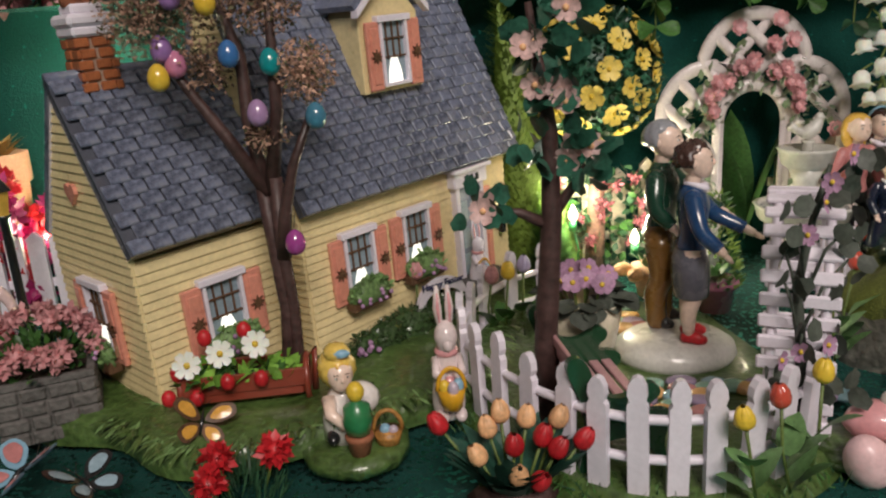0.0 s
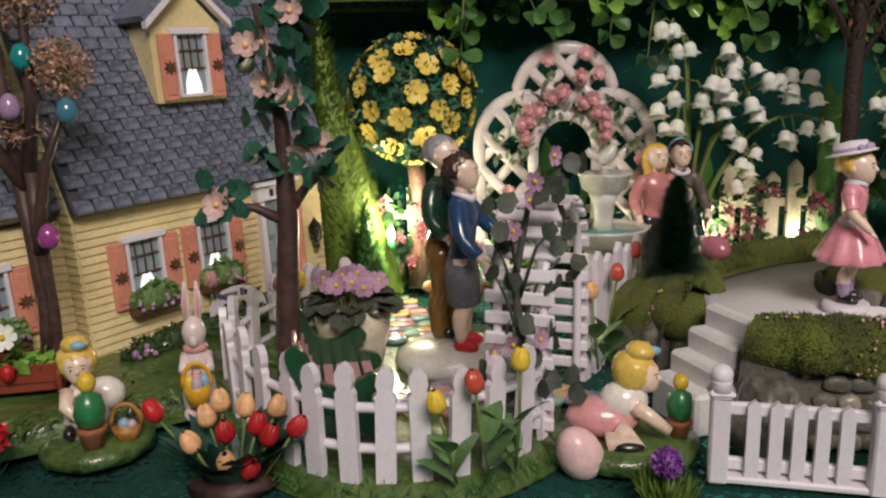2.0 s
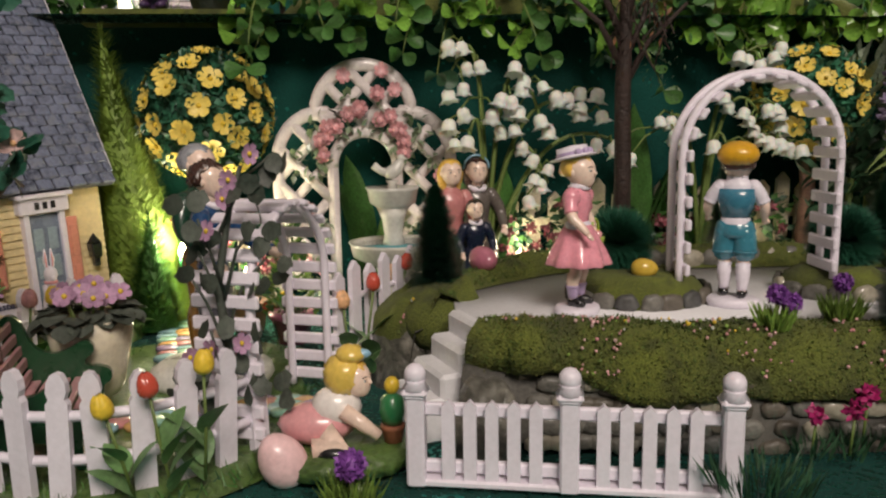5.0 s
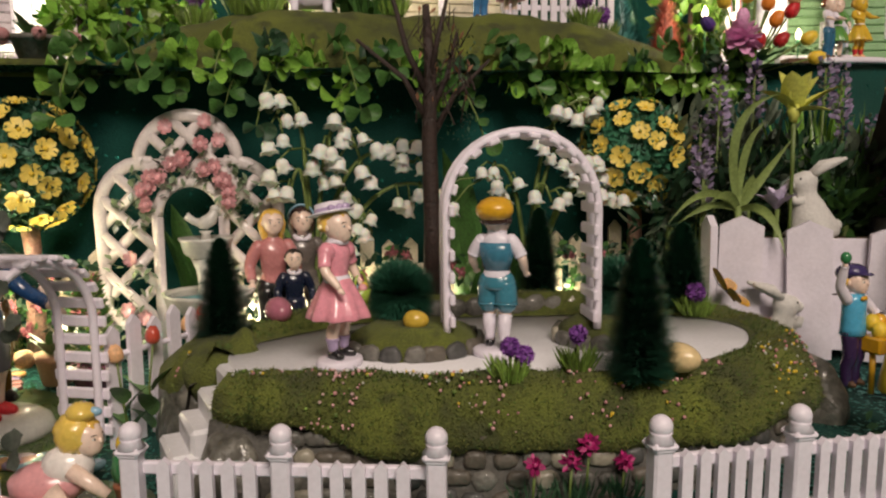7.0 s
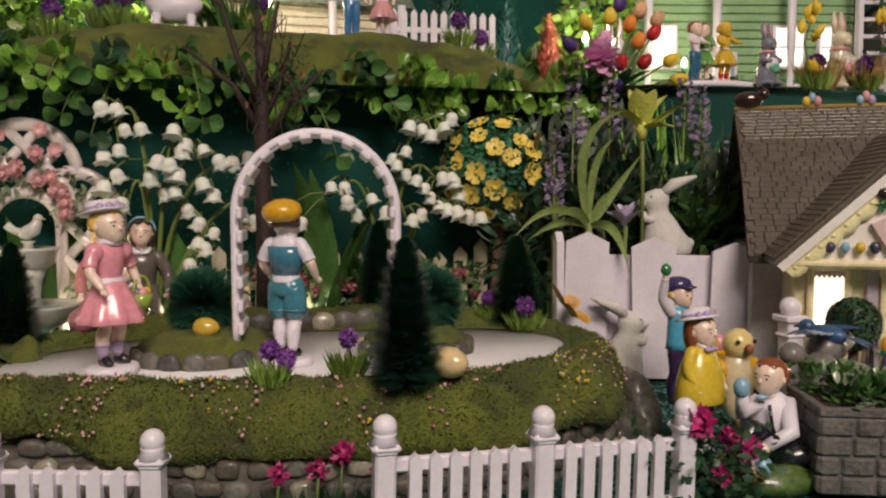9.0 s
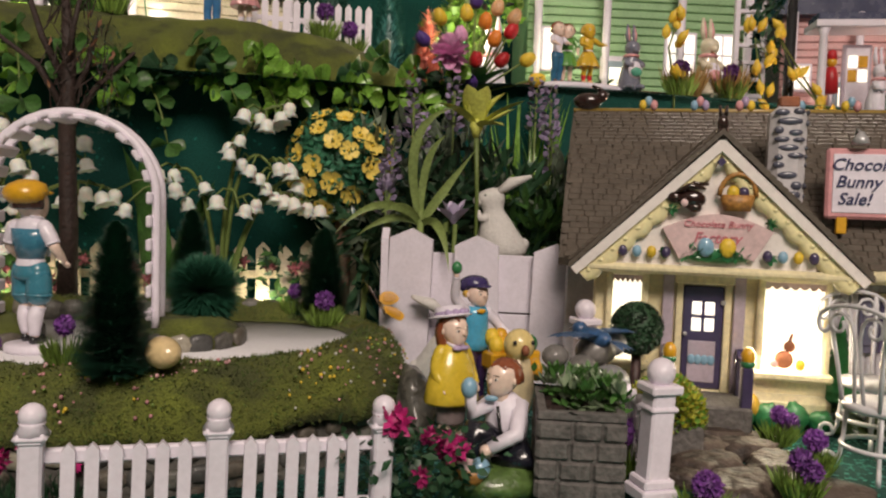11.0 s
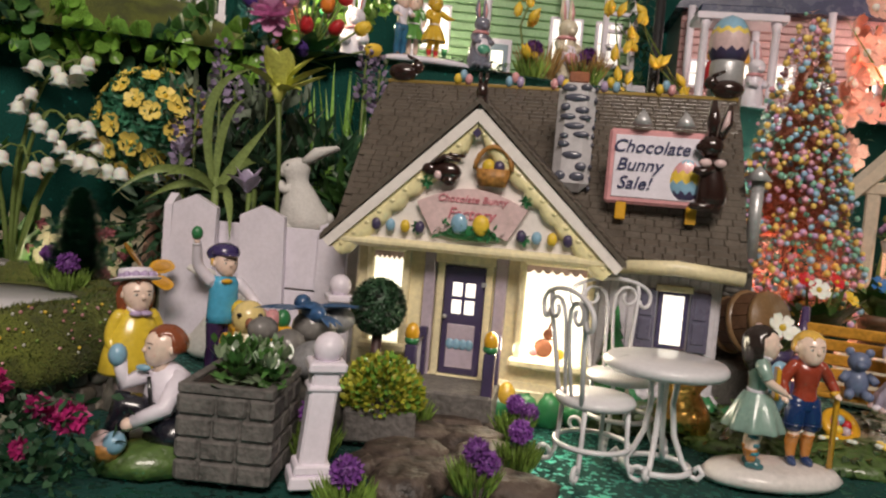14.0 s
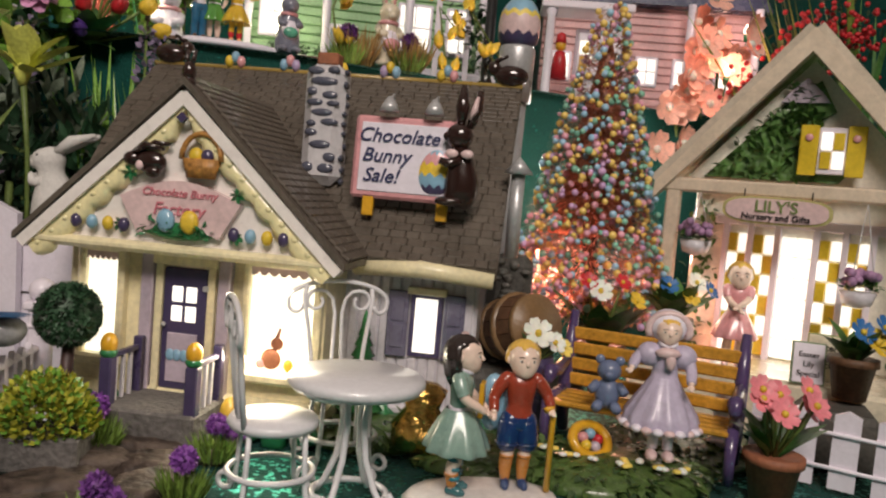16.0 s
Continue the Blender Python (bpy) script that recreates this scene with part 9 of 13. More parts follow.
def rose_arbor(m):
    rnd = random.Random(14)
    root = thing("rose_arbor", "white trefoil lattice arbor with climbing pink roses", "garden arbor", m)
    ARB = glaze("arbor_white", (0.74, 0.67, 0.66), rough=0.4)
    FLAT = Matrix.Diagonal((1, 0.55, 1, 1))
    pts = [(-0.054, -0.002), (-0.054, 0.05), (-0.055, 0.085)]
    pts += [(-0.027 + 0.028 * math.cos(a), 0.088 + 0.028 * math.sin(a)) for a in [math.pi * (1 - 0.62 * k / 8) for k in range(9)]]
    pts += [(0.0 + 0.031 * math.cos(a), 0.113 + 0.03 * math.sin(a)) for a in [math.pi * (0.98 - 0.48 * k / 8) for k in range(9)]]
    full = pts + [(-x, z) for x, z in pts[-2::-1]]
    part("outer_frame", MB().tube([(x, 0, z) for x, z in full], 0.004, ARB, FLAT, seg=10), root, "white scalloped outer frame")
    inner = [(-0.0205, -0.002), (-0.0205, 0.084)] + [(0.0205 * math.cos(a), 0.084 + 0.0205 * math.sin(a)) for a in [math.pi * (1 - k / 14) for k in range(15)]] + [(0.0205, 0.084), (0.0205, -0.002)]
    part("inner_arch", MB().tube([(x, -0.001, z) for x, z in inner], 0.0036, ARB, FLAT, seg=10), root, "white arched opening")

    def inside(x, z):
        ok = (abs(x) < 0.054 and 0 <= z < 0.088) or math.hypot(abs(x) - 0.027, z - 0.088) < 0.028 or math.hypot(x, z - 0.113) < 0.03
        hole = abs(x) < 0.0205 and (z < 0.084 or math.hypot(x, z - 0.084) < 0.0205)
        return ok and not hole

    for s in (-1, 1):
        for k in range(-14, 15):
            run = None
            for i in range(0, 260):
                u = -0.02 + i * 0.001
                x, z = s * (u * 0.66 + k * 0.0225 - 0.06), u * 0.75
                x, z = s * (k * 0.0225 + u * 0.72), u * 0.7
                if inside(x, z):
                    run = run or (x, z)
                    last = (x, z)
                elif run:
                    if math.hypot(last[0] - run[0], last[1] - run[1]) > 0.004:
                        part("lattice_slat", MB().tube([(run[0], 0.001 * s, run[1]), (last[0], 0.001 * s, last[1])], 0.0032, ARB, FLAT, seg=8), root)
                    run = None
    for k in range(15):
        a = math.pi * (0.02 + 0.96 * k / 14)
        x, z = 0.027 * math.cos(a) + rnd.uniform(-0.003, 0.003), 0.088 + 0.028 * math.sin(a) + rnd.uniform(-0.003, 0.005)
        if 0.42 < a / math.pi < 0.5:
            z += 0.01
        mb = MB()
        for q in range(3):
            rosette(mb, Vector((x, -0.005 - 0.0012 * q, z)), Vector((rnd.uniform(-0.3, 0.3), -1, 0.2)), 0.0052 - 0.0013 * q, ROSE, None, 6, 0.5 + 0.3 * q)
        mb.ball((x, -0.0075, z), 0.002, ROSE, seg=8, rings=6)
        part("rose", mb, root, "pink rose")
    for x, z in ((-0.037, 0.06), (-0.012, 0.136), (0.012, 0.139), (0.048, 0.078), (-0.03, 0.025), (-0.04, 0.03), (0.02, 0.128)):
        mb = MB()
        for q in range(2):
            rosette(mb, Vector((x, -0.005 - 0.001 * q, z)), Vector((rnd.uniform(-0.3, 0.3), -1, 0.2)), 0.0048 - 0.0014 * q, ROSE, None, 6, 0.5)
        part("rose", mb, root, "pink rose")
    mb = MB()
    for k in range(230):
        a = math.pi * rnd.random()
        q = rnd.uniform(0.022, 0.045)
        x, z = q * math.cos(a) * 1.1, 0.078 + q * math.sin(a) * 1.1
        if rnd.random() < 0.3:
            x, z = rnd.choice((-1, 1)) * rnd.uniform(0.024, 0.05), rnd.uniform(0.0, 0.06)
        if inside(x, z):
            mb.leaf(aim((x, -0.004, z), (rnd.uniform(-1, 1), -0.4, rnd.uniform(-1, 1)), rnd.uniform(-0.5, 0.5)), 0.0065, 0.004, PALEGREEN, n=2)
    part("rose_leaves", mb, root, "pale green painted leaves")


PALEGREEN = glaze("pale_green_paint", (0.2, 0.27, 0.16), rough=0.45)
rose_arbor(at(0.169, 0.436, 0.0, -2) @ Matrix.Diagonal((0.91, 1, 0.985, 1)))

# low cream fence with rambling flowers against the felt
CREAMP = mat("cream_fence", (0.62, 0.55, 0.42), rough=0.6, var=0.12)
for x0, x1, top in ((0.055, 0.122, 0.062), (0.185, 0.2, 0.06), (0.238, 0.46, 0.068)):
    root = thing("cream_fence", "low cream picket fence behind rambling flowers", "fence", at(x0, 0.447, 0), group="cream fences")
    n = int((x1 - x0) / 0.0135)
    r2 = random.Random(int(x0 * 1000))
    for k in range(n):
        part("picket", picket(MB(), (k + 0.5) * (x1 - x0) / n, 0.0085, 0.003, top * r2.uniform(0.93, 1.07), CREAMP, notch=False), root)
    for z in (0.018, 0.045):
        part("rail", MB().box(((x1 - x0) / 2, 0.003, z), (x1 - x0, 0.002, 0.005), CREAMP), root)
rnd = random.Random(41)
DUSK = mat("dusky_rose", (0.28, 0.08, 0.1), rough=0.6, var=0.3, rand=0.4)
for x in (0.068, 0.088, 0.108, 0.242, 0.262, 0.286, 0.326, 0.348, 0.374, 0.405, 0.428):
    root = thing("rambling_rose", "tangled dark leaves with dusky rose blooms on the fence", "flowers", at(x, 0.439, 0), group="rambling roses")
    mb = MB()
    for k in range(80):
        p = Vector((rnd.gauss(0, 0.007), rnd.uniform(-0.006, 0.004), rnd.uniform(0.004, 0.06)))
        mb.leaf(aim(p, (rnd.gauss(0, 1), rnd.uniform(-1, 0), rnd.gauss(0, 0.7)), rnd.random() * 6), rnd.uniform(0.005, 0.009), 0.0045, LEAF_DARK if k % 3 else LEAF, n=2)
    part("leaves", mb, root)
    for k in range(7):
        mb = MB()
        pompon(mb, (rnd.gauss(0, 0.006), -0.007, rnd.uniform(0.015, 0.058)), 0.0028, 14, DUSK, rnd, 0.0035)
        tagged(part("bloom", mb, root), kind="stuff")


def valley_lily(m, arcs, bells, seed, label):
    """Arching stems hung with white bells."""
    rnd = random.Random(seed)
    root = thing("bell_flower_spray", label, "flowers", m, group="bell flower sprays")
    stems = []
    for (ex, ey, ez), (cx, cz) in arcs:
        e = Vector((ex, ey, ez))
        c = Vector((cx, ey * 0.5, cz))
        pts = [Vector((0, 0, 0)) * (1 - t) ** 2 + c * 2 * t * (1 - t) + e * t * t for t in [k / 12 for k in range(13)]]
        st = part("stem", MB().tube(pts, [0.0017 - 0.0009 * k / 12 for k in range(13)], STEM, seg=6), root, "pale green arching stem")
        stems.append((st, pts))
    more = [(x + rnd.choice((-1, 1)) * rnd.uniform(0.005, 0.009), z - rnd.uniform(-0.002, 0.009)) for x, z in bells]
    for x, z in bells + tuple(more):
        q = Vector((x - m.translation.x, rnd.uniform(-0.02, -0.008), z - m.translation.z + 0.004))
        st, p = min(((st, p) for st, pts in stems for p in pts[4:]), key=lambda sp: (sp[1] - q).length + 2 * max(0.0, q.z - sp[1].z))
        part("stalk", MB().tube([p, p.lerp(q, 0.6) + Vector((0, 0, 0.003)), q], 0.0006, STEM, seg=5), st)
        prof = [(0.0, 0), (0.0028, -0.0006), (0.0047, -0.003), (0.0049, -0.006), (0.0047, -0.0074), (0.0062, -0.0094), (0.0056, -0.009), (0.004, -0.007), (0.0, -0.002)]
        M = T(q) @ Euler((rnd.uniform(-0.4, 0.4), rnd.uniform(-0.4, 0.4), 0)).to_matrix().to_4x4() @ Matrix.Scale(rnd.uniform(0.66, 0.86), 4)
        mb = MB()
        vs, fs = [], []
        seg = 12
        for j, (r_, z_) in enumerate(prof):
            for i in range(seg):
                a = 2 * math.pi * i / seg
                zz = z_ - (0.0009 if j in (5, 6) and i % 2 else 0)
                rr = r_ * (1.34 if j in (5, 6) and i % 2 else 1)
                vs.append((rr * math.cos(a), rr * math.sin(a), zz))
        for j in range(len(prof) - 1):
            for i in range(seg):
                fs.append((j * seg + i, j * seg + (i + 1) % seg, (j + 1) * seg + (i + 1) % seg, (j + 1) * seg + i))
        part("bell", mb.add(vs, fs, PETAL_W, True, M), st)


valley_lily(at(0.238, 0.424, 0.02), (((-0.018, -0.008, 0.12), (0.0, 0.165)), ((0.03, -0.008, 0.09), (0.008, 0.17)), ((0.08, -0.008, 0.072), (0.03, 0.105)), ((0.034, -0.012, 0.052), (0.012, 0.115)), ((-0.012, -0.01, 0.075), (-0.002, 0.125)), ((0.06, -0.008, 0.092), (0.012, 0.125))), ((0.221, 0.147), (0.225, 0.136), (0.223, 0.125), (0.221, 0.111), (0.252, 0.136), (0.256, 0.125), (0.266, 0.125), (0.245, 0.119), (0.254, 0.112), (0.265, 0.107), (0.282, 0.119), (0.292, 0.113), (0.3, 0.121), (0.251, 0.102), (0.257, 0.092), (0.288, 0.088), (0.3, 0.093), (0.273, 0.079), (0.266, 0.071), (0.225, 0.096)), 3, "white bell flowers on arching pale green stems")
valley_lily(at(0.372, 0.426, 0.015), (((0.042, -0.008, 0.132), (-0.002, 0.15)), ((-0.03, -0.01, 0.088), (-0.008, 0.12)), ((0.03, -0.01, 0.095), (0.005, 0.135)), ((0.072, -0.008, 0.075), (0.02, 0.13)), ((0.053, -0.012, 0.07), (0.02, 0.115)), ((0.01, -0.014, 0.072), (0.0, 0.115))), ((0.41, 0.146), (0.397, 0.136), (0.385, 0.141), (0.383, 0.126), (0.361, 0.098), (0.346, 0.097), (0.337, 0.105), (0.315, 0.092), (0.389, 0.109), (0.403, 0.111), (0.411, 0.109), (0.426, 0.102), (0.439, 0.091), (0.422, 0.088), (0.406, 0.092), (0.392, 0.089), (0.376, 0.118), (0.397, 0.099)), 4, "spray of white bell flowers behind the slatted arch")
# broad blades behind the sprays
for x, y, n, L in ((0.335, 0.44, 5, 0.11), (0.17, 0.452, 3, 0.09), (0.37, 0.437, 5, 0.06), (0.245, 0.437, 4, 0.07)):
    root = thing("broad_leaves", "broad upright green leaves in front of dark felt", "plant", at(x, y, 0.0), group="broad leaves")
    for k in range(n):
        part("leaf", MB().leaf(aim((rnd.uniform(-0.006, 0.006), 0, 0.01), (rnd.uniform(-0.4, 0.3), -0.1, 1)), L * rnd.uniform(0.75, 1.15), 0.022, LEAF, bend=0.08, fold=0.35, n=7), root)


def bare_tree(m):
    rnd = random.Random(17)
    root = thing("bare_tree", "dark brown bare tree with thin twigs and dry buds", "toy tree", m)
    mb = MB()
    mb.tube([(0, 0, 0), (0.001, 0, 0.05), (0.0, 0, 0.1), (0.001, 0, 0.14), (-0.001, 0, 0.175)], [0.0055, 0.0048, 0.0044, 0.0036, 0.002], BARK_DARK, seg=9)
    limbs = (((0, 0, 0.11), (-0.014, 0, 0.135), (-0.04, -0.003, 0.155)), ((0, 0, 0.125), (-0.012, 0, 0.15), (-0.02, -0.003, 0.178), (-0.034, -0.003, 0.185)), ((0, 0, 0.115), (0.01, 0, 0.135), (0.016, -0.002, 0.16)), ((0.0, 0, 0.1), (0.014, 0, 0.125), (0.034, -0.004, 0.145)), ((0, 0, 0.13), (0.004, -0.006, 0.155), (0.01, -0.008, 0.18)))
    for L in limbs:
        mb.tube(L, [0.0022 * (1 - 0.6 * k / (len(L) - 1)) for k in range(len(L))], BARK_DARK, seg=7)
    part("trunk", mb, root, "dark brown trunk and limbs")
    BUD = mat("dry_bud", (0.28, 0.13, 0.07), rough=0.8, var=0.3, rand=0.4)
    mb = MB()
    for k in range(60):
        p = Vector((rnd.uniform(-0.008, 0.024), rnd.uniform(-0.012, 0.006), rnd.uniform(0.12, 0.175)))
        d = Vector((rnd.gauss(0, 0.5), rnd.gauss(0, 0.4), 1))
        mb.tube([p - d * 0.012, p], [0.0005, 0.0003], BARK_DARK, seg=4, cap=False)
        if k % 2:
            mb.leaf(aim(p, d, rnd.random() * 6), 0.005, 0.002, BUD, n=2)
    for k in range(160):
        p = Vector((0.018 + rnd.gauss(0, 0.006), rnd.uniform(-0.012, 0.004), rnd.uniform(0.1, 0.16)))
        mb.leaf(aim(p, (rnd.gauss(0, 1), rnd.gauss(0, 1), rnd.gauss(0, 1)), 0), 0.003, 0.0012, LEAF_DARK, n=1)
    tagged(part("twig_spray", mb, root, "thin twigs with dry buds"), kind="stuff")


bare_tree(at(0.298, 0.366, 0.03, s=0.93))


# moss mound and boxwood garland on the edge of the upper level
def mound_h(x, y):
    u = (x - 0.315) / 0.195
    v = (y - 0.503) / 0.05
    q = max(0.0, 1 - abs(u) ** 4) * max(0.0, 1 - v * v)
    return 0.166 + 0.046 * q ** 0.62 + (0.003 * noise.noise((x * 60, y * 60, 0)) + 0.004 * noise.noise((x * 22, y * 22, 5))) * min(1, q * 4)


thing("moss_mound", "long olive moss mound on the upper level", "mound", I4, rough_sheet(110, 26, 0.115, 0.515, 0.451, 0.555, mound_h, MOSS))


def garland(x0, x1, sprays, seed, label):
    """Sprays of round, fleshy leaves in pairs along arching twigs."""
    rnd = random.Random(seed)
    root = thing("boxwood_garland", label, "garland", at((x0 + x1) / 2, 0.449, 0.158))
    w = (x1 - x0) / 2
    kinds = []
    for mt in (LEAF_BOX, LEAF, LEAF_DARK):
        for b in (0.05, 0.25):
            kinds.append(MB().round_leaf(I4, 0.0118, 0.01, mt, bend=b).build("leaf"))
    for k in range(sprays):
        cx = -w + 2 * w * (k + rnd.random()) / sprays
        lon = rnd.random() < 0.3
        p = Vector((cx, rnd.uniform(-0.01, 0.012), rnd.uniform(0.002, 0.03)))
        d = Vector((rnd.uniform(-0.8, 0.8), -0.7, rnd.uniform(-0.2, 0.7)))
        L = rnd.uniform(0.03, 0.046) if lon else rnd.uniform(0.014, 0.03)
        pts = [p + d.normalized() * L * t + Vector((0, 0, -L * (1.1 if lon else 0.7) * t * t)) for t in (0, 0.25, 0.5, 0.75, 1.0)]
        tw = part("twig", MB().tube(pts, [0.0009, 0.0008, 0.0007, 0.0006, 0.0004], STEM, seg=5), root)
        shade = rnd.choice((0, 0, 2, 2, 4))
        n = max(3, int(L / 0.0062))
        for j in range(n + 1):
            f = (j + 0.3) / (n + 0.3) * 3.999
            q = pts[int(f)].lerp(pts[int(f) + 1], f - int(f))
            for s in ((-1, 1) if j < n else (-1, 0, 1)):
                tang = (pts[min(4, int(f) + 1)] - pts[int(f)]).normalized()
                side = tang.cross(Vector((0, -1, 0.3))).normalized() * s
                up = Vector((rnd.uniform(-0.3, 0.3), -0.35, rnd.uniform(-0.1, 0.5)))
                if j % 2 and j < n:
                    side = side * 0.5 + Vector((0, -0.5, 0.5 * s))
                o = new("leaf", kinds[shade + rnd.randrange(2)])
                o.parent = tw
                o.matrix_local = aim(q, side + up + tang * 0.5, rnd.uniform(0.7, 2.2)) @ Matrix.Scale(rnd.uniform(0.7, 1.12), 4)


garland(0.1, 0.3, 22, 1, "glossy green boxwood garland hanging over the felt edge")
garland(0.3, 0.53, 30, 2, "glossy boxwood garland along the moss mound")

# white board fence, rabbits and tall planting behind it
root = thing("board_fence", "broad white wooden board fence with pointed boards", "fence", I4)
for k, (x, y) in enumerate(((0.4706, 0.3525), (0.5068, 0.3375), (0.542, 0.321), (0.577, 0.304))):
    part("board", picket(MB(), 0, 0.0235, 0.004, 0.0805 - 0.0027 * k, WHITE, pose(x, y, 0, 0, 1.5 * (-1) ** k, -24), notch=False), root)
for z in (0.02, 0.052):
    part("rail", MB().box((0, 0.0045, z), (0.135, 0.003, 0.031), WHITE, pose(0.524, 0.3305, 0, 0, 0, -24)), root)
part("end_board", picket(MB(), 0, 0.02, 0.004, 0.08, WHITE, pose(0.461, 0.366, 0, 0, 0, 75), notch=False), root)


def sitting_rabbit(name, label, m, h):
    """A white rabbit sitting up in profile, as one plain mesh, facing -x."""
    FUR = mat("white_flock", (0.68, 0.66, 0.63), rough=0.8, var=0.08, scale=120, bump=0.4)
    S = Matrix.Scale(h, 4)
    mb = MB()
    loft(mb, [(0.0, 0.16, 0.22, 0.05), (0.07, 0.2, 0.28, 0.06), (0.19, 0.205, 0.27, 0.05), (0.32, 0.175, 0.215, 0.01), (0.44, 0.14, 0.165, -0.02), (0.53, 0.112, 0.125, -0.05), (0.59, 0.116, 0.14, -0.075), (0.67, 0.125, 0.16, -0.085), (0.745, 0.1, 0.125, -0.07), (0.79, 0.025, 0.035, -0.05)], FUR, S @ Matrix.Rotation(radians(-90), 4, "Z"))
    mb.ball((-0.205, 0, 0.635), (0.085, 0.075, 0.065), FUR, S, seg=14, rings=10)
    for s in (-1, 1):
        mb.tube([(0.0, s * 0.05, 0.74), (0.14, s * 0.06, 0.85), (0.36, s * 0.07, 0.93)], [0.04, 0.065, 0.02], FUR, S)
        mb.tube([(-0.1, s * 0.08, 0.45), (-0.2, s * 0.07, 0.44), (-0.24, s * 0.05, 0.52)], [0.06, 0.045, 0.035], FUR, S)
        mb.ball((-0.1, s * 0.12, 0.05), (0.16, 0.06, 0.05), FUR, S).ball((-0.155, s * 0.1, 0.7), 0.014, BLACK, S, seg=8, rings=5)
    mb.ball((0.3, 0, 0.16), 0.07, FUR, S)
    return thing(name, label, "rabbit figurine", m, mb, "white rabbits")


thing("plant_box", "long dark planting box hidden behind the white fence", "planter", at(0.535, 0.372, 0, -20), MB().box((0, 0, 0.032), (0.12, 0.024, 0.064), BROWNWOOD).box((0, -0.012, 0.06), (0.122, 0.003, 0.01), BROWNWOOD))
sitting_rabbit("white_rabbit", "white rabbit sitting up behind the board fence", at(0.5265, 0.367, 0.064, -15), 0.051)
sitting_rabbit("white_rabbit", "small white rabbit crouching in front of the board fence", at(0.4875, 0.337, 0.0, 175), 0.048)

LAV = mat("lavender", (0.3, 0.24, 0.38), rough=0.7, var=0.25, rand=0.4)
STRAP = mat("strap_leaf", (0.2, 0.27, 0.08), rough=0.45, var=0.25, scale=60, rand=0.25)
SAGE = mat("sage_leaf", (0.13, 0.17, 0.115), rough=0.6, var=0.3, scale=80, rand=0.5)
rnd = random.Random(51)


def strap(p, c, q, w, mt, n=12):
    """A strap leaf that bends from p by c to q, widest below its middle and folded along its rib."""
    p, c, q = Vector(p), Vector(c), Vector(q)
    vs, fs = [], []
    for k in range(n + 1):
        t = k / n
        m_ = p * (1 - t) ** 2 + c * 2 * t * (1 - t) + q * t * t
        d = ((c - p) * (1 - t) + (q - c) * t).normalized()
        side = d.cross(Vector((0.25, 1, 0.15))).normalized()
        back = d.cross(side) * (0.35 if d.cross(side).y > 0 else -0.35)
        ww = w * 0.5 * (0.62 + 0.5 * math.sin(math.pi * min(1, t * 1.1))) * (1 - t ** 4)
        vs += [m_ - side * ww, m_ + back * ww, m_ + side * ww]
    for k in range(n):
        a = k * 3
        fs += [(a, a + 1, a + 4, a + 3), (a + 1, a + 2, a + 5, a + 4)]
    return MB().add(vs, fs, mt, True)


root = thing("strap_plant", "light green strap-leaved plant arching over the board fence", "plant", at(0.481, 0.369, 0.0))
part("stem", MB().tube([(0, 0.002, 0.0), (0, 0, 0.09)], 0.002, STRAP, seg=7), root)
for c, q, w in (((-0.018, -0.004, 0.142), (0.017, -0.012, 0.148), 0.0062), ((-0.002, -0.002, 0.125), (0.013, -0.006, 0.133), 0.0052), ((0.006, -0.004, 0.094), (0.029, -0.01, 0.126), 0.0062), ((-0.024, -0.006, 0.106), (-0.05, -0.01, 0.076), 0.0052), ((-0.012, -0.01, 0.098), (-0.026, -0.014, 0.088), 0.006), ((0.008, -0.02, 0.092), (0.008, -0.034, 0.058), 0.006), ((-0.016, 0.0, 0.092), (-0.036, 0.006, 0.074), 0.005), ((0.016, 0.012, 0.11), (0.034, 0.02, 0.098), 0.005)):
    part("leaf", strap((0, 0, 0.082), c, q, w * 0.8, STRAP), root)
# fine grasses and sage-leaved bushes behind
for x, y, n, L, w, mt in ((0.555, 0.405, 44, 0.145, 0.0028, LEAF_BOX), (0.572, 0.395, 40, 0.13, 0.0028, LEAF), (0.545, 0.415, 30, 0.15, 0.003, LEAF_BOX), (0.6, 0.42, 26, 0.13, 0.004, LEAF)):
    root = thing("grass_plant", "upright fine green grass behind the white fence", "plant", at(x, y, 0.0), group="tall plants")
    for k in range(n):
        a = rnd.random() * 6.28
        part("leaf", MB().leaf(aim((0.012 * math.cos(a), 0.006 * math.sin(a), 0.03), (math.cos(a) * rnd.uniform(0.0, 0.3), abs(math.sin(a)) * rnd.uniform(0.0, 0.2), 1)), L * rnd.uniform(0.55, 1.0), w, mt, bend=rnd.uniform(0.0, 0.2), fold=0.3, n=5), root)
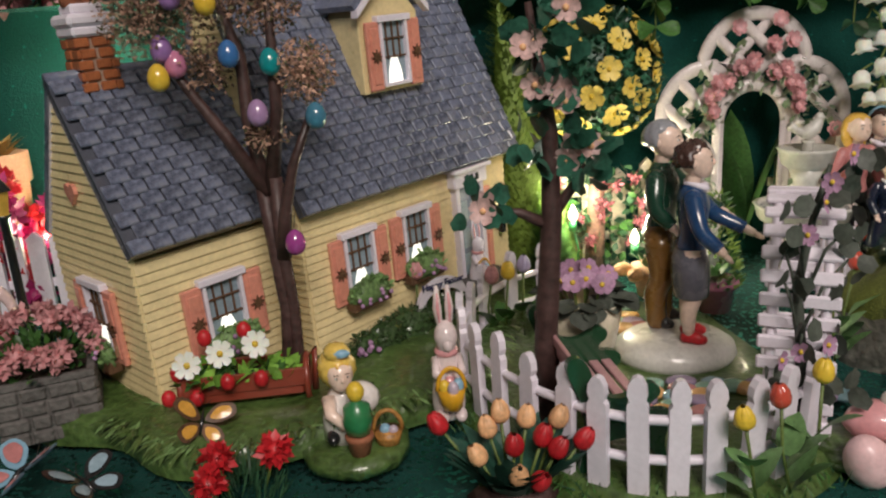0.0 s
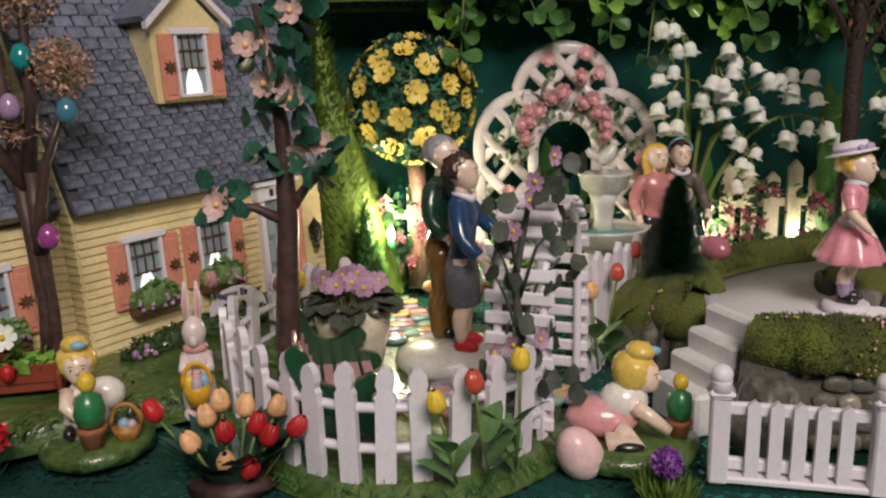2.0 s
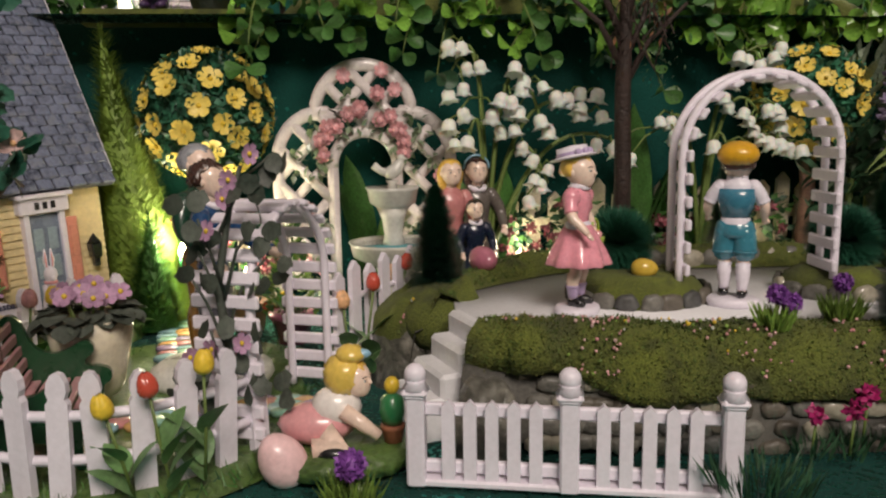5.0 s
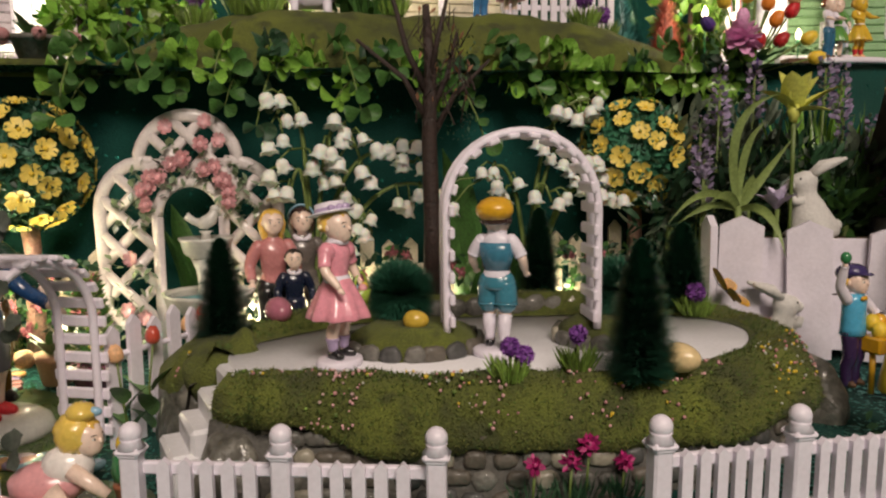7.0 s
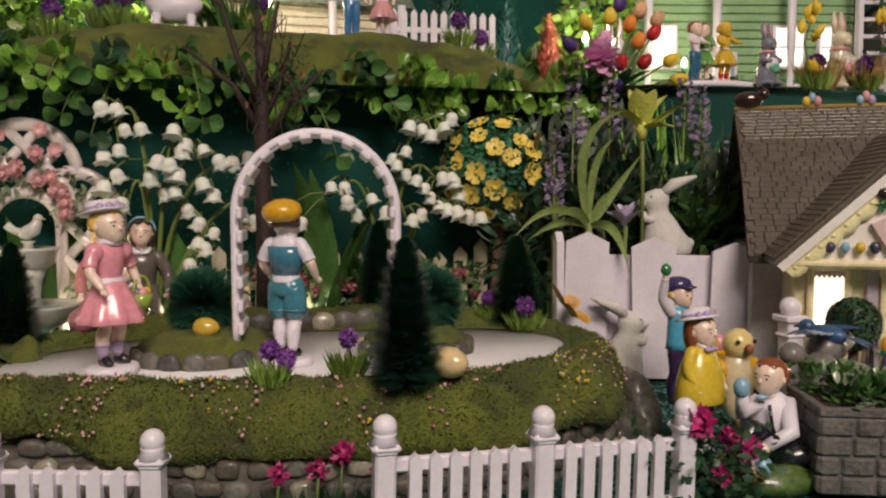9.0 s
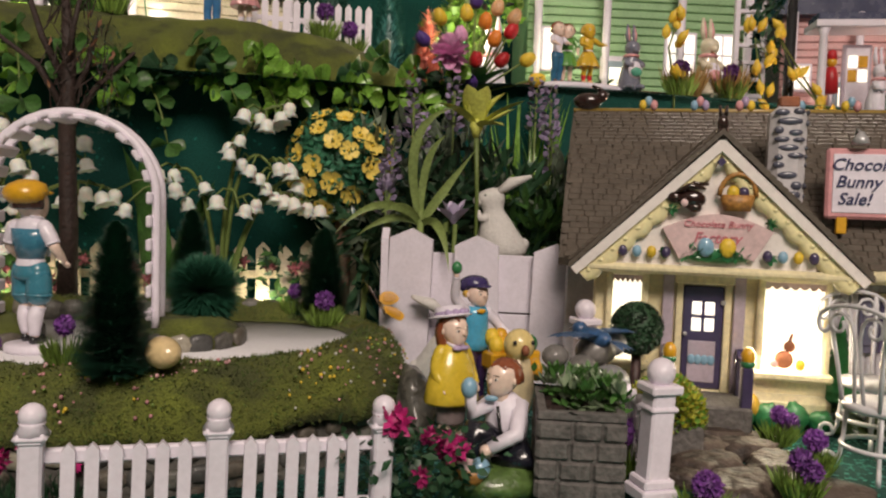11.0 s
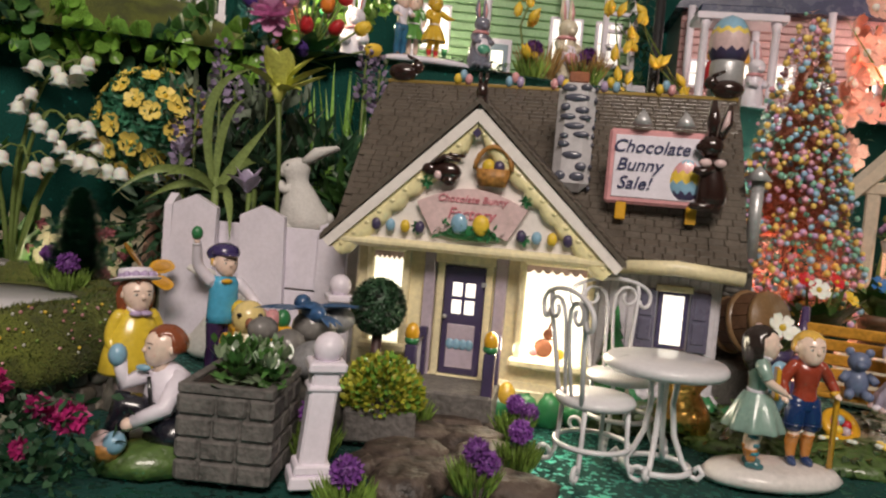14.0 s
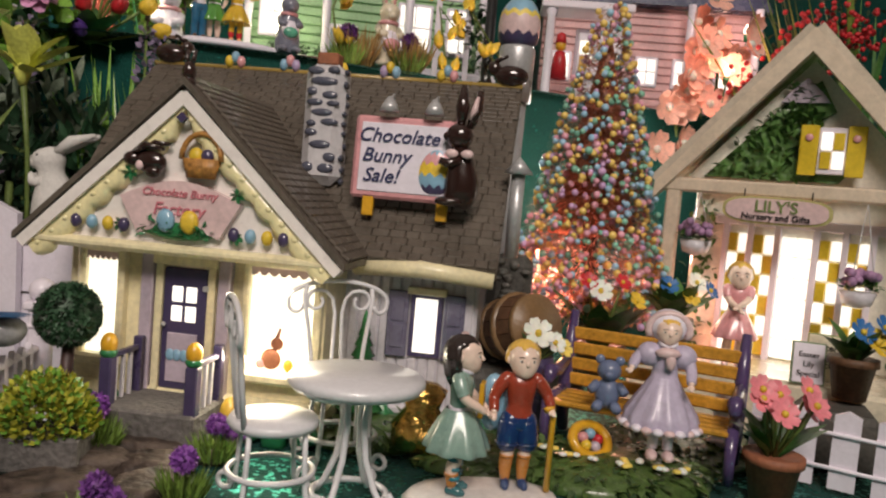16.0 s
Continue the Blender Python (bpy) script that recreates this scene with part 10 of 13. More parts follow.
for x, y, zc, rx, rz, n, mt in ((0.475, 0.415, 0.1, 0.034, 0.045, 230, SAGE), (0.515, 0.405, 0.105, 0.03, 0.04, 220, SAGE), (0.545, 0.395, 0.085, 0.03, 0.04, 220, LEAF_DARK), (0.585, 0.4, 0.075, 0.03, 0.05, 240, SAGE), (0.5, 0.392, 0.085, 0.026, 0.03, 150, LEAF_DARK), (0.56, 0.38, 0.07, 0.02, 0.03, 120, LEAF), (0.455, 0.405, 0.07, 0.02, 0.035, 130, LEAF_DARK)):
    root = thing("leafy_bush", "dark sage-leaved bush behind the white fence", "plant", at(x, y, 0.0), group="dark bushes")
    part("stem", MB().tube([(0, 0, 0), (0.002, 0, zc)], 0.002, STEM, seg=6), root)
    mb = MB()
    for k in range(n):
        d = Vector((rnd.gauss(0, 1), rnd.gauss(0, 0.7), rnd.gauss(0, 1))).normalized() * rnd.random() ** 0.4
        p = Vector((d.x * rx, d.y * 0.016, zc + d.z * rz))
        mb.leaf(aim(p, d + Vector((rnd.gauss(0, 0.5), -0.3, rnd.gauss(0.3, 0.5))), rnd.uniform(0, 6)), rnd.uniform(0.011, 0.019), rnd.uniform(0.003, 0.0055), mt, bend=0.2, fold=0.3, n=4)
    tagged(part("foliage", mb, root), kind="stuff")
for x, y, z in ((0.478, 0.39, 0.168), (0.504, 0.395, 0.172), (0.46, 0.375, 0.122), (0.486, 0.4, 0.15), (0.57, 0.398, 0.15), (0.569, 0.4, 0.172), (0.588, 0.395, 0.14), (0.561, 0.405, 0.178), (0.466, 0.39, 0.14), (0.6, 0.39, 0.12)):
    root = thing("lavender_stem", "lavender flower spike among tall leaves", "flower", at(x, y, 0.0), group="lavender")
    part("stem", MB().tube([(0.004, 0.01, 0), (0.002, 0, z - 0.01)], 0.0008, STEM, seg=5), root)
    mb = MB()
    for k in range(46):
        u = k / 46
        a = k * 2.4
        mb.leaf(aim((0.002 + 0.0022 * math.cos(a), 0.0022 * math.sin(a), z - 0.036 + u * 0.034), (math.cos(a), math.sin(a), 0.55), rnd.uniform(0, 3)), 0.0052 * (1.1 - 0.5 * u), 0.0034, LAV if rnd.random() < 0.8 else SAGE, n=3)
    tagged(part("spike", mb, root, "pale purple florets"), kind="stuff")
LILA = mat("pale_lilac", (0.6, 0.52, 0.7), rough=0.5, var=0.12)
CHART = mat("chartreuse_petal", (0.6, 0.62, 0.13), rough=0.5, var=0.2, rand=0.2)
for x, y, z, mt, L, w, op, lab in ((0.497, 0.357, 0.083, LILA, 0.0155, 0.0075, 0.85, "pale lilac lotus bloom on a green stem"), (0.463, 0.376, 0.1, LILA, 0.012, 0.006, 0.7, "pale lilac bloom on a green stem")):
    root = thing("open_bloom", lab, "flower", at(x, y, 0.0), group="pale blooms")
    part("stem", MB().tube([(0, 0.004, 0), (0.001, 0, z)], 0.0013, STEM, seg=6), root)
    for k in range(9):
        a = k * 0.7 + 0.2
        f = op * (1.0 if k % 2 else 0.55)
        part("petal", MB().leaf(aim((0, 0, z), (math.cos(a) * f, math.sin(a) * f, 0.75), 0), L * rnd.uniform(0.85, 1.1), w, mt, bend=0.12 if k % 2 else -0.08, fold=0.45, n=6), root)
root = thing("open_bloom", "large yellow-green silk bloom with splayed petals on a stem", "flower", at(0.51, 0.362, 0.0), group="pale blooms")
part("stem", MB().tube([(0.006, 0.01, 0), (0.003, 0.004, 0.1), (0, 0, 0.137)], [0.0012, 0.0012, 0.0016], STEM, seg=6), root)
part("calyx", MB().lathe([(0.0015, -0.004), (0.004, 0.002), (0.003, 0.006)], CHART, T((0, 0, 0.136)), 10), root)
for k, (dx, dy, dz, L, w, bend) in enumerate(((-0.5, -0.5, 1, 0.026, 0.014, -0.12), (0.15, -0.6, 1, 0.025, 0.014, -0.12), (-0.2, 0.5, 1, 0.027, 0.014, -0.1), (0.6, 0.1, 1, 0.028, 0.011, 0.15), (1.0, -0.4, 0.8, 0.031, 0.008, 0.1), (1.1, 0.3, 0.45, 0.03, 0.008, -0.1), (-0.9, 0.1, 0.9, 0.025, 0.012, 0.25), (0.5, -0.9, 0.35, 0.02, 0.009, 0.3))):
    part("petal", MB().leaf(aim((0, 0, 0.137), (dx, dy, dz), 0), L, w, CHART, bend=bend, fold=0.5, n=7), root)
# bright bouquet on the shelf's edge
root = thing("tulip_bouquet", "bouquet of red, orange, yellow and purple silk tulips", "bouquet", at(0.522, 0.432, 0.172))
PEONY = mat("orchid_petal", (0.7, 0.34, 0.56), rough=0.5, var=0.2, rand=0.3)
VIO = mat("deep_violet", (0.07, 0.03, 0.2), rough=0.5, rand=0.3)
ORG = mat("orange_petal", (0.85, 0.25, 0.03), rough=0.5, rand=0.2)
for k, (x, z, mt) in enumerate(((-0.03, 0.028, VIO), (-0.012, 0.016, PEONY), (-0.004, 0.034, PEONY), (0.006, 0.02, PETAL_R), (0.012, 0.046, ORG), (0.02, 0.034, ORG), (0.026, 0.018, PETAL_R), (0.032, 0.04, PETAL_R), (0.044, 0.02, PETAL_Y), (0.0, 0.05, PETAL_Y), (0.022, 0.056, PETAL_O), (0.006, 0.06, VIO), (0.05, 0.006, PETAL_Y), (0.004, 0.004, VIO), (-0.02, 0.045, PETAL_Y), (0.034, 0.05, PETAL_O))):
    a, b = MB(), MB()
    tulip(a, b, (0.008, 0.01, -0.005), Vector((x - 0.008, -0.022 + 0.01 * rnd.random(), z + 0.005)), math.hypot(x - 0.008, z) * 0.85 + 0.004, 0.0046, mt, rnd, LEAF, 1)
    st = part("stem", a, root)
    part("tulip_head", b, st)
for k in range(26):
    a, u = k * 2.4, 0.25 + 0.75 * (k / 26) ** 0.5
    part("petal", MB().leaf(aim((-0.016, -0.021, 0.014), (math.cos(a) * u, -0.9 + 0.65 * u, math.sin(a) * u + 0.2), rnd.uniform(-0.4, 0.4)), 0.009 + 0.005 * u, 0.0105, PEONY, bend=-0.12, fold=0.35, n=5, tip=0.4), root, "orchid-pink petal")

# ---------------------------------------------------------------- in front of the candy shop
rnd = random.Random(61)
stone_planter(at(0.4925, 0.1815, 0, -20), 0.0285, 0.034, 0.0295, "grey block planter holding green succulents", 4, 3)
root = thing("succulents", "green leafy succulents growing in the grey planter", "plant", at(0.4925, 0.1815, 0.0265, -20))
for k in range(16):
    x, y = rnd.uniform(-0.012, 0.012), rnd.uniform(-0.012, 0.012)
    for j in range(3):
        mb = MB()
        for q in range(13):
            a = q * 2.4
            mb.leaf(aim((x + rnd.gauss(0, 0.002), y + rnd.gauss(0, 0.002), 0.002 + 0.0035 * j), (math.cos(a), math.sin(a), 0.3 + 0.6 * j), 0), rnd.uniform(0.0035, 0.0055), 0.0024, LEAF if (k + j) % 3 else PALEGREEN, bend=-0.1, n=3)
        tagged(part("rosette", mb, root), kind="stuff")
# fence that runs back from a tall leaning post
root = thing("garden_fence", "white fence running back between ball-topped posts", "fence", I4)
for (x, y, h_, lx, ly) in ((0.5125, 0.1655, 0.036, 0.0035, 0.003), (0.5345, 0.262, 0.043, 0.0, 0.002)):
    M = Matrix(((1, 0, lx / h_, x), (0, 1, ly / h_, y), (0, 0, 1, 0), (0, 0, 0, 1)))
    p = part("post", MB().box((0, 0, h_ / 2), (0.0084, 0.0084, h_), PLASTIC, M, bevel=0.0008), root, "white square post")
    for zc, wd, th in ((0.002, 0.013, 0.004), (0.0055, 0.011, 0.003), (h_ * 0.82, 0.01, 0.0018), (h_, 0.0115, 0.003)):
        part("collar", MB().box((0, 0, zc), (wd, wd, th), PLASTIC, M, bevel=0.0006), p)
    part("ball", MB().ball((0, 0, h_ + 0.0052), 0.0048, PLASTIC, M, seg=16, rings=10), p)
for k in range(13):
    f = (k + 0.5) / 13
    x, y = 0.513 + (0.534 - 0.513) * f, 0.168 + (0.26 - 0.168) * f
    part("picket", picket(MB(), 0, 0.003, 0.002, 0.031, PLASTIC, pose(x, y, 0, 0, -8, 77), notch=False), root)
for z in (0.008, 0.027):
    part("rail", MB().tube([(0.5125, 0.165, z), (0.534, 0.262, z)], 0.0015, PLASTIC, seg=6), root)
BOUL = [glaze("river_stone_a", (0.2, 0.19, 0.18), rough=0.6, var=0.2), glaze("river_stone_b", (0.27, 0.27, 0.28), rough=0.6, var=0.2)]
for k, (x, y, z, r) in enumerate(((0.519, 0.222, 0.038, 0.0085), (0.528, 0.226, 0.04, 0.007), (0.5, 0.2185, 0.037, 0.006), (0.517, 0.205, 0.029, 0.009), (0.509, 0.213, 0.033, 0.007))):
    thing("pebble_ball", "smooth rounded grey stone stacked behind the planter", "stone", at(x, y, z, 20 * k), MB().ball((0, 0, 0), (r, r * 0.85, r * 0.75), BOUL[k % 2], seg=18, rings=12, wob=0.02), "grey stones")
thing("stone_ledge", "dark stacked stone ledge under the round stones", "stone", at(0.513, 0.215, 0.0, 15), MB().ball((0, 0, 0.008), (0.019, 0.013, 0.022), STONE, wob=0.08, seg=16, rings=10))


def flying_bird(m):
    BL = glaze("blue_feather", (0.03, 0.1, 0.24), rough=0.5, var=0.3)
    mb = MB().ball((0, 0, 0), (0.009, 0.004, 0.004), BL).ball((-0.008, 0, 0.002), 0.0034, BL).tube([(-0.011, 0, 0.002), (-0.014, 0, 0.0015)], [0.001, 0.0003], BLACK, seg=6)
    for s in (-1, 1):
        for k in range(6):
            mb.leaf(aim((0.001 * k - 0.002, s * 0.002, 0.0015), (0.12 * k - 0.1, s, 0.1 + 0.02 * k), 0), 0.02 - 0.0012 * k, 0.0048, BL, bend=0.12, n=4)
    for k in range(3):
        mb.leaf(aim((0.007, 0, 0), (1, (k - 1) * 0.25, 0.05), 0), 0.012, 0.003, BL, n=3)
    thing("blue_bird", "small blue feathered bird with spread wings on the stones", "bird figurine", m, mb)


flying_bird(at(0.5175, 0.221, 0.0435, -70))
# three children hunting eggs
TEALV = colour("turquoise_vest", (0.08, 0.4, 0.62))
figurine("boy_figurine", "boy figurine in turquoise vest raising an egg in one hand", at(0.4868, 0.280, 0.003, 22), 0.057, "blonde", WHITE, colour("plum_trousers", (0.04, 0.02, 0.07)), "trousers", BROWNWOOD, hat=("cap", colour("plum_cap", (0.05, 0.035, 0.13)), None),
         arms=((-0.25, -0.05, 1.06), (0.26, -0.2, 0.52)), sleeves=0.95, head=1.0, extra=lambda mb, S: (mb.lathe([(0.125, 0.44), (0.118, 0.5), (0.112, 0.66), (0.112, 0.74), (0.085, 0.79)], TEALV, S @ Matrix.Diagonal((1, 0.82, 1, 1)), 18), mb.ball((-0.25, -0.05, 1.11), (0.042, 0.042, 0.052), MINT, S), mb.ball((-0.02, -0.095, 0.76), (0.045, 0.02, 0.02), GOLDEN, S)))
YC = colour("yellow_coat", (0.72, 0.53, 0.05))


def cape(mb, S):
    mb.lathe([(0.0, 0.4), (0.2, 0.38), (0.212, 0.4), (0.195, 0.5), (0.16, 0.64), (0.1, 0.76), (0.04, 0.81)], YC, S @ Matrix.Diagonal((1, 0.8, 1, 1)), 22, wob=0.02)
    for s in (-1, 1):
        mb.ball((s * 0.03, -0.085, 0.77), (0.045, 0.03, 0.02), MATS["soft_lilac"], S, seg=10, rings=6)


figurine("girl_figurine", "girl figurine in yellow coat and white hat", at(0.4572, 0.2155, 0.001, 25), 0.0535, "red", YC, colour("taupe_hem", (0.3, 0.24, 0.24)), "skirt", WHITE, WHITE, ("brim", WHITE, MATS["soft_lilac"]), sleeves=0.95, long_hair=True, head=1.05, arms=((-0.13, -0.08, 0.5), (0.14, -0.1, 0.5)), extra=cape)


def crouching_boy(m):
    mb = MB()
    NAV = colour("ink_trousers", (0.012, 0.012, 0.02))
    mb.lathe([(0, -0.001), (0.016, -0.001), (0.0165, 0.003), (0.012, 0.0065), (0, 0.007)], GRASS, seg=20, wob=0.05)
    mb.tube([(0.005, 0.002, 0.012), (-0.006, -0.006, 0.016), (-0.007, -0.007, 0.006)], [0.0055, 0.005, 0.004], NAV).tube([(0.006, 0.003, 0.012), (0.009, -0.007, 0.009), (0.002, -0.002, 0.006)], [0.0055, 0.005, 0.004], NAV)
    mb.lathe([(0.0065, 0.012), (0.0068, 0.019), (0.006, 0.025), (0.002, 0.028)], WHITE, T((0.004, 0.001, 0)) @ Matrix.Diagonal((1, 0.8, 1, 1)), 16)
    mb.tube([(-0.001, -0.001, 0.025), (-0.007, -0.004, 0.022), (-0.0075, -0.006, 0.0295)], [0.0028, 0.0024, 0.002], WHITE).ball((-0.0078, -0.0065, 0.0305), (0.0026, 0.0026, 0.0033), SKYBLUE)
    mb.tube([(0.008, 0, 0.025), (0.007, -0.008, 0.017), (-0.001, -0.01, 0.013)], [0.0028, 0.0026, 0.002], WHITE).ball((-0.002, -0.0105, 0.0125), 0.002, SKIN)
    modelled_head(mb, T((0.0025, 0.0, 0.0275)) @ Matrix.Rotation(radians(-48), 4, "Z") @ Matrix.Scale(0.068, 4), HAIR["red"], SKIN)
    mb.tube([(0.002, -0.0005, 0.025), (0.0025, -0.0005, 0.029)], 0.0022, SKIN)
    mb.tube([(0.001, -0.0056, 0.025), (0.002, -0.006, 0.018), (0.004, -0.005, 0.013)], 0.0006, BLACK, seg=5).ball((-0.001, -0.005, 0.0272), (0.0022, 0.001, 0.001), SKYBLUE)
    WK = MATS["wicker"]
    mb.lathe([(0.003, 0.003), (0.005, 0.008)], WK, T((-0.006, -0.013, 0)), 12).ball((-0.0075, -0.014, 0.0085), 0.003, PALEPINK).ball((-0.0035, -0.0145, 0.0085), 0.0032, SKYBLUE)
    thing("boy_figurine", "crouching boy figurine in white shirt holding a blue egg", "figurine", m, mb, "figurines")


crouching_boy(at(0.4655, 0.1905, 0.0, -20, s=1.1))
mb = MB().ball((0, 0, 0.004), (0.0076, 0.0072, 0.017), colour("chick_cream", (0.76, 0.64, 0.4))).ball((0, -0.001, 0.022), (0.0068, 0.0066, 0.0072), colour("chick_yellow", (0.78, 0.62, 0.26)))
mb.ball((0, -0.0085, 0.021), (0.0018, 0.002, 0.0024), TERRA).ball((-0.004, -0.0066, 0.024), 0.001, BLACK, seg=8, rings=5).ball((0.004, -0.0066, 0.024), 0.001, BLACK, seg=8, rings=5).ball((-0.0085, 0, 0.011), (0.0025, 0.005, 0.005), GOLDEN).ball((0.0085, 0, 0.011), (0.0025, 0.005, 0.005), GOLDEN)
thing("chick_figurine", "round yellow chick figurine behind the planter", "chick figurine", at(0.4965, 0.2495, 0.0135), mb)
# cart of wrapped eggs beside the boy
root = thing("egg_cart", "little cart heaped with pink and yellow eggs", "cart", at(0.503, 0.2755, 0.0, 10))
part("tray", MB().box((0, 0, 0.024), (0.026, 0.012, 0.008), GOLDEN), root, "golden tray")
for x in (-0.01, 0.01):
    part("leg", MB().tube([(x, 0, 0), (x, 0, 0.021)], 0.0014, GOLDEN), root)
for k in range(7):
    part("egg", MB().ball((-0.009 + 0.0045 * (k % 5), -0.002 + 0.004 * (k // 5), 0.031 + 0.003 * (k // 5)), (0.0036, 0.0036, 0.0044), (PETAL_Y, GOLDEN, PINK, PETAL_P, MINT)[k % 5]), root)
# magenta rose bush between the two fences
root = thing("rose_bush", "dark rose bush with magenta blooms in front of the fence", "bush", at(0.432, 0.172, 0, s=0.85))
mb = MB()
for k in range(420):
    p = Vector((rnd.gauss(0, 0.012), rnd.gauss(0, 0.007), rnd.uniform(0.0, 0.03)))
    mb.leaf(aim(p, (rnd.gauss(0, 1), rnd.gauss(0, 1), rnd.gauss(0.3, 0.6)), rnd.random() * 6), rnd.uniform(0.003, 0.006), 0.0032, LEAF_DARK, n=2)
part("leaves", mb, root, "dark green leaves")
for x, y, z, r in ((-0.008, -0.007, 0.0345, 0.0048), (0.012, -0.004, 0.024, 0.004), (0.006, -0.006, 0.028, 0.003), (0.016, -0.002, 0.022, 0.0044), (0.002, -0.008, 0.014, 0.0028)):
    mb = MB()
    pompon(mb, (x, y, z), r, 46, PETAL_M, rnd, r * 0.95)
    tagged(part("rose", mb, root, "magenta rose"), kind="stuff")
for x, y, z in ((0.31, 0.194, 0.013), (0.318, 0.199, 0.016), (0.298, 0.196, 0.012), (0.33, 0.197, 0.01)):
    root = thing("small_rose", "single magenta blossom on a dark stem by the stone wall", "flower", at(x, y, 0), group="small roses")
    part("stem", MB().tube([(0, 0, 0), (0.001, 0, z)], 0.0005, STEM, seg=5), root)
    mb = MB()
    pompon(mb, (0.001, 0, z + 0.002), 0.0028 if z > 0.012 else 0.0018, 30, PETAL_M, rnd, 0.0028)
    tagged(part("head", mb, root), kind="stuff")
    mb = MB()
    tuft(mb, (0, 0, 0), 0.006, 0.009, 40, LEAF_DARK, rnd)
    part("grass", mb, root)
# little topiary in front of the shop window
root = thing("ball_topiary", "small dark green clipped ball tree by the shop", "topiary", at(0.546, 0.238, 0))
part("trunk", MB().tube([(0, 0, 0), (0.0005, 0, 0.034)], [0.0026, 0.0021], BARK), root)
mb = MB().ball((0, 0, 0.044), (0.0106, 0.0106, 0.011), LEAF_DARK, seg=20, rings=14, wob=0.06)
for k in range(2600):
    d = Vector((rnd.gauss(0, 1), rnd.gauss(0, 1), rnd.gauss(0, 1))).normalized()
    mb.leaf(aim(Vector((0, 0, 0.044)) + d * 0.0106, d + Vector((rnd.gauss(0, 0.7), rnd.gauss(0, 0.7), rnd.gauss(0, 0.7))), 0), 0.0017, 0.0014, LEAF_DARK if k % 4 else LEAF_GREY, n=1)
part("crown", mb, root, "dense dark green crown")
root = thing("shrub_trough", "grey stone trough with yellow-green shrub", "planter", at(0.5435, 0.2085, 0, -15))
part("trough", MB().box((0, 0, 0.006), (0.026, 0.018, 0.012), PLANTER, bevel=0.001).box((0, 0, 0.0115), (0.022, 0.014, 0.002), BARK_DARK), root, "grey stone trough")
mb = MB()
YG = mat("yellow_green_leaf", (0.42, 0.42, 0.04), rough=0.5, var=0.3, rand=0.4)
for k in range(1700):
    d = Vector((rnd.gauss(0, 1), rnd.gauss(0, 1), abs(rnd.gauss(0, 1)))).normalized()
    p = Vector((d.x * 0.0155, d.y * 0.011, 0.013 + d.z * 0.017)) * rnd.uniform(0.75, 1.02)
    mb.leaf(aim(p, d + Vector((rnd.gauss(0, 0.6), rnd.gauss(0, 0.6), 0.3)), rnd.random() * 6), 0.0026, 0.0018, YG if rnd.random() < 0.62 else LEAF_BOX, n=2)
part("shrub", mb, root, "yellow-green leaves")
# flat rocks of the path
ROCK = mat("brown_rock", (0.07, 0.05, 0.04), rough=0.62, var=0.45, scale=90, bump=1.6, fine=220, wear=(0.1, 0.074, 0.06))
for k, (x, y, rx, ry, rz) in enumerate(((0.574, 0.222, 0.017, 0.009, 0.007), (0.556, 0.207, 0.016, 0.009, 0.008), (0.577, 0.203, 0.015, 0.009, 0.007), (0.548, 0.186, 0.018, 0.011, 0.009), (0.574, 0.181, 0.02, 0.011, 0.008), (0.545, 0.163, 0.02, 0.012, 0.009), (0.572, 0.158, 0.02, 0.011, 0.007), (0.594, 0.214, 0.009, 0.006, 0.005), (0.535, 0.18, 0.01, 0.008, 0.006))):
    thing("flagstone", "rough brown flagstone of the path to the shop", "stone", at(x, y, 0.0, rnd.uniform(-40, 40)), rock(rx * 0.98, ry * 1.0, rz * 0.85, ROCK, k), "flagstones")
for k, (x, y, h_, r, hd) in enumerate(((0.5965, 0.208, 0.0165, 0.004, 2), (0.5845, 0.1735, 0.0172, 0.0043, 1), (0.562, 0.1545, 0.0175, 0.0043, 2), (0.5205, 0.146, 0.0155, 0.005, 1), (0.5575, 0.219, 0.021, 0.0048, 1), (0.516, 0.186, 0.021, 0.005, 1))):
    allium(at(x, y, 0), h_, r, seed=20 + k, heads=hd)
egg("small_egg", "small yellow egg lying beside the shop step", at(0.6035, 0.2355, 0.0035), 0.0042, glaze("egg_ochre", (0.6, 0.38, 0.05)))


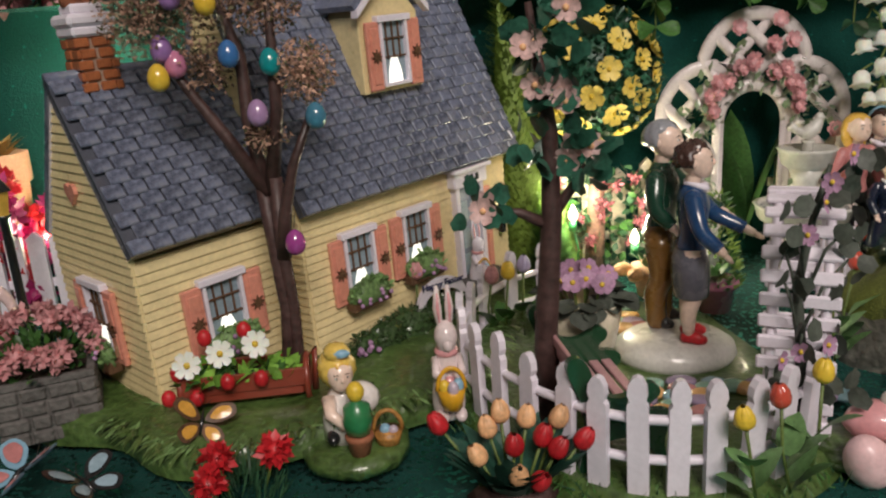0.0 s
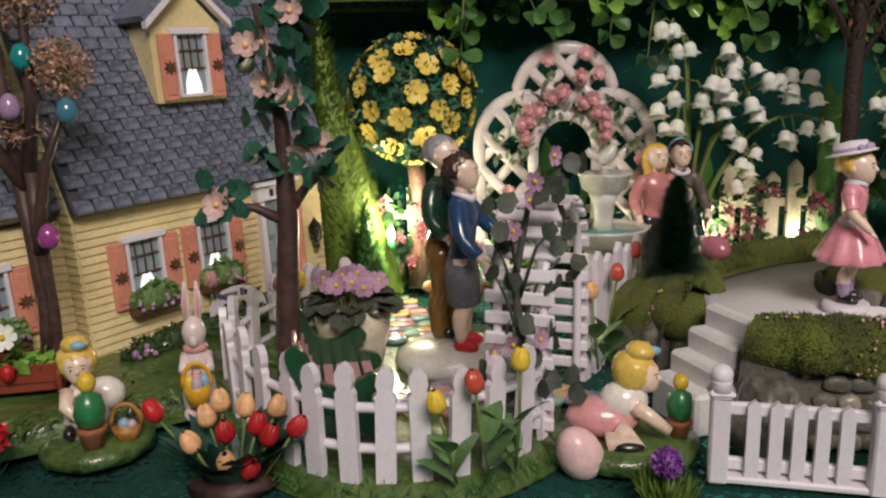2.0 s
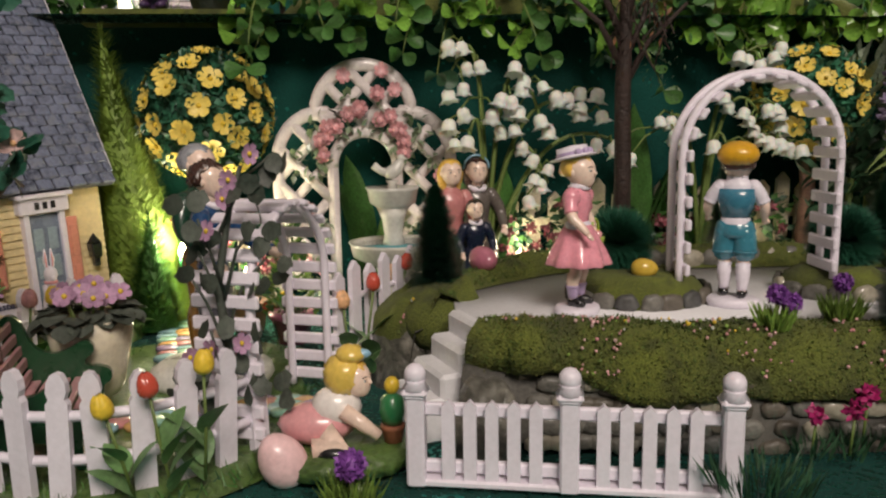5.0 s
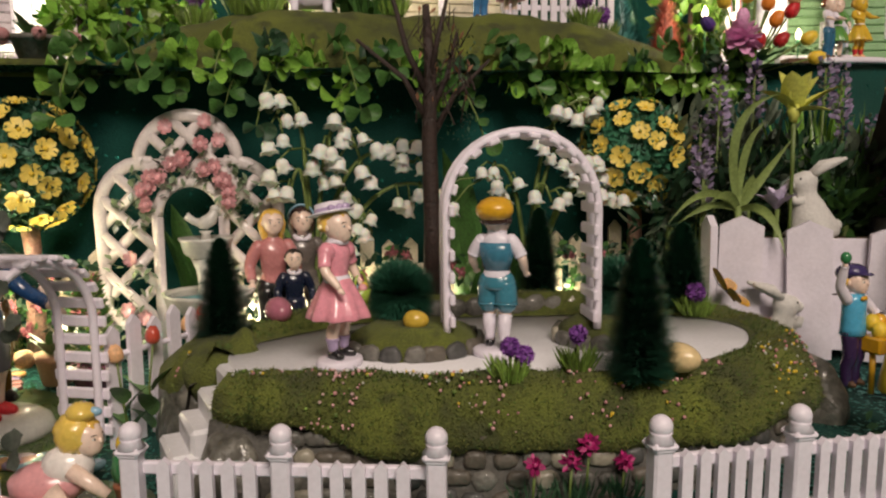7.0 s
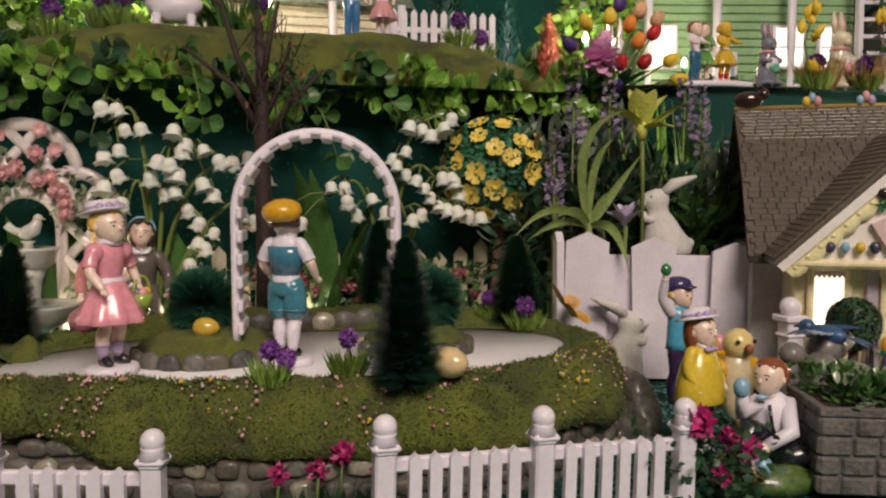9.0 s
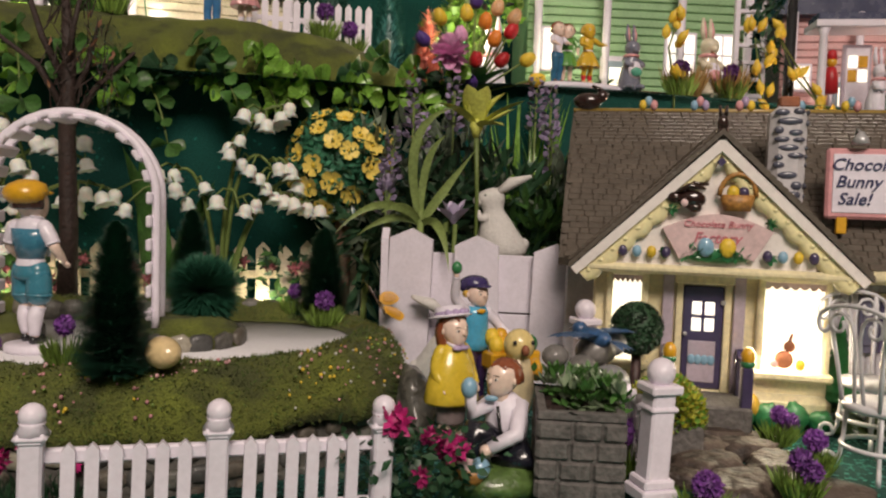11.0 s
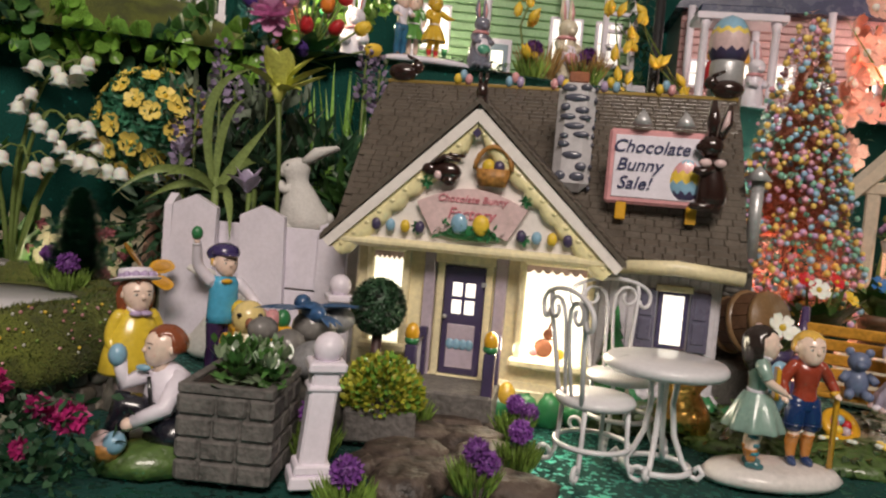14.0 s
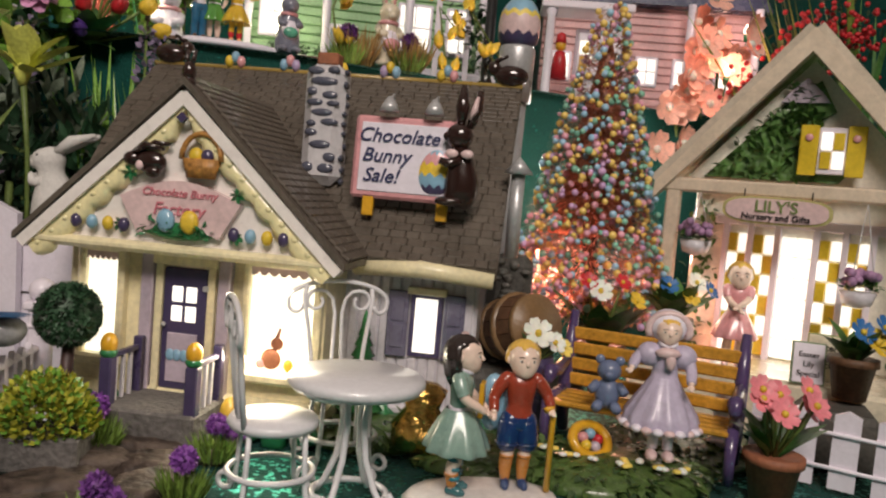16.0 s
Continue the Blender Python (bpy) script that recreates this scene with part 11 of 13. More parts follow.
def wire_chair(m):
    root = thing("wire_chair", "white wire garden chair with round seat and scrolled back", "chair", m, group="wire garden chairs")
    part("seat", MB().lathe([(0.0, 0.024), (0.013, 0.024), (0.0138, 0.0255), (0.013, 0.027), (0.0, 0.0272)], WIRE, seg=28), root, "round white seat")
    for k in range(4):
        a = math.pi / 4 + k * math.pi / 2
        c, s = math.cos(a), math.sin(a)
        pts = [(0.0115, 0.025), (0.012, 0.013), (0.0128, 0.0055), (0.0145, 0.0016)] + [(0.0168 + 0.0024 * math.cos(f), 0.0034 + 0.0024 * math.sin(f)) for f in [-2.2 + 0.5 * q for q in range(12)]]
        part("leg", MB().tube([(r * c, r * s, z) for r, z in pts], 0.00085, WIRE, seg=7), root, "straight wire leg with a curled foot")
    part("foot_ring", MB().tube([(0.0128 * math.cos(a), 0.0128 * math.sin(a), 0.0105) for a in [2 * math.pi * k / 28 for k in range(29)]], 0.00095, WIRE, seg=7, cap=False), root, "wire ring")
    arch = [(0.0185 * math.cos(a), 0.0138 + 0.0006 * math.sin(a), 0.0555 + 0.0072 * math.sin(a)) for a in [math.pi * (1 - k / 18) for k in range(19)]]
    part("back_arch", MB().tube([(-0.0158 - 0.0027 * math.cos(a), 0.0136, 0.0548 - 0.0036 * math.sin(a)) for a in (2.9, 2.4, 1.9, 1.5, 1.0, 0.5)] + arch + [(0.0158 + 0.0027 * math.cos(a), 0.0136, 0.0548 - 0.0036 * math.sin(a)) for a in (0.5, 1.0, 1.5, 1.9, 2.4, 2.9)], 0.00085, WIRE, seg=7), root, "wide wire arch with curled ends")
    for s in (-1, 1):
        part("upright", MB().tube([(s * 0.0085, 0.0098, 0.0255), (s * 0.0102, 0.0116, 0.04), (s * 0.0122, 0.0132, 0.0525), (s * 0.0128, 0.0137, 0.0565), (s * 0.0122, 0.0139, 0.0602)], 0.00085, WIRE, seg=7), root, "flaring wire upright")
        sp = [(s * 0.0022, 0.0105, 0.0262), (s * 0.0014, 0.0124, 0.042), (s * 0.0013, 0.0133, 0.051), (s * 0.0024, 0.0137, 0.0562), (s * 0.0048, 0.0139, 0.0588)] + [(s * (0.0082 + q * math.cos(a)), 0.0139, 0.0552 + q * math.sin(a)) for q, a in [(0.0041 * (1 - k / 28), 1.75 - k * 0.4) for k in range(15)]]
        part("scroll", MB().tube(sp, 0.0007, WIRE, seg=6), root, "wire scroll")


wire_chair(at(0.6092, 0.1695, 0.0, 91))
wire_chair(at(0.6375, 0.202, 0.0, 1))


def bistro_table(m):
    root = thing("bistro_table", "round white garden table on a wire pedestal", "table", m)
    part("tabletop", MB().lathe([(0.0, 0.0395), (0.0215, 0.0395), (0.0228, 0.041), (0.0228, 0.0425), (0.0215, 0.044), (0.0, 0.0442)], WIRE, seg=40), root, "round white top")
    for k in range(4):
        a = math.pi / 4 + k * math.pi / 2
        c, s = math.cos(a), math.sin(a)
        part("leg", MB().tube([(0.0055 * c, 0.0055 * s, 0.0395), (0.004 * c, 0.004 * s, 0.028), (0.0055 * c, 0.0055 * s, 0.016), (0.0095 * c, 0.0095 * s, 0.0065), (0.0125 * c, 0.0125 * s, 0.0022), (0.0155 * c, 0.0155 * s, 0.0016), (0.0172 * c, 0.0172 * s, 0.0042), (0.0155 * c, 0.0155 * s, 0.0062), (0.014 * c, 0.014 * s, 0.0045)], 0.00115, WIRE, seg=7), root, "bent wire leg")
    part("foot_ring", MB().tube([(0.0125 * math.cos(a), 0.0125 * math.sin(a), 0.0035) for a in [2 * math.pi * k / 28 for k in range(29)]], 0.0012, WIRE, seg=7, cap=False), root, "wire ring")


bistro_table(at(0.633, 0.166, 0.0, 0, 0, 0, 0.925))
# two kissing children on a white base
BASEW = glaze("snow_base", (0.72, 0.68, 0.66), rough=0.5)
thing("child_base", "pale speckled oval base under two child figurines", "base", at(0.6745, 0.1575, 0.0, -10), MB().lathe([(0, 0), (1.0, 0), (1.05, 0.35), (0.95, 0.8), (0.7, 1.0), (0, 1.0)], BASEW, Matrix.Diagonal((0.0245, 0.0135, 0.006, 1)), 32, wob=0.01))
GD = colour("sage_dress", (0.24, 0.36, 0.31))
STRIPE = colour("striped_sock", (0.55, 0.22, 0.05))


def doll_extra(mb, S):
    for z in (0.1, 0.16, 0.22):
        for s in (-1, 1):
            mb.lathe([(0.044, z), (0.044, z + 0.025)], colour("teal_band", (0.03, 0.2, 0.25)), S @ T((s * 0.06, -0.005, 0)), 10)
    mb.box((0.05, -0.13, 0.6), (0.12, 0.03, 0.22), GOLDEN, S).ball((0, -0.1, 0.38), (0.07, 0.05, 0.05), GOLDEN, S)
    mb.ball((0.09, 0.02, 0.98), (0.06, 0.03, 0.03), PALEPINK, S)


figurine("girl_figurine", "dark-haired girl figurine in sage dress hugging a golden book", at(0.6635, 0.156, 0.006, 60), 0.049, "dark", GD, GD, "dress", colour("teal_shoe", (0.05, 0.16, 0.18)), STRIPE, arms=((-0.1, -0.17, 0.56), (0.13, -0.16, 0.52)), sleeves=0.45, extra=doll_extra, head=1.1, long_hair=True)


def lad_extra(mb, S):
    mb.tube([(0.22, -0.06, 0.0), (0.22, -0.06, 0.5), (0.2, -0.08, 0.58), (0.15, -0.1, 0.56)], 0.022, GOLDEN, S)
    mb.ball((-0.16, 0.1, 0.55), (0.1, 0.06, 0.2), SKYBLUE, S)


figurine("boy_figurine", "blond boy figurine in red jacket and blue shorts with a cane", at(0.6845, 0.157, 0.006, -12), 0.0475, "blonde", colour("brick_red_jacket", (0.32, 0.05, 0.025)), colour("royal_shorts", (0.01, 0.035, 0.13)), "shorts", colour("navy_shoe", (0.02, 0.05, 0.15)), STRIPE, arms=((-0.19, -0.08, 0.52), (0.2, -0.09, 0.56)), sleeves=0.9, extra=lad_extra, head=1.15)
# foil rabbit and grassy base
mb = MB().lathe([(0.0, 0), (0.012, 0.001), (0.0105, 0.008), (0.006, 0.015), (0.009, 0.021), (0.005, 0.024), (0, 0.025)], GOLD, seg=14, wob=0.16, seed=2)
thing("foil_candy", "crinkled gold foil wrapped candy on the grass", "candy", at(0.6695, 0.2065, 0.003), mb)
mb = MB()
for x, y, r in ((0.66, 0.232, 0.03), (0.70, 0.2, 0.035), (0.74, 0.18, 0.04), (0.69, 0.225, 0.03), (0.78, 0.2, 0.04)):
    mb.ball((x, y, 0.0), (r, r * 0.7, 0.0075), GRASS, seg=28, rings=8, wob=0.05, seed=int(x * 100))
lawn = thing("painted_lawn", "glossy painted green lawn base beside the shop", "base", I4, mb, kind="structure")
rnd = random.Random(29)
mb = MB()
for k in range(1500):
    x, y, r = rnd.choice(((0.66, 0.232, 0.03), (0.70, 0.2, 0.035), (0.74, 0.18, 0.04), (0.69, 0.225, 0.03), (0.78, 0.2, 0.04)))
    a, q = rnd.random() * 6.28, math.sqrt(rnd.random())
    p = Vector((x + r * q * math.cos(a), y + 0.7 * r * q * math.sin(a), 0.0072 * math.sqrt(max(0.0, 1 - q * q))))
    mb.leaf(aim(p, (math.cos(a) + rnd.gauss(0, 0.6), math.sin(a) + rnd.gauss(0, 0.6), 0.25), rnd.uniform(-0.5, 0.5)), rnd.uniform(0.004, 0.007), rnd.uniform(0.002, 0.0032), GRASS if k % 3 else BUSH, bend=0.4, n=3)
tagged(part("lawn_leaves", mb, lawn, "moulded glossy leaves"), kind="stuff")
mb = MB()
for x, y in ((0.716, 0.178), (0.724, 0.171), (0.731, 0.165), (0.742, 0.16), (0.75, 0.157), (0.712, 0.186), (0.737, 0.168)):
    for j in range(4):
        mb.ball((x + rnd.gauss(0, 0.0018), y + rnd.gauss(0, 0.0014), 0.0085), (0.0016, 0.0016, 0.0008), PETAL_LY if j % 2 else PETAL_W, seg=7, rings=5)
part("lawn_flowers", mb, lawn, "small yellow and white painted flowers")
mb = MB()
mb.lathe([(q * (1 - k / 9.5), 0.006 + 0.0042 * k + dz) for k in range(9) for q, dz in ((0.0105, 0), (0.0055, 0.0041))] + [(0, 0.046)], mat("green_glaze_tree", (0.06, 0.3, 0.1), rough=0.2, coat=0.6), seg=16, wob=0.04)
mb.tube([(0, 0, 0), (0, 0, 0.01)], 0.0025, BROWNWOOD)
thing("glass_conifer", "small glossy green conifer against the shop wall", "toy tree", at(0.6545, 0.2395, 0.003), mb)


def round_tree(m):
    """A cone of brown bristles covered with pastel balls."""
    rnd = random.Random(71)
    root = thing("candy_tree", "brown cone tree covered with small pastel balls", "toy tree", m)
    BR = mat("copper_bristle", (0.48, 0.18, 0.11), rough=0.4, var=0.3)
    H, R = 0.166, 0.0405
    part("trunk", MB().tube([(0, 0, -0.045), (0, 0, H * 0.5)], 0.004, BARK), root)
    mb = MB().lathe([(R * 0.55, 0.04), (R * 0.36, H * 0.5), (0, H * 0.9)], BR, seg=24)
    vs, fs = [], []
    for k in range(9000):
        u = 1 - math.sqrt(rnd.random())
        a = rnd.random() * 6.283
        rr = R * (1 - u) ** 0.9 + 0.003
        p = Vector((rr * 0.75 * math.cos(a), rr * 0.75 * math.sin(a), H * u))
        d = Vector((math.cos(a), math.sin(a), rnd.uniform(-0.4, 0.3))) * (rr * 0.34 + 0.002) * rnd.uniform(0.7, 1.15)
        s = Vector((-math.sin(a), math.cos(a), 0)) * 0.0005
        i = len(vs)
        vs += [p - s, p + s, p + d]
        fs.append((i, i + 1, i + 2))
    mb.add(vs, fs, BR, False)
    tagged(part("bristles", mb, root, "copper-brown bristles"), kind="stuff")
    cols = [glaze("candy_%s" % n, c, rough=0.3) for n, c in (("pink", (0.82, 0.4, 0.5)), ("yellow", (0.88, 0.62, 0.16)), ("blue", (0.34, 0.58, 0.76)), ("mint", (0.25, 0.56, 0.42)), ("lilac", (0.64, 0.4, 0.66)))]
    meshes = [MB().ball((0, 0, 0), 0.0016, c, seg=10, rings=6).build("ball") for c in cols]
    rest = MB()
    n = 2300
    for k in range(n):
        u = 1 - math.sqrt(1 - rnd.random() * 0.9995)
        a = rnd.random() * 6.283
        rr = (R * (1 - u) ** 0.9 + 0.004) * rnd.uniform(0.8, 1.05)
        p = Vector((rr * math.cos(a), rr * math.sin(a), H * u + rnd.uniform(-0.002, 0.002)))
        if p.y > 0.012:
            continue
        sc = rnd.uniform(0.65, 1.35)
        if p.y < -0.25 * rr and k % 5 == 0:
            o = new("ball", meshes[rnd.choice((0, 0, 1, 1, 1, 2, 2, 3, 3, 4))])
            o.parent = root
            o.matrix_local = T(p) @ Matrix.Scale(sc, 4)
        else:
            rest.ball(p, 0.0016 * sc, cols[rnd.choice((0, 0, 1, 1, 1, 2, 2, 3, 3, 4))], seg=7, rings=5)
    tagged(part("ball_rest", rest, root), kind="stuff")


round_tree(at(0.788, 0.295, 0.043))


def barrel(m, r, L, label):
    root = thing("barrel", label, "barrel", m)
    for k in range(14):
        a = 2 * math.pi * k / 14
        vs, fs = [], []
        for j in range(6):
            u = j / 5
            rr = r * (0.86 + 0.14 * math.sin(math.pi * u))
            for da, dr in ((-0.5, 0), (0.5, 0), (0.5, -0.002), (-0.5, -0.002)):
                an = a + da * 2 * math.pi / 14 * 0.94
                vs.append(((rr + dr) * math.cos(an), (rr + dr) * math.sin(an), L * u))
        for j in range(5):
            for i in range(4):
                fs.append((j * 4 + i, j * 4 + (i + 1) % 4, j * 4 + 4 + (i + 1) % 4, j * 4 + 4 + i))
        fs += [(0, 3, 2, 1), (20, 21, 22, 23)]
        part("stave", MB().add(vs, fs, BROWNWOOD, False), root)
    part("barrel_head", MB().lathe([(r * 0.84, L * 0.94), (0.0, L * 0.94)], mat("dark_wood_head", (0.09, 0.05, 0.03), rough=0.5), seg=24).lathe([(r * 0.84, L * 0.06), (0.0, L * 0.06)], MATS["dark_wood_head"], seg=24), root)
    for u in (0.04, 0.5, 0.96):
        rr = r * (0.865 + 0.14 * math.sin(math.pi * u)) + 0.0006
        part("hoop", MB().lathe([(rr, L * u - 0.0015), (rr + 0.0006, L * u), (rr, L * u + 0.0015)], mat("tan_hoop", (0.22, 0.13, 0.06), rough=0.4), seg=24), root)
    return root


barrel(pose(0.7195, 0.2475, 0.0405, 75, 0, 12), 0.0142, 0.024, "brown barrel lying on its side near the shop")
mb = MB().box((0, 0, 0.012), (0.05, 0.03, 0.024), STONE_D, bevel=0.004)
thing("stone_step", "dark cobbled block under the barrel", "stone", at(0.728, 0.257, 0, 10), mb)
# wooden bench with the lady, teddy and flowers
root = thing("wooden_bench", "bench with golden-yellow slats and purple scrolled ends", "bench", at(0.752, 0.186, 0.004, -45))
YS = mat("golden_slat", (0.55, 0.27, 0.03), rough=0.4, var=0.2, scale=150)
for k in range(4):
    part("back_slat", MB().box((0, 0.012 + 0.0012 * k, 0.0225 + 0.0062 * k), (0.066, 0.0022, 0.005), YS, bevel=0.0006), root)
    part("seat_slat", MB().box((0, -0.011 + 0.0062 * k, 0.0175), (0.066, 0.005, 0.0022), YS, bevel=0.0006), root)
PE = glaze("violet_end", (0.08, 0.05, 0.14), rough=0.3)
for s in (-1, 1):
    mb = MB().tube([(s * 0.034, 0.0185, 0.05), (s * 0.034, 0.015, 0.036), (s * 0.034, 0.011, 0.018), (s * 0.034, 0.015, 0.0)], [0.0018, 0.0026, 0.0028, 0.0022], PE)
    mb.tube([(s * 0.034, 0.011, 0.018), (s * 0.034, -0.012, 0.0175), (s * 0.034, -0.014, 0.009), (s * 0.034, -0.012, 0.0)], [0.0026, 0.0024, 0.002, 0.0022], PE)
    mb.tube([(s * 0.034, 0.013, 0.03), (s * 0.034, -0.002, 0.0275), (s * 0.034, -0.012, 0.029), (s * 0.034, -0.014, 0.025)], [0.002, 0.0026, 0.003, 0.0018], PE)
    part("bench_end", mb, root, "dark purple scrolled end")
LD = glaze("lavender_gown", (0.52, 0.46, 0.6), rough=0.45, coat=0.2)


def lady_extra(mb, S):
    for k in range(22):
        a = 2 * math.pi * k / 22
        mb.ball((0.262 * math.cos(a), 0.262 * math.sin(a), 0.125), (0.04, 0.04, 0.032), PALEPINK if k % 2 else WHITE, S, seg=8, rings=6)
    mb.ball((0, -0.085, 0.725), (0.085, 0.04, 0.045), PALEPINK, S, wob=0.12).ball((0.02, -0.1, 0.66), (0.035, 0.03, 0.07), PALEPINK, S, wob=0.12)
    for s in (-1, 1):
        mb.tube([(s * 0.05, -0.1, 0.2), (s * 0.05, -0.14, -0.04)], [0.04, 0.035], WHITE, S).ball((s * 0.055, -0.17, -0.085), (0.042, 0.085, 0.045), PALEPINK, S, seg=10, rings=6)
        mb.ball((s * 0.115, 0, 0.69), (0.09, 0.085, 0.1), LD, S, seg=16, rings=10)


figurine("lady_figurine", "lady figurine in lavender gown and white bonnet on the bench", at(0.7495, 0.171, 0.0155, -30) @ Matrix.Diagonal((1.18, 1.18, 1, 1)), 0.0445, "blonde", LD, LD, "gown", PALEPINK, hat=("bonnet", WHITE, PALEPINK), arms=((-0.24, -0.12, 0.58), (0.16, -0.17, 0.5)), sleeves=0.9, extra=lady_extra, head=1.0)


def teddy(m, h, mt):
    S = Matrix.Scale(h, 4)
    mb = MB().ball((0, 0, 0.3), (0.22, 0.2, 0.28), mt, S).ball((0, -0.02, 0.7), (0.21, 0.19, 0.19), mt, S).ball((0, -0.2, 0.66), (0.09, 0.07, 0.07), mt, S)
    for s in (-1, 1):
        mb.ball((s * 0.17, 0, 0.88), (0.085, 0.05, 0.085), mt, S).tube([(s * 0.18, -0.02, 0.45), (s * 0.3, -0.16, 0.35)], [0.09, 0.075], mt, S).tube([(s * 0.12, -0.08, 0.12), (s * 0.18, -0.3, 0.09)], [0.1, 0.085], mt, S)
    thing("teddy_bear", "small blue teddy bear figurine on the bench", "teddy bear", m, mb)


teddy(at(0.7345, 0.184, 0.0225, -32), 0.0215, glaze("slate_blue_bear", (0.14, 0.18, 0.3), rough=0.6))
# daffodil and posy at the bench's end
pot_plant("flower_posy", "dark pot with cream and yellow daffodils beside the bench", at(0.7195, 0.215, 0.006, 0), 0.007, 0.03, PURPLE, 0.014, 10, LEAF, 5, ((-0.003, -0.006, 0.01, 0.0068, PETAL_W, "r"), (0.006, -0.004, 0.006, 0.005, PETAL_W, "r"), (0.01, -0.004, 0.004, 0.0045, PETAL_LY, "r")))
pot_plant("flower_pot", "brown pot of blue and white flowers by the candy tree", at(0.8125, 0.252, 0.022, 0), 0.0095, 0.026, BROWNWOOD, 0.026, 24, LEAF, 6, ((-0.01, -0.008, 0.016, 0.005, mat("deep_blue_petal", (0.03, 0.15, 0.4), rough=0.5), "r"), (0.004, -0.01, 0.018, 0.0055, PETAL_W, "r"), (0.016, -0.006, 0.014, 0.005, MATS["deep_blue_petal"], "r"), (0.0, -0.012, 0.011, 0.005, PETAL_Y, "r")))
pot_plant("flower_pot", "leafy pot plant with white and red flowers", at(0.772, 0.252, 0.02, 0), 0.012, 0.014, BROWNWOOD, 0.034, 34, LEAF, 7, ((-0.008, -0.01, 0.026, 0.006, PETAL_W, "r"), (-0.012, -0.006, 0.03, 0.0045, PETAL_R, "r"), (0.006, -0.006, 0.03, 0.0045, PETAL_R, "r"), (0.012, -0.01, 0.022, 0.005, PETAL_Y, "r")))
pot_plant("potted_lily", "terracotta pot of bright pink lilies", at(0.782, 0.148, -0.001, 0), 0.0098, 0.0175, TERRA, 0.022, 16, LEAF, 8, tuple((0.01 * math.cos(k * 1.3), 0.008 * math.sin(k * 1.3) - 0.004, 0.017 + 0.003 * (k % 3), 0.0056, mat("hot_pink_petal", (0.78, 0.24, 0.28), rough=0.5), "r") for k in range(8)))
root = thing("egg_ring", "yellow wicker ring basket holding coloured eggs on the lawn", "basket", at(0.7295, 0.186, 0.0095, 10, 50, 0, 0.9))
part("ring", MB().tube([(0.009 * math.cos(a), 0.007 * math.sin(a), 0.002) for a in [2 * math.pi * k / 20 for k in range(21)]], 0.0022, GOLDEN, seg=8, cap=False), root)
for k in range(5):
    part("egg", MB().ball((0.004 * math.cos(k * 1.26), 0.003 * math.sin(k * 1.26), 0.002), 0.0024, (PETAL_R, SKYBLUE, PINK, PETAL_Y, LILAC)[k], seg=10, rings=7), root)
# small fence by the lily pot
root = thing("low_fence", "low white picket fence with cord rails", "fence", at(0.7885, 0.19, 0, -52))
for k in range(6):
    part("picket", picket(MB(), 0.006 + 0.0145 * k, 0.0092, 0.003, 0.03, WHITE, notch=False), root)
for z in (0.008, 0.021):
    part("rail", MB().tube([(0.0, -0.002, z), (0.084, -0.002, z)], 0.0009, WHITE, seg=6), root)


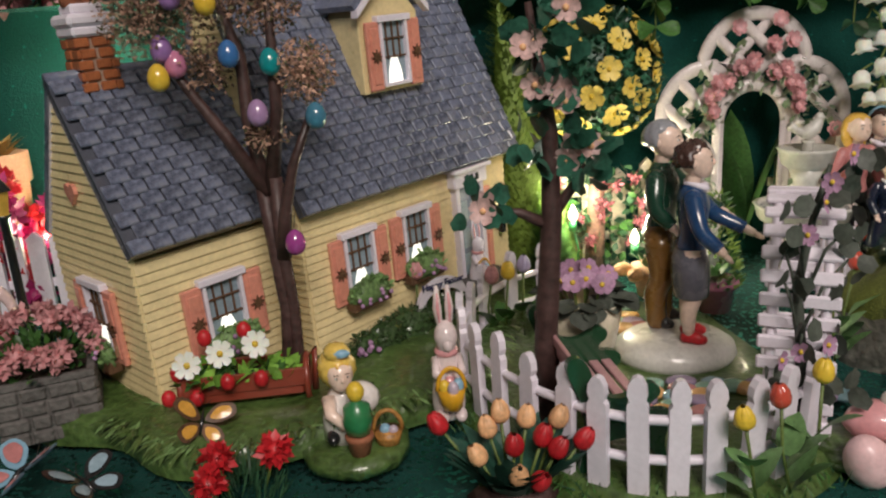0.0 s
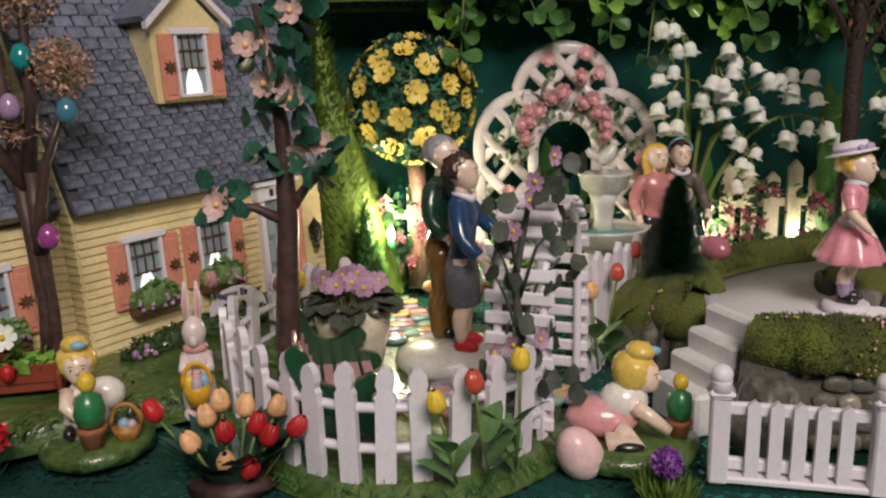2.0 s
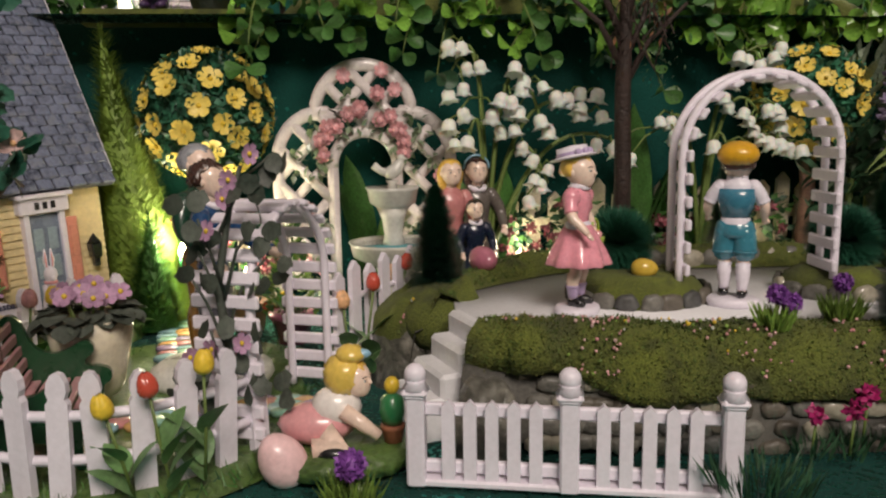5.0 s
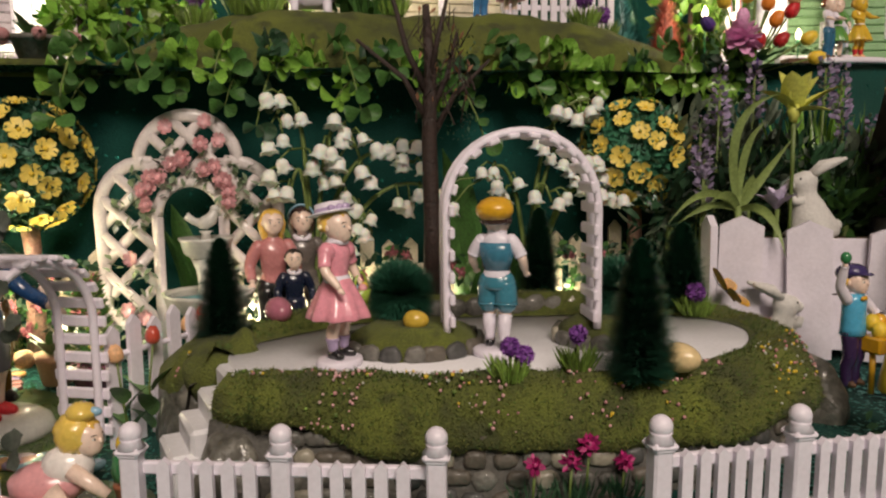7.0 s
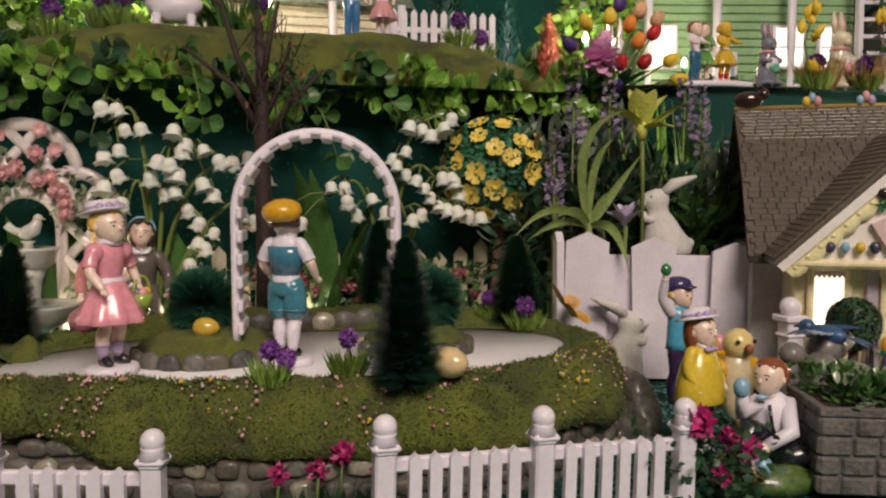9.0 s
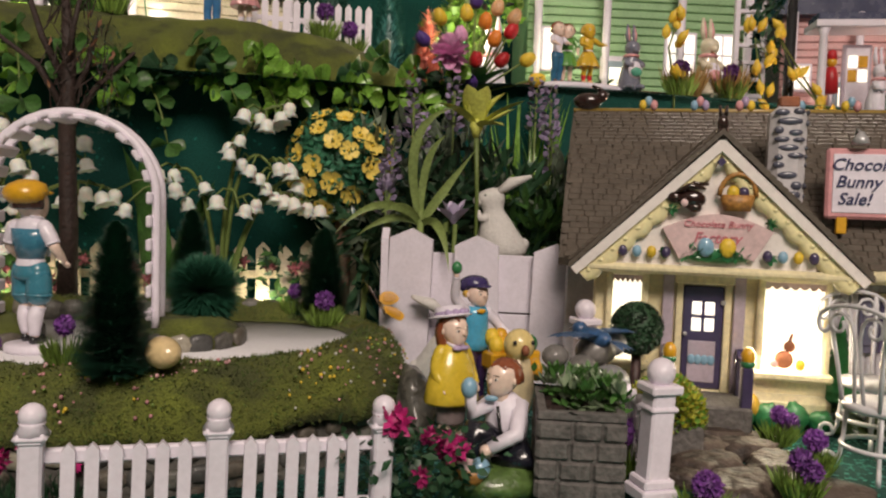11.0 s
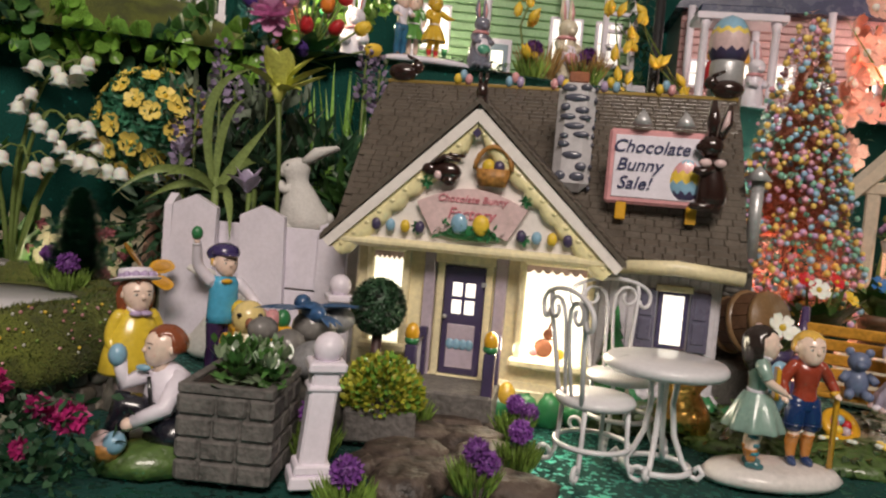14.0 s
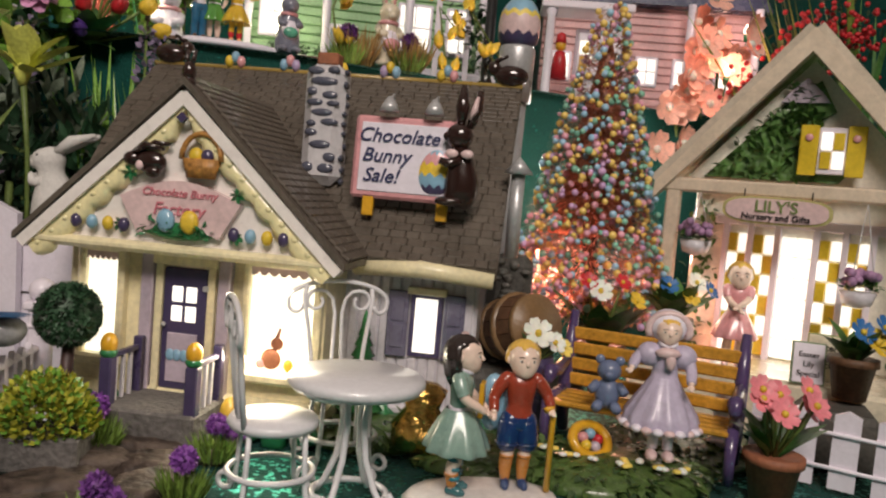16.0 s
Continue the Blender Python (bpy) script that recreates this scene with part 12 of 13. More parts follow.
# ---------------------------------------------------------------- nursery shop
def build_nursery():
    V = Vector
    T = Matrix.Translation
    house = thing("nursery_shop", "cream porcelain nursery shop with ivy, yellow trim and brightly lit door", "toy house", pose(0.859, 0.2285, 0.0, 0, 0, -50))
    TAN = glaze("tan_beam", (0.7, 0.58, 0.45), rough=0.4)
    YEL = glaze("bright_yellow", (0.7, 0.5, 0.03), rough=0.35)
    IVY = glaze("ivy_paint", (0.085, 0.19, 0.04), rough=0.5, var=0.4, bump=1.2, fine=260)
    SOFFIT = glaze("soffit_cream", (0.88, 0.83, 0.72), rough=0.4)
    part("wall", MB().box((0, 0.055, 0.075), (0.104, 0.06, 0.094), SOFFIT, bevel=0.001), house, "cream wall")
    part("gable_wall", MB().prism([(-0.055, 0.118), (0.055, 0.118), (0, 0.178)], 0.012, 0.08, SOFFIT), house, "cream gable")
    for s in (-1, 1):
        e, t = V((s * 0.067, -0.004, 0.114)), V((0, -0.004, 0.19))
        back = V((0, 0.1, 0))
        d = (e - t).normalized()
        n = V((d.z, 0, -d.x)) * (1 if s > 0 else -1)
        n = n if n.z > 0 else -n
        q = [e, t, t + back, e + back]
        part("roof_slope", MB().add([p + n * 0.004 for p in q] + q, [(0, 1, 2, 3), (7, 6, 5, 4), (0, 4, 5, 1), (1, 5, 6, 2), (2, 6, 7, 3), (3, 7, 4, 0)], glaze("pale_roof", (0.6, 0.52, 0.42), rand=0.2), False), house, "pale tan roof")
        r_ = [p - n * 0.0012 + V((0, 0.008, 0)) for p in (e, t)] + [p - n * 0.0012 + V((0, 0.03, 0)) for p in (t, e)]
        part("soffit", MB().add(r_ + [p - n * 0.001 for p in r_], [(0, 1, 2, 3), (7, 6, 5, 4), (0, 4, 5, 1), (1, 5, 6, 2), (2, 6, 7, 3), (3, 7, 4, 0)], SOFFIT, False), house, "cream underside of the roof")
        a = [e, t, t - V((0, 0, 0.011)), e - V((0, 0, 0.008))]
        part("barge_board", MB().add([p + V((0, -0.003, 0)) for p in a] + [p + V((0, 0.004, 0)) for p in a], [(0, 1, 2, 3), (7, 6, 5, 4), (0, 4, 5, 1), (1, 5, 6, 2), (2, 6, 7, 3), (3, 7, 4, 0)], TAN, False), house, "tan barge board")
        part("post", MB().box((s * 0.058, 0.0, 0.068), (0.007, 0.007, 0.088), TAN, bevel=0.001), house, "tan porch post")
    part("beam", MB().box((0, 0, 0.1135), (0.128, 0.008, 0.007), TAN, bevel=0.001), house, "tan beam")
    part("porch", MB().box((0, 0.002, 0.014), (0.13, 0.066, 0.028), CREAM, bevel=0.002), house, "pale porch floor")
    part("vent", MB().prism([(-0.011, 0), (0.011, 0), (0.008, 0.004), (0, 0.012), (-0.008, 0.004)], -0.001, 0.003, LILAC, T((-0.002, 0.008, 0.157))), house, "pale grey shell ornament")
    part("ivy", MB().prism([(-0.046, 0.119), (0.016, 0.119), (0.02, 0.124), (0.004, 0.131), (0.004, 0.148), (0.012, 0.153), (0.004, 0.168), (-0.012, 0.155), (-0.028, 0.138)], 0.009, 0.0125, IVY), house, "green ivy relief")
    rnd = random.Random(91)
    mb = MB()
    for k in range(420):
        u = rnd.random()
        x, z = rnd.uniform(-0.046, 0.012) * (1 - u * 0.85), 0.12 + u * 0.046
        if rnd.random() < 0.35:
            x, z = rnd.choice((-0.048, -0.044, 0.05)) + rnd.uniform(-0.006, 0.006), rnd.uniform(0.03, 0.11)
            y = 0.022
        else:
            y = 0.007
        a = rnd.random() * 6.28
        mb.leaf(aim((x, y + 0.0015, z), (math.cos(a), -0.35, math.sin(a)), rnd.uniform(-0.5, 0.5)), rnd.uniform(0.0035, 0.0055), rnd.uniform(0.0025, 0.0038), IVY, bend=0.3, n=3)
    part("ivy_leaves", mb, house, "small ivy leaves")
    # gable window with yellow shutters
    W = T((0.012, 0.006, 0.134))
    win = part("gable_window", MB().box((0, 0, 0), (0.012, 0.003, 0.022), WHITE, W), house, "small white gable window")
    for i, (x, z) in enumerate(((-0.0025, 0.0045), (0.0028, -0.0045))):
        part("pane", MB().box((x, -0.002, z), (0.0046, 0.001, 0.008), GLOW_W, W), win, "lit pane")
    for i, (x, z) in enumerate(((0.0028, 0.0045), (-0.0025, -0.0045))):
        part("pane", MB().box((x, -0.002, z), (0.0046, 0.001, 0.008), YEL, W), win, "yellow pane")
    for s in (-1, 1):
        sh = part("shutter", MB().box((s * 0.0102, -0.001, 0), (0.008, 0.003, 0.024), YEL, W), win, "yellow shutter")
        part("heart", MB().ball((s * 0.0102, -0.003, 0.006), (0.0018, 0.0008, 0.0018), PINK, W), sh)
    # sign
    S = T((-0.008, -0.006, 0.1035))
    pl_ = [(0.0245 * math.copysign(abs(math.cos(a)) ** 0.55, math.cos(a)), 0.0066 * math.copysign(abs(math.sin(a)) ** 0.7, math.sin(a))) for a in [2 * math.pi * k / 32 for k in range(32)]]
    sg = part("shop_sign", MB().prism(pl_, -0.001, 0.002, glaze("olive_rim", (0.5, 0.46, 0.2)), S).prism([(x * 0.93, z * 0.84) for x, z in pl_], -0.0018, -0.001, PALEPINK, S), house, "long rounded nursery sign with olive rim")
    GRN = glaze("sign_green", (0.2, 0.27, 0.09))
    text("lettering", "LILY'S", 0.0078, GRN, S @ T((0, -0.0022, 0.0016)) @ Matrix.Rotation(radians(90), 4, "X"), sg, "green capital letters")
    text("lettering", "Nursery and Gifts", 0.0042, BLACK, S @ T((0, -0.0022, -0.0032)) @ Matrix.Rotation(radians(90), 4, "X"), sg, "dark small letters")
    for s in (-1, 1):
        part("sign_chain", MB().tube([(s * 0.015, 0, 0.006), (s * 0.015, 0, 0.01)], 0.0004, BLACK, S, seg=4), sg)
    # lit door and side lights
    D = T((0.0, 0.0235, 0.028))
    for x in (-0.034, -0.022, -0.009, 0.009, 0.022, 0.034):
        part("mullion", MB().box((x, -0.001, 0.034), (0.003, 0.005, 0.07), WHITE, D), house)
    for x0 in (-0.028, -0.0155, 0.0, 0.0155, 0.028):
        wd = 0.0145 if x0 == 0 else 0.0105
        for k in range(6):
            for j in range(2):
                lit_ = (k + j) % 2 == 0 or x0 == 0
                part("pane", MB().box((x0 + (j - 0.5) * wd / 2, 0, 0.006 + 0.0105 * k), (wd / 2 - 0.0006, 0.002, 0.0095), GLOW_W if lit_ else YEL, D, bevel=0.0004), house)
    part("lintel", MB().box((0, -0.001, 0.07), (0.08, 0.005, 0.005), WHITE, D), house)
    # notice board
    N = T((0.02, -0.016, 0.028)) @ Matrix.Rotation(radians(-14), 4, "X")
    nb = part("notice", MB().box((0, 0, 0.0105), (0.014, 0.0015, 0.021), CREAM, N).box((0, 0.001, 0.0105), (0.0155, 0.0015, 0.0225), GRN, N), house, "cream notice on a green board")
    for w, z in (("Easter", 0.0155), ("Lily", 0.0115), ("Special", 0.0075)):
        text("lettering", w, 0.0042, BLACK, N @ T((0, -0.0011, z)) @ Matrix.Rotation(radians(90), 4, "X"), nb, "dark letters")
    for x, z in ((-0.044, 0.086), (0.03, 0.07)):
        mb = MB().lathe([(0, -0.008), (0.0062, -0.006), (0.008, 0.0)], PALEWALL, T((x, -0.004, z)), 14)
        for k in range(3):
            mb.tube([(x + 0.007 * math.cos(k * 2.1), -0.004 + 0.007 * math.sin(k * 2.1), z), (x, -0.004, 0.11)], 0.0003, SILVER, seg=4)
        hb = part("hanging_basket", mb, house, "pale hanging basket")
        mb = MB()
        for k in range(70):
            mb.leaf(aim((x + rnd.uniform(-0.007, 0.007), -0.004 + rnd.uniform(-0.007, 0.007), z + rnd.uniform(0, 0.004)), (rnd.gauss(0, 1), rnd.gauss(0, 1), 0.6), 0), 0.006, 0.0035, LEAF, n=2)
        for k in range(16):
            mb.ball((x + rnd.uniform(-0.008, 0.008), -0.006 + rnd.uniform(-0.007, 0.005), z + rnd.uniform(0.003, 0.009)), 0.0022, PETAL_L, seg=7, rings=5)
        tagged(part("bloom_mass", mb, hb, "mauve flowers"), kind="stuff")


build_nursery()
figurine("doll_figurine", "pink porcelain doll figurine with folded arms on the porch", at(0.8345, 0.233, 0.028, -35), 0.05, "blonde", colour("doll_rose", (0.78, 0.36, 0.38)), colour("doll_rose", (0.78, 0.36, 0.38)), "dress", PALEPINK, arms=((0.02, -0.18, 0.55), (-0.02, -0.19, 0.58)), sleeves=0.4, head=1.2)
root = thing("notice_board", "small white notice board with green edge on the porch", "sign", at(0.8455, 0.1975, 0.028, -38, -12))
part("board", MB().box((0, 0, 0.0095), (0.0142, 0.0016, 0.019), PALEGREEN, bevel=0.0004).box((0, -0.0009, 0.0095), (0.0126, 0.0008, 0.0174), WHITE, bevel=0.0002), root, "white board in a green frame")
part("prop", MB().box((0, 0.004, 0.007), (0.006, 0.0012, 0.0145), PALEGREEN, Matrix.Rotation(radians(14), 4, "X")), root)
for k, word in enumerate(("Easter", "Lily", "Special")):
    text("lettering", word, 0.0034, BLACK, T((0, -0.0014, 0.0132 - 0.0042 * k)) @ Matrix.Rotation(radians(90), 4, "X"), root, "dark handwritten letters")
pot_plant("flower_pot", "wooden tub of blue flowers by the nursery door", at(0.8535, 0.182, 0.026, 0), 0.0095, 0.018, BROWNWOOD, 0.02, 18, LEAF, 9, ((-0.006, -0.008, 0.012, 0.006, MATS["deep_blue_petal"], "r"), (0.006, -0.008, 0.014, 0.006, MATS["deep_blue_petal"], "r"), (0.0, -0.01, 0.008, 0.007, PETAL_Y, "r")))
thing("plant_step", "low block under the wooden flower tub", "base", at(0.842, 0.177, 0, -40), MB().box((0, 0, 0.012), (0.03, 0.03, 0.024), STONE_D))

# ---------------------------------------------------------------- upper level
UZ, UR = 0.168, 0.175
rnd = random.Random(101)


def facade(name, label, m, w, h, wall, trim, door_x, wins, roofc, hip=0.05):
    """A toy shop with siding boards, lit windows, a door, posts and a roof."""
    root = thing(name, label, "toy house", m)
    part("body", MB().box((0, 0.045, h / 2), (w, 0.09, h), wall, bevel=0.001), root)
    for k in range(int(h / 0.0075)):
        part("board", MB().box((0, -0.001, 0.004 + 0.0075 * k), (w, 0.003, 0.0066), wall, bevel=0.0008), root)
    part("roof", MB().prism([(-w / 2 - 0.008, h), (w / 2 + 0.008, h), (w / 2 - 0.02, h + hip), (-w / 2 + 0.02, h + hip)], -0.015, 0.1, roofc), root, "coloured shingle roof")
    for x, z, ww, hh in wins:
        win = part("window", MB().box((x, -0.003, z), (ww + 0.006, 0.004, hh + 0.006), trim, bevel=0.001), root, "trimmed window")
        part("pane", MB().box((x, -0.0055, z), (ww, 0.001, hh), GLOW_W, bevel=0.0002), win, "lit pane")
        part("glazing_bar", MB().box((x, -0.0065, z), (0.0012, 0.0012, hh), trim).box((x, -0.0065, z), (ww, 0.0012, 0.0012), trim), win)
    d = part("door", MB().box((door_x, -0.003, 0.028), (0.026, 0.004, 0.056), trim, bevel=0.001), root, "framed door")
    part("door_leaf", MB().box((door_x, -0.0055, 0.026), (0.019, 0.002, 0.05), CURTAIN), d)
    part("door_pane", MB().box((door_x, -0.007, 0.036), (0.01, 0.001, 0.018), GLOW), d)
    for x in (-w / 2 + 0.006, -w / 6, w / 6, w / 2 - 0.006):
        part("porch_post", MB().lathe([(0.004, 0), (0.003, 0.004), (0.0028, 0.05), (0.0036, 0.056), (0.0036, h)], trim, T((x, -0.022, 0)), 12), root, "white turned post")
    part("porch_rail", MB().box((0, -0.022, 0.014), (w, 0.003, 0.0025), trim).box((0, -0.022, 0.004), (w, 0.003, 0.0025), trim), root)
    return root


GREENW = glaze("spring_green_wall", (0.3, 0.5, 0.26), rough=0.45)
PINKW = glaze("rose_wall", (0.68, 0.42, 0.42), rough=0.45)
facade("green_shop", "spring green toy shop with white posts and lit lattice windows", at(0.73, 0.585, UR, -12), 0.2, 0.12, GREENW, WHITE, -0.02, ((-0.075, 0.06, 0.02, 0.034), (0.04, 0.06, 0.024, 0.034), (0.078, 0.06, 0.018, 0.034)), glaze("mauve_roof", (0.3, 0.2, 0.3)))
facade("pink_shop", "rose pink toy shop with white trim and lit windows", at(1.0, 0.575, UR, -24), 0.2, 0.115, PINKW, WHITE, -0.04, ((-0.08, 0.055, 0.014, 0.022), (0.0, 0.055, 0.016, 0.022), (0.035, 0.055, 0.016, 0.022), (0.075, 0.055, 0.018, 0.024)), glaze("navy_roof", (0.06, 0.07, 0.13)))
facade("cream_shop", "cream toy house at the back of the upper level", at(0.33, 0.66, UZ, 0), 0.2, 0.1, CREAM, WHITE, 0.0, ((-0.06, 0.05, 0.024, 0.03), (0.06, 0.05, 0.024, 0.03)), glaze("sage_roof", (0.12, 0.16, 0.12)))
facade("lilac_shop", "lilac toy house at the back of the upper level", at(-0.02, 0.62, UZ, 8), 0.18, 0.11, LILAC, WHITE, 0.02, ((-0.05, 0.055, 0.024, 0.034), (0.06, 0.055, 0.024, 0.034)), glaze("rose_roof", (0.3, 0.12, 0.14)))
# white porch of the pink shop
porch = thing("toy_porch", "white toy porch with columns and a navy roof edge", "porch", at(0.886, 0.495, UR, -24))
part("porch_floor", MB().box((0, 0, 0.003), (0.062, 0.03, 0.006), WHITE), porch)
part("porch_roof", MB().box((0, 0, 0.079), (0.072, 0.036, 0.006), WHITE).box((0, 0.002, 0.085), (0.066, 0.03, 0.008), MATS["navy_roof"]), porch, "white cornice under a navy roof")
for x in (-0.028, 0.028):
    part("column", MB().lathe([(0.005, 0.006), (0.0036, 0.01), (0.0032, 0.07), (0.005, 0.076)], WHITE, T((x, -0.012, 0)), 14), porch)
fd = part("front_door", MB().box((0.006, 0.008, 0.036), (0.024, 0.003, 0.06), LILAC, bevel=0.001).box((0.006, 0.0062, 0.036), (0.019, 0.002, 0.054), WHITE, bevel=0.0006), porch, "white door in a grey-lilac frame")
for dx in (-1, 1):
    for dz in (-1, 1):
        part("door_pane", MB().box((0.006 + 0.0042 * dx, 0.0048, 0.045 + 0.006 * dz), (0.007, 0.001, 0.01), GOLDEN if dx * dz > 0 else GLOW), fd)
mb = MB().lathe([(0.0, 0), (0.0065, 0.001), (0.0055, 0.016), (0.004, 0.022), (0.0, 0.024)], PETAL_R, T((-0.018, -0.004, 0.022)), 14).ball((-0.018, -0.004, 0.049), 0.0045, GOLDEN).lathe([(0.0045, 0.051), (0.0035, 0.058), (0, 0.06)], PETAL_R, T((-0.018, -0.004, 0)), 12)
part("red_ornament", mb, porch, "red ornament with a yellow ball")
# window boxes and hedge before the green shop
for x, y in ((0.665, 0.575), (0.775, 0.552), (0.815, 0.545), (0.7, 0.57)):
    root = thing("hedge_box", "white box with pink eggs painted on it and clipped hedge", "planter", at(x, y, UR, -12), group="hedge boxes")
    part("box", MB().box((0, 0, 0.012), (0.034, 0.014, 0.024), WHITE), root)
    for k in (-1, 1):
        part("painted_egg", MB().ball((k * 0.009, -0.0075, 0.012), (0.0035, 0.0012, 0.005), PINK if k < 0 else MINT), root)
    mb = MB()
    for k in range(160):
        mb.leaf(aim((rnd.uniform(-0.016, 0.016), rnd.uniform(-0.006, 0.006), 0.024 + rnd.uniform(0, 0.008)), (rnd.gauss(0, 1), rnd.gauss(0, 1), 0.5), 0), 0.004, 0.003, LEAF, n=1)
    part("hedge", mb, root)
# figures on the upper level
BUNB = glaze("slate_bunny", (0.2, 0.21, 0.27))
rabbit_figure("rabbit_figurine", "grey-blue rabbit figurine with pink ears holding a mint bowl", at(0.6436, 0.4345, UR + 0.001, 5), 0.046, BUNB, False, group="upper rabbits", bowl=colour("mint_bowl", (0.1, 0.4, 0.28)))
rabbit_figure("rabbit_figurine", "white rabbit figurine with pink ears on the upper level", at(0.575, 0.53, UR + 0.001, -10), 0.066, WHITE, False, group="upper rabbits")
rabbit_figure("rabbit_figurine", "cream rabbit figurine sitting among straw tufts", at(0.709, 0.442, UR + 0.001, 5), 0.058, CREAM, False, group="upper rabbits", bowl=PINK)
rabbit_figure("rabbit_figurine", "white rabbit figurine holding an orange carrot", at(0.88, 0.46, UR + 0.001, 5), 0.055, WHITE, False, group="upper rabbits")
thing("snow_base", "white oval base under small figures", "base", at(0.6105, 0.4405, UR), MB().lathe([(0, 0), (1, 0), (1.02, 0.5), (0.9, 1), (0, 1)], WHITE, Matrix.Diagonal((0.031, 0.013, 0.004, 1)), 32))
DK = colour("duck_yellow", (0.7, 0.45, 0.04))
figurine("duck_figurine", "yellow duck figurine in striped stockings holding an egg", at(0.6125, 0.4375, UR + 0.004, 5), 0.041, "blonde", DK, DK, "dress", PETAL_O, PETAL_R, arms=((-0.1, -0.16, 0.6), (0.26, -0.1, 0.66)), head=1.2, skin=DK)
figurine("boy_figurine", "red-haired boy figurine in blue overalls with a white rabbit", at(0.591, 0.44, UR + 0.004, 20), 0.041, "red", WHITE, colour("denim", (0.03, 0.14, 0.26)), "trousers", BROWNWOOD, arms=((-0.14, -0.16, 0.6), (0.1, -0.2, 0.62)), head=1.2)
figurine("girl_figurine", "auburn girl figurine in green dress beside the boy", at(0.6, 0.444, UR + 0.004, -20), 0.041, "red", colour("leaf_dress", (0.1, 0.3, 0.06)), colour("leaf_dress", (0.1, 0.3, 0.06)), "dress", BROWNWOOD, head=1.2)
for x, y, w in ((0.61, 0.458, 0.075), (0.67, 0.463, 0.05)):
    thing("garden_plank", "low brown plank edging on the upper level", "edging", at(x, y, UR, -6), MB().box((0, 0, 0.003), (w, 0.012, 0.006), BROWNWOOD))
for x, y in ((0.69, 0.437), (0.722, 0.436)):
    root = thing("straw_tuft", "tuft of golden straw beside a rabbit", "straw", at(x, y, UR), group="straw tufts")
    mb = MB()
    tuft(mb, (0, 0, 0), 0.01, 0.026, 170, mat("straw", (0.35, 0.22, 0.07), rough=0.7, rand=0.3), rnd, 0.0012)
    part("straw", mb, root)
for k, (x, y) in enumerate(((0.681, 0.43), (0.722, 0.43), (0.3, 0.5), (0.44, 0.505), (0.46, 0.52), (0.2, 0.508), (0.17, 0.51), (0.215, 0.5), (0.05, 0.49))):
    allium(at(x, y, mound_h(x, y) if 0.13 < x < 0.5 else shelf_z(x)), 0.026, 0.0065, seed=50 + k)
# white ladder trellis, dark lamp pole, yellow bud sprays
root = thing("trellis", "white ladder trellis with red berries and ivy", "trellis", at(0.765, 0.47, UR, -12))
for s in (-1, 1):
    part("upright", MB().box((s * 0.011, 0, 0.055), (0.004, 0.004, 0.11), WHITE), root)
for k in range(8):
    part("rung", MB().box((0, 0, 0.01 + 0.013 * k), (0.022, 0.003, 0.003), WHITE), root)
mb = MB()
for k in range(170):
    mb.leaf(aim((rnd.gauss(0.014, 0.008), rnd.uniform(-0.006, 0.004), rnd.uniform(0.02, 0.11)), (rnd.gauss(0, 1), -0.4, rnd.gauss(0, 1)), 0), 0.008, 0.005, LEAF_DARK, n=2)
part("ivy", mb, root)
root = thing("lamp_pole", "black iron lamp pole on the upper level", "lamp post", at(0.784, 0.447, UR))
part("pole", MB().lathe([(0.007, 0), (0.004, 0.006), (0.0034, 0.12)], BLACK, seg=10), root)
for x0, y0, pts in ((0.678, 0.428, ((-0.004, 0.02), (-0.009, 0.042), (-0.004, 0.058))), (0.775, 0.43, ((-0.025, 0.01), (-0.03, 0.03), (-0.035, 0.055), (-0.02, 0.04))), (0.79, 0.432, ((0.01, 0.012), (-0.012, 0.03), (-0.03, 0.06), (0.016, 0.006)))):
    root = thing("bud_spray", "spray of yellow silk buds on a thin green stem", "flowers", at(x0, y0, UR - 0.01), group="bud sprays")
    prev = Vector((0, 0, -0.03))
    st = MB().tube([prev] + [Vector((x, 0, z)) for x, z in pts], 0.0008, STEM, seg=5)
    part("stem", st, root)
    for x, z in pts:
        for k in range(3):
            q = Vector((x + rnd.uniform(-0.006, 0.006), rnd.uniform(-0.005, 0.002), z + rnd.uniform(-0.006, 0.006)))
            part("bud", MB().lathe([(0, 0), (0.0028, 0.003), (0.0031, 0.007), (0, 0.0125)], PETAL_Y, T(q) @ Euler((rnd.uniform(-0.6, 0.6), rnd.uniform(-0.8, 0.8), 0)).to_matrix().to_4x4(), 8), root)
# coral blossoms and red berries at the right
for x, y, z, n in ((0.945, 0.42, 0.2, 9), (0.965, 0.43, 0.235, 10), (0.93, 0.425, 0.165, 6)):
    root = thing("blossom_branch", "branch of coral pink silk blossoms", "flowers", at(x, y, z), group="coral blossoms")
    part("stem", MB().tube([(0.02, 0.02, -z + 0.02), (0.012, 0.012, -0.03), (0, 0, 0.015)], 0.0014, STEM, seg=6), root)
    for k in range(n):
        mb = MB()
        rosette(mb, Vector((rnd.uniform(-0.026, 0.026), rnd.uniform(-0.012, 0.006), rnd.uniform(-0.022, 0.024))), Vector((rnd.uniform(-0.5, 0.5), -1, rnd.uniform(-0.3, 0.4))), 0.0135, PETAL_S, PETAL_W, 5, 0.6)
        part("blossom", mb, root)
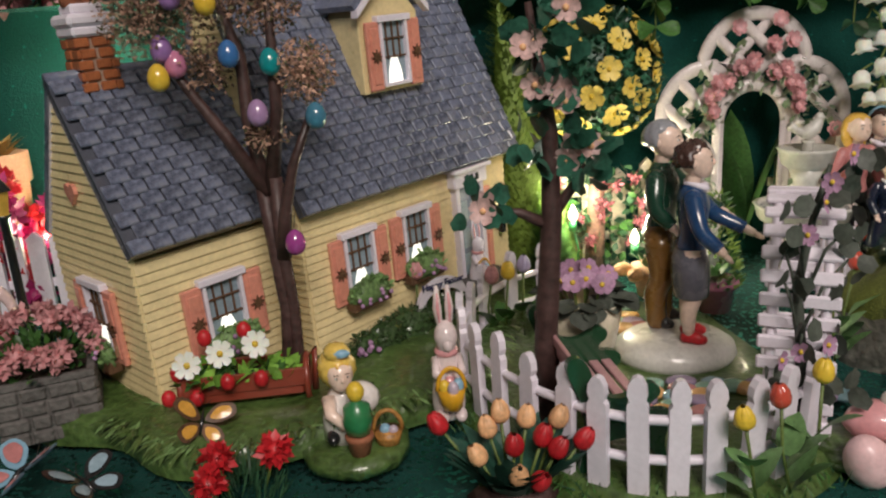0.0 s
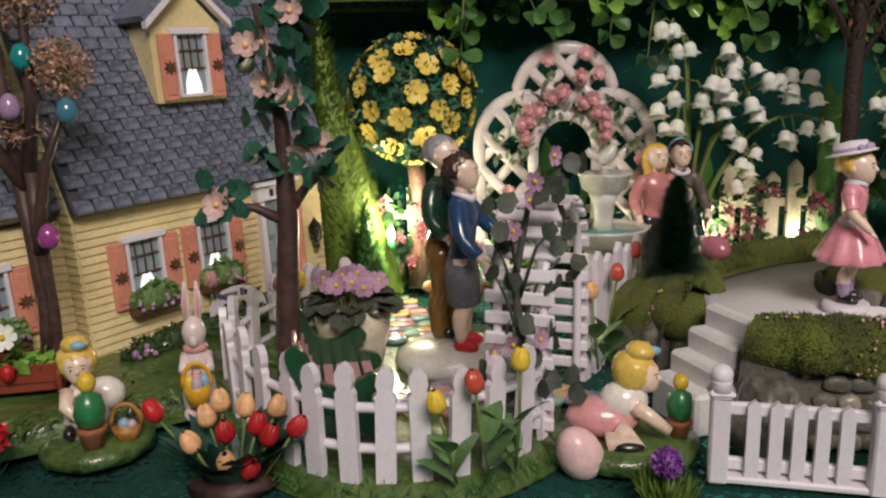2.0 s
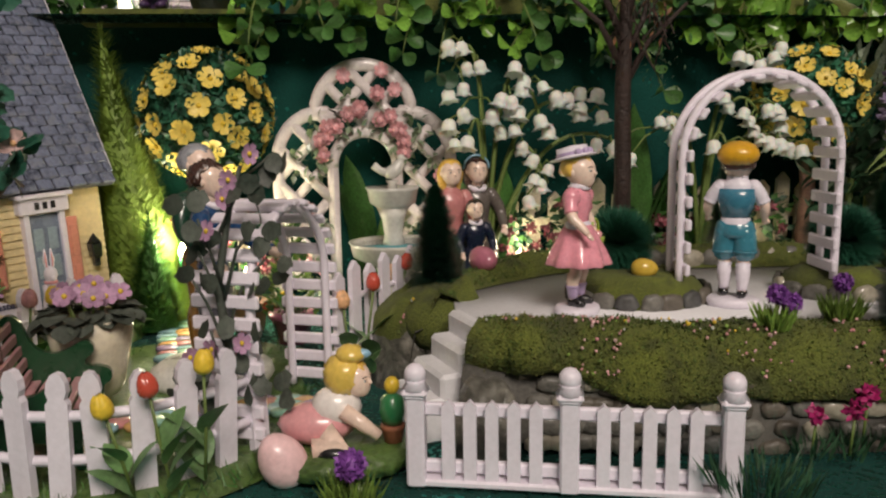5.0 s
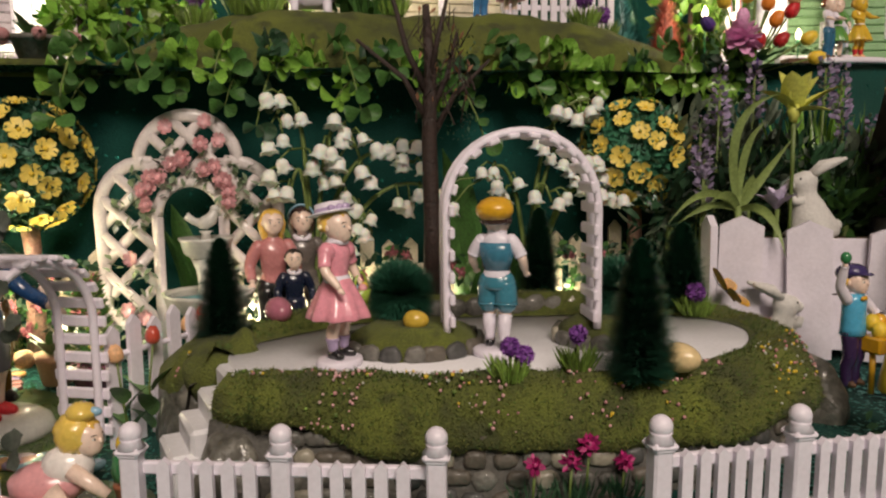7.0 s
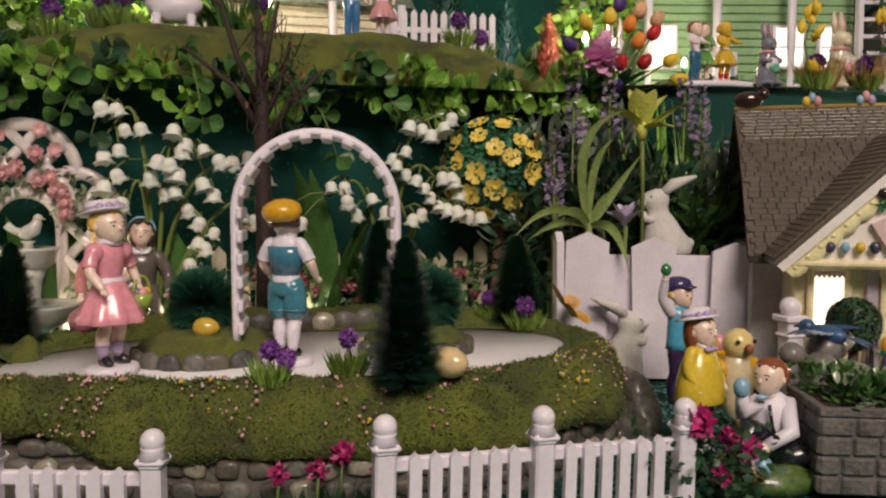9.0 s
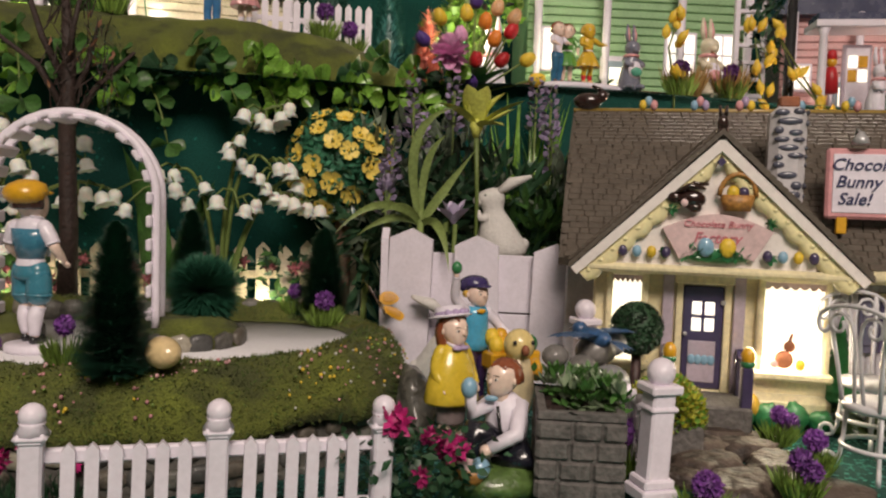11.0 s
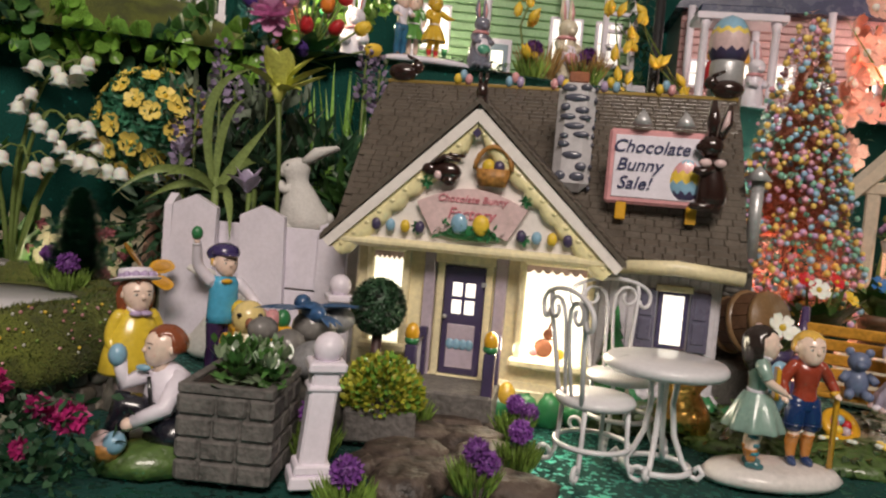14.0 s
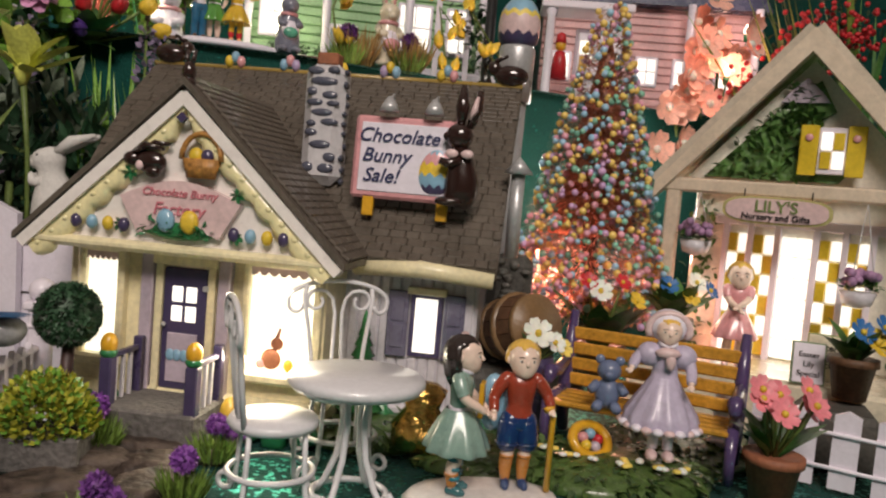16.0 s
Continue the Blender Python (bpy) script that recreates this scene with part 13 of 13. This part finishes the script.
for x, y, z in ((1.0, 0.38, 0.225), (1.03, 0.37, 0.235), (0.975, 0.39, 0.19), (0.96, 0.375, 0.165)):
    root = thing("berry_spray", "spray of tiny red berries among dark leaves", "flowers", at(x, y, z), group="berry sprays")
    part("stem", MB().tube([(0.02, 0.05, -z), (0.0, 0.0, 0)], 0.0012, STEM, seg=5), root)
    mb = MB()
    for k in range(70):
        mb.leaf(aim((rnd.gauss(0, 0.014), rnd.gauss(0, 0.008), rnd.gauss(0, 0.011)), (rnd.gauss(0, 1), rnd.gauss(0, 1), rnd.gauss(0, 1)), 0), 0.008, 0.003, LEAF_DARK, n=2)
    part("leaves", mb, root)
    mb = MB()
    for k in range(90):
        mb.ball((rnd.gauss(0, 0.016), rnd.gauss(-0.004, 0.008), rnd.gauss(0.002, 0.012)), 0.002, PETAL_R, seg=6, rings=4)
    tagged(part("berry_mass", mb, root), kind="stuff")
for k in range(3):
    root = thing("grass_spray", "tall thin green grass spray at the display's end", "plant", at(1.07 + 0.03 * k, 0.4, 0.0), group="grass sprays")
    mb = MB()
    for j in range(26):
        mb.leaf(aim((rnd.gauss(0, 0.008), 0, 0.02), (rnd.gauss(0, 0.22), rnd.gauss(0, 0.1), 1)), rnd.uniform(0.2, 0.31), 0.0045, LEAF_LIGHT if j % 2 else LEAF, bend=0.15, n=7)
    tagged(part("grass_tuft", mb, root), kind="stuff")
# further left on the upper level
root = thing("white_fence", "white picket fence on the upper level", "fence", at(0.392, 0.545, UZ + 0.03, 0))
for k in range(12):
    part("picket", picket(MB(), 0.0078 * k, 0.0048, 0.0025, 0.045, WHITE, notch=False), root)
for z in (0.01, 0.03):
    part("rail", MB().box((0.043, 0.002, z), (0.092, 0.002, 0.004), WHITE), root)
thing("snow_base", "white oval base on the moss mound", "base", at(0.372, 0.507, 0.2065), MB().lathe([(0, 0), (1, 0), (1.02, 0.5), (0.9, 1), (0, 1)], WHITE, Matrix.Diagonal((0.03, 0.012, 0.005, 1)), 32))
figurine("boy_figurine", "boy figurine in blue trousers and dark boots on the mound", at(0.363, 0.507, 0.2115, 10), 0.05, "brown", SKYBLUE, colour("mid_blue", (0.05, 0.2, 0.42)), "trousers", BROWNWOOD)
figurine("girl_figurine", "girl figurine in white stockings and black shoes on the mound", at(0.385, 0.507, 0.2115, -15), 0.048, "blonde", PINK, PINK, "dress", BLACK, WHITE)


def lamb(m):
    mb = MB().ball((0, 0, 0.02), (0.018, 0.009, 0.011), WHITE, wob=0.1, seg=16, rings=10).ball((-0.019, 0, 0.028), (0.006, 0.005, 0.006), WHITE, wob=0.05)
    for x in (-0.011, 0.011):
        for y in (-0.005, 0.005):
            mb.tube([(x, y, 0), (x, y, 0.014)], 0.003, WHITE)
    thing("lamb_figurine", "white woolly lamb figurine on the mound", "lamb figurine", m, mb)


lamb(at(0.245, 0.508, 0.2065))
for x, y, s in ((0.285, 0.51, 1), (0.29, 0.512, 1)):
    root = thing("grass_clump", "upright bright green grass clump on the mound", "grass", at(x, y, 0.205), group="mound grass")
    mb = MB()
    tuft(mb, (0, 0, 0), 0.012, 0.035, 60, LEAF, rnd, 0.003)
    tagged(part("grass_tuft", mb, root), kind="stuff")
# small party at the left: rabbit with basket of flowers on a mossy slab
thing("moss_slab", "thin mossy slab on the upper level", "base", at(0.065, 0.478, UZ - 0.003), MB().box((0, 0, 0.005), (0.11, 0.035, 0.01), MOSS, bevel=0.003))
rabbit_figure("rabbit_figurine", "purple-dressed rabbit figurine carrying flowers", at(0.05, 0.474, UZ + 0.007, 5), 0.05, glaze("plum_bunny", (0.08, 0.04, 0.12)), True, group="upper rabbits")
pot_plant("tulip_pot", "planter of pink tulips on the upper level", at(0.082, 0.474, UZ + 0.007, 0), 0.014, 0.014, STONE, 0.018, 20, LEAF, 12, tuple((0.5 * math.cos(k), 0.4 * math.sin(k), 0.016, 0.0042, PETAL_P, "tulip") for k in range(7)))
for x, y, mt in ((-0.21, 0.5, PETAL_P), (-0.25, 0.49, PETAL_P), (-0.17, 0.5, LEAF), (0.0, 0.5, LEAF), (-0.28, 0.5, PETAL_P)):
    root = thing("flower_mass", "mass of soft pink blossoms at the upper edge" if mt == PETAL_P else "leafy green clump at the upper edge", "flowers", at(x, y, UZ), group="edge flowers")
    mb = MB()
    for k in range(260):
        d = Vector((rnd.gauss(0, 1), rnd.gauss(0, 0.7), abs(rnd.gauss(0, 1)))).normalized()
        mb.leaf(aim(d * 0.03 * rnd.uniform(0.6, 1), (rnd.gauss(0, 1), rnd.gauss(0, 1), rnd.gauss(0, 1)), 0), 0.009, 0.007, mt if rnd.random() < 0.8 else LEAF, n=2)
    part("petals", mb, root)
# ---------------------------------------------------------------- mini light bulbs of the string behind the planting
def bulb(x, y, z, power, rgb, strength=6):
    b = thing("mini_bulb", "tiny glowing bulb of a light string", "light bulb", at(x, y, z), MB().lathe([(0.0, 0), (0.0022, 0.002), (0.0025, 0.005), (0.0, 0.01)], lit("bulb_%d_%d_%d" % tuple(int(c * 99) for c in rgb), rgb, strength), seg=10), "mini bulbs")
    part("socket", MB().lathe([(0.0022, -0.005), (0.0024, 0.001)], MINT, seg=8), b)
    foot = (shelf_z(x) if z > 0.16 else 0.0) - z
    part("wire", MB().tube([(0, 0, -0.004), (0.004, 0.006, foot * 0.5), (0.002, 0.004, foot)], 0.0006, MINT, seg=5), b, "thin green wire")
    lamp("mini_bulb_light", "POINT", at(x, y - 0.006, z + 0.012), power, rgb, 0.006)


WARM, SALM = (1.0, 0.9, 0.62), (1.0, 0.42, 0.28)
# conifers and lit greenery behind the moss mound
fuzzy_cone(at(0.5, 0.575, UR), 0.1, 0.024, mat("teal_tinsel", (0.05, 0.22, 0.2), rough=0.35, var=0.3), "teal tinsel cone tree on the upper level", 2600, 21)
fuzzy_cone(at(0.525, 0.545, UR), 0.07, 0.017, mat("coral_tinsel", (0.6, 0.2, 0.15), rough=0.4, var=0.3), "coral tinsel cone tree on the upper level", 2200, 22)
fuzzy_cone(at(0.455, 0.6, UR), 0.13, 0.036, mat("pine_bristle", (0.01, 0.07, 0.05), rough=0.5, var=0.3), "dark green bristle conifer on the upper level", 3600, 23)
for x, y, z, r in ((0.56, 0.57, 0.225, 0.03), (0.585, 0.585, 0.25, 0.03), (0.12, 0.56, 0.225, 0.03), (0.09, 0.55, 0.21, 0.022), (0.15, 0.58, 0.24, 0.03), (0.23, 0.62, 0.26, 0.03)):
    root = thing("leafy_shrub", "bright green leafy silk shrub on the upper level", "plant", at(x, y, shelf_z(x)), group="upper shrubs")
    part("stem", MB().tube([(0, 0, 0), (0, 0, z - 0.16)], 0.002, BARK, seg=6), root)
    mb = MB()
    for k in range(190):
        d = Vector((rnd.gauss(0, 1), rnd.gauss(0, 1), rnd.gauss(0, 1))).normalized()
        mb.leaf(aim(Vector((0, 0, z - 0.17)) + d * r * rnd.uniform(0.5, 1), d + Vector((rnd.gauss(0, 1), rnd.gauss(0, 1), rnd.gauss(0, 1))), rnd.random() * 6), 0.012, 0.0075, LEAF_BOX if k % 3 else LEAF_LIGHT, n=2)
    tagged(part("foliage", mb, root), kind="stuff")
root = thing("tulip_row", "row of red tulips with broad green leaves on the mound", "tulips", at(0.283, 0.515, 0.205))
for k in range(7):
    a, b = MB(), MB()
    tulip(a, b, (0.0065 * (k - 3), 0.003 * (k % 2), 0), (0.02 * (k - 3), 0, 1), 0.03 + 0.003 * (k % 3), 0.004, PETAL_R, rnd, LEAF, 4)
    st = part("stem", a, root)
    part("tulip_head", b, st)
bulb(0.12, 0.6, 0.24, 0.14, WARM)
bulb(0.575, 0.615, 0.24, 0.17, WARM)
bulb(0.31, 0.6, 0.25, 0.14, WARM)
# edge of the lower level: pot, red flowers, fence behind the lamp
pot_plant("small_pot", "peach pot of dry straw on the felt", at(-0.262, 0.44, 0.0), 0.018, 0.09, mat("peach_pot", (0.6, 0.33, 0.2), rough=0.6), 0.02, 30, mat("straw", (0.35, 0.22, 0.07), rough=0.7), 14)
root = thing("red_flowers", "mass of crimson silk flowers beside a peach pot", "flowers", at(-0.25, 0.42, 0.03))
for k in range(26):
    mb = MB()
    pompon(mb, (rnd.gauss(0, 0.016), rnd.gauss(0, 0.012), rnd.gauss(0.02, 0.018)), 0.0075, 30, PETAL_M if k % 2 else PETAL_R, rnd, 0.008)
    part("flower", mb, root)
part("stem", MB().tube([(0, 0, -0.03), (0, 0, 0.02)], 0.003, STEM), root)
root = thing("white_fence", "white picket fence behind the street lamp", "fence", at(-0.29, 0.405, 0, 5))
for k in range(9):
    part("picket", picket(MB(), 0.012 * k, 0.009, 0.003, 0.05, WHITE, notch=False), root)
part("rail", MB().box((0.05, 0.003, 0.02), (0.11, 0.003, 0.005), WHITE), root)
figurine("woman_figurine", "figurine in dark red dress beside the grey planter", at(-0.213, 0.33, 0.0, 30), 0.055, "red", PALEPINK, colour("wine_dress", (0.12, 0.01, 0.02)), "gown", BLACK)

bulb(0.066, 0.42, 0.035, 0.24, WARM)
bulb(0.1, 0.418, 0.02, 0.06, WARM)
bulb(0.262, 0.44, 0.022, 0.06, WARM)
bulb(0.2, 0.438, 0.012, 0.05, WARM)
bulb(0.4, 0.44, 0.015, 0.06, WARM)
bulb(0.318, 0.447, 0.012, 0.04, WARM)
bulb(0.79, 0.268, 0.036, 0.03, SALM, 8)
bulb(0.762, 0.282, 0.036, 0.07, SALM, 8)
bulb(0.775, 0.318, 0.035, 0.34, SALM, 8)
bulb(0.825, 0.276, 0.04, 0.025, SALM, 8)
bulb(0.8, 0.375, 0.06, 0.25, SALM)
bulb(0.77, 0.425, 0.09, 0.22, (1.0, 0.95, 0.85))
bulb(0.88, 0.42, 0.1, 0.22, (1.0, 0.95, 0.85))
# extra salmon bulb, added to brighten the coral blossoms
bulb(0.955, 0.405, 0.2, 0.05, SALM)
bulb(-0.23, 0.435, 0.03, 0.35, WARM)
bulb(-0.19, 0.44, 0.12, 0.25, WARM)
bulb(0.02, 0.54, 0.2, 0.14, WARM)
bulb(0.2, 0.6, 0.23, 0.17, WARM)
bulb(0.55, 0.53, 0.22, 0.14, WARM)
bulb(0.655, 0.56, 0.21, 0.05, WARM)
bulb(0.93, 0.53, 0.205, 0.04, (1.0, 0.6, 0.5))
bulb(1.05, 0.5, 0.26, 0.09, (1.0, 0.6, 0.5))
# added area lamps just outside the lit window and door, for their spill
lamp("shop_window_light", "AREA", look((0.609, 0.226, 0.045), (0.59, 0.15, 0.0)), 0.06, (1, 0.88, 0.65), 0.03, 0.04)
lamp("nursery_light", "AREA", look((0.845, 0.232, 0.06), (0.78, 0.15, 0.0)), 0.012, (1, 0.93, 0.75), 0.06, 0.06)
